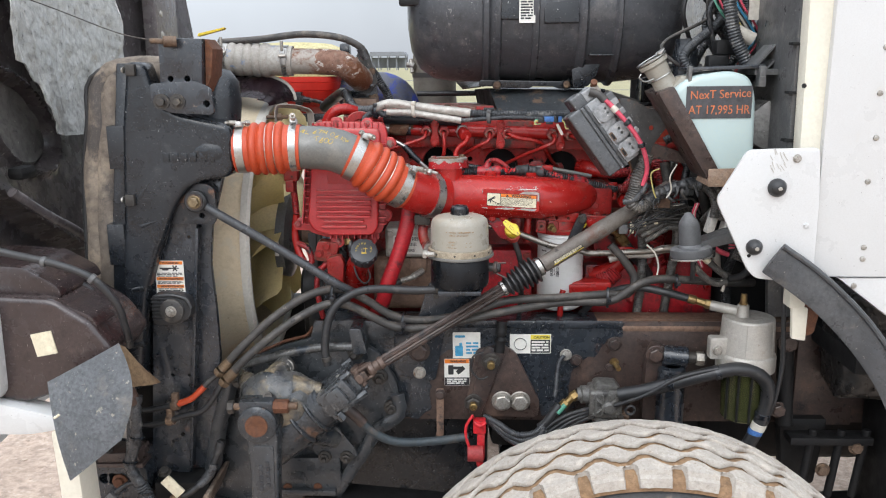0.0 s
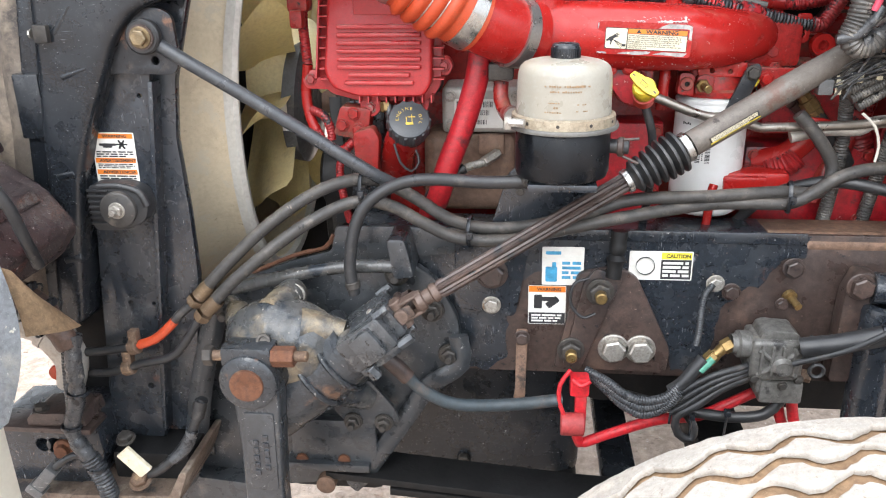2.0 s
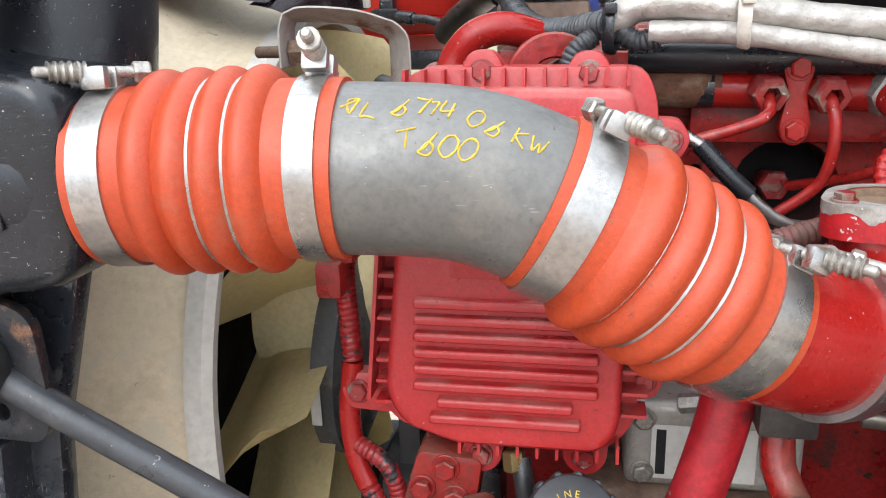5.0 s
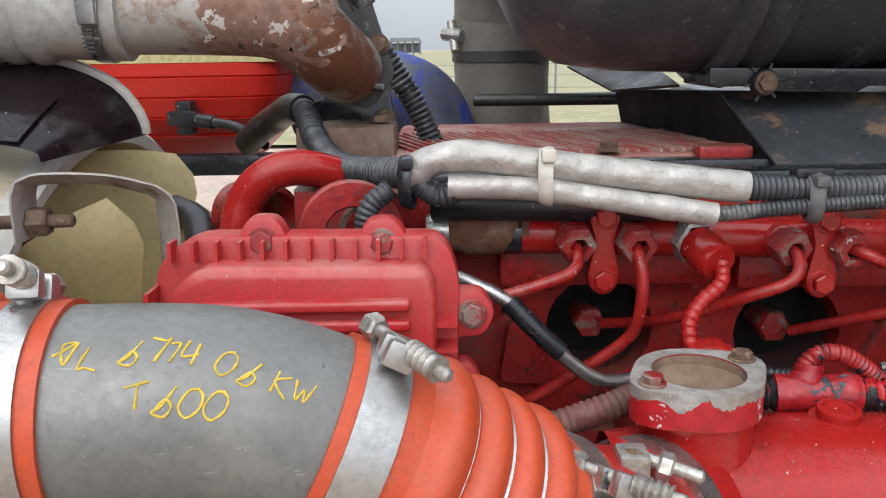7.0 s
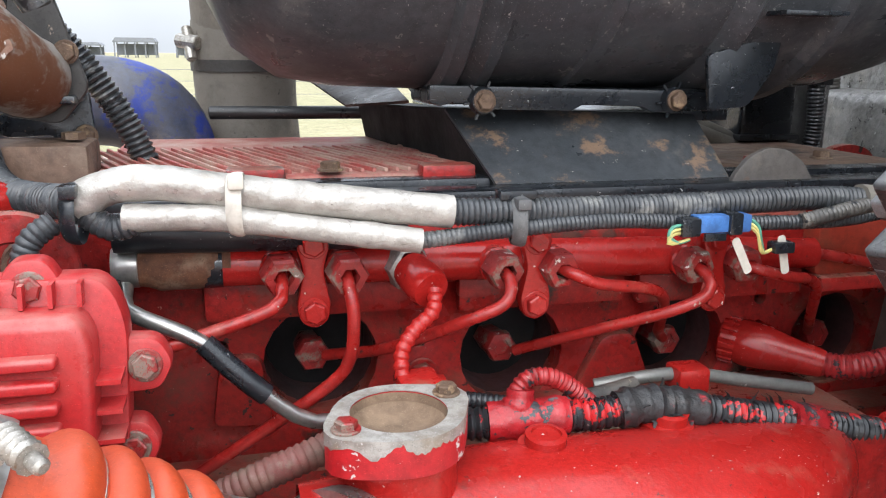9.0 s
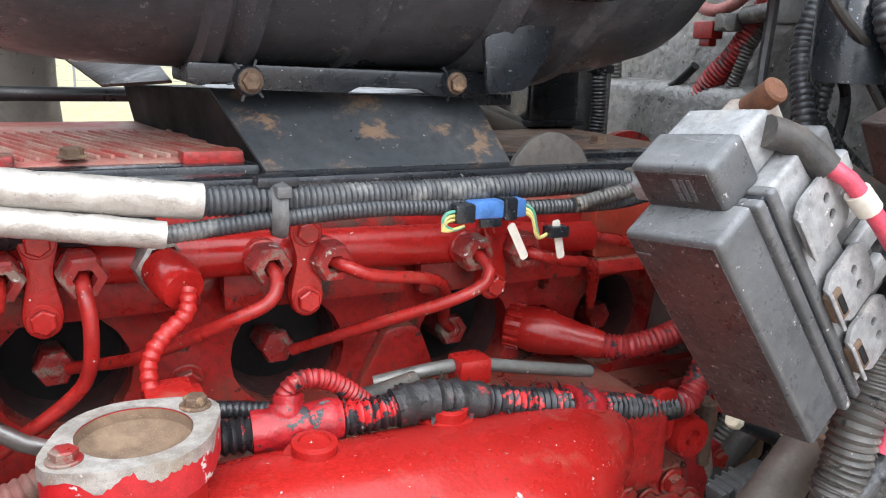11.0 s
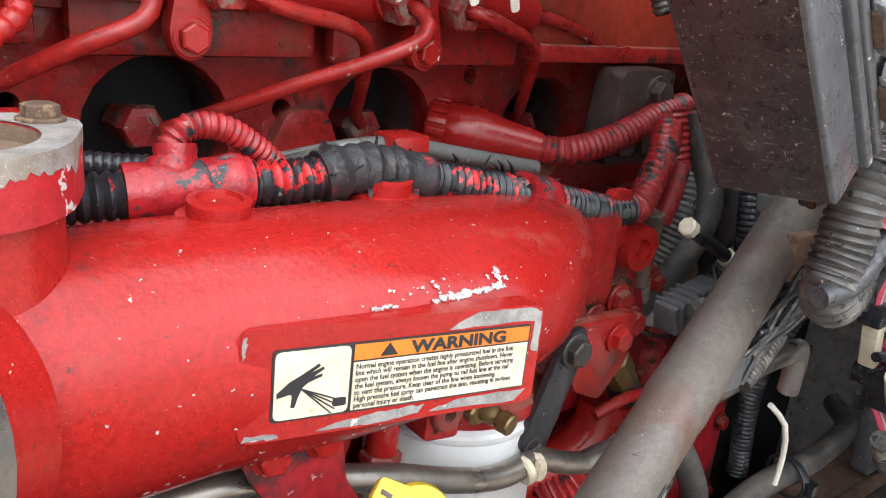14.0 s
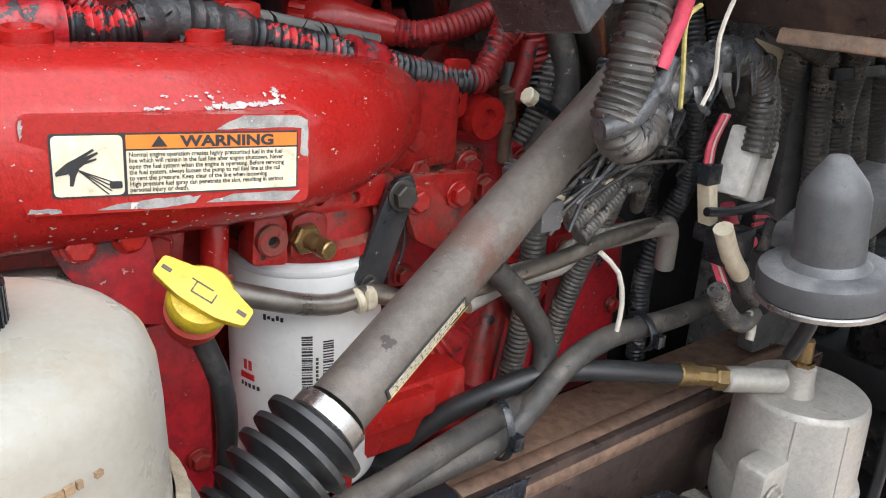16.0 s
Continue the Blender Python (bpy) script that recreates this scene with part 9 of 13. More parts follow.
def steering_shaft():
    t = thing("steering_shaft", "brown painted steering shaft with rubber bellows and splines", "steering shaft", (0.18, 1.93, 0.93))
    a, b = Vector((-0.216, 1.856, 0.935)), Vector((0.60, 2.040, 1.398))
    d = (b - a).normalized()

    def at(s):
        return a + d * s

    sp = lathe(at(0.09), d, [(0, 0.012), (0.01, 0.0155), (0.42, 0.0155)], 28)
    for i, v in enumerate(sp.verts):
        if (i % 28) % 2:
            ax = at((v.co - a).dot(d))
            v.co = ax + (v.co - ax) * 0.86
    part("splined_shaft", sp, oily_steel, t, smooth=0)
    part("tube", sweep([at(0.548), at(0.64), at(0.70), at(0.706), at(0.712), at(0.80), at(0.92)], lambda s, q: 0.0205 if s < 0.155 else 0.0195 if s > 0.165 else 0.0215, 28), grey_sleeve, t, "scuffed brown tube")
    base = at(0.455)
    prof = [(0, 0.017), (0.008, 0.018)]
    for i in range(7):
        r = 0.022 + 0.0125 * min(1, 0.35 + i / 6)
        prof += [(0.010 + 0.0125 * i, 0.019 + 0.004 * i / 6), (0.014 + 0.0125 * i, r), (0.018 + 0.0125 * i, r), (0.0215 + 0.0125 * i, 0.019 + 0.004 * i / 6)]
    prof += [(0.098, 0.022), (0.108, 0.0225)]
    part("bellows", lathe(base - d * 0.02, d, prof, 32), rubber, t, "black rubber bellows")
    part("clamp", lathe(base + d * 0.078, d, [(0, 0.0225), (0.001, 0.0242), (0.011, 0.0242), (0.012, 0.0225)], 28), steel, t)
    part("clamp", lathe(base - d * 0.024, d, [(0, 0.017), (0.001, 0.0195), (0.009, 0.0195), (0.010, 0.017)], 28), steel, t)
    # printed stickers on the tube
    ref = at(0.613)
    up = Vector((0, 0, 1)) - d * d.z
    up.normalize()
    nrm = d.cross(up)
    nrm = nrm if nrm.y < 0 else -nrm
    for off, mat_ in ((0.0, sticker_black), (0.010, sticker_yellow)):
        ang = 0.12 + (0.0 if off == 0 else 0.42)
        n2 = (nrm * math.cos(ang) - up * math.sin(ang)).normalized()
        m = plane_frame(ref + n2 * 0.0206, d, n2.cross(d))
        st = part("sticker", sheet(m, -0.042, -0.0045 if off == 0 else 0.0015, 0.042, 0.0045, 0, 0.0011, 0), mat_, t, "printed caution sticker")
        part("print_block", bars(m, -0.040, -0.0042, 0.040, 0.0042, 4, RNG, 0.0014, 0.72) if off == 0 else bars(m, -0.030, 0.0022, 0.030, 0.0040, 1, RNG, 0.0014, 0.6), sticker_cream if off == 0 else sticker_black, st)
    # universal joint
    joint_mat = surface("dusty_brown_joint", (0.16, 0.108, 0.083), (0.105, 0.072, 0.058), 0.5, 0.2, 14, dust=((0.24, 0.18, 0.14), 0.30, 20), rust=((0.05, 0.04, 0.037), 0.25, 16), bump=0.4, grain=110)
    uj = lathe(at(0.0), d, [(-0.03, 0), (-0.03, 0.016), (-0.012, 0.018), (-0.010, 0.010)], 20)
    part("yoke", joined(uj, moved(box((-0.028, -0.011, -0.006), (0.034, 0.011, 0.0), 0.004), plane_frame(at(0.01) + nrm * 0.017, d, up)), moved(box((-0.028, -0.011, 0.0), (0.034, 0.011, 0.006), 0.004), plane_frame(at(0.01) - nrm * 0.017, d, up))), joint_mat, t)
    part("cross", joined(rod(at(0.022) + nrm * 0.024, at(0.022) - nrm * 0.027, 0.012), rod(at(0.022) + up * 0.024, at(0.022) - up * 0.027, 0.012)), joint_mat, t)
    part("yoke", joined(lathe(at(0.05), d, [(0, 0.012), (0.006, 0.018), (0.016, 0.017), (0.018, 0.013), (0.03, 0.0125), (0.033, 0.016), (0.04, 0.016), (0.045, 0.012)], 20), moved(box((-0.036, -0.011, 0), (0.016, 0.011, 0.007), 0.004), plane_frame(at(0.045) + up * 0.018, d, nrm)), moved(box((-0.036, -0.011, -0.007), (0.016, 0.011, 0.0), 0.004), plane_frame(at(0.045) - up * 0.018, d, nrm))), joint_mat, t)
    part("pinch_bolt", rod(at(-0.018) + up * 0.030, at(-0.018) - up * 0.030, 0.006), zinc, t)


steering_shaft()


# ---- wiring at the front of the engine ----
def front_harness():
    t = thing("front_engine_harness", "red overpainted wiring harness beside the fan pulley", "wiring harness", (-0.36, 2.07, 1.15))
    part("loom", conduit([(-0.375, 2.07, 1.42), (-0.378, 2.065, 1.38), (-0.375, 2.06, 1.34), (-0.372, 2.055, 1.31)], 0.009, 0.005, 12), conduit_red, t)
    part("loom", hose([(-0.372, 2.055, 1.31), (-0.378, 2.055, 1.26), (-0.372, 2.05, 1.22), (-0.362, 2.045, 1.20)], 0.009), red, t)
    part("loom", conduit([(-0.37, 2.05, 1.235), (-0.345, 2.04, 1.225), (-0.335, 2.04, 1.20), (-0.335, 2.04, 1.185)], 0.008, 0.005, 12), conduit_red, t)
    part("loom", conduit([(-0.362, 2.045, 1.20), (-0.345, 2.04, 1.175), (-0.32, 2.04, 1.165), (-0.30, 2.045, 1.18), (-0.29, 2.05, 1.20)], 0.009, 0.005, 12), conduit_red, t)
    part("loom", conduit([(-0.315, 2.045, 1.165), (-0.325, 2.045, 1.13), (-0.322, 2.05, 1.08), (-0.315, 2.06, 1.03)], 0.0075, 0.005, 12), conduit_red, t)
    part("plug", joined(box((-0.398, 2.04, 1.395), (-0.362, 2.08, 1.43), 0.008), box((-0.392, 2.03, 1.37), (-0.37, 2.06, 1.40), 0.006)), red_dirty, t)
    part("plug", moved(lathe((0, 0, 0), (0.6, 0, 0.8), [(0, 0.012), (0.02, 0.014), (0.045, 0.011)], 14), Matrix.Translation((-0.375, 2.06, 1.425))), black_plastic, t)


front_harness()


# ---- steering gear ----
def steering_gear():
    t = thing("steering_gear", "oily black cast steering gear box with a pitman arm", "steering gear", (-0.35, 1.86, 0.60))
    lowend, top = Vector((-0.425, 1.865, 0.765)), Vector((-0.232, 1.885, 0.915))
    d = (top - lowend).normalized()
    f = frame_of(d)
    # piston cylinder, from the low end up to the valve
    cyl = sweep([lowend - d * 0.025, lowend - d * 0.015, lowend, lowend + d * 0.06, lowend + d * 0.12, lowend + d * 0.19], lambda s, k: 0.030 if s < 0.004 else 0.052 if s < 0.012 else 0.064, 30)
    part("cylinder", cyl, gearbox_mat, t)
    for k in (0.105, 0.150):
        part("cast_rib", sweep([lowend + d * k + f @ Vector((0.066 * math.cos(q), 0.066 * math.sin(q), 0)) for q in (2 * math.pi * j / 28 for j in range(29))], 0.005, 8, caps=False), gearbox_mat, t)
    # swollen crown over the sector shaft
    crown = bmesh.new()
    bmesh.ops.create_icosphere(crown, subdivisions=4, radius=1)
    for v in crown.verts:
        n = v.co.copy()
        g = 1 + 0.05 * noise.noise(n * 2.2) + 0.02 * noise.noise(n * 6)
        v.co = Vector((-0.388 + 0.104 * n.x * g - 0.012 * n.z, 1.866 + 0.062 * n.y * g, 0.878 + 0.082 * n.z * g))
    cast_tan = surface("bare_oily_casting", (0.055, 0.062, 0.070), (0.11, 0.105, 0.095), 0.24, 0.2, 9, dust=((0.34, 0.265, 0.165), 0.36, 7), rust=((0.022, 0.028, 0.036), 0.32, 10), chips=[((0.5, 0.46, 0.4), 0.12, 110)], bump=0.5, grain=90, wavy=0.3)
    part("crown", crown, cast_tan, t, "bare grey and tan casting")
    for (x0, y0, z0), (x1, y1, z1), r in (((-0.41, 1.86, 0.93), (-0.385, 1.93, 0.955), 0.030), ((-0.46, 1.87, 0.91), (-0.505, 1.935, 0.915), 0.026), ((-0.36, 1.85, 0.92), (-0.29, 1.86, 0.905), 0.030), ((-0.34, 1.87, 0.80), (-0.27, 1.93, 0.745), 0.030)):
        part("cast_arm", sweep([Vector((x0, y0, z0)), Vector(((x0 + x1) / 2, (y0 + y1) / 2 + 0.004, (z0 + z1) / 2)), Vector((x1, y1, z1))], lambda s, k: r * (1.1 - 0.35 * k), 16), cast_tan, t)
    part("crown_plug", lathe((-0.405, 1.800, 0.918), (0.1, -1, 0.5), [(0, 0.012), (0.004, 0.011), (0.004, 0.007), (0.001, 0.006), (0.001, 0)], 18), dark_bolt, t)
    # raised foundry lettering, too worn to read
    for r_ in range(4):
        for k in range(5 - r_ % 2):
            q = radians(-92 - 8 * r_)
            p_ = lowend + d * (0.085 + 0.011 * k) + f @ Vector((0.0645 * math.cos(q), 0.0645 * math.sin(q), 0))
            part("cast_mark", moved(box((-0.0030, -0.0030, -0.002), (0.0030, 0.0030, 0.002), 0.0006), Matrix.Translation(p_) @ f @ Matrix.Rotation(q, 4, "Z") @ Matrix.Rotation(radians(90), 4, "Y")), gearbox_mat, t)
    # valve body: stepped oily block at the upper end
    oil = surface("wet_oil_black", (0.035, 0.038, 0.042), (0.085, 0.09, 0.095), 0.18, 0.1, 20, dust=((0.20, 0.195, 0.185), 0.28, 30), chips=[((0.008, 0.008, 0.009), 0.3, 70)], bump=0.6, grain=60, spec=0.7, wavy=0.5)
    vm = Matrix.Translation(top + Vector((-0.006, -0.028, 0.004))) @ f
    for lo, hi, e in (((-0.052, -0.030, -0.055), (0.052, 0.030, 0.030), 0.008), ((-0.066, -0.026, -0.030), (-0.048, 0.026, 0.012), 0.006), ((0.048, -0.02, -0.046), (0.064, 0.026, -0.010), 0.006), ((-0.030, -0.030, 0.026), (0.036, 0.034, 0.046), 0.007)):
        part("valve_block", moved(box(lo, hi, e), vm), oil, t, "wet oily valve body")
    for k in range(4):
        part("valve_rib", moved(box((-0.050 + 0.030 * k, -0.042, -0.050), (-0.040 + 0.030 * k, -0.028, 0.026), 0.004), vm), oil, t)
    for x_, y_ in ((-0.042, -0.034), (0.044, -0.034), (-0.042, 0.028), (0.044, 0.028), (0.0, -0.038)):
        part("valve_bolt", moved(rod((x_, y_, 0.024), (x_, y_, 0.052), 0.008, seg=6), vm), oil, t)
    for x_, z_ in ((-0.058, -0.03), (0.056, -0.028), (0.020, 0.0)):
        part("port_plug", moved(rod((x_, -0.028, z_), (x_, -0.050, z_), 0.010, seg=6), vm), oil, t)
    part("input_collar", lathe(top + d * 0.046, d, [(0, 0.026), (0.006, 0.026), (0.010, 0.020), (0.024, 0.018)], 24), oily_steel, t)
    # pitman arm on the sector shaft
    part("sector_boss", lathe((-0.425, 1.84, 0.860), (0, -1, 0), [(0, 0.056), (0.03, 0.054), (0.05, 0.048), (0.074, 0.046), (0.078, 0.040), (0.078, 0)], 30), gearbox_mat, t)
    part("sector_shaft_end", lathe((-0.425, 1.7615, 0.860), (0, -1, 0), [(0, 0.027), (0.004, 0.0265), (0.005, 0.010), (0.003, 0.006), (0.003, 0)], 28), rust_mat, t, "rusty shaft end")
    part("pinch_lug", box((-0.468, 1.770, 0.882), (-0.385, 1.815, 0.918), 0.009), gearbox_mat, t)
    part("pinch_bolt", rod((-0.488, 1.780, 0.900), (-0.330, 1.780, 0.904), 0.0085), rusty_bolt, t)
    part("pinch_head", rod((-0.495, 1.780, 0.899), (-0.480, 1.780, 0.900), 0.016, seg=6), dark_bolt, t)
    part("pinch_nut", rod((-0.386, 1.780, 0.902), (-0.350, 1.780, 0.903), 0.0165, seg=6), rust_mat, t)
    part("pitman_arm", prism(rounded([(-0.472, 0.868), (-0.455, 0.825), (-0.450, 0.74), (-0.452, 0.62), (-0.45, 0.55), (-0.385, 0.55), (-0.386, 0.65), (-0.382, 0.74), (-0.378, 0.825), (-0.380, 0.868), (-0.40, 0.885), (-0.45, 0.885)], 0.012), 1.772, 1.812, 0.008, seg=3), dusty_black, t, "black pitman arm")
    part("arm_panel", prism(rounded([(-0.440, 0.805), (-0.390, 0.805), (-0.393, 0.66), (-0.438, 0.66)], 0.006), 1.769, 1.774, 0.002), dusty_black, t)
    for i in range(5):
        part("cast_mark", box((-0.428, 1.7665, 0.69 + 0.014 * i), (-0.419, 1.770, 0.700 + 0.014 * i), 0.001), black_paint, t)
        part("cast_mark", box((-0.411, 1.7665, 0.70 + 0.014 * i), (-0.402, 1.770, 0.710 + 0.014 * i), 0.001), black_paint, t)
    part("ball_joint", rod((-0.41, 1.82, 0.56), (-0.41, 1.74, 0.56), 0.03), dark_void, t)
    # wide cast bracket between the gear and the rail
    web = rounded([(-0.532, 0.935), (-0.50, 0.952), (-0.374, 0.968), (-0.20, 0.995), (-0.150, 0.96), (-0.112, 0.885), (-0.108, 0.806), (-0.166, 0.759), (-0.195, 0.712), (-0.285, 0.573), (-0.316, 0.539), (-0.46, 0.520), (-0.632, 0.520), (-0.602, 0.65), (-0.570, 0.789), (-0.548, 0.88)], 0.016)
    part("mount_bracket", prism(web, 1.968, 1.990, 0.006), dusty_black, t)
    rim = [(-0.112, 0.86), (-0.108, 0.806), (-0.166, 0.759), (-0.195, 0.712), (-0.285, 0.573), (-0.316, 0.539)]
    part("bracket_rim", sweep(spline([(x, 1.955, z) for x, z in rim], 0.015), 0.011, 10, (0.8, 1.6)), dusty_black, t)
    part("bracket_leg", sweep(spline([(-0.528, 1.94, 0.925), (-0.552, 1.93, 0.84), (-0.575, 1.93, 0.76), (-0.60, 1.93, 0.64), (-0.625, 1.93, 0.56), (-0.66, 1.93, 0.53)], 0.02), 0.014, 10, (1.0, 1.5)), dusty_black, t)
    part("bracket_foot", prism(rounded([(-0.72, 0.545), (-0.64, 0.56), (-0.47, 0.545), (-0.46, 0.46), (-0.72, 0.46)], 0.012), 1.93, 1.99, 0.006), dusty_black, t)
    part("brace_bar", sweep(spline([(-0.495, 1.93, 0.948), (-0.417, 1.93, 0.970), (-0.31, 1.93, 0.993), (-0.194, 1.93, 0.998)], 0.015), 0.0115, 12), cast_tan, t)
    part("lower_pocket", box((-0.425, 1.945, 0.575), (-0.262, 1.97, 0.685), 0.010), dusty_black, t)
    part("pocket_lip", box((-0.435, 1.93, 0.583), (-0.275, 1.97, 0.600), 0.005), dusty_black, t)
    part("hanger_plate", prism(rounded([(-0.336, 0.723), (-0.268, 0.785), (-0.225, 0.730), (-0.212, 0.700), (-0.307, 0.688)], 0.010), 1.925, 1.935, 0.003), dusty_black, t)
    part("cross_tube", box((-0.45, 1.99, 0.50), (-0.26, 2.12, 0.70), 0.02), dark_void, t)
    for x, z in ((-0.405, 0.600), (-0.325, 0.602)):
        part("rust_bolt", lathe((x, 1.944, z), (0, -1, 0), [(0, 0.012), (0.003, 0.011), (0.004, 0)], 14), rust_mat, t)
    part("tow_eye", lathe((-0.36, 1.95, 0.553), (0, -1, 0), [(0, 0.018), (0.02, 0.018), (0.022, 0.015), (0.022, 0)], 20), rusty_casting, t)
    for x, y, z, r, m in ((-0.509, 1.925, 0.908, 0.015, dark_bolt), (-0.385, 1.915, 0.950, 0.016, zinc), (-0.214, 1.945, 0.978, 0.015, dark_bolt), (-0.128, 1.96, 0.822, 0.014, dark_bolt), (-0.157, 1.96, 0.906, 0.015, dark_bolt), (-0.299, 1.924, 0.700, 0.012, dark_bolt), (-0.243, 1.924, 0.700, 0.012, dark_bolt)):
        part("washer", lathe((x, y, z), (0, -1, 0), [(0, r * 1.45), (0.004, r * 1.4), (0.004, 0)], 20), dark_bolt, t)
        bolt(t, (x, y - 0.004, z), r, mat=m, stud=True)


steering_gear()


def front_rail_bracket():
    t = thing("front_mount_bracket", "black rust-edged engine mount bracket on the rail end", "bracket", (-0.3, 1.98, 0.97))
    part("plate", prism(rounded([(-0.50, 0.945), (-0.39, 0.985), (-0.335, 1.0), (-0.325, 1.045), (-0.20, 1.047), (-0.12, 1.04), (-0.12, 1.0), (-0.34, 0.975), (-0.48, 0.93)], 0.006), 1.988, 1.998, 0.002), dusty_black, t)
    part("arm", prism(rounded([(-0.225, 1.05), (-0.195, 1.05), (-0.18, 0.985), (-0.215, 0.98)], 0.008), 1.912, 1.988, 0.004), dusty_black, t)
    part("rust_edge", sweep(spline([(-0.48, 1.99, 0.955), (-0.40, 1.99, 0.99), (-0.345, 1.99, 1.006), (-0.33, 1.99, 1.03)], 0.01), lambda s, k: 0.004 + 0.0015 * noise.noise((s * 100, 0, 0)), 8), rust_mat, t)


front_rail_bracket()


# ---- hoses and cables low down ----
def low_hoses():
    t = thing("power_steering_hoses", "dusty black hoses looping over the frame rail", "hose", (-0.2, 1.93, 1.05), group="low hoses")
    part("hose", hose([(-0.535, 1.875, 0.955), (-0.50, 1.88, 0.995), (-0.43, 1.90, 1.062), (-0.36, 1.92, 1.112), (-0.30, 1.935, 1.138), (-0.24, 1.94, 1.142), (-0.185, 1.945, 1.115), (-0.13, 1.95, 1.078), (-0.075, 1.955, 1.060), (0.0, 1.955, 1.063), (0.09, 1.955, 1.085), (0.17, 1.965, 1.108), (0.30, 1.98, 1.112), (0.411, 2.0, 1.115), (0.47, 2.01, 1.112), (0.49, 2.02, 1.15), (0.462, 2.02, 1.198), (0.427, 2.025, 1.237)], 0.0104, 16), dusty_rubber, t)
    t2 = thing("power_steering_hoses", "dusty black hoses looping over the frame rail", "hose", (-0.2, 1.93, 1.03), group="low hoses")
    part("hose", hose([(-0.52, 1.865, 0.935), (-0.485, 1.87, 0.975), (-0.42, 1.885, 1.03), (-0.35, 1.905, 1.078), (-0.28, 1.925, 1.108), (-0.22, 1.93, 1.103), (-0.165, 1.935, 1.072), (-0.11, 1.94, 1.046), (-0.03, 1.945, 1.042), (0.06, 1.945, 1.062), (0.15, 1.95, 1.082), (0.286, 1.985, 1.096), (0.36, 1.99, 1.098), (0.43, 1.995, 1.100), (0.495, 2.0, 1.140), (0.549, 2.0, 1.155), (0.63, 2.0, 1.152), (0.74, 2.02, 1.140), (0.80, 2.06, 1.13)], 0.0104, 16), dusty_rubber, t2)
    for hst, p, q in ((t, (-0.548, 1.874, 0.942), (-0.52, 1.876, 0.972)), (t2, (-0.535, 1.864, 0.920), (-0.505, 1.866, 0.95))):
        P, Q = Vector(p), Vector(q)
        dd = (Q - P)
        part("fitting", joined(lathe(P, dd, [(0, 0.010), (0.008, 0.0155), (0.016, 0.0155)], 6), lathe(P + dd * 0.5, dd, [(0, 0.0125), (0.022, 0.0130), (0.03, 0.0115)], 20)), surface("tarnished_hose_fitting", (0.20, 0.135, 0.080), (0.14, 0.095, 0.06), 0.45, 0.4, 24, dust=((0.26, 0.20, 0.14), 0.30, 40), rust=((0.07, 0.045, 0.03), 0.2, 30), bump=0.2), hst, "tarnished brass hose fitting")
    for p, r in (((-0.262, 1.935, 1.125), 0.034), ((-0.09, 1.945, 1.056), 0.026), ((0.42, 1.995, 1.108), 0.026), ((0.59, 2.0, 1.15), 0.017)):
        ring = [Vector((p[0] + 0.003 * math.cos(a), p[1] + 0.019 * math.cos(a), p[2] + r * math.sin(a))) for a in (2 * math.pi * k / 24 for k in range(25))]
        part("cable_tie", sweep(ring, 0.002, 6, (0.7, 1.8), caps=False, up=(1, 0, 0)), black_plastic, t)
        part("tie_head", box((p[0] - 0.005, p[1] - 0.026, p[2] - 0.006), (p[0] + 0.005, p[1] - 0.017, p[2] + 0.006), 0.001), black_plastic, t)
    part("pipe", hose([(-0.76, 1.88, 0.842), (-0.70, 1.868, 0.855), (-0.64, 1.862, 0.872), (-0.60, 1.862, 0.892), (-0.57, 1.868, 0.925), (-0.548, 1.872, 0.942)], 0.0075), rubber, t)
    part("marked_pipe", hose([(-0.648, 1.862, 0.869), (-0.615, 1.861, 0.882), (-0.595, 1.862, 0.898), (-0.578, 1.866, 0.915)], 0.0082), orange_silicone, t, "orange marked stretch")
    part("pipe", hose([(-0.75, 1.88, 0.803), (-0.70, 1.865, 0.815), (-0.64, 1.858, 0.838), (-0.59, 1.856, 0.852), (-0.565, 1.858, 0.875), (-0.535, 1.862, 0.92)], 0.0075), rubber, t2)
    for hst, x, z in ((t, -0.652, 0.868), (t2, -0.668, 0.828)):
        part("clip", joined(rod((x - 0.008, 1.861, z - 0.004), (x + 0.008, 1.859, z + 0.002), 0.013, seg=14), box((x - 0.008, 1.855, z), (x + 0.008, 1.872, z + 0.03), 0.003)), rusty_bolt, hst)
    t3 = thing("return_hose", "smooth black return hose from the reservoir to the steering gear", "hose", (-0.2, 1.9, 1.1))
    part("hose", hose([(-0.275, 1.885, 0.965), (-0.280, 1.885, 1.01), (-0.272, 1.89, 1.07), (-0.25, 1.895, 1.115), (-0.205, 1.90, 1.145), (-0.15, 1.895, 1.157), (-0.06, 1.872, 1.160), (0.0, 1.862, 1.166), (0.03, 1.862, 1.176)], 0.0100, 16), rubber, t3)
    part("clamp", rod((-0.276, 1.885, 0.975), (-0.278, 1.885, 0.987), 0.0122), dark_bolt, t3)
    part("clamp", joined(rod((-0.006, 1.863, 1.165), (0.006, 1.862, 1.168), 0.0122), rod((-0.004, 1.848, 1.170), (0.006, 1.848, 1.172), 0.0045, seg=8)), dark_bolt, t3)
    t4 = thing("drain_hose", "blue-grey hose hung from a rusty strap under the rail", "hose", (-0.08, 1.93, 0.73))
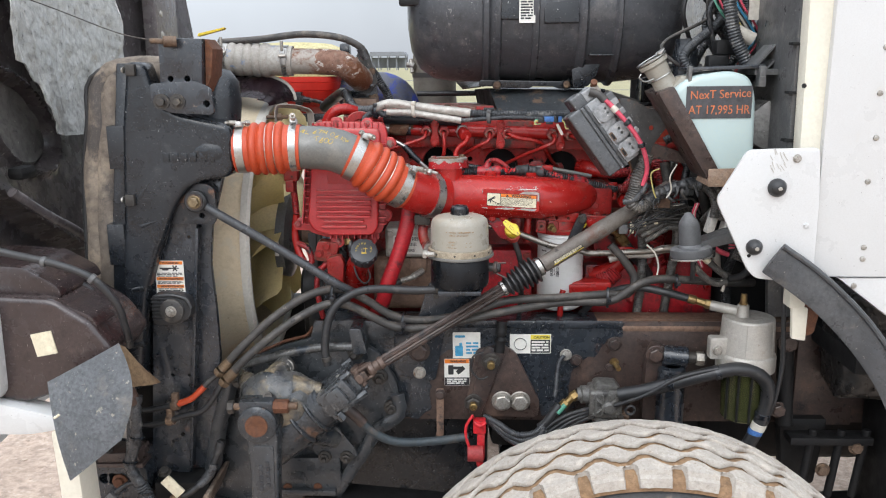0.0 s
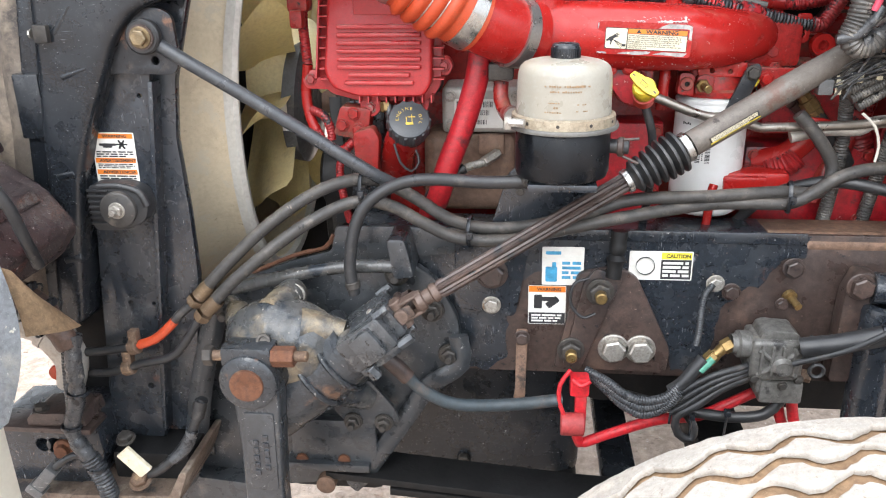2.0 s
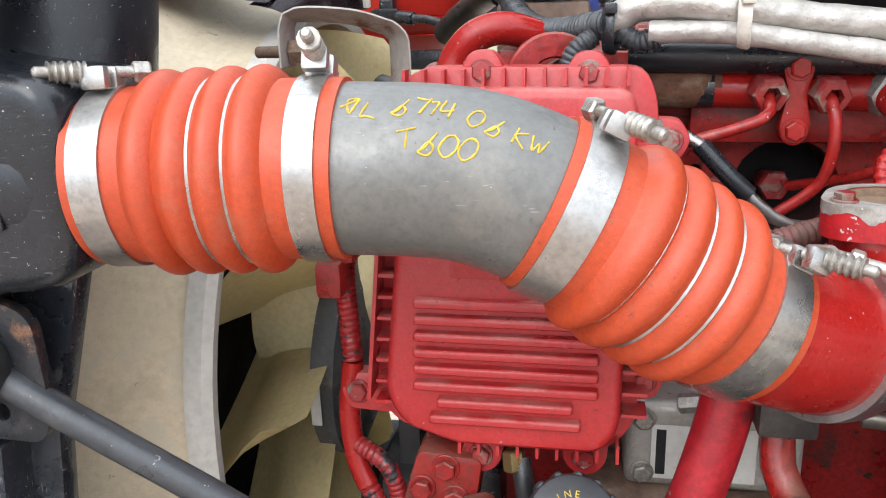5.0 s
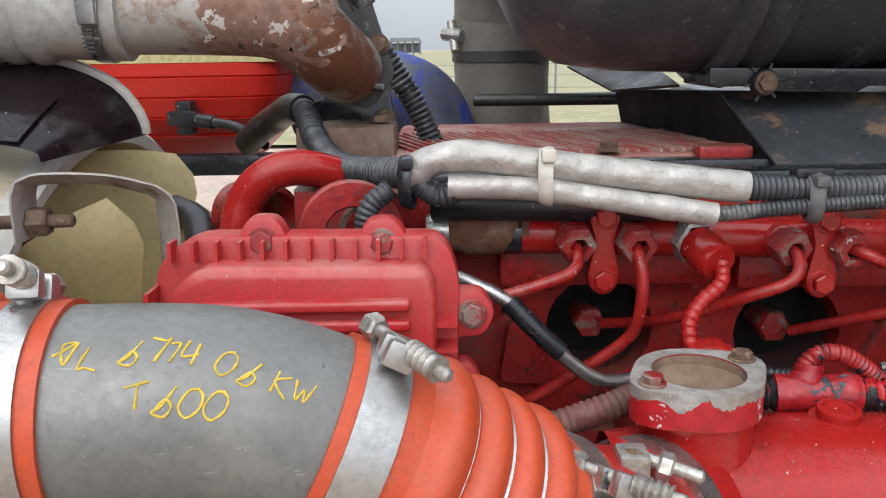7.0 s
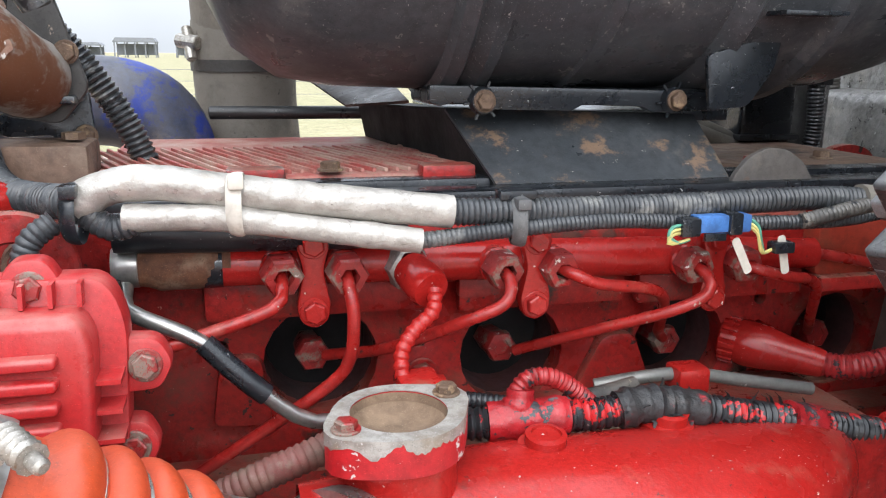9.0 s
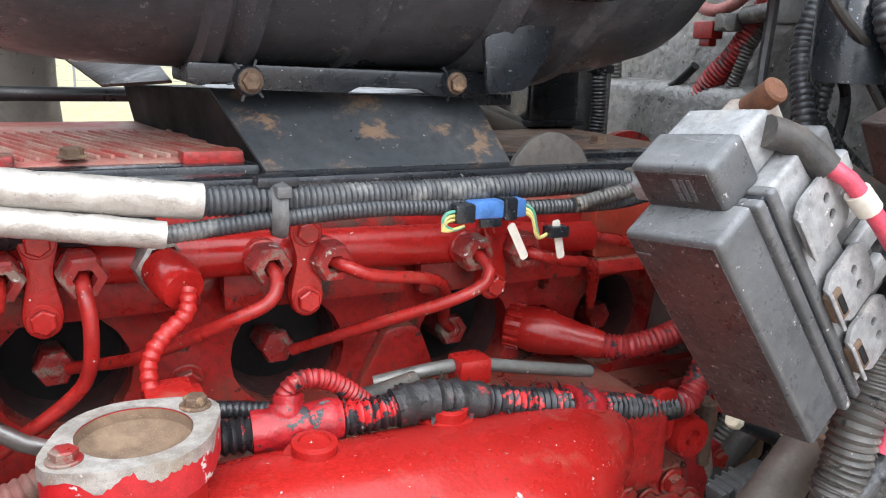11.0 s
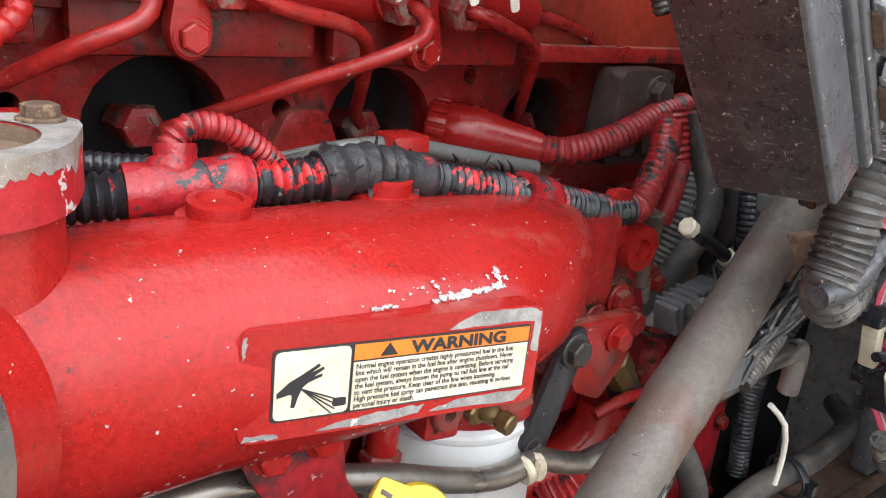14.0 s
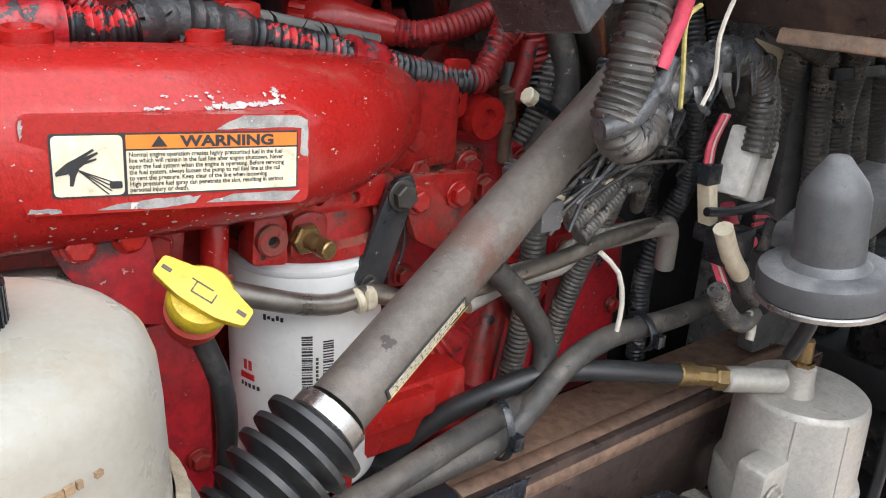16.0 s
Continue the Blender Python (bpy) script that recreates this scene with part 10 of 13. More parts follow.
    part("hose", hose([(-0.235, 1.90, 0.845), (-0.205, 1.905, 0.815), (-0.175, 1.91, 0.78), (-0.13, 1.915, 0.752), (-0.08, 1.92, 0.744), (0.0, 1.925, 0.748), (0.07, 1.93, 0.757)], 0.011), surface("blue_grey_hose", (0.035, 0.05, 0.06), (0.05, 0.06, 0.065), 0.55, 0, 8, dust=((0.13, 0.10, 0.08), 0.3, 12), bump=0.2), t4)
    part("sleeve", hose([(-0.235, 1.90, 0.845), (-0.212, 1.904, 0.822), (-0.195, 1.907, 0.802)], 0.0145), oily_steel, t4)
    part("strap", prism(rounded([(-0.012, 0.875), (0.008, 0.875), (0.006, 0.745), (0.0, 0.73), (-0.016, 0.735), (-0.012, 0.76)], 0.004), 1.955, 1.962, 0.002), rusty_casting, t4, "rusty hanging strap")
    bolt(t4, (-0.002, 1.953, 0.862), 0.011, mat=oily_steel)


low_hoses()


def rail_stickers():
    y = 1.9975
    t = thing("oil_sticker", "white and blue oil service sticker on the frame rail", "label", (0.06, y, 0.945))
    m = plane_frame((0.030, y, 0.943), (1, 0, 0.01), (0, 0, 1))
    part("sheet", sheet(m, 0, 0, 0.071, 0.070, 0, 0.0008, 0.003), sticker_white, t)
    part("logo_bar", sheet(m, 0.006, 0.056, 0.032, 0.062, 0.0008, 0.0012, 0.002), sticker_blue, t)
    part("bottle_symbol", joined(sheet(m, 0.006, 0.006, 0.026, 0.034, 0.0008, 0.0012, 0.003), sheet(m, 0.017, 0.034, 0.024, 0.042, 0.0008, 0.0012, 0.001)), sticker_blue, t)
    part("print_block", bars(m, 0.034, 0.010, 0.066, 0.045, 4, RNG), sticker_blue, t)
    t = thing("steering_sticker", "orange and white warning sticker on the frame rail", "label", (0.06, y, 0.875))
    m = plane_frame((0.008, 1.9835, 0.868), (1, 0, 0.01), (0, 0, 1))
    m.translation = (0.008, y, 0.868)
    part("sheet", sheet(m, 0, 0, 0.065, 0.073, 0, 0.0008, 0.002), sticker_white, t)
    part("band", sheet(m, 0.001, 0.061, 0.064, 0.072, 0.0008, 0.0012, 0), sticker_orange, t)
    letters("WARNING", 0.0085, m @ Matrix.Translation((0.036, 0.0635, 0.0014)), sticker_black, t, 0.0001, align="CENTER", bold=0.0003)
    part("text_field", sheet(m, 0.001, 0.001, 0.064, 0.022, 0.0008, 0.0012, 0), sticker_black, t)
    part("print_block", bars(m, 0.006, 0.004, 0.058, 0.020, 3, RNG, 0.0016), sticker_white, t)
    part("symbol", joined(sheet(m, 0.010, 0.030, 0.024, 0.056, 0.0008, 0.0012, 0.003), moved(sheet(m, -0.012, -0.006, 0.012, 0.006, 0.0008, 0.0012, 0.003), m @ Matrix.Translation((0.042, 0.042, 0)) @ Matrix.Rotation(0.7, 4, "Z") @ m.inverted()), sheet(m, 0.024, 0.044, 0.05, 0.052, 0.0008, 0.0012, 0.002)), sticker_black, t)
    t = thing("wheel_sticker", "yellow and white wheel caution sticker on the frame rail", "label", (0.24, y, 0.955))
    m = plane_frame((0.176, 1.9825, 0.957), (1, 0, 0.005), (0, 0, 1))
    m.translation = (0.176, y, 0.957)
    part("sheet", sheet(m, 0, 0, 0.105, 0.052, 0, 0.0008, 0.002), sticker_white, t)
    part("text_field", sheet(m, 0.053, 0.002, 0.103, 0.037, 0.0008, 0.0012, 0), sticker_black, t)
    part("band", sheet(m, 0.053, 0.038, 0.103, 0.050, 0.0008, 0.0012, 0), sticker_yellow, t)
    letters("CAUTION", 0.009, m @ Matrix.Translation((0.081, 0.0408, 0.0014)), sticker_black, t, 0.0001, align="CENTER", bold=0.0003)
    part("print_block", bars(m, 0.056, 0.005, 0.100, 0.035, 4, RNG, 0.0016), sticker_white, t)
    cen = m @ Vector((0.027, 0.026, 0.001))
    ring = [cen + Vector((0.0155 * math.cos(a), 0, 0.0155 * math.sin(a))) for a in (2 * math.pi * k / 32 for k in range(33))]
    part("wheel_symbol", sweep(ring, 0.0042, 8, (0.1, 1.0), caps=False, up=(0, 1, 0)), sticker_black, t)


rail_stickers()


# ---- fuse box and its bracket ----
def fuse_box():
    t = thing("fuse_box", "scratched black plastic fuse box tilted on a steel bracket", "fuse box", (0.40, 1.97, 1.40))
    m = plane_frame((0.3954, 1.9996, 1.4152), (0.1129, -0.9886, 0.0996), (-0.5917, 0.0137, 0.806))
    W, H = 0.0693, 0.1712

    def b(x0, y0, z0, x1, y1, z1, bev=0.006, seg=3):
        return moved(box((x0, y0, z0), (x1, y1, z1), bev, seg=seg), m)

    # Pale shell and dark faces paint the lid's lit and shaded sides
    part("lid", b(0.0, 0.0, -0.034, W, H, 0.0, 0.0045), lid_shell, t, "worn dusty lid, its lit top and sides put in a paler colour")
    part("lid_face", b(0.0035, 0.0035, -0.002, W - 0.0035, H - 0.0035, 0.0006, 0.0004, 1), lid_mat, t, "mud-flecked lid face with its shade put into a darker colour")
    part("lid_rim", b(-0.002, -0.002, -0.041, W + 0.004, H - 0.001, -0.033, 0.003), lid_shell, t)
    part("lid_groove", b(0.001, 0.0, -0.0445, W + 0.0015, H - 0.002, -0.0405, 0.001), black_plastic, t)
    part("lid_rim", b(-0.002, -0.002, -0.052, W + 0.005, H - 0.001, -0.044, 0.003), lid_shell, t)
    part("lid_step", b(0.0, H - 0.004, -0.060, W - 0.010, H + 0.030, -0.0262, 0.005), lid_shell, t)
    part("step_face", b(0.0035, H + 0.001, -0.028, W - 0.0135, H + 0.0265, -0.0256, 0.0004, 1), lid_mat, t, "mud-flecked step face with its shade put into a darker colour")
    part("step_hood", b(0.001, H - 0.002, -0.088, W - 0.012, H + 0.026, -0.058, 0.004), latch_mat, t)
    part("side_wing", b(-0.012, H - 0.002, -0.050, 0.002, H + 0.012, -0.030, 0.003), latch_mat, t)
    part("base", b(0.0, 0.002, -0.088, W + 0.001, H - 0.002, -0.051, 0.003), latch_mat, t)
    # bent side latches with slots and rusty keepers
    for k, y in enumerate((0.010, 0.055, 0.112)):
        out = rounded([(y, -0.090), (y + 0.008, -0.097), (y + 0.034, -0.097), (y + 0.040, -0.088), (y + 0.040, -0.060), (y + 0.034, -0.052), (y + 0.010, -0.052), (y, -0.062)], 0.003)
        plate = prism(out, W + 0.006, W + 0.009, 0.0008, [(y + 0.014, -0.080, 0.0032), (y + 0.026, -0.080, 0.0032)])
        swap = Matrix(((0, 1, 0, 0), (1, 0, 0, 0), (0, 0, 1, 0), (0, 0, 0, 1)))
        part("latch", moved(plate, m @ swap), latch_mat, t, "bent grey latch plate")
        part("latch_lip", moved(box((-0.004, 0, -0.0012), (0.006, 0.030, 0.0012), 0.0008), m @ Matrix.Translation((W + 0.008, y + 0.004, -0.053)) @ Matrix.Rotation(radians(-35), 4, "Y")), latch_mat, t)
        if k < 2:
            part("latch_keeper", b(W + 0.004, y + 0.008, -0.062, W + 0.011, y + 0.030, -0.050, 0.002), rusty_bolt, t, "rusty spring keeper")
            part("keeper_slot", b(W + 0.0105, y + 0.012, -0.060, W + 0.0114, y + 0.026, -0.055, 0.001), dark_void, t)
    part("rear_block", b(0.004, 0.03, -0.120, W - 0.004, H - 0.01, -0.086, 0.004), grey_plastic, t)
    for k in range(4):
        part("rear_rib", b(W - 0.004, 0.045 + 0.028 * k, -0.118, W + 0.004, 0.060 + 0.028 * k, -0.094, 0.002), latch_mat, t)
    for k in range(3):
        part("mould_mark", b(0.030 + 0.005 * k, H + 0.006, -0.0260, 0.033 + 0.005 * k, H + 0.022, -0.0252, 0.0003), lid_shell, t)
    part("corner_mark", b(0.004, H - 0.016, 0.0, 0.015, H - 0.0145, 0.0010, 0.0001), lid_shell, t)
    part("stud_block", b(0.020, H + 0.002, -0.104, 0.052, H + 0.022, -0.086, 0.003), hot_pipe_mat, t, "rusty terminal block")
    part("stud", moved(rod((0.036, H + 0.018, -0.096), (0.058, H + 0.030, -0.100), 0.008), m), rust_mat, t, "rusty terminal stud")
    # steel plate behind it
    plate_mat = surface("scuffed_dark_plate", (0.045, 0.046, 0.047), (0.080, 0.077, 0.074), 0.4, 0.2, 12, dust=((0.22, 0.19, 0.165), 0.26, 18), rust=((0.18, 0.085, 0.045), 0.2, 12), chips=[((0.5, 0.48, 0.45), 0.13, 150)], bump=0.25)
    part("back_plate", prism(rounded([(0.425, 1.602), (0.445, 1.602), (0.545, 1.558), (0.545, 1.538), (0.51, 1.49), (0.495, 1.43), (0.50, 1.40), (0.475, 1.40), (0.452, 1.46), (0.43, 1.53)], 0.006), 1.982, 1.988, 0.002, [(0.505, 1.532, 0.006)]), plate_mat, t)
    part("plate_edge", sweep(spline([(0.425, 1.979, 1.600), (0.43, 1.979, 1.535), (0.452, 1.979, 1.462), (0.475, 1.979, 1.402)], 0.008), lambda s, k: 0.0026 + 0.0008 * noise.noise((s * 120, 0, 0)), 8), rust_mat, t, "rusty plate edge")
    part("stay", sweep(spline([(0.53, 1.985, 1.55), (0.565, 1.985, 1.56), (0.60, 1.97, 1.60)], 0.02), 0.008, 8), oily_steel, t)
    part("rear_stay", prism([(0.50, 1.50), (0.62, 1.46), (0.62, 1.44), (0.51, 1.46)], 1.992, 1.998, 0.002), oily_steel, t)
    return t


fuse_box()


def red_cable():
    t = thing("battery_cable", "red battery cable curving past the fuse box", "cable", (0.45, 1.93, 1.4))
    part("cable", hose([(0.385, 1.945, 1.60), (0.395, 1.93, 1.592), (0.438, 1.92, 1.545), (0.472, 1.918, 1.495), (0.488, 1.928, 1.446), (0.486, 1.934, 1.418), (0.481, 1.936, 1.400)], 0.0055, 12), wire_pink, t)
    part("boot", hose([(0.352, 1.955, 1.618), (0.372, 1.95, 1.612), (0.388, 1.94, 1.597)], 0.0095), dusty_rubber, t)
    part("sleeve", hose([(0.402, 1.929, 1.585), (0.412, 1.926, 1.574)], 0.0078), wire_white, t, "white sleeve")
    part("tie", rod((0.432, 1.921, 1.553), (0.440, 1.92, 1.545), 0.0085), black_plastic, t)
    part("tie", rod((0.469, 1.917, 1.502), (0.472, 1.918, 1.492), 0.0085), black_plastic, t)
    part("thin_wire", hose([(0.52, 1.94, 1.44), (0.50, 1.935, 1.43), (0.505, 1.935, 1.395), (0.515, 1.94, 1.37)], 0.0018, 6, 0.006), wire_yellow, t, "yellow wire")
    part("thin_wire", hose([(0.56, 1.94, 1.45), (0.545, 1.938, 1.42), (0.55, 1.94, 1.39), (0.54, 1.94, 1.37)], 0.0018, 6, 0.006), wire_white, t)


red_cable()


def cluster_harness():
    t = thing("cab_wiring_harness", "tangle of taped looms and white connectors", "wiring harness", (0.6, 1.96, 1.2))
    part("loom", conduit([(0.492, 1.955, 1.475), (0.482, 1.952, 1.440), (0.471, 1.950, 1.415), (0.466, 1.950, 1.385), (0.457, 1.950, 1.362)], 0.0175, 0.0058, 18), dusty_conduit, t)
    part("loom", conduit([(0.461, 1.950, 1.378), (0.460, 1.950, 1.360), (0.470, 1.951, 1.349), (0.488, 1.953, 1.350), (0.502, 1.956, 1.360)], 0.0165, 0.0058, 18), dusty_conduit, t)

    def crinkle(pts, r, seed, amp):
        bm = sweep(spline(pts, 0.0022), r, 22)
        for v in bm.verts:
            v.co += Vector((noise.noise(v.co * 110 + Vector((seed, 0, 0))), 0.6 * noise.noise(v.co * 110 + Vector((0, seed, 9))), noise.noise(v.co * 70 + Vector((seed, 5, 0))))) * amp
        return bm

    part("tape_wrap", crinkle([(0.474, 1.952, 1.352), (0.488, 1.955, 1.354), (0.515, 1.962, 1.371), (0.553, 1.965, 1.389), (0.595, 1.967, 1.401), (0.628, 1.966, 1.398)], lambda s, k: 0.0158 + 0.0022 * math.sin(s * 260) * math.sin(s * 71) - 0.003 * k, 3, 0.0030), worn_tape, t, "frayed grey tape")
    part("tape_end", crinkle([(0.492, 1.938, 1.405), (0.480, 1.936, 1.385), (0.466, 1.938, 1.368), (0.450, 1.942, 1.362), (0.438, 1.944, 1.360)], lambda s, k: 0.0085 - 0.002 * k, 6, 0.002), worn_tape, t, "frayed grey tape")
    rng = random.Random(8)
    for k in range(16):
        x = rng.uniform(0.49, 0.63)
        z = 1.345 + (x - 0.46) * 0.36
        part("tape_shred", sweep(spline([(x, 1.950 - 0.003 * rng.random(), z + rng.uniform(-0.004, 0.016)), (x + rng.uniform(-0.006, 0.01), 1.946, z - rng.uniform(0, 0.010)), (x + rng.uniform(-0.008, 0.018), 1.947, z - rng.uniform(0.008, 0.026))], 0.003), lambda s, k: 0.0042 * (1 - 0.5 * k), 6, (1.0, 0.25)), rng.choice((worn_tape, worn_tape, dusty_rubber)), t)
    part("loom", conduit([(0.60, 1.965, 1.400), (0.632, 1.965, 1.394), (0.655, 1.965, 1.374), (0.664, 1.965, 1.345), (0.662, 1.965, 1.318)], 0.0115, 0.0052, 14), dusty_conduit, t)
    part("loom", conduit([(0.61, 1.975, 1.404), (0.645, 1.975, 1.398), (0.676, 1.975, 1.375), (0.686, 1.972, 1.338), (0.680, 1.97, 1.31)], 0.0115, 0.0052, 14), dusty_conduit, t)
    for k in range(4):
        part("loom", conduit([(0.800 + 0.034 * k, 2.005 - 0.012 * (k % 2), 1.46), (0.812 + 0.036 * k, 2.0 - 0.012 * (k % 2), 1.40), (0.828 + 0.038 * k, 2.0, 1.33), (0.845 + 0.042 * k, 2.0, 1.25), (0.86 + 0.045 * k, 2.0, 1.15)], 0.0125 + 0.003 * (k % 2), 0.0052, 14), dusty_conduit, t)
    part("loom_clip", box((0.805, 1.982, 1.368), (0.95, 1.988, 1.380), 0.002), black_plastic, t)
    part("loom", conduit([(0.70, 2.0, 1.425), (0.745, 2.0, 1.408), (0.79, 2.0, 1.393), (0.83, 2.0, 1.385)], 0.009, 0.005, 12), dusty_conduit, t)
    part("felt_flap", prism(rounded([(0.735, 1.405), (0.862, 1.376), (0.91, 1.295), (0.895, 1.285), (0.79, 1.340)], 0.008), 2.03, 2.038, 0.002), shroud_mat, t, "tan lining flap")
    # white connector pair
    sleeve_white = surface("dusty_white_sleeve", (0.72, 0.70, 0.65), (0.62, 0.59, 0.53), 0.4, 0, 20, dust=((0.42, 0.37, 0.30), 0.22, 30), bump=0.5, grain=60, wavy=0.5)
    for (a, b_, w) in (((0.668, 1.976, 1.336), (0.652, 1.974, 1.278), 0.0135), ((0.702, 1.982, 1.322), (0.688, 1.980, 1.266), 0.0135)):
        A, B = Vector(a), Vector(b_)
        part("connector_sleeve", moved(box((-w, -0.009, 0), (w, 0.009, (B - A).length), 0.004), Matrix.Translation(A) @ frame_of(B - A)), sleeve_white, t, "white plastic sleeve")
    part("connector", joined(moved(box((-0.0065, -0.006, 0), (0.0065, 0.006, 0.052), 0.002), Matrix.Translation((0.618, 1.978, 1.304)) @ frame_of((0.30, 0, -1)))), sticker_cream, t, "cream inline connector")
    part("connector_cap", box((0.609, 1.969, 1.292), (0.628, 1.987, 1.310), 0.002), black_plastic, t)
    part("connector_cap", box((0.626, 1.969, 1.238), (0.645, 1.987, 1.254), 0.002), black_plastic, t)
    part("tie", hose([(0.610, 1.966, 1.271), (0.64, 1.962, 1.268), (0.68, 1.964, 1.266), (0.718, 1.972, 1.264)], 0.0042, 8), black_plastic, t)
    for dx, m_ in ((-0.003, wire_pink), (0.003, wire_pink), (0.0, wire_white)):
        part("wire", hose([(0.618 + dx, 1.978, 1.308), (0.616 + dx, 1.976, 1.328), (0.622 + dx, 1.972, 1.352)], 0.0026, 6, 0.006), m_, t)
        part("wire", hose([(0.636 + dx, 1.978, 1.242), (0.634 + dx, 1.968, 1.228), (0.632 + dx, 1.956, 1.212), (0.636 + dx, 1.950, 1.198)], 0.0026, 6, 0.006), m_, t)
    part("sleeve", hose([(0.610, 1.948, 1.262), (0.628, 1.948, 1.235), (0.652, 1.95, 1.212)], 0.0085), sticker_cream, t, "tan shrink sleeve")
    part("red_lead", hose([(0.655, 1.976, 1.268), (0.663, 1.974, 1.250), (0.680, 1.974, 1.234), (0.706, 1.976, 1.224)], 0.0065), wire_pink, t)
    part("loom", conduit([(0.618, 1.948, 1.205), (0.640, 1.948, 1.178), (0.672, 1.95, 1.158), (0.70, 1.955, 1.16)], 0.0085, 0.004, 12), dusty_conduit, t)
    part("loom", conduit([(0.650, 1.952, 1.215), (0.675, 1.955, 1.192), (0.705, 1.958, 1.172)], 0.0085, 0.004, 12), dusty_conduit, t)
    part("plug", box((0.625, 1.95, 1.222), (0.668, 1.975, 1.252), 0.004), black_plastic, t)
    part("plug", moved(box((-0.026, -0.014, -0.017), (0.026, 0.014, 0.017), 0.004), pose(0.740, 1.985, 1.222, 0, 22, 0)), black_plastic, t)
    for k in range(5):
        part("wire", hose([(0.706, 1.978, 1.252 - 0.004 * k), (0.722, 1.976, 1.250 - 0.003 * k), (0.740, 1.978, 1.240 - 0.002 * k)], 0.0020, 6, 0.006), wire_pink if k % 2 else dusty_rubber, t)
    rng = random.Random(3)
    for k in range(20):
        x0, x1 = rng.uniform(0.455, 0.50), rng.uniform(0.56, 0.65)
        z0, z1 = rng.uniform(1.262, 1.312), rng.uniform(1.29, 1.365)
        y = 1.995 + 0.02 * rng.random()
        sag = rng.uniform(-0.012, 0.022)
        pts_ = [(x0, y, z0), (x0 * 0.75 + x1 * 0.25, y - 0.004, z0 * 0.6 + z1 * 0.4 + sag), (x0 * 0.45 + x1 * 0.55, y, z0 * 0.3 + z1 * 0.7 + sag), (x1, y + 0.01, z1), (x1 + 0.02, y + 0.03, z1 - 0.02)]
        part("wire", hose(pts_, rng.choice((0.0016, 0.002, 0.0026)), 6, 0.006), rng.choice((dusty_conduit, rubber, dusty_rubber, worn_tape, dusty_rubber, rubber)), t)
    for k in range(4):
        part("loom", conduit([(0.475 + 0.012 * k, 2.015, 1.285 - 0.012 * k), (0.52 + 0.012 * k, 2.02, 1.300 - 0.008 * k), (0.57, 2.025, 1.318 - 0.012 * k), (0.615, 2.04, 1.322 - 0.016 * k), (0.65, 2.07, 1.30 - 0.02 * k)], 0.0075, 0.004, 10), dusty_conduit, t)
    part("tail", hose([(0.685, 1.952, 1.165), (0.692, 1.95, 1.150), (0.688, 1.948, 1.138)], 0.004), wire_white, t)
    part("loop", hose([(0.70, 1.95, 1.17), (0.735, 1.955, 1.175), (0.765, 1.96, 1.21), (0.76, 1.96, 1.25)], 0.009), rubber, t)
    # loose plugs behind the shaft
    for x, y, z in ((0.50, 2.01, 1.318), (0.53, 2.015, 1.322), (0.47, 2.01, 1.30)):
        part("tag", box((x, y - 0.004, z - 0.03), (x + 0.010, y - 0.001, z), 0.002), sticker_cream, t, "tan cable tag")
    for k in range(5):
        part("wire", hose([(0.455, 2.0, 1.296 - 0.002 * k), (0.475, 2.0, 1.312 + 0.002 * k), (0.51, 2.01, 1.33), (0.56, 2.01, 1.335 + 0.002 * k), (0.60, 2.0, 1.345)], 0.0022, 6, 0.01), (dusty_rubber, wire_white, dusty_conduit, worn_tape, dusty_rubber)[k], t)
    part("plug", box((0.44, 1.99, 1.272), (0.462, 2.012, 1.296), 0.003), grey_plastic, t)
    part("plug", box((0.515, 2.0, 1.335), (0.565, 2.02, 1.37), 0.004), rusty_casting, t)
    part("loom", conduit([(0.53, 2.03, 1.345), (0.575, 2.04, 1.32), (0.60, 2.06, 1.26), (0.60, 2.10, 1.15), (0.59, 2.13, 1.0)], 0.012, 0.005, 12), dusty_conduit, t)
    part("loom", conduit([(0.50, 2.05, 1.30), (0.515, 2.07, 1.24), (0.52, 2.08, 1.15), (0.515, 2.10, 1.02)], 0.012, 0.005, 12), dusty_conduit, t)
    part("loom", conduit([(0.80, 2.02, 1.50), (0.80, 2.02, 1.40), (0.79, 2.03, 1.30), (0.80, 2.04, 1.22)], 0.013, 0.005, 12), dusty_conduit, t)
    part("loom", conduit([(0.835, 2.03, 1.50), (0.83, 2.03, 1.40), (0.825, 2.04, 1.28)], 0.011, 0.005, 12), dusty_conduit, t)
    part("loom", conduit([(0.74, 2.02, 1.44), (0.78, 2.01, 1.42), (0.83, 2.01, 1.41)], 0.009, 0.005, 12), dusty_conduit, t)
    part("bent_pipe", sweep(spline([(0.43, 2.06, 1.192), (0.481, 2.06, 1.204), (0.536, 2.06, 1.205), (0.567, 2.06, 1.218), (0.67, 2.06, 1.219), (0.700, 2.065, 1.210), (0.710, 2.07, 1.165)], 0.01), 0.0105, 14), cast_alu, t, "grey bent pipe")
    part("pale_wire", hose([(0.51, 1.99, 1.245), (0.53, 1.985, 1.225), (0.54, 1.985, 1.195), (0.538, 1.985, 1.170)], 0.0022, 8), wire_white, t)
    return t


cluster_harness()


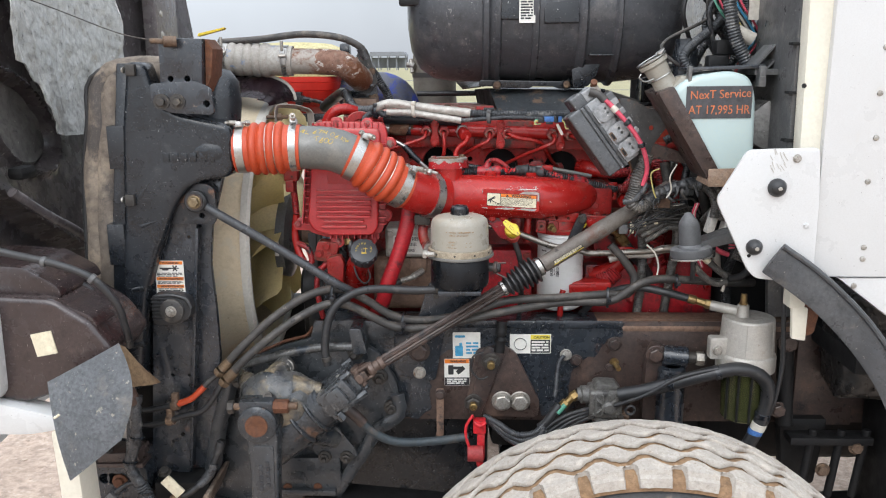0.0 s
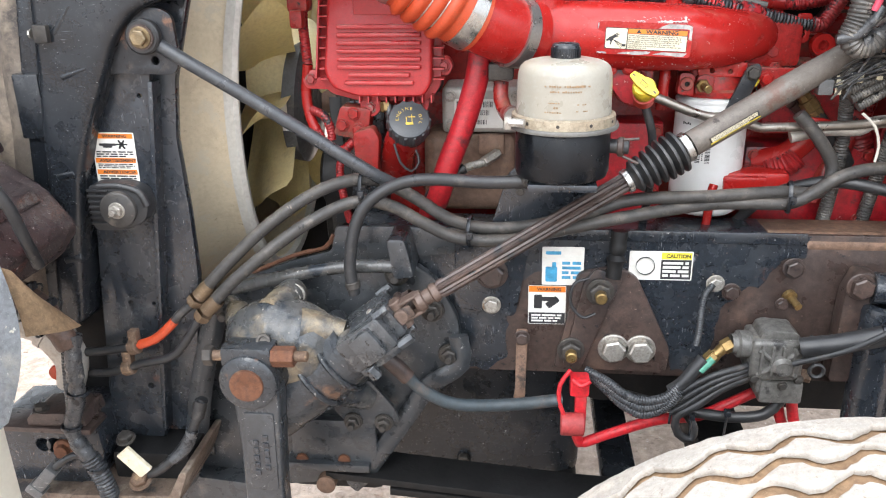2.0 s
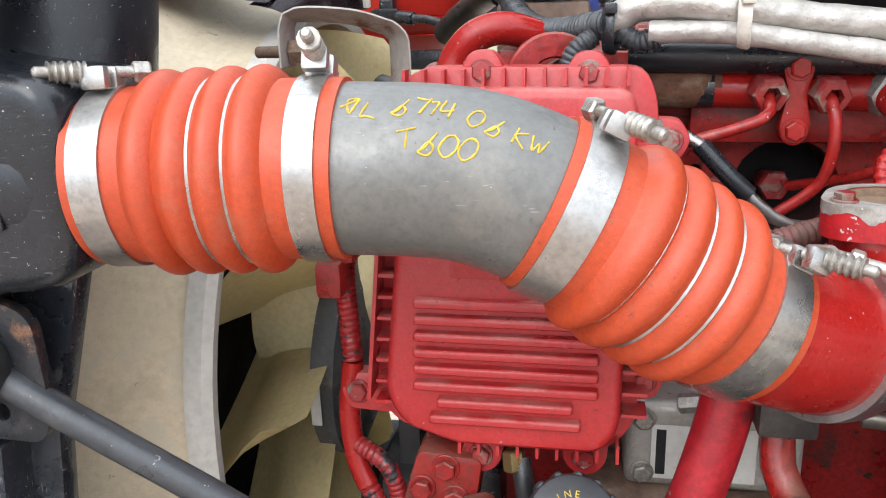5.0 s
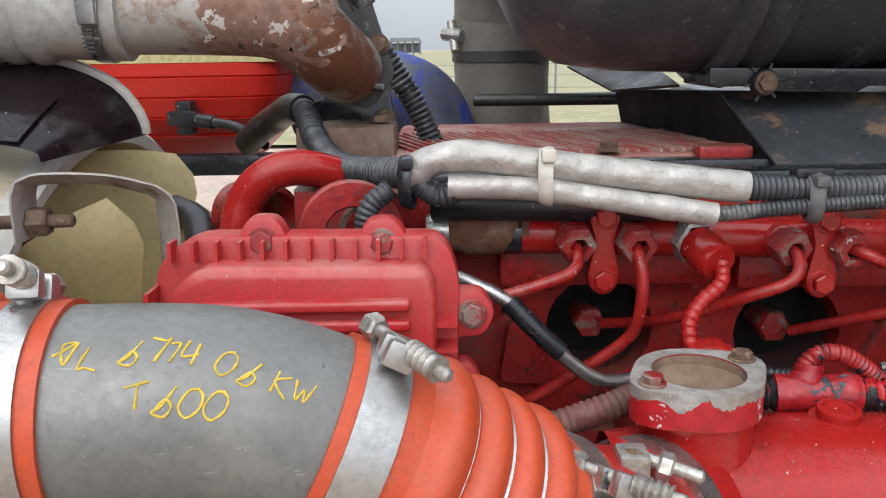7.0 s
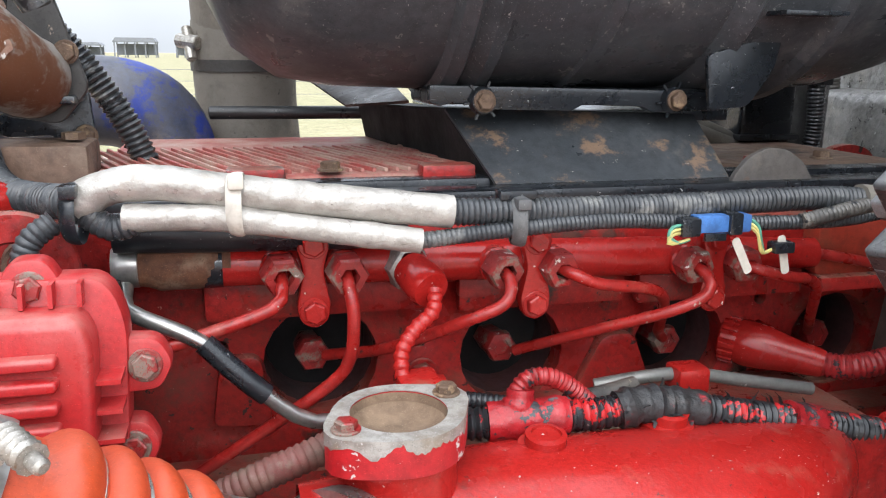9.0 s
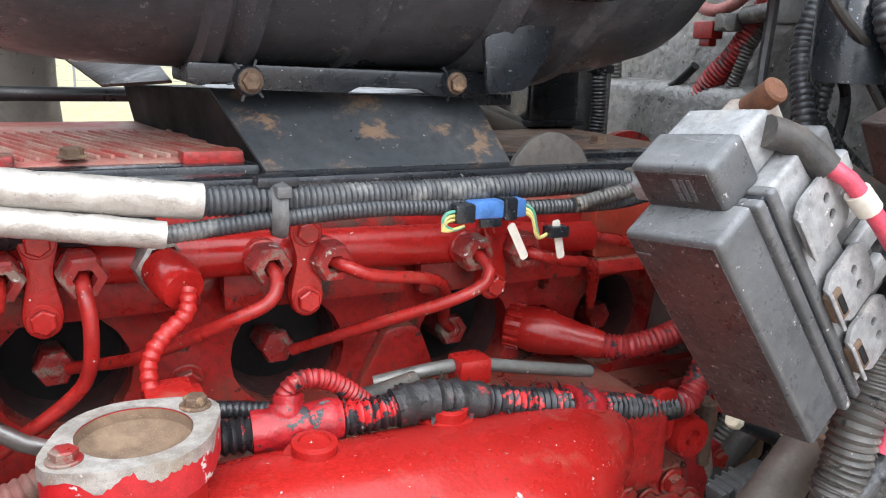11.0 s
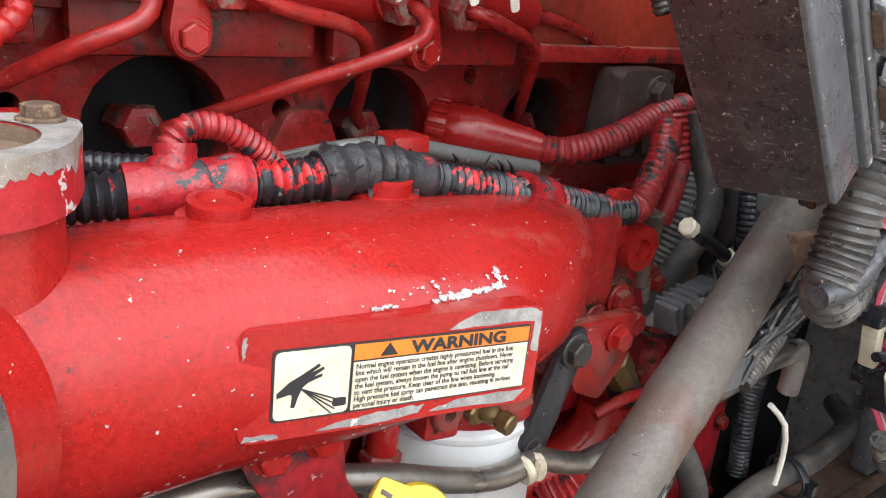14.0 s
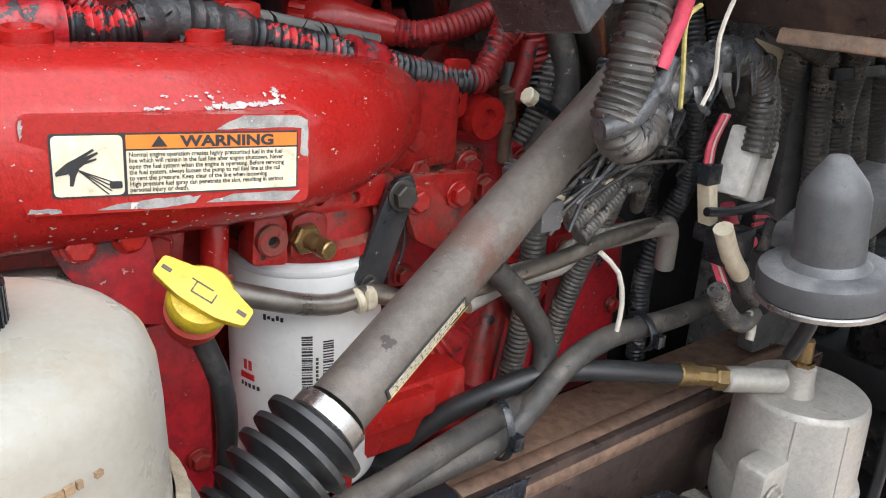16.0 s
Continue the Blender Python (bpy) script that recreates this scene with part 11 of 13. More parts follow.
def red_plumbing():
    t = thing("rear_coolant_pipes", "red and brown plumbing behind the intake manifold", "pipe", (0.52, 2.15, 1.1))
    part("pipe", sweep(spline([(0.588, 2.15, 1.280), (0.575, 2.15, 1.24), (0.562, 2.15, 1.19), (0.53, 2.14, 1.13), (0.505, 2.13, 1.06)], 0.008), lambda s, k: 0.0205 + 0.0015 * noise.noise((s * 90, 3, 0)), 22), red_dirty, t)
    part("collar", lathe((0.587, 2.15, 1.272), (0.1, 0, 1), [(0, 0.0205), (0.002, 0.0225), (0.018, 0.0235), (0.020, 0.016)], 24), rust_tan, t, "tan rubber collar")
    part("sensor", joined(rod((0.513, 2.12, 1.355), (0.52, 2.125, 1.325), 0.008), rod((0.52, 2.125, 1.325), (0.522, 2.128, 1.285), 0.006)), rusty_casting, t)
    part("ball_end", joined(rod((0.525, 2.13, 1.30), (0.54, 2.135, 1.262), 0.006), rod((0.54, 2.125, 1.258), (0.565, 2.145, 1.250), 0.012)), zinc, t, "bright ball end")
    part("fitting", joined(rod((0.42, 2.13, 1.262), (0.45, 2.13, 1.235), 0.013, seg=6), rod((0.45, 2.13, 1.235), (0.47, 2.13, 1.22), 0.011)), oily_steel, t)
    part("elbow", sweep(spline([(0.40, 2.14, 1.13), (0.44, 2.12, 1.145), (0.47, 2.11, 1.175), (0.475, 2.11, 1.20)], 0.01), 0.021, 20), red, t)
    part("ribbed_hose", conduit([(0.42, 2.12, 1.12), (0.445, 2.11, 1.135), (0.46, 2.11, 1.15)], 0.024, 0.006, 16), conduit_red, t)
    part("valve", joined(box((0.30, 2.06, 1.07), (0.44, 2.14, 1.13), 0.008), box((0.33, 2.05, 1.10), (0.40, 2.08, 1.125), 0.005)), red, t)
    part("drop_line", hose([(0.315, 2.055, 1.11), (0.31, 2.05, 1.09), (0.308, 2.05, 1.05), (0.305, 2.06, 0.98)], 0.0075), red, t)
    part("hook_line", hose([(0.44, 2.09, 1.205), (0.47, 2.085, 1.215), (0.50, 2.085, 1.21), (0.50, 2.085, 1.20), (0.475, 2.085, 1.197)], 0.005), red, t)
    part("bracket", box((0.40, 2.10, 1.262), (0.48, 2.16, 1.31), 0.01), red_dirty, t)
    for x, z in ((0.40, 1.30), (0.43, 1.285), (0.455, 1.297), (0.475, 1.275), (0.395, 1.325)):
        bolt(t, (x, 2.098, z), 0.010, mat=red_dirty)
    part("boss", lathe((0.475, 2.11, 1.335), (0, -1, 0), [(0, 0.02), (0.012, 0.018), (0.012, 0.008), (0.004, 0.007), (0.004, 0)], 20), red, t)
    part("tab", prism(rounded([(0.425, 1.335), (0.45, 1.34), (0.452, 1.385), (0.43, 1.385)], 0.006), 2.098, 2.106, 0.002, [(0.437, 1.352, 0.006)]), red, t)
    part("hydraulic_hose", hose([(0.36, 2.10, 1.02), (0.40, 2.06, 1.085), (0.45, 2.03, 1.118), (0.50, 2.01, 1.130), (0.56, 1.985, 1.125), (0.618, 1.968, 1.113)], 0.0098), rubber, t, "thick black hose")
    part("brass_fitting", joined(rod((0.613, 1.970, 1.114), (0.632, 1.964, 1.110), 0.0115, seg=14), rod((0.632, 1.964, 1.110), (0.662, 1.954, 1.103), 0.0095, seg=8), rod((0.652, 1.957, 1.105), (0.668, 1.951, 1.102), 0.0120, seg=6)), brass, t, "brass hose fitting")


red_plumbing()


def rear_rocker_panel():
    t = thing("rear_rocker_box", "orange-red rear rocker box with grimy bolts", "cover", (0.55, 2.3, 1.45))
    part("panel", prism(rounded([(0.43, 1.475), (0.70, 1.46), (0.70, 1.545), (0.43, 1.55)], 0.008), 2.20, 2.222, 0.003), surface("dull_orange_red_paint", (0.36, 0.035, 0.015), (0.28, 0.03, 0.014), 0.5, 0, 6, dust=((0.2, 0.06, 0.03), 0.3, 9), bump=0.15), t)
    part("ledge", box((0.43, 2.19, 1.462), (0.70, 2.225, 1.476), 0.004), red_dirty, t)
    part("bracket", prism(rounded([(0.50, 1.38), (0.57, 1.38), (0.58, 1.46), (0.51, 1.46)], 0.01), 2.17, 2.20, 0.004), oily_steel, t)
    for x, z in ((0.515, 1.40), (0.555, 1.44), (0.545, 1.40)):
        bolt(t, (x, 2.17, z), 0.012, mat=oily_steel)
    part("lifting_eye", prism(rounded([(0.700, 1.46), (0.815, 1.46), (0.812, 1.515), (0.790, 1.545), (0.757, 1.552), (0.724, 1.545), (0.704, 1.515)], 0.02), 2.55, 2.565, 0.004, [(0.757, 1.505, 0.020)]), red_dirty, t)
    part("exhaust_hose", sweep(spline([(0.48, 2.60, 1.585), (0.544, 2.60, 1.566), (0.581, 2.60, 1.552), (0.624, 2.60, 1.535), (0.66, 2.60, 1.515)], 0.01), 0.021, 18), duct_mat, t)
    part("hose_cuff", sweep([Vector((0.625, 2.60, 1.534)), Vector((0.655, 2.60, 1.518))], 0.0225, 20), rusty_casting, t)
    part("relay_box", joined(box((0.685, 2.75, 1.555), (0.785, 2.82, 1.66), 0.006), box((0.683, 2.745, 1.545), (0.787, 2.81, 1.560), 0.004)), black_plastic, t)


rear_rocker_panel()


# ---- coolant bottle and cab ----
def coolant_tank():
    t = thing("coolant_tank", "pale translucent coolant tank with a handwritten tape note", "coolant tank", (0.62, 1.93, 1.42))
    out = rounded([(0.560, 1.655), (0.64, 1.666), (0.686, 1.654), (0.702, 1.61), (0.708, 1.45), (0.695, 1.438), (0.63, 1.436), (0.605, 1.47), (0.515, 1.62)], 0.022, 5)
    part("tank", prism(out, 1.85, 1.99, 0.022, seg=4), coolant_tank_mat, t)
    m = plane_frame((0.549, 1.8485, 1.562), (1, 0, 0.006), (0.015, 0, 1))
    tape = part("tape", sheet(m, 0, 0, 0.143, 0.070, 0, 0.0008, 0.001), tape_mat, t, "dark tape strip")
    letters("NexT Service", 0.026, m @ Matrix.Translation((0.008, 0.042, 0.0012)) @ Matrix.Diagonal((0.92, 1, 1, 1)) @ Matrix.Rotation(0.03, 4, "Z"), marker_orange, tape, 0.0002)
    letters("AT 17,995 HR", 0.027, m @ Matrix.Translation((0.006, 0.010, 0.0012)) @ Matrix.Diagonal((0.84, 1, 1, 1)), marker_orange, tape, 0.0002)
    # filler neck
    d = Vector((-0.055, 0, 0.09)).normalized()
    c = Vector((0.525, 1.90, 1.615))
    part("neck", lathe(c, d, [(-0.01, 0.030), (0.02, 0.026), (0.04, 0.025), (0.055, 0.0255), (0.07, 0.027), (0.075, 0.033), (0.083, 0.034), (0.085, 0.03), (0.082, 0.028), (0.03, 0.024)], 28), milky, t, "yellowed filler neck")
    part("neck_foot", prism(rounded([(0.50, 1.60), (0.53, 1.585), (0.575, 1.64), (0.56, 1.655), (0.54, 1.655)], 0.012), 1.87, 1.93, 0.008), milky, t)
    part("filler_rim", lathe(c + d * 0.085, d, [(0, 0.031), (0.002, 0.036), (0.004, 0.036), (0.005, 0.030), (0.003, 0.027)], 28), steel, t)
    part("rim_tab", prism([(0.486, 1.703), (0.502, 1.715), (0.494, 1.70)], 1.87, 1.90, 0.001), steel, t)
    ring = [c + d * 0.045 + frame_of(d) @ Vector((0.029 * math.cos(a), 0.029 * math.sin(a), 0)) for a in (2 * math.pi * k / 24 for k in range(25))]
    part("wire_ring", sweep(ring, 0.0018, 6, caps=False), steel, t)
    part("wire_hook", hose([(0.482, 1.875, 1.648), (0.462, 1.868, 1.642), (0.448, 1.866, 1.650), (0.452, 1.868, 1.658)], 0.0018, 6, 0.004), steel, t)
    # strap frame
    part("strap", prism(rounded([(0.486, 1.618), (0.520, 1.632), (0.634, 1.440), (0.608, 1.424)], 0.004), 1.842, 1.995, 0.004), oily_steel, t, "rusty brown strap")
    part("foot", prism(rounded([(0.606, 1.426), (0.76, 1.428), (0.76, 1.414), (0.602, 1.414)], 0.003), 1.840, 1.930, 0.003), rust_tan, t, "rusty tan bottom plate")
    part("front_lip", prism(rounded([(0.604, 1.452), (0.76, 1.456), (0.76, 1.412), (0.604, 1.412)], 0.003), 1.834, 1.840, 0.002), rust_tan, t, "rusty front lip")
    part("top_strap", prism(rounded([(0.56, 1.672), (0.72, 1.678), (0.72, 1.670), (0.56, 1.665)], 0.002), 1.86, 1.99, 0.002), black_paint, t)
    part("clip", box((0.552, 1.852, 1.635), (0.560, 1.875, 1.675), 0.002), grey_plastic, t)
    part("clip", box((0.705, 1.85, 1.63), (0.72, 1.88, 1.675), 0.003), grey_plastic, t)
    return t


coolant_tank()


def cab():
    t = thing("cab", "white truck cab side with riveted panels and rust", "cab", (1.3, 1.75, 1.1))
    part("door_panel", box((0.80, 1.72, 1.235), (2.6, 1.745, 2.6), 0.006), white_paint, t)
    part("pillar", prism(rounded([(0.735, 2.6), (0.80, 2.6), (0.815, 1.235), (0.80, 1.16), (0.768, 1.16), (0.760, 1.50)], 0.004), 1.735, 1.775, 0.004), cream, t, "cream inner pillar")
    part("corner_plate", prism(rounded([(0.644, 1.508), (0.790, 1.512), (0.798, 1.40), (0.80, 1.235), (0.785, 1.225), (0.68, 1.235), (0.660, 1.255), (0.586, 1.404)], 0.012), 1.706, 1.716, 0.003), white_paint, t, "white corner plate")
    part("sill_panel", prism([(0.86, 1.232), (2.6, 1.232), (2.6, 1.02), (1.14, 1.02)], 1.725, 1.75, 0.004), white_paint, t)
    part("rust_patch", prism(rounded([(0.80, 1.23), (0.835, 1.235), (0.845, 1.19), (0.83, 1.10), (0.80, 1.09)], 0.008), 1.745, 1.755, 0.002), rust_mat, t)
    part("lower_pillar", prism(rounded([(0.775, 1.17), (0.81, 1.16), (0.81, 1.085), (0.78, 1.09)], 0.004), 1.738, 1.75, 0.002), cream, t)
    for z in (1.52, 1.62, 1.72, 1.82, 1.92):
        part("hinge_notch", box((0.742, 1.775, z - 0.003), (0.768, 1.80, z + 0.003), 0.001), dark_void, t)
    for x, z in ((0.905, 1.71), (0.903, 1.62), (0.905, 1.53), (0.898, 1.44), (0.905, 1.30), (0.905, 1.275), (0.895, 1.215)):
        part("rivet", lathe((x, 1.72 if z > 1.24 else 1.725, z), (0, -1, 0), [(0, 0.0062), (0.0025, 0.0055), (0.0035, 0.003), (0.0035, 0)], 14), zinc, t)
    part("hole", lathe((0.756, 1.7345, 1.635), (0, -1, 0), [(0, 0.005), (0.0008, 0.005), (0.0008, 0)], 14), dark_void, t)
    for x, z, r in ((0.708, 1.430, 0.019), (0.671, 1.304, 0.017)):
        part("rubber_buffer", lathe((x, 1.706, z), (0, -1, 0), [(0, r), (0.006, r), (0.016, r * 0.7), (0.020, r * 0.35), (0.020, 0)], 28), rubber, t, "black rubber buffer")
        bolt(t, (x, 1.6875, z), 0.0045, mat=zinc)
    part("drain_hole", lathe((0.662, 1.7058, 1.285), (0, -1, 0), [(0, 0.004), (0.0008, 0.004), (0.0008, 0)], 12), dark_void, t)
    bolt(t, (0.744, 1.7058, 1.49), 0.007, mat=zinc)
    bolt(t, (0.775, 1.7058, 1.35), 0.005, mat=white_paint)
    rng = random.Random(5)
    for k in range(14):
        x, z = 0.704 + rng.uniform(-0.012, 0.02), 1.485 + rng.uniform(-0.022, 0.02)
        part("scuff", moved(box((-0.0006, -0.0004, -0.006), (0.0006, 0.0002, rng.uniform(0.002, 0.012)), 0), pose(x, 1.7058, z, 0, rng.uniform(-40, -20), 0)), cast_alu, t)
    # firewall and the cavity between pillar and engine
    part("cowl_side", prism(rounded([(0.76, 2.6), (0.90, 2.6), (0.90, 1.05), (0.83, 1.05), (0.80, 1.48)], 0.01), 2.02, 2.04, 0.004), grey_plastic, t)
    part("cowl_inner", box((0.752, 1.78, 1.42), (0.772, 2.03, 2.6), 0.004), grey_plastic, t, "grey plastic cowl side")
    part("firewall", box((0.90, 2.0, 0.9), (0.93, 3.6, 2.7), 0.01), firewall_mat, t, "grey insulated firewall")
    part("firewall_step", prism(rounded([(0.78, 1.20), (0.92, 1.16), (0.92, 1.62), (0.84, 1.62)], 0.02), 2.42, 3.0, 0.01), firewall_mat, t)
    part("cowl_top", box((0.76, 1.78, 2.58), (2.5, 3.6, 2.62), 0.01), white_paint, t)
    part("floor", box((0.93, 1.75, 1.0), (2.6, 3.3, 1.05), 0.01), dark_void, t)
    part("wedge", prism(rounded([(0.70, 1.56), (0.75, 1.60), (0.765, 1.565), (0.765, 1.48), (0.72, 1.50)], 0.006), 1.90, 1.98, 0.004), firewall_mat, t)
    for k in range(2):
        part("shelf_rib", prism([(0.70 + 0.03 * k, 1.665), (0.765 + 0.03 * k, 1.735), (0.767 + 0.03 * k, 1.731), (0.704 + 0.03 * k, 1.662)], 1.90, 1.98, 0.001), grey_plastic, t)
    part("ledge", box((0.70, 1.87, 1.655), (0.775, 1.99, 1.668), 0.002), grey_plastic, t)
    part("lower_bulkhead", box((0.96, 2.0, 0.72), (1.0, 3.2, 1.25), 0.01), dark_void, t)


cab()


def splash_pad():
    t = thing("splash_guard", "grey-black rubber splash guard strip bent along the cab corner", "splash guard", (0.85, 1.69, 1.0))
    guard = surface("faded_black_guard_rubber", (0.050, 0.054, 0.060), (0.085, 0.088, 0.092), 0.34, 0, 7, dust=((0.16, 0.14, 0.12), 0.26, 9), chips=[((0.3, 0.28, 0.25), 0.12, 120)], scratch=((0.22, 0.22, 0.22), 0.6, 0), bump=0.2, wavy=0.3)
    part("strip", sweep(spline([(0.706, 1.688, 1.284), (0.76, 1.688, 1.246), (0.82, 1.688, 1.200), (0.88, 1.689, 1.142), (0.93, 1.690, 1.085), (0.98, 1.691, 1.015), (1.02, 1.692, 0.94)], 0.015), 0.036, 12, (0.13, 1.0)), guard, t)
    part("fold", sweep(spline([(0.723, 1.682, 1.311), (0.79, 1.682, 1.265), (0.85, 1.683, 1.214), (0.91, 1.684, 1.154), (0.96, 1.685, 1.092), (1.01, 1.686, 1.02)], 0.015), 0.006, 8), guard, t, "turned edge")


splash_pad()


def cowl_wiring():
    t = thing("cowl_wiring", "dense bundle of dark looms and coloured wires", "wiring harness", (0.75, 2.2, 1.5))
    rng = random.Random(11)
    for k in range(15):
        x = 0.60 + 0.24 * rng.random()
        y = 2.05 + 0.22 * rng.random()
        pts = []
        for j in range(6):
            pts.append((x + 0.05 * rng.uniform(-1, 1) + 0.02 * j * rng.uniform(-0.5, 1), y + 0.03 * rng.uniform(-1, 1), 2.0 - 0.10 * j + 0.02 * rng.uniform(-1, 1)))
        r = rng.choice((0.0045, 0.006, 0.009, 0.012))
        if r > 0.008:
            part("loom", conduit(pts, r, 0.006, 10), conduit_mat, t)
        else:
            part("loom", hose(pts, r, 8), rng.choice((rubber, dusty_rubber, conduit_mat)), t)
    for k, m_ in enumerate((wire_green, wire_pink, wire_yellow, wire_white, sticker_blue, wire_pink)):
        x = 0.66 + 0.012 * k
        part("wire", hose([(x - 0.02, 2.06, 1.86), (x, 2.04, 1.81), (x + 0.03, 2.05, 1.775), (x + 0.05, 2.06, 1.74), (x + 0.03, 2.07, 1.70)], 0.0028, 6), m_, t)
    part("tape", hose([(0.70, 2.02, 1.755), (0.74, 2.02, 1.735)], 0.016), wire_white, t, "white tape wrap")
    part("flange_plug", joined(box((0.66, 2.03, 1.70), (0.73, 2.07, 1.735), 0.006), box((0.64, 2.02, 1.665), (0.69, 2.06, 1.70), 0.008)), dark_void, t)
    part("small_can", lathe((0.605, 2.10, 1.64), (0, 0, 1), [(0, 0), (0, 0.03), (0.07, 0.03), (0.075, 0.027), (0.10, 0.027), (0.10, 0)], 24), black_plastic, t)
    part("label", box((0.73, 2.03, 1.78), (0.775, 2.035, 1.84), 0.001), wire_white, t, "white paper tag")
    part("big_loom", conduit([(0.665, 2.0, 1.88), (0.675, 1.99, 1.80), (0.69, 1.99, 1.74), (0.72, 1.99, 1.68), (0.735, 2.0, 1.64)], 0.016, 0.007, 14), conduit_mat, t)
    part("red_loom", conduit([(0.865, 2.40, 1.77), (0.862, 2.436, 1.706), (0.86, 2.466, 1.662), (0.855, 2.505, 1.620), (0.855, 2.540, 1.563), (0.855, 2.555, 1.51), (0.85, 2.56, 1.45)], 0.0175, 0.006, 18, 0.16), conduit_red, t)
    part("loom", conduit([(0.865, 2.41, 1.72), (0.858, 2.44, 1.677), (0.855, 2.459, 1.625), (0.855, 2.491, 1.576), (0.855, 2.536, 1.522), (0.855, 2.56, 1.48)], 0.0095, 0.005, 14, 0.2), dusty_conduit, t)
    part("pink_cable", hose([(0.84, 2.56, 1.76), (0.84, 2.532, 1.732), (0.84, 2.495, 1.720), (0.84, 2.455, 1.730), (0.84, 2.43, 1.752), (0.84, 2.41, 1.79)], 0.0085), surface("dusty_pink_cable", (0.46, 0.16, 0.15), (0.34, 0.12, 0.11), 0.5, 0, 20, dust=((0.4, 0.32, 0.28), 0.3, 30), bump=0.1), t, "dusty pink cable")
    part("red_plug", joined(box((0.83, 2.485, 1.682), (0.852, 2.522, 1.706), 0.003), box((0.834, 2.492, 1.672), (0.848, 2.512, 1.684), 0.002)), red_dirty, t, "dusty red plug")
    part("grey_plug", joined(box((0.83, 2.445, 1.692), (0.855, 2.483, 1.716), 0.004), rod((0.84, 2.44, 1.712), (0.84, 2.36, 1.722), 0.012)), dusty_conduit, t)
    part("plug_block", box((0.825, 2.32, 1.70), (0.86, 2.385, 1.755), 0.005), grey_plastic, t)
    part("clamp_cable", hose([(0.88, 2.68, 1.59), (0.86, 2.62, 1.602), (0.85, 2.57, 1.615), (0.85, 2.53, 1.645)], 0.007), rubber, t)
    part("vent_loom", conduit([(0.855, 2.72, 1.67), (0.86, 2.72, 1.60), (0.86, 2.71, 1.53)], 0.012, 0.006, 14), dusty_conduit, t)


cowl_wiring()


def rubber_mount():
    t = thing("rubber_mount", "grey rubber cone on a round metal-rimmed base", "rubber mount", (0.575, 1.84, 1.25))
    c = Vector((0.578, 1.842, 1.262))
    d = Vector((-0.12, 0.05, 1)).normalized()
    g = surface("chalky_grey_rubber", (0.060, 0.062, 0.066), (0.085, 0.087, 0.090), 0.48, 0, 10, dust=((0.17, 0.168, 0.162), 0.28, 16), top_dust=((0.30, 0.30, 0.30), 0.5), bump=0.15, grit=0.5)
    part("base", lathe(c, d, [(-0.012, 0), (-0.012, 0.042), (-0.008, 0.046), (0.004, 0.0465), (0.009, 0.045), (0.0115, 0.041), (0.0125, 0.036), (0.0125, 0.026)], 48), g, t)
    part("cone", lathe(c + d * 0.012, d, [(0, 0.030), (0.006, 0.0245), (0.050, 0.0235), (0.060, 0.020), (0.074, 0.010), (0.078, 0.007), (0.080, 0)], 36), g, t)
    part("rim", lathe(c - d * 0.013, d, [(0, 0.040), (0.0, 0.0475), (0.003, 0.0475), (0.004, 0.046)], 40), steel, t)
    part("arm", prism(rounded([(0.60, 1.262), (0.69, 1.285), (0.72, 1.30), (0.73, 1.32), (0.66, 1.305), (0.60, 1.282)], 0.006), 1.85, 1.90, 0.004), grey_plastic, t, "grey plastic arm")
    part("tail", hose([(0.585, 1.85, 1.25), (0.588, 1.85, 1.22), (0.59, 1.86, 1.19)], 0.006), rubber, t)


rubber_mount()


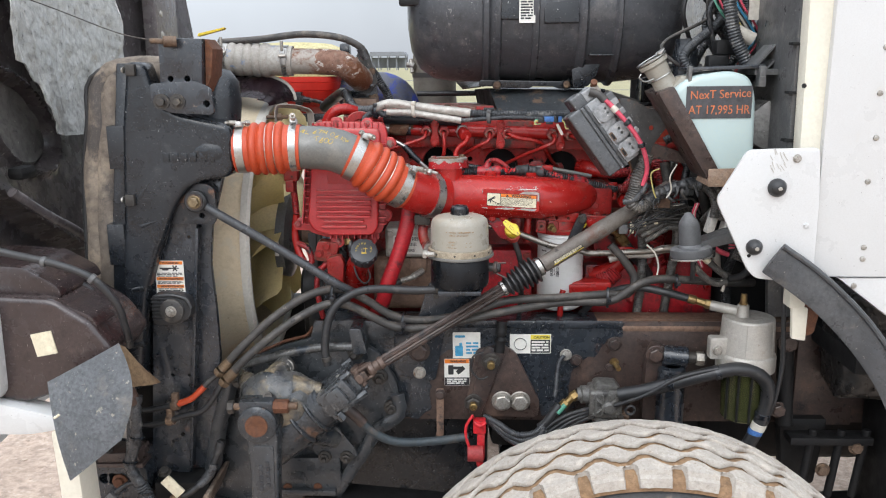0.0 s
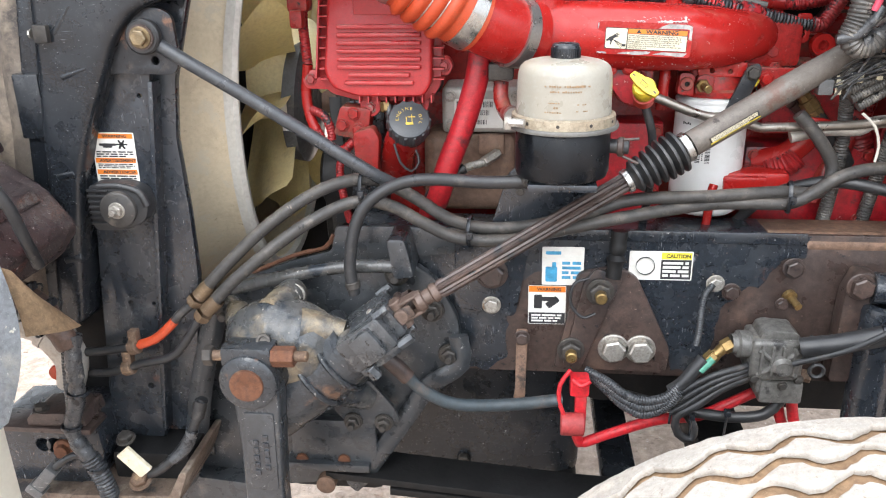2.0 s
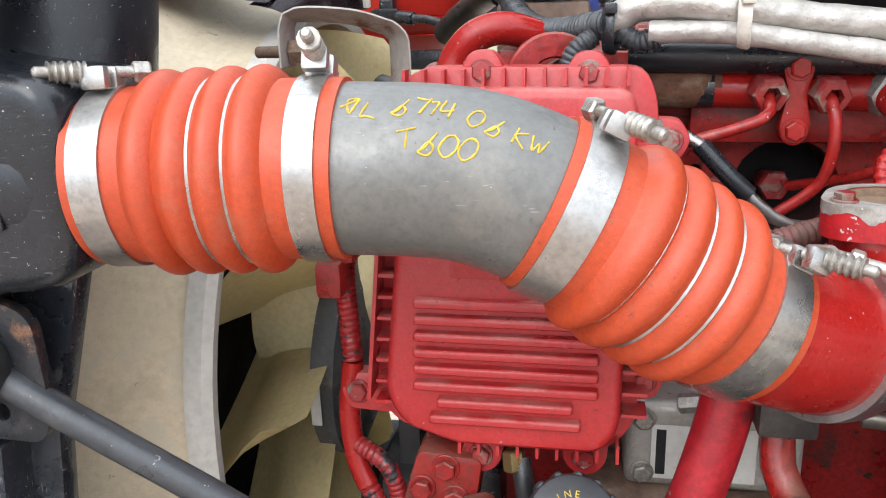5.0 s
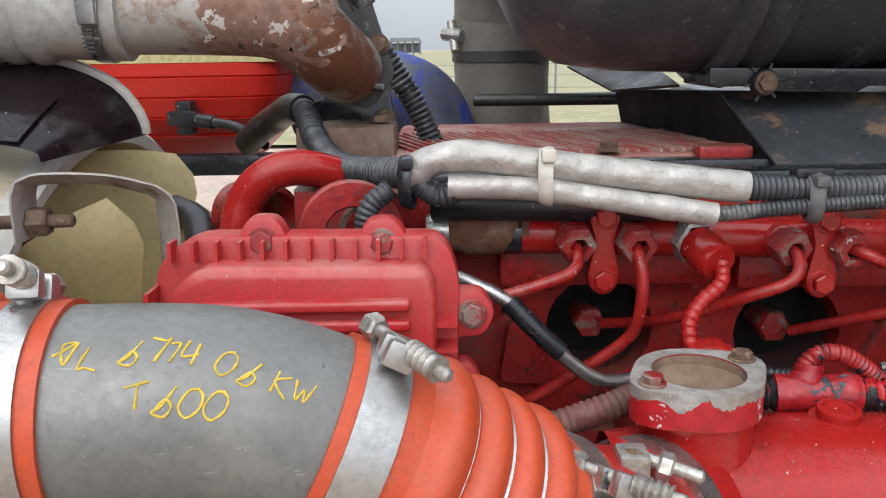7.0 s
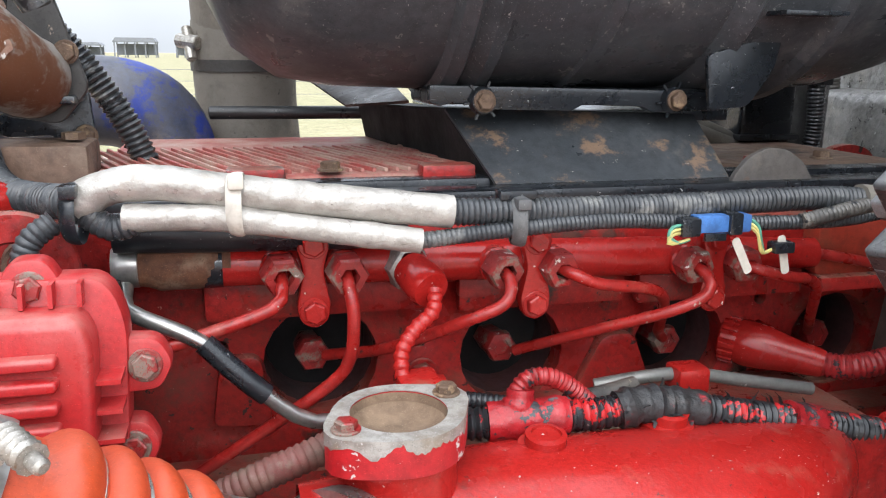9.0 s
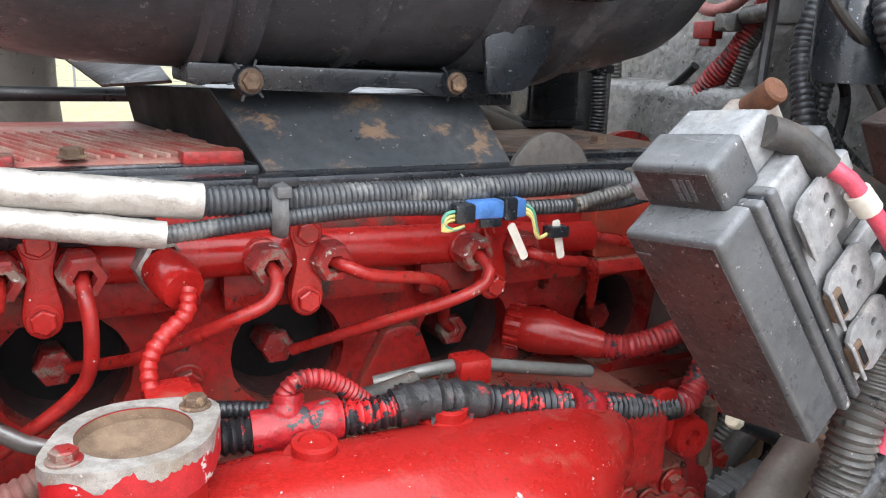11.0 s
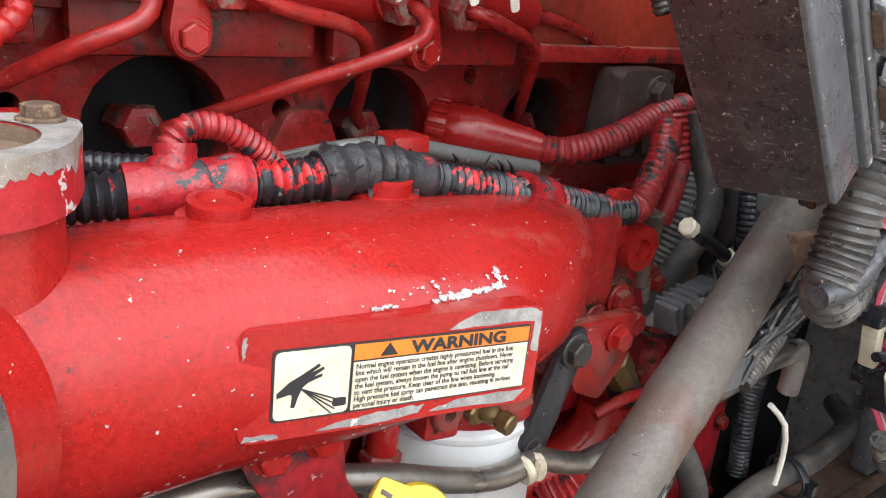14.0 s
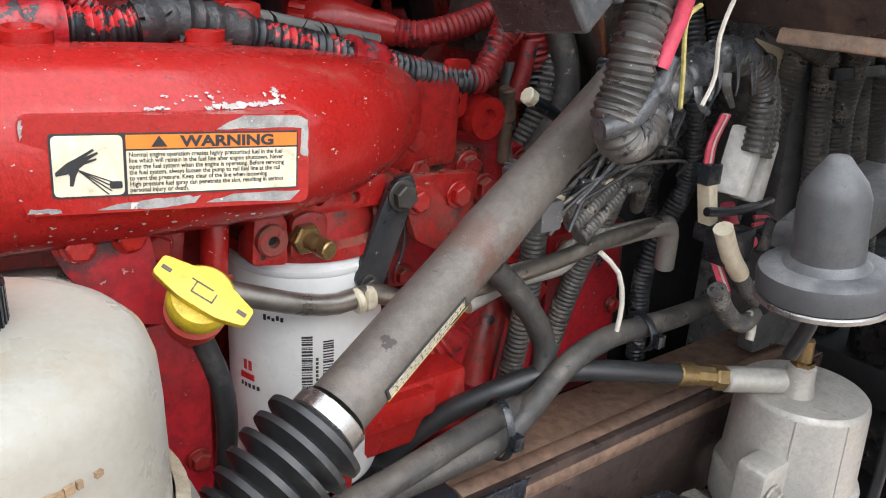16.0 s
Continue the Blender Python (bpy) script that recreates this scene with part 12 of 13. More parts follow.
def fuel_separator():
    c = Vector((0.746, 1.914, 0))
    t = thing("fuel_separator", "cast aluminium fuel water separator with a clear bowl", "fuel separator", (c.x, c.y, 0.82))
    part("housing", lathe((c.x, c.y, 0.955), (0, 0, 1), [(0, 0.05), (0.002, 0.0695), (0.036, 0.0695), (0.040, 0.0680), (0.043, 0.0645), (0.124, 0.0610), (0.1285, 0.0600), (0.1308, 0.0575), (0.131, 0)], 64), cast_alu, t)
    for a in (205, 250, 318):
        q = radians(a)
        part("mould_line", rod((c.x + 0.0640 * math.cos(q), c.y + 0.0640 * math.sin(q), 0.999), (c.x + 0.0610 * math.cos(q), c.y + 0.0610 * math.sin(q), 1.080), 0.0012, seg=6), cast_alu, t)
    part("neck", joined(lathe((c.x - 0.015, c.y, 1.08), (0, 0, 1), [(0, 0.018), (0.02, 0.014), (0.034, 0.0135), (0.036, 0.010)], 20), rod((0.664, 1.952, 1.102), (0.735, 1.920, 1.094), 0.0125)), cast_alu, t)
    part("brass_nipple", joined(lathe((c.x - 0.015, c.y, 1.108), (0, 0, 1), [(0, 0.011), (0.012, 0.011)], 6), lathe((c.x - 0.015, c.y, 1.12), (0, 0, 1), [(0, 0.008), (0.022, 0.007), (0.022, 0)], 14)), brass, t)
    glass = bpy.data.materials.new("smoked_green_bowl")
    glass.use_nodes = True
    g = glass.node_tree.nodes["Principled BSDF"]
    g.inputs["Base Color"].default_value = (0.14, 0.15, 0.06, 1)
    g.inputs["Roughness"].default_value, g.inputs["Transmission Weight"].default_value, g.inputs["IOR"].default_value = 0.12, 0.75, 1.3
    part("bowl", lathe((c.x, c.y, 0.825), (0, 0, 1), [(0.0, 0), (0.0, 0.042), (0.006, 0.050), (0.128, 0.055), (0.128, 0.052), (0.01, 0.046), (0.005, 0)], 40), glass, t, "smoked plastic bowl")
    for k in range(5):
        a = radians(210 + 30 * k)
        part("bowl_rib", rod((c.x + 0.054 * math.cos(a), c.y + 0.054 * math.sin(a), 0.83), (c.x + 0.056 * math.cos(a), c.y + 0.056 * math.sin(a), 0.952), 0.003, seg=8), dark_void, t)
    part("element", lathe((c.x, c.y, 0.85), (0, 0, 1), [(0, 0), (0, 0.03), (0.10, 0.03), (0.10, 0)], 24), dark_void, t)
    part("drain", rod((c.x + 0.03, c.y - 0.03, 0.83), (c.x + 0.03, c.y - 0.03, 0.805), 0.009), blue_plastic, t, "blue drain tap")
    part("ear", prism(rounded_box(0.650, 0.985, 0.70, 1.04, 0.008), 1.885, 1.915, 0.005), cast_alu, t)
    bolt(t, (0.667, 1.884, 1.010), 0.010, mat=zinc)
    m = plane_frame((c.x - 0.01, c.y - 0.03, 1.0862), (1, 0.4, 0), (-0.4, 1, 0))
    part("raised_mark", sheet(m, -0.015, -0.01, 0.035, 0.012, 0, 0.001, 0.002), cast_alu, t)


fuel_separator()


def height_valve():
    t = thing("leveling_valve", "grimy grey height control valve with cables on the rail", "valve", (0.41, 1.93, 0.83))
    alloy = surface("grimy_grey_alloy", (0.17, 0.165, 0.155), (0.115, 0.11, 0.10), 0.42, 0.25, 20, dust=((0.22, 0.20, 0.17), 0.3, 26), rust=((0.03, 0.028, 0.027), 0.3, 22), chips=[((0.36, 0.35, 0.33), 0.12, 140)], bump=0.3, grain=120)
    part("body", box((0.372, 1.915, 0.815), (0.455, 1.985, 0.888), 0.010, seg=3), alloy, t)
    part("crown", prism(rounded([(0.383, 0.886), (0.388, 0.899), (0.398, 0.903), (0.440, 0.900), (0.450, 0.888)], 0.004), 1.925, 1.978, 0.003), alloy, t)
    part("lower_block", joined(box((0.392, 1.918, 0.772), (0.462, 1.984, 0.812), 0.006), box((0.386, 1.922, 0.790), (0.410, 1.98, 0.816), 0.004)), alloy, t)
    part("collar", lathe((0.374, 1.945, 0.868), (-1, -0.1, 0.05), [(0, 0.022), (0.006, 0.023), (0.020, 0.023), (0.023, 0.017), (0.032, 0.016)], 24), alloy, t)
    for k in range(4):
        part("cast_rib", box((0.384 + 0.017 * k, 1.909, 0.828), (0.389 + 0.017 * k, 1.917, 0.880), 0.002), alloy, t)
    for a, b in (((0.382, 0.872), (0.445, 0.826)), ((0.382, 0.826), (0.445, 0.872))):
        part("cast_rib", rod((a[0], 1.914, a[1]), (b[0], 1.914, b[1]), 0.0045, seg=8), alloy, t)
    part("cap", lathe((0.420, 1.915, 0.845), (0, -1, 0), [(0, 0.019), (0.008, 0.018), (0.010, 0.014), (0.014, 0.012), (0.014, 0)], 24), alloy, t)
    for x, z in ((0.378, 0.822), (0.449, 0.822), (0.449, 0.882), (0.425, 0.810)):
        bolt(t, (x, 1.913, z), 0.0065, mat=dark_bolt)
    part("port", rod((0.450, 1.935, 0.822), (0.474, 1.930, 0.818), 0.011, seg=8), rusty_bolt, t)
    part("elbow_fitting", joined(rod((0.345, 1.94, 0.872), (0.330, 1.938, 0.862), 0.0125, seg=6), rod((0.332, 1.938, 0.864), (0.316, 1.934, 0.848), 0.0095), rod((0.318, 1.935, 0.852), (0.306, 1.932, 0.840), 0.012, seg=6)), brass, t)
    part("ring", sweep([Vector((0.470 + 0.011 * math.cos(a), 1.90, 0.846 + 0.011 * math.sin(a))) for a in (2 * math.pi * k / 20 for k in range(21))], 0.0035, 6, caps=False), rubber, t)
    part("ring_stem", hose([(0.464, 1.90, 0.857), (0.459, 1.90, 0.885), (0.457, 1.91, 0.905)], 0.0025, 6), rubber, t)
    part("air_line", conduit([(0.312, 1.975, 0.960), (0.299, 1.965, 0.945), (0.294, 1.958, 0.915), (0.292, 1.95, 0.885), (0.288, 1.945, 0.862)], 0.0058, 0.004, 12), conduit_mat, t)
    part("green_sleeve", hose([(0.313, 1.925, 0.848), (0.303, 1.922, 0.838), (0.293, 1.92, 0.828)], 0.0068), wire_green, t, "green sleeve")
    part("taped_trunk", hose([(0.300, 1.93, 0.845), (0.284, 1.925, 0.825), (0.268, 1.922, 0.802), (0.250, 1.925, 0.785)], 0.012), rubber, t, "taped cable trunk")
    for k in range(3):
        part("cable", conduit([(0.262, 1.92 - 0.004 * k, 0.800 - 0.006 * k), (0.240, 1.915, 0.778 - 0.010 * k), (0.205, 1.918, 0.768 - 0.013 * k), (0.175, 1.93, 0.772 - 0.011 * k), (0.145, 1.95, 0.785 - 0.008 * k), (0.110, 1.97, 0.795)], 0.0085, 0.0045, 12), conduit_mat, t)
    for k in range(3):
        part("cable", hose([(0.372, 1.93, 0.836 - 0.008 * k), (0.345, 1.915, 0.835 - 0.009 * k), (0.315, 1.912, 0.825 - 0.012 * k), (0.280, 1.915, 0.800 - 0.015 * k), (0.252, 1.92, 0.770 - 0.012 * k)], 0.0055, 12), rubber, t)
    part("looped_cable", hose([(0.372, 1.93, 0.812), (0.330, 1.92, 0.795), (0.292, 1.915, 0.765), (0.262, 1.92, 0.738), (0.268, 1.92, 0.705), (0.290, 1.925, 0.692), (0.296, 1.93, 0.712), (0.282, 1.935, 0.735)], 0.0075, 12), rubber, t)
    for x, z in ((0.252, 0.742), (0.287, 0.712), (0.345, 0.722)):
        part("cable_tie", joined(rod((x, 1.925, z - 0.022), (x + 0.003, 1.925, z + 0.03), 0.0022, seg=6), box((x - 0.004, 1.915, z + 0.022), (x + 0.006, 1.928, z + 0.032), 0.001)), black_plastic, t)
    part("black_line", hose([(0.445, 1.95, 0.790), (0.436, 1.945, 0.762), (0.412, 1.94, 0.738), (0.370, 1.94, 0.730), (0.320, 1.945, 0.730), (0.250, 1.96, 0.735), (0.15, 2.0, 0.74)], 0.0095, 12), rubber, t)
    part("lever_stud", lathe((0.441, 1.992, 0.938), (0.25, -1, -0.25), [(0, 0.012), (0.008, 0.012), (0.009, 0.0065), (0.034, 0.0065), (0.035, 0)], 12), brass, t)


height_valve()


def big_conduit():
    t = thing("brake_hose_bundle", "black hose bundle arching in front of the separator", "hose", (0.6, 1.87, 0.9))
    part("hose", hose([(0.44, 1.90, 0.887), (0.50, 1.885, 0.905), (0.56, 1.87, 0.930), (0.64, 1.855, 0.960), (0.70, 1.85, 0.975), (0.745, 1.85, 0.970), (0.778, 1.852, 0.940), (0.785, 1.855, 0.895), (0.772, 1.86, 0.83), (0.75, 1.865, 0.77)], 0.0165, 14), rubber, t)
    part("thin_cable", hose([(0.43, 1.895, 0.86), (0.50, 1.87, 0.90), (0.56, 1.855, 0.945), (0.60, 1.85, 0.962), (0.66, 1.845, 0.978)], 0.005), rubber, t)
    for p, q in (((0.55, 1.872, 0.926), (0.565, 1.868, 0.932)), ((0.655, 1.854, 0.963), (0.668, 1.853, 0.967)), ((0.778, 1.857, 0.862), (0.776, 1.858, 0.848))):
        part("cable_tie", rod(p, q, 0.0185, seg=14), black_plastic, t)
    part("white_tape", hose([(0.772, 1.858, 0.835), (0.768, 1.86, 0.818)], 0.0175), wire_white, t, "white tape band")
    part("blue_tie", hose([(0.765, 1.86, 0.818), (0.763, 1.86, 0.806)], 0.0178), blue_plastic, t, "blue cable tie")


big_conduit()


def shock_absorber():
    t = thing("shock_absorber", "black shock absorber with its upper bracket on the rail", "shock absorber", (0.575, 1.95, 0.4))
    part("bracket", prism(rounded([(0.51, 0.80), (0.545, 0.80), (0.565, 0.96), (0.56, 0.995), (0.53, 1.0), (0.515, 0.96)], 0.01), 1.95, 1.985, 0.004), oily_steel, t)
    part("pin", rod((0.535, 1.955, 0.972), (0.66, 1.945, 0.965), 0.015), dark_bolt, t)
    part("eye", rod((0.555, 1.955, 0.971), (0.615, 1.948, 0.968), 0.026), black_paint, t)
    bolt(t, (0.535, 1.948, 0.975), 0.018, mat=oily_steel)
    part("nut", rod((0.635, 1.947, 0.966), (0.655, 1.945, 0.965), 0.018, seg=6), zinc, t)
    part("upper_can", lathe((0.578, 1.95, 0.945), (0, 0, -1), [(0, 0.022), (0.003, 0.033), (0.012, 0.035), (0.25, 0.035), (0.50, 0.034), (0.50, 0)], 28), black_paint, t)


shock_absorber()


def tow_tag():
    t = thing("grease_cap", "bright red cap hanging on a strap under the rail", "cap", (0.09, 1.93, 0.7))
    part("block", joined(box((0.082, 1.925, 0.765), (0.115, 1.955, 0.80), 0.005), box((0.092, 1.93, 0.69), (0.112, 1.95, 0.77), 0.004)), red_plain, t)
    part("cap", rod((0.068, 1.92, 0.715), (0.108, 1.92, 0.715), 0.020, seg=18), surface("faded_red_rubber", (0.42, 0.05, 0.05), (0.34, 0.04, 0.04), 0.6, 0, 20, dust=((0.3, 0.2, 0.15), 0.3, 30), bump=0.2), t)
    part("strap", hose([(0.082, 1.93, 0.815), (0.065, 1.925, 0.79), (0.064, 1.922, 0.76), (0.072, 1.92, 0.735), (0.08, 1.92, 0.72)], 0.004), red_plain, t)
    part("loop", hose([(0.085, 1.925, 0.80), (0.10, 1.92, 0.79), (0.115, 1.92, 0.80)], 0.004), red_plain, t)
    part("red_line", hose([(0.10, 1.95, 0.69), (0.105, 1.955, 0.655), (0.156, 1.965, 0.669), (0.238, 1.97, 0.699), (0.313, 1.975, 0.709), (0.372, 1.98, 0.738), (0.415, 1.985, 0.758), (0.440, 1.985, 0.752), (0.456, 1.985, 0.703), (0.48, 1.99, 0.66), (0.53, 2.0, 0.64)], 0.0095), red_plain, t)
    part("red_line", hose([(0.452, 1.96, 0.790), (0.462, 1.965, 0.755), (0.476, 1.97, 0.70), (0.50, 1.98, 0.65)], 0.0095), red_plain, t)
    part("wire_loop", hose([(0.108, 1.955, 0.975), (0.082, 1.95, 0.965), (0.078, 1.95, 0.93), (0.098, 1.95, 0.905), (0.12, 1.955, 0.91)], 0.0028, 8, 0.006), rubber, t)
    part("grime_lump", sweep(spline([(0.155, 1.98, 1.05), (0.152, 1.975, 1.01), (0.148, 1.972, 0.97)], 0.008), lambda s, k: 0.014 + 0.006 * noise.noise((s * 90, 8, 0)), 10), dark_void, t)


tow_tag()


# ---- hood, lamp housing and mud flap at the front ----
def hood():
    t = thing("hood", "white truck hood tilted forward, dark underside with torn insulation", "hood", (-1.3, 2.4, 0.5))

    def x_of(y, z):
        return -1.02 - 0.10 * (z - 1.5) - 0.05 * math.sin((y - 1.6) * 2.2)

    bm = bmesh.new()
    rows = []
    ys = [1.62 + 1.66 * i / 150 for i in range(151)]
    zs = [0.86 + 1.6 * j / 150 for j in range(151)]
    for z in zs:
        row = []
        for y in ys:
            x = x_of(y, z)
            e = ((y - 2.05 + (z - 1.545) * 0.55) / 0.15) ** 2 + ((z - 1.545) / 0.125) ** 2
            if e < 1:
                x -= 0.034 * min(1, (1 - e) * 6)
            elif e < 1.35:
                x += 0.018 * math.sin(math.pi * (e - 1) / 0.35) + 0.003 * noise.noise((y * 60, z * 60, 1))
            below = 1.418 - 0.565 * (y - 1.823) - z
            x += 0.014 * noise.noise((y * 3, z * 3, 0)) - 0.05 * min(1, max(0, below / 0.02))
            if -0.03 < below < 0:
                x += 0.012
            row.append(bm.verts.new((x, y, z)))
        rows.append(row)
    for a, b in zip(rows, rows[1:]):
        for i in range(len(ys) - 1):
            bm.faces.new((a[i], a[i + 1], b[i + 1], b[i]))
    bmesh.ops.solidify(bm, geom=bm.faces[:], thickness=0.006)
    part("underside", bm, hood_inner, t, "dark plastic underside")
    pad = bmesh.new()
    rings = []
    for q in (0.02, 0.25, 0.5, 0.7, 0.84, 0.90):
        ring = []
        for k in range(64):
            a = 2 * math.pi * k / 64
            z = 1.545 + 0.125 * q * math.sin(a)
            y = 2.05 - (z - 1.545) * 0.55 + 0.15 * q * math.cos(a)
            ring.append(pad.verts.new((x_of(y, z) - 0.022 + 0.006 * noise.noise((y * 30, z * 30, 4)) + (0.006 if 0.7 < q < 0.88 else 0), y, z)))
        rings.append(ring)
    for a, b in zip(rings, rings[1:]):
        for k in range(64):
            pad.faces.new((a[k], a[(k + 1) % 64], b[(k + 1) % 64], b[k]))
    pad.faces.new(rings[0])
    part("recess_pad", pad, surface("scuffed_felt_pad", (0.11, 0.102, 0.094), (0.16, 0.148, 0.134), 0.75, 0, 10, dust=((0.24, 0.22, 0.19), 0.30, 16), chips=[((0.40, 0.38, 0.35), 0.13, 50), ((0.05, 0.046, 0.044), 0.22, 40)], bump=0.9, grain=60, wavy=0.6), t, "scuffed grey felt pad")
    # outer skin a little in front of it
    skin = bmesh.new()
    rows = [[skin.verts.new((x_of(y, z) - 0.09, y, z)) for y in (1.60, 2.0, 2.4, 2.8, 3.30)] for z in (0.80, 1.2, 1.6, 2.0, 2.5)]
    for a, b in zip(rows, rows[1:]):
        for i in range(4):
            skin.faces.new((a[i], a[i + 1], b[i + 1], b[i]))
    bmesh.ops.solidify(skin, geom=skin.faces[:], thickness=0.01)
    part("skin", skin, white_paint, t, "white outer skin")
    # torn insulation sheet
    out = [(1.994, 1.86), (1.975, 1.77), (1.965, 1.70), (1.995, 1.692), (2.026, 1.676), (2.04, 1.650), (2.066, 1.640), (2.075, 1.60), (2.095, 1.565), (2.111, 1.513), (2.15, 1.505), (2.199, 1.503), (2.26, 1.50), (2.40, 1.58), (2.58, 1.70), (2.61, 1.80), (2.62, 1.90), (2.63, 2.2), (2.2, 2.3), (2.02, 2.1)]
    ins = bmesh.new()
    vs = [ins.verts.new((0, y, z)) for y, z in out]
    f = ins.faces.new(vs)
    bmesh.ops.triangulate(ins, faces=ins.faces[:])
    bmesh.ops.subdivide_edges(ins, edges=ins.edges[:], cuts=9, use_grid_fill=True)
    for v in ins.verts:
        v.co.x = x_of(v.co.y, v.co.z) + 0.072 + 0.012 * noise.noise((v.co.y * 9, v.co.z * 9, 2)) + 0.007 * noise.noise((v.co.y * 24, v.co.z * 24, 2)) + 0.003 * noise.noise((v.co.y * 60, v.co.z * 60, 7))
    bmesh.ops.solidify(ins, geom=ins.faces[:], thickness=0.004)
    part("insulation", ins, foil_sheet, t, "torn grey foil insulation")
    part("edge_strip", box((-1.05, 2.86, 1.60), (-1.0, 3.06, 2.3), 0.01), hood_inner, t)
    for z in (1.74, 1.79, 1.86):
        part("rivet", lathe((-1.0, 2.90, z), (1, 0, 0), [(0, 0.012), (0.004, 0.009), (0.004, 0)], 12), cast_alu, t)
    # near fender edge
    part("fender_lip", prism(rounded([(-1.40, 1.56), (-1.0, 1.575), (-0.985, 1.54), (-0.985, 1.46), (-1.0, 1.43), (-1.40, 1.42)], 0.02), 1.72, 1.78, 0.012), cream, t, "cream fender edge")
    part("slot", moved(box((-0.02, -0.035, -0.016), (0.02, 0.035, 0.016), 0.014), Matrix.Translation((-1.0, 1.92, 1.437))), dark_void, t)
    part("lower_fender", prism(rounded([(-1.7, 1.012), (-0.95, 1.00), (-0.80, 0.965), (-0.795, 0.93), (-0.86, 0.918), (-1.7, 0.91)], 0.02), 1.58, 1.64, 0.015), white_paint, t, "white fender bottom")
    part("fender_front", prism(rounded([(-1.02, 1.24), (-0.90, 1.22), (-0.905, 1.0), (-1.02, 0.98)], 0.03), 1.56, 1.62, 0.012), white_paint, t)
    part("bumper_end", prism(rounded([(-0.815, 0.93), (-0.765, 0.93), (-0.755, 0.55), (-0.80, 0.55)], 0.01), 1.58, 1.66, 0.012), cream, t, "cream bumper end")
    part("rib", hose([(-0.99, 1.85, 1.40), (-0.97, 1.95, 1.33), (-0.95, 2.08, 1.25), (-0.94, 2.2, 1.14)], 0.012), hood_inner, t)
    return t


hood()


def lamp_housing():
    t = thing("headlamp_housing", "brown-black plastic headlamp housing with a pale label", "lamp housing", (-0.8, 1.68, 0.97))
    out = rounded([(-1.02, 1.225), (-0.79, 1.215), (-0.715, 1.165), (-0.672, 1.105), (-0.70, 1.06), (-0.80, 1.01), (-0.868, 0.985), (-0.90, 0.99), (-1.02, 1.01)], 0.015)
    part("box", prism(out, 1.60, 1.80, 0.016, seg=3), brown_plastic, t)
    part("upper_box", prism(rounded([(-1.02, 1.285), (-0.86, 1.275), (-0.79, 1.235), (-0.78, 1.21), (-1.02, 1.225)], 0.012), 1.63, 1.82, 0.012), brown_plastic, t)
    part("step", prism(rounded([(-0.80, 1.215), (-0.715, 1.175), (-0.70, 1.15), (-0.80, 1.17)], 0.008), 1.61, 1.76, 0.008), brown_plastic, t)
    m = plane_frame((-0.832, 1.5985, 1.09), (1, 0, 0.2), (-0.1, 0, 1))
    part("label", sheet(m, 0, 0, 0.045, 0.050, -0.002, 0.001, 0.001), sticker_cream, t, "pale paper label")
    part("lead", hose([(-0.97, 1.60, 1.345), (-0.88, 1.60, 1.316), (-0.77, 1.60, 1.290), (-0.70, 1.605, 1.258), (-0.662, 1.62, 1.20), (-0.657, 1.64, 1.14), (-0.665, 1.67, 1.09)], 0.008), rubber, t)
    part("lead", hose([(-0.80, 1.73, 1.225), (-0.755, 1.74, 1.175), (-0.75, 1.75, 1.10), (-0.755, 1.76, 1.04)], 0.006), rubber, t)
    for p, q in (((-0.80, 1.60, 1.297), (-0.79, 1.60, 1.294)), ((-0.705, 1.604, 1.262), (-0.697, 1.605, 1.255))):
        part("tape", rod(p, q, 0.011), grey_plastic, t)


lamp_housing()


def mud_flap():
    t = thing("mud_flap", "curled grey rubber flap spattered with dried mud", "mud flap", (-0.68, 1.5, 0.86))
    bm = bmesh.new()
    rows = []
    n = 14
    for i in range(n + 1):
        u = i / n
        row = []
        for j in range(n + 1):
            v = j / n
            top = Vector((-0.632, 1.50, 1.140)).lerp(Vector((-0.785, 1.50, 1.058)), u)
            bot = Vector((-0.612, 1.50, 0.965)).lerp(Vector((-0.722, 1.50, 0.877)), u)
            p = top.lerp(bot, v)
            if u < 0.5:
                p += Vector((0.030 * math.sin(math.pi * v) * (1 - 2 * u), 0, 0.006 * math.sin(math.pi * v)))
            p.y += 0.035 * (0.6 - u) ** 2 - 0.012 * math.sin(3 * v) + 0.07 * (0.5 - v)
            row.append(bm.verts.new(p))
        rows.append(row)
    for a, b in zip(rows, rows[1:]):
        for j in range(n):
            bm.faces.new((a[j], a[j + 1], b[j + 1], b[j]))
    bmesh.ops.solidify(bm, geom=bm.faces[:], thickness=0.004)
    part("flap", bm, mudflap_mat, t)
    cur = bmesh.new()
    rows = []
    for i in range(8):
        u = i / 7
        row = []
        for j in range(10):
            v = j / 9
            p = Vector((-0.634, 1.545, 1.138)).lerp(Vector((-0.602, 1.525, 1.055)), v) + Vector((0.004 * math.sin(math.pi * v), 0, 0))
            q = Vector((-0.632, 1.56, 1.120)).lerp(Vector((-0.575, 1.60, 1.035)), v)
            row.append(cur.verts.new(p.lerp(q, u) + Vector((0.012 * math.sin(math.pi * u), 0, 0))))
        rows.append(row)
    for a, b in zip(rows, rows[1:]):
        for j in range(9):
            cur.faces.new((a[j], a[j + 1], b[j + 1], b[j]))
    bmesh.ops.solidify(cur, geom=cur.faces[:], thickness=0.004)
    part("curled_back", cur, flap_back, t, "tan fibre backing")
    part("tear", rod((-0.754, 1.494, 1.0), (-0.742, 1.494, 1.008), 0.003, seg=6), sticker_cream, t)


mud_flap()


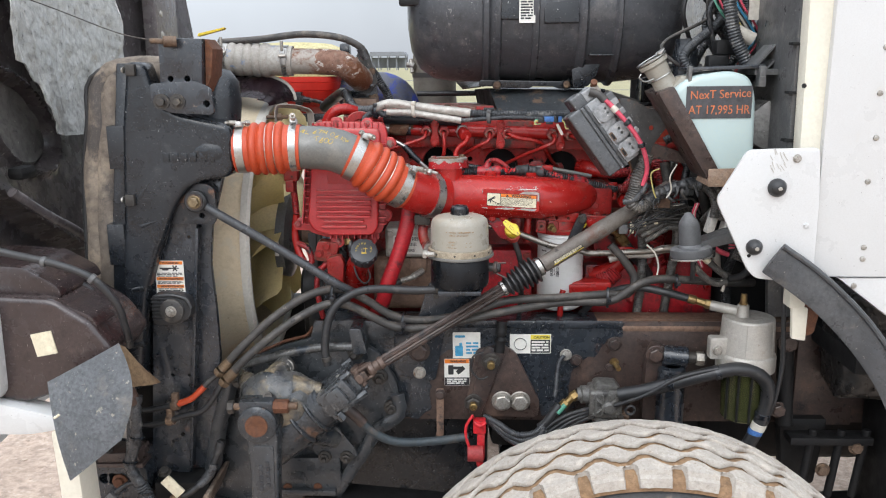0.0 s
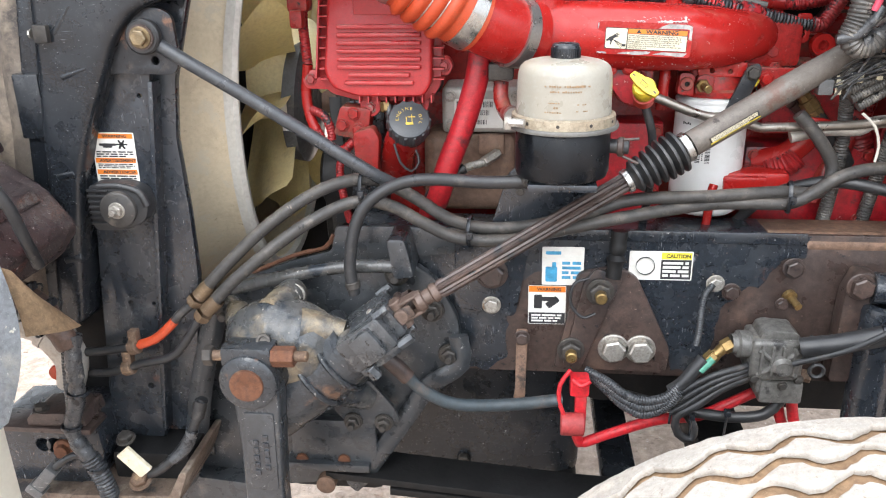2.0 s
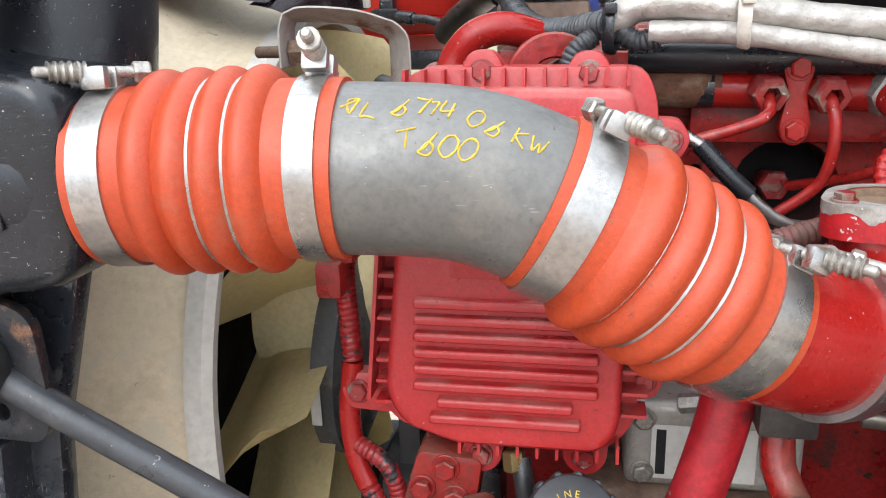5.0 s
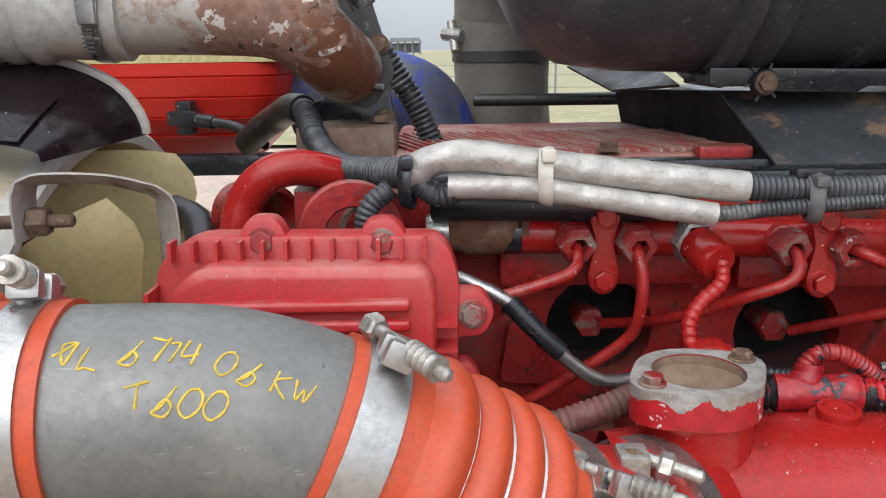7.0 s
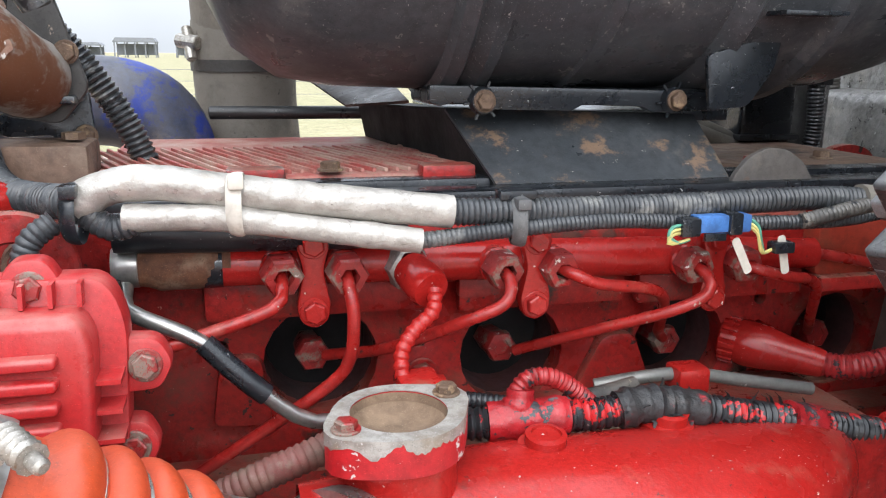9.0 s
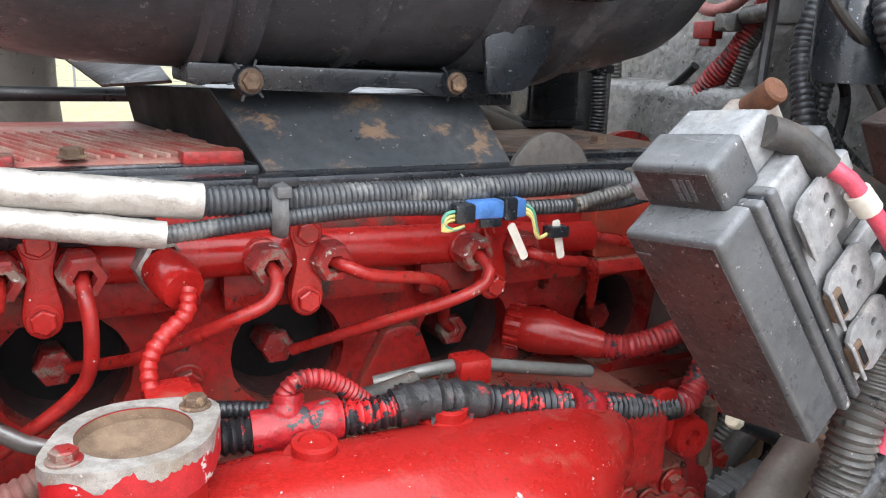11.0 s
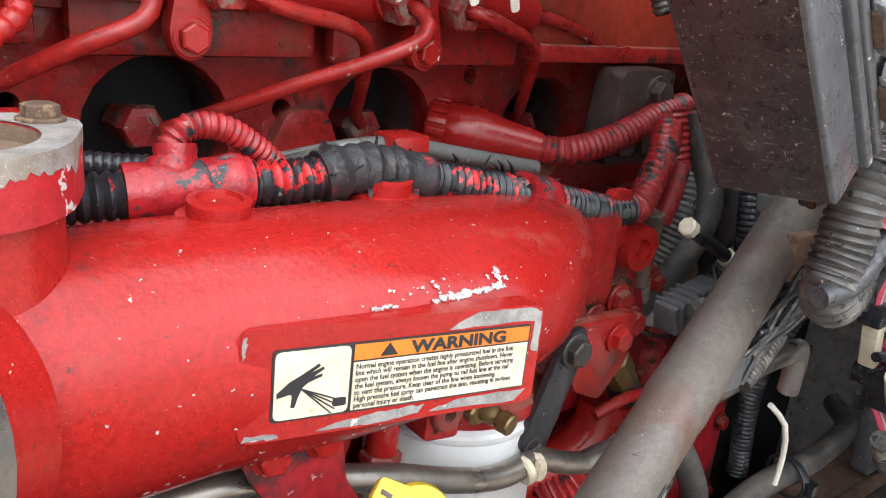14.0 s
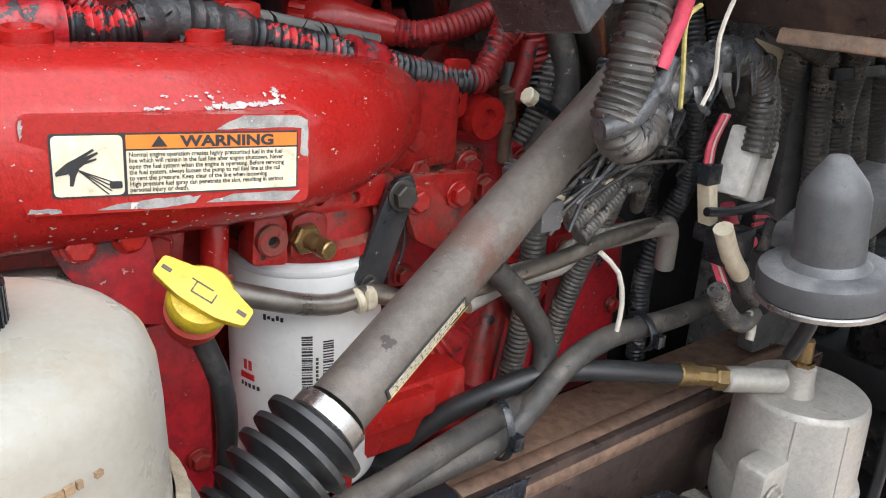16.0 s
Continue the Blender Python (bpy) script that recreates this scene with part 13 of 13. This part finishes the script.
def front_low_clutter():
    t = thing("front_lower_brackets", "rusty brackets and cables below the radiator", "bracket", (-0.7, 1.85, 0.6))
    dusty_edge = surface("dusty_rusty_plate", (0.20, 0.15, 0.115), (0.11, 0.075, 0.055), 0.6, 0.1, 12, dust=((0.32, 0.27, 0.22), 0.34, 14), rust=((0.03, 0.028, 0.028), 0.3, 12), bump=0.4, grain=90)
    part("cross_member", box((-0.80, 1.96, 0.58), (-0.58, 2.85, 0.72), 0.012), black_paint, t)
    # rear block: added near-black mass that closes the bright gap below the fan
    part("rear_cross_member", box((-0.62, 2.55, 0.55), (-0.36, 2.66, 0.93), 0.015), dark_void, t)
    part("foot_plate", prism(rounded([(-0.78, 0.604), (-0.60, 0.612), (-0.575, 0.662), (-0.562, 0.662), (-0.588, 0.592), (-0.605, 0.580), (-0.80, 0.568)], 0.006), 1.80, 1.98, 0.004), dusty_edge, t, "rusty dusty foot plate")
    part("foot_web", box((-0.72, 1.85, 0.608), (-0.58, 1.97, 0.662), 0.006), dark_void, t)
    # slotted end box with a clamped plate on top
    part("end_box", prism(rounded([(-0.93, 0.722), (-0.735, 0.738), (-0.730, 0.66), (-0.742, 0.606), (-0.93, 0.585)], 0.014), 1.84, 1.96, 0.006, [(-0.818, 0.676, 0.016), (-0.840, 0.677, 0.014)]), black_paint, t)
    part("box_flange", box((-0.93, 1.805, 0.582), (-0.732, 1.85, 0.602), 0.004), dusty_edge, t)
    part("box_flange", box((-0.90, 1.80, 0.728), (-0.722, 1.86, 0.738), 0.003), oily_steel, t)
    part("clamp_plate", prism(rounded([(-0.835, 0.738), (-0.835, 0.752), (-0.825, 0.762), (-0.735, 0.766), (-0.730, 0.742)], 0.004), 1.805, 1.875, 0.003), oily_steel, t)
    bolt(t, (-0.815, 1.82, 0.762), 0.011, d=(0, 0, 1), mat=dark_bolt)
    part("slot_bolt", lathe((-0.800, 1.838, 0.672), (0, -1, 0), [(0, 0.020), (0.004, 0.019), (0.006, 0.013), (0.014, 0.012), (0.014, 0)], 20), rust_mat, t, "rusty washer and bolt")
    # dust-grey elbow above the box
    part("cast_knuckle", sweep(spline([(-0.845, 1.88, 0.905), (-0.815, 1.875, 0.895), (-0.790, 1.87, 0.868), (-0.775, 1.87, 0.83), (-0.785, 1.87, 0.785)], 0.012), lambda s, k: 0.036 - 0.012 * k, 16), cast_alu, t, "dusty grey elbow")
    part("elbow_clamp", lathe((-0.812, 1.874, 0.893), (0.8, 0, -0.6), [(0, 0.034), (0.001, 0.037), (0.012, 0.037), (0.013, 0.034)], 24), steel, t)
    part("orange_grommet", lathe((-0.800, 1.862, 0.812), (0, -1, 0), [(0, 0.014), (0.006, 0.013), (0.008, 0)], 18), orange_silicone, t, "orange rubber grommet")
    # open mesh of the grille behind
    for k in range(10):
        for sgn in (-1, 1):
            zc = 0.80 + 0.016 * k
            part("mesh_wire", rod((-0.735, 1.945, zc - sgn * 0.025), (-0.672, 1.945, zc + sgn * 0.025), 0.0016, seg=6), rubber, t)
    # loom wrapped in loose tape
    loom_line = [(-0.722, 1.805, 0.915), (-0.727, 1.80, 0.87), (-0.730, 1.80, 0.813), (-0.742, 1.80, 0.775), (-0.752, 1.80, 0.741), (-0.745, 1.80, 0.71), (-0.729, 1.80, 0.682)]
    wrap = sweep(spline(loom_line, 0.004), lambda s, k: 0.0135 + 0.0028 * noise.noise((s * 60, 3, 0)), 16)
    for v in wrap.verts:
        v.co += 0.0022 * Vector((noise.noise(v.co * 90), 0, noise.noise(v.co * 90 + Vector((4, 0, 0)))))
    part("taped_loom", wrap, worn_tape, t, "loosely taped loom")
    part("loom", conduit([(-0.731, 1.80, 0.685), (-0.718, 1.80, 0.655), (-0.709, 1.80, 0.622), (-0.706, 1.81, 0.56)], 0.0165, 0.006, 16), conduit_mat, t)
    part("loom", conduit([(-0.738, 1.815, 0.905), (-0.744, 1.812, 0.865), (-0.747, 1.81, 0.825), (-0.751, 1.81, 0.78), (-0.757, 1.81, 0.745)], 0.0105, 0.006, 14), conduit_mat, t)
    for p in ((-0.752, 1.80, 0.745), (-0.730, 1.80, 0.81), (-0.722, 1.80, 0.665)):
        part("cable_tie", lathe((p[0], p[1], p[2] - 0.003), (0.1, 0, 1), [(0, 0.015), (0.001, 0.018), (0.006, 0.018), (0.007, 0.015)], 16), black_plastic, t)
    part("connector_lead", hose([(-0.735, 1.798, 0.69), (-0.757, 1.795, 0.690), (-0.776, 1.79, 0.680), (-0.79, 1.79, 0.668)], 0.006, 10), rubber, t)
    part("connector", joined(moved(box((-0.011, -0.011, -0.028), (0.011, 0.011, 0.028), 0.003), pose(-0.812, 1.79, 0.645, 0, 42, 0)), moved(box((-0.015, -0.013, -0.008), (0.015, 0.013, 0.010), 0.003), pose(-0.832, 1.79, 0.622, 0, 42, 0))), grey_plastic, t, "grey-green plug")
    bolt(t, (-0.648, 1.802, 0.640), 0.015, d=(0, -0.5, 1), mat=rusty_bolt)
    bolt(t, (-0.690, 1.85, 0.690), 0.013, d=(0, -0.3, 1), mat=dark_bolt)
    part("pale_block", moved(box((-0.014, -0.004, -0.028), (0.014, 0.004, 0.028), 0.002), pose(-0.652, 1.80, 0.680, 0, -42, 0)), sticker_cream, t, "pale folded plastic tag")
    part("cable", hose([(-0.535, 1.84, 0.785), (-0.545, 1.835, 0.755), (-0.560, 1.83, 0.722), (-0.582, 1.82, 0.688), (-0.613, 1.81, 0.660), (-0.64, 1.81, 0.648)], 0.0085), rubber, t)
    part("cable_sleeve", hose([(-0.537, 1.838, 0.782), (-0.546, 1.834, 0.752)], 0.0115), rubber, t)
    part("tape_tail", hose([(-0.556, 1.828, 0.728), (-0.566, 1.824, 0.700), (-0.592, 1.815, 0.676)], 0.0105), worn_tape, t)
    # wrapped bundle tied to the fender edge
    brown = surface("brown_wrapped_sleeve", (0.105, 0.060, 0.042), (0.070, 0.042, 0.032), 0.5, 0, 10, dust=((0.20, 0.14, 0.10), 0.32, 14), chips=[((0.03, 0.025, 0.022), 0.2, 60)], bump=0.4, wavy=0.6)
    sl = sweep(spline([(-0.90, 1.805, 1.04), (-0.814, 1.80, 0.992), (-0.771, 1.80, 0.966), (-0.742, 1.80, 0.925), (-0.730, 1.80, 0.895)], 0.006), lambda s, k: 0.031 - 0.013 * k + 0.003 * noise.noise((s * 40, 1, 0)), 18)
    part("wrapped_sleeve", sl, brown, t, "brown wrapped cable sleeve")
    for x, z, dx in ((-0.845, 1.010, 0.02), (-0.812, 0.991, 0.02), (-0.782, 0.972, 0.02), (-0.755, 0.945, 0.024)):
        ring = [Vector((x + 0.016 * math.sin(a), 1.80 + 0.032 * math.cos(a), z + 0.030 * math.sin(a))) for a in (2 * math.pi * k / 22 for k in range(23))]
        part("cable_tie", sweep(ring, 0.0022, 6, caps=False), black_plastic, t)
        part("tie_head", box((x + 0.010, 1.785, z + 0.026), (x + 0.020, 1.80, z + 0.038), 0.001), black_plastic, t)
    part("loom", conduit([(-0.86, 1.80, 1.10), (-0.855, 1.80, 1.06), (-0.845, 1.80, 1.025)], 0.012, 0.005, 12), conduit_mat, t)


front_low_clutter()


def release_cable():
    t = thing("hood_cable", "thin steel hood cable hooked to an eye bolt", "cable", (-0.59, 1.83, 1.73))
    part("cable", hose([(-1.0, 1.90, 1.86), (-0.85, 1.86, 1.81), (-0.70, 1.84, 1.755), (-0.60, 1.835, 1.735)], 0.0013, 8), dark_bolt, t)
    part("eye_bolt", joined(rod((-0.602, 1.84, 1.736), (-0.575, 1.85, 1.736), 0.012, seg=16), rod((-0.60, 1.838, 1.736), (-0.63, 1.838, 1.738), 0.006)), rusty_bolt, t)
    part("lug", prism(rounded([(-0.545, 1.748), (-0.485, 1.763), (-0.482, 1.768), (-0.542, 1.755)], 0.002), 1.90, 1.92, 0.001), yellow, t)


release_cable()


# ---- hoses and lining in the dark behind the wiring ----
def heater_hoses():
    t = thing("heater_hoses", "black heater hoses and looms before a shade-dark bulkhead", "hose", (0.75, 2.15, 0.95))
    # Added backing sheet; the shade behind the looms is its near-black colour
    part("bulkhead_lining", prism(rounded([(0.60, 1.00), (0.90, 0.98), (0.90, 1.44), (0.72, 1.46), (0.62, 1.30)], 0.02), 2.23, 2.25, 0.004), dark_void, t, "added bulkhead lining, coloured near black for shade")
    rng = random.Random(17)
    for k in range(9):
        x = 0.56 + 0.036 * k
        y = 2.10 + 0.08 * rng.random()
        pts_ = [(x + 0.03 * rng.uniform(-1, 1), y, 1.43), (x + 0.03 * rng.uniform(-1, 1), y - 0.02, 1.34), (x + 0.05 * rng.uniform(-1, 1), y, 1.24), (x + 0.05 * rng.uniform(-1, 1), y + 0.02, 1.14), (x + 0.02, y + 0.02, 1.02)]
        if k % 3 == 0:
            part("hose", hose(pts_, 0.013, 12), dusty_rubber, t)
        else:
            part("loom", conduit(pts_, rng.choice((0.008, 0.010, 0.012)), 0.0052, 12), rng.choice((conduit_mat, dusty_conduit, dusty_conduit)), t)
    for x, z in ((0.63, 1.36), (0.70, 1.30), (0.66, 1.20), (0.76, 1.38)):
        part("clip", box((x - 0.014, 2.085, z - 0.008), (x + 0.014, 2.11, z + 0.008), 0.003), grey_plastic, t)


heater_hoses()
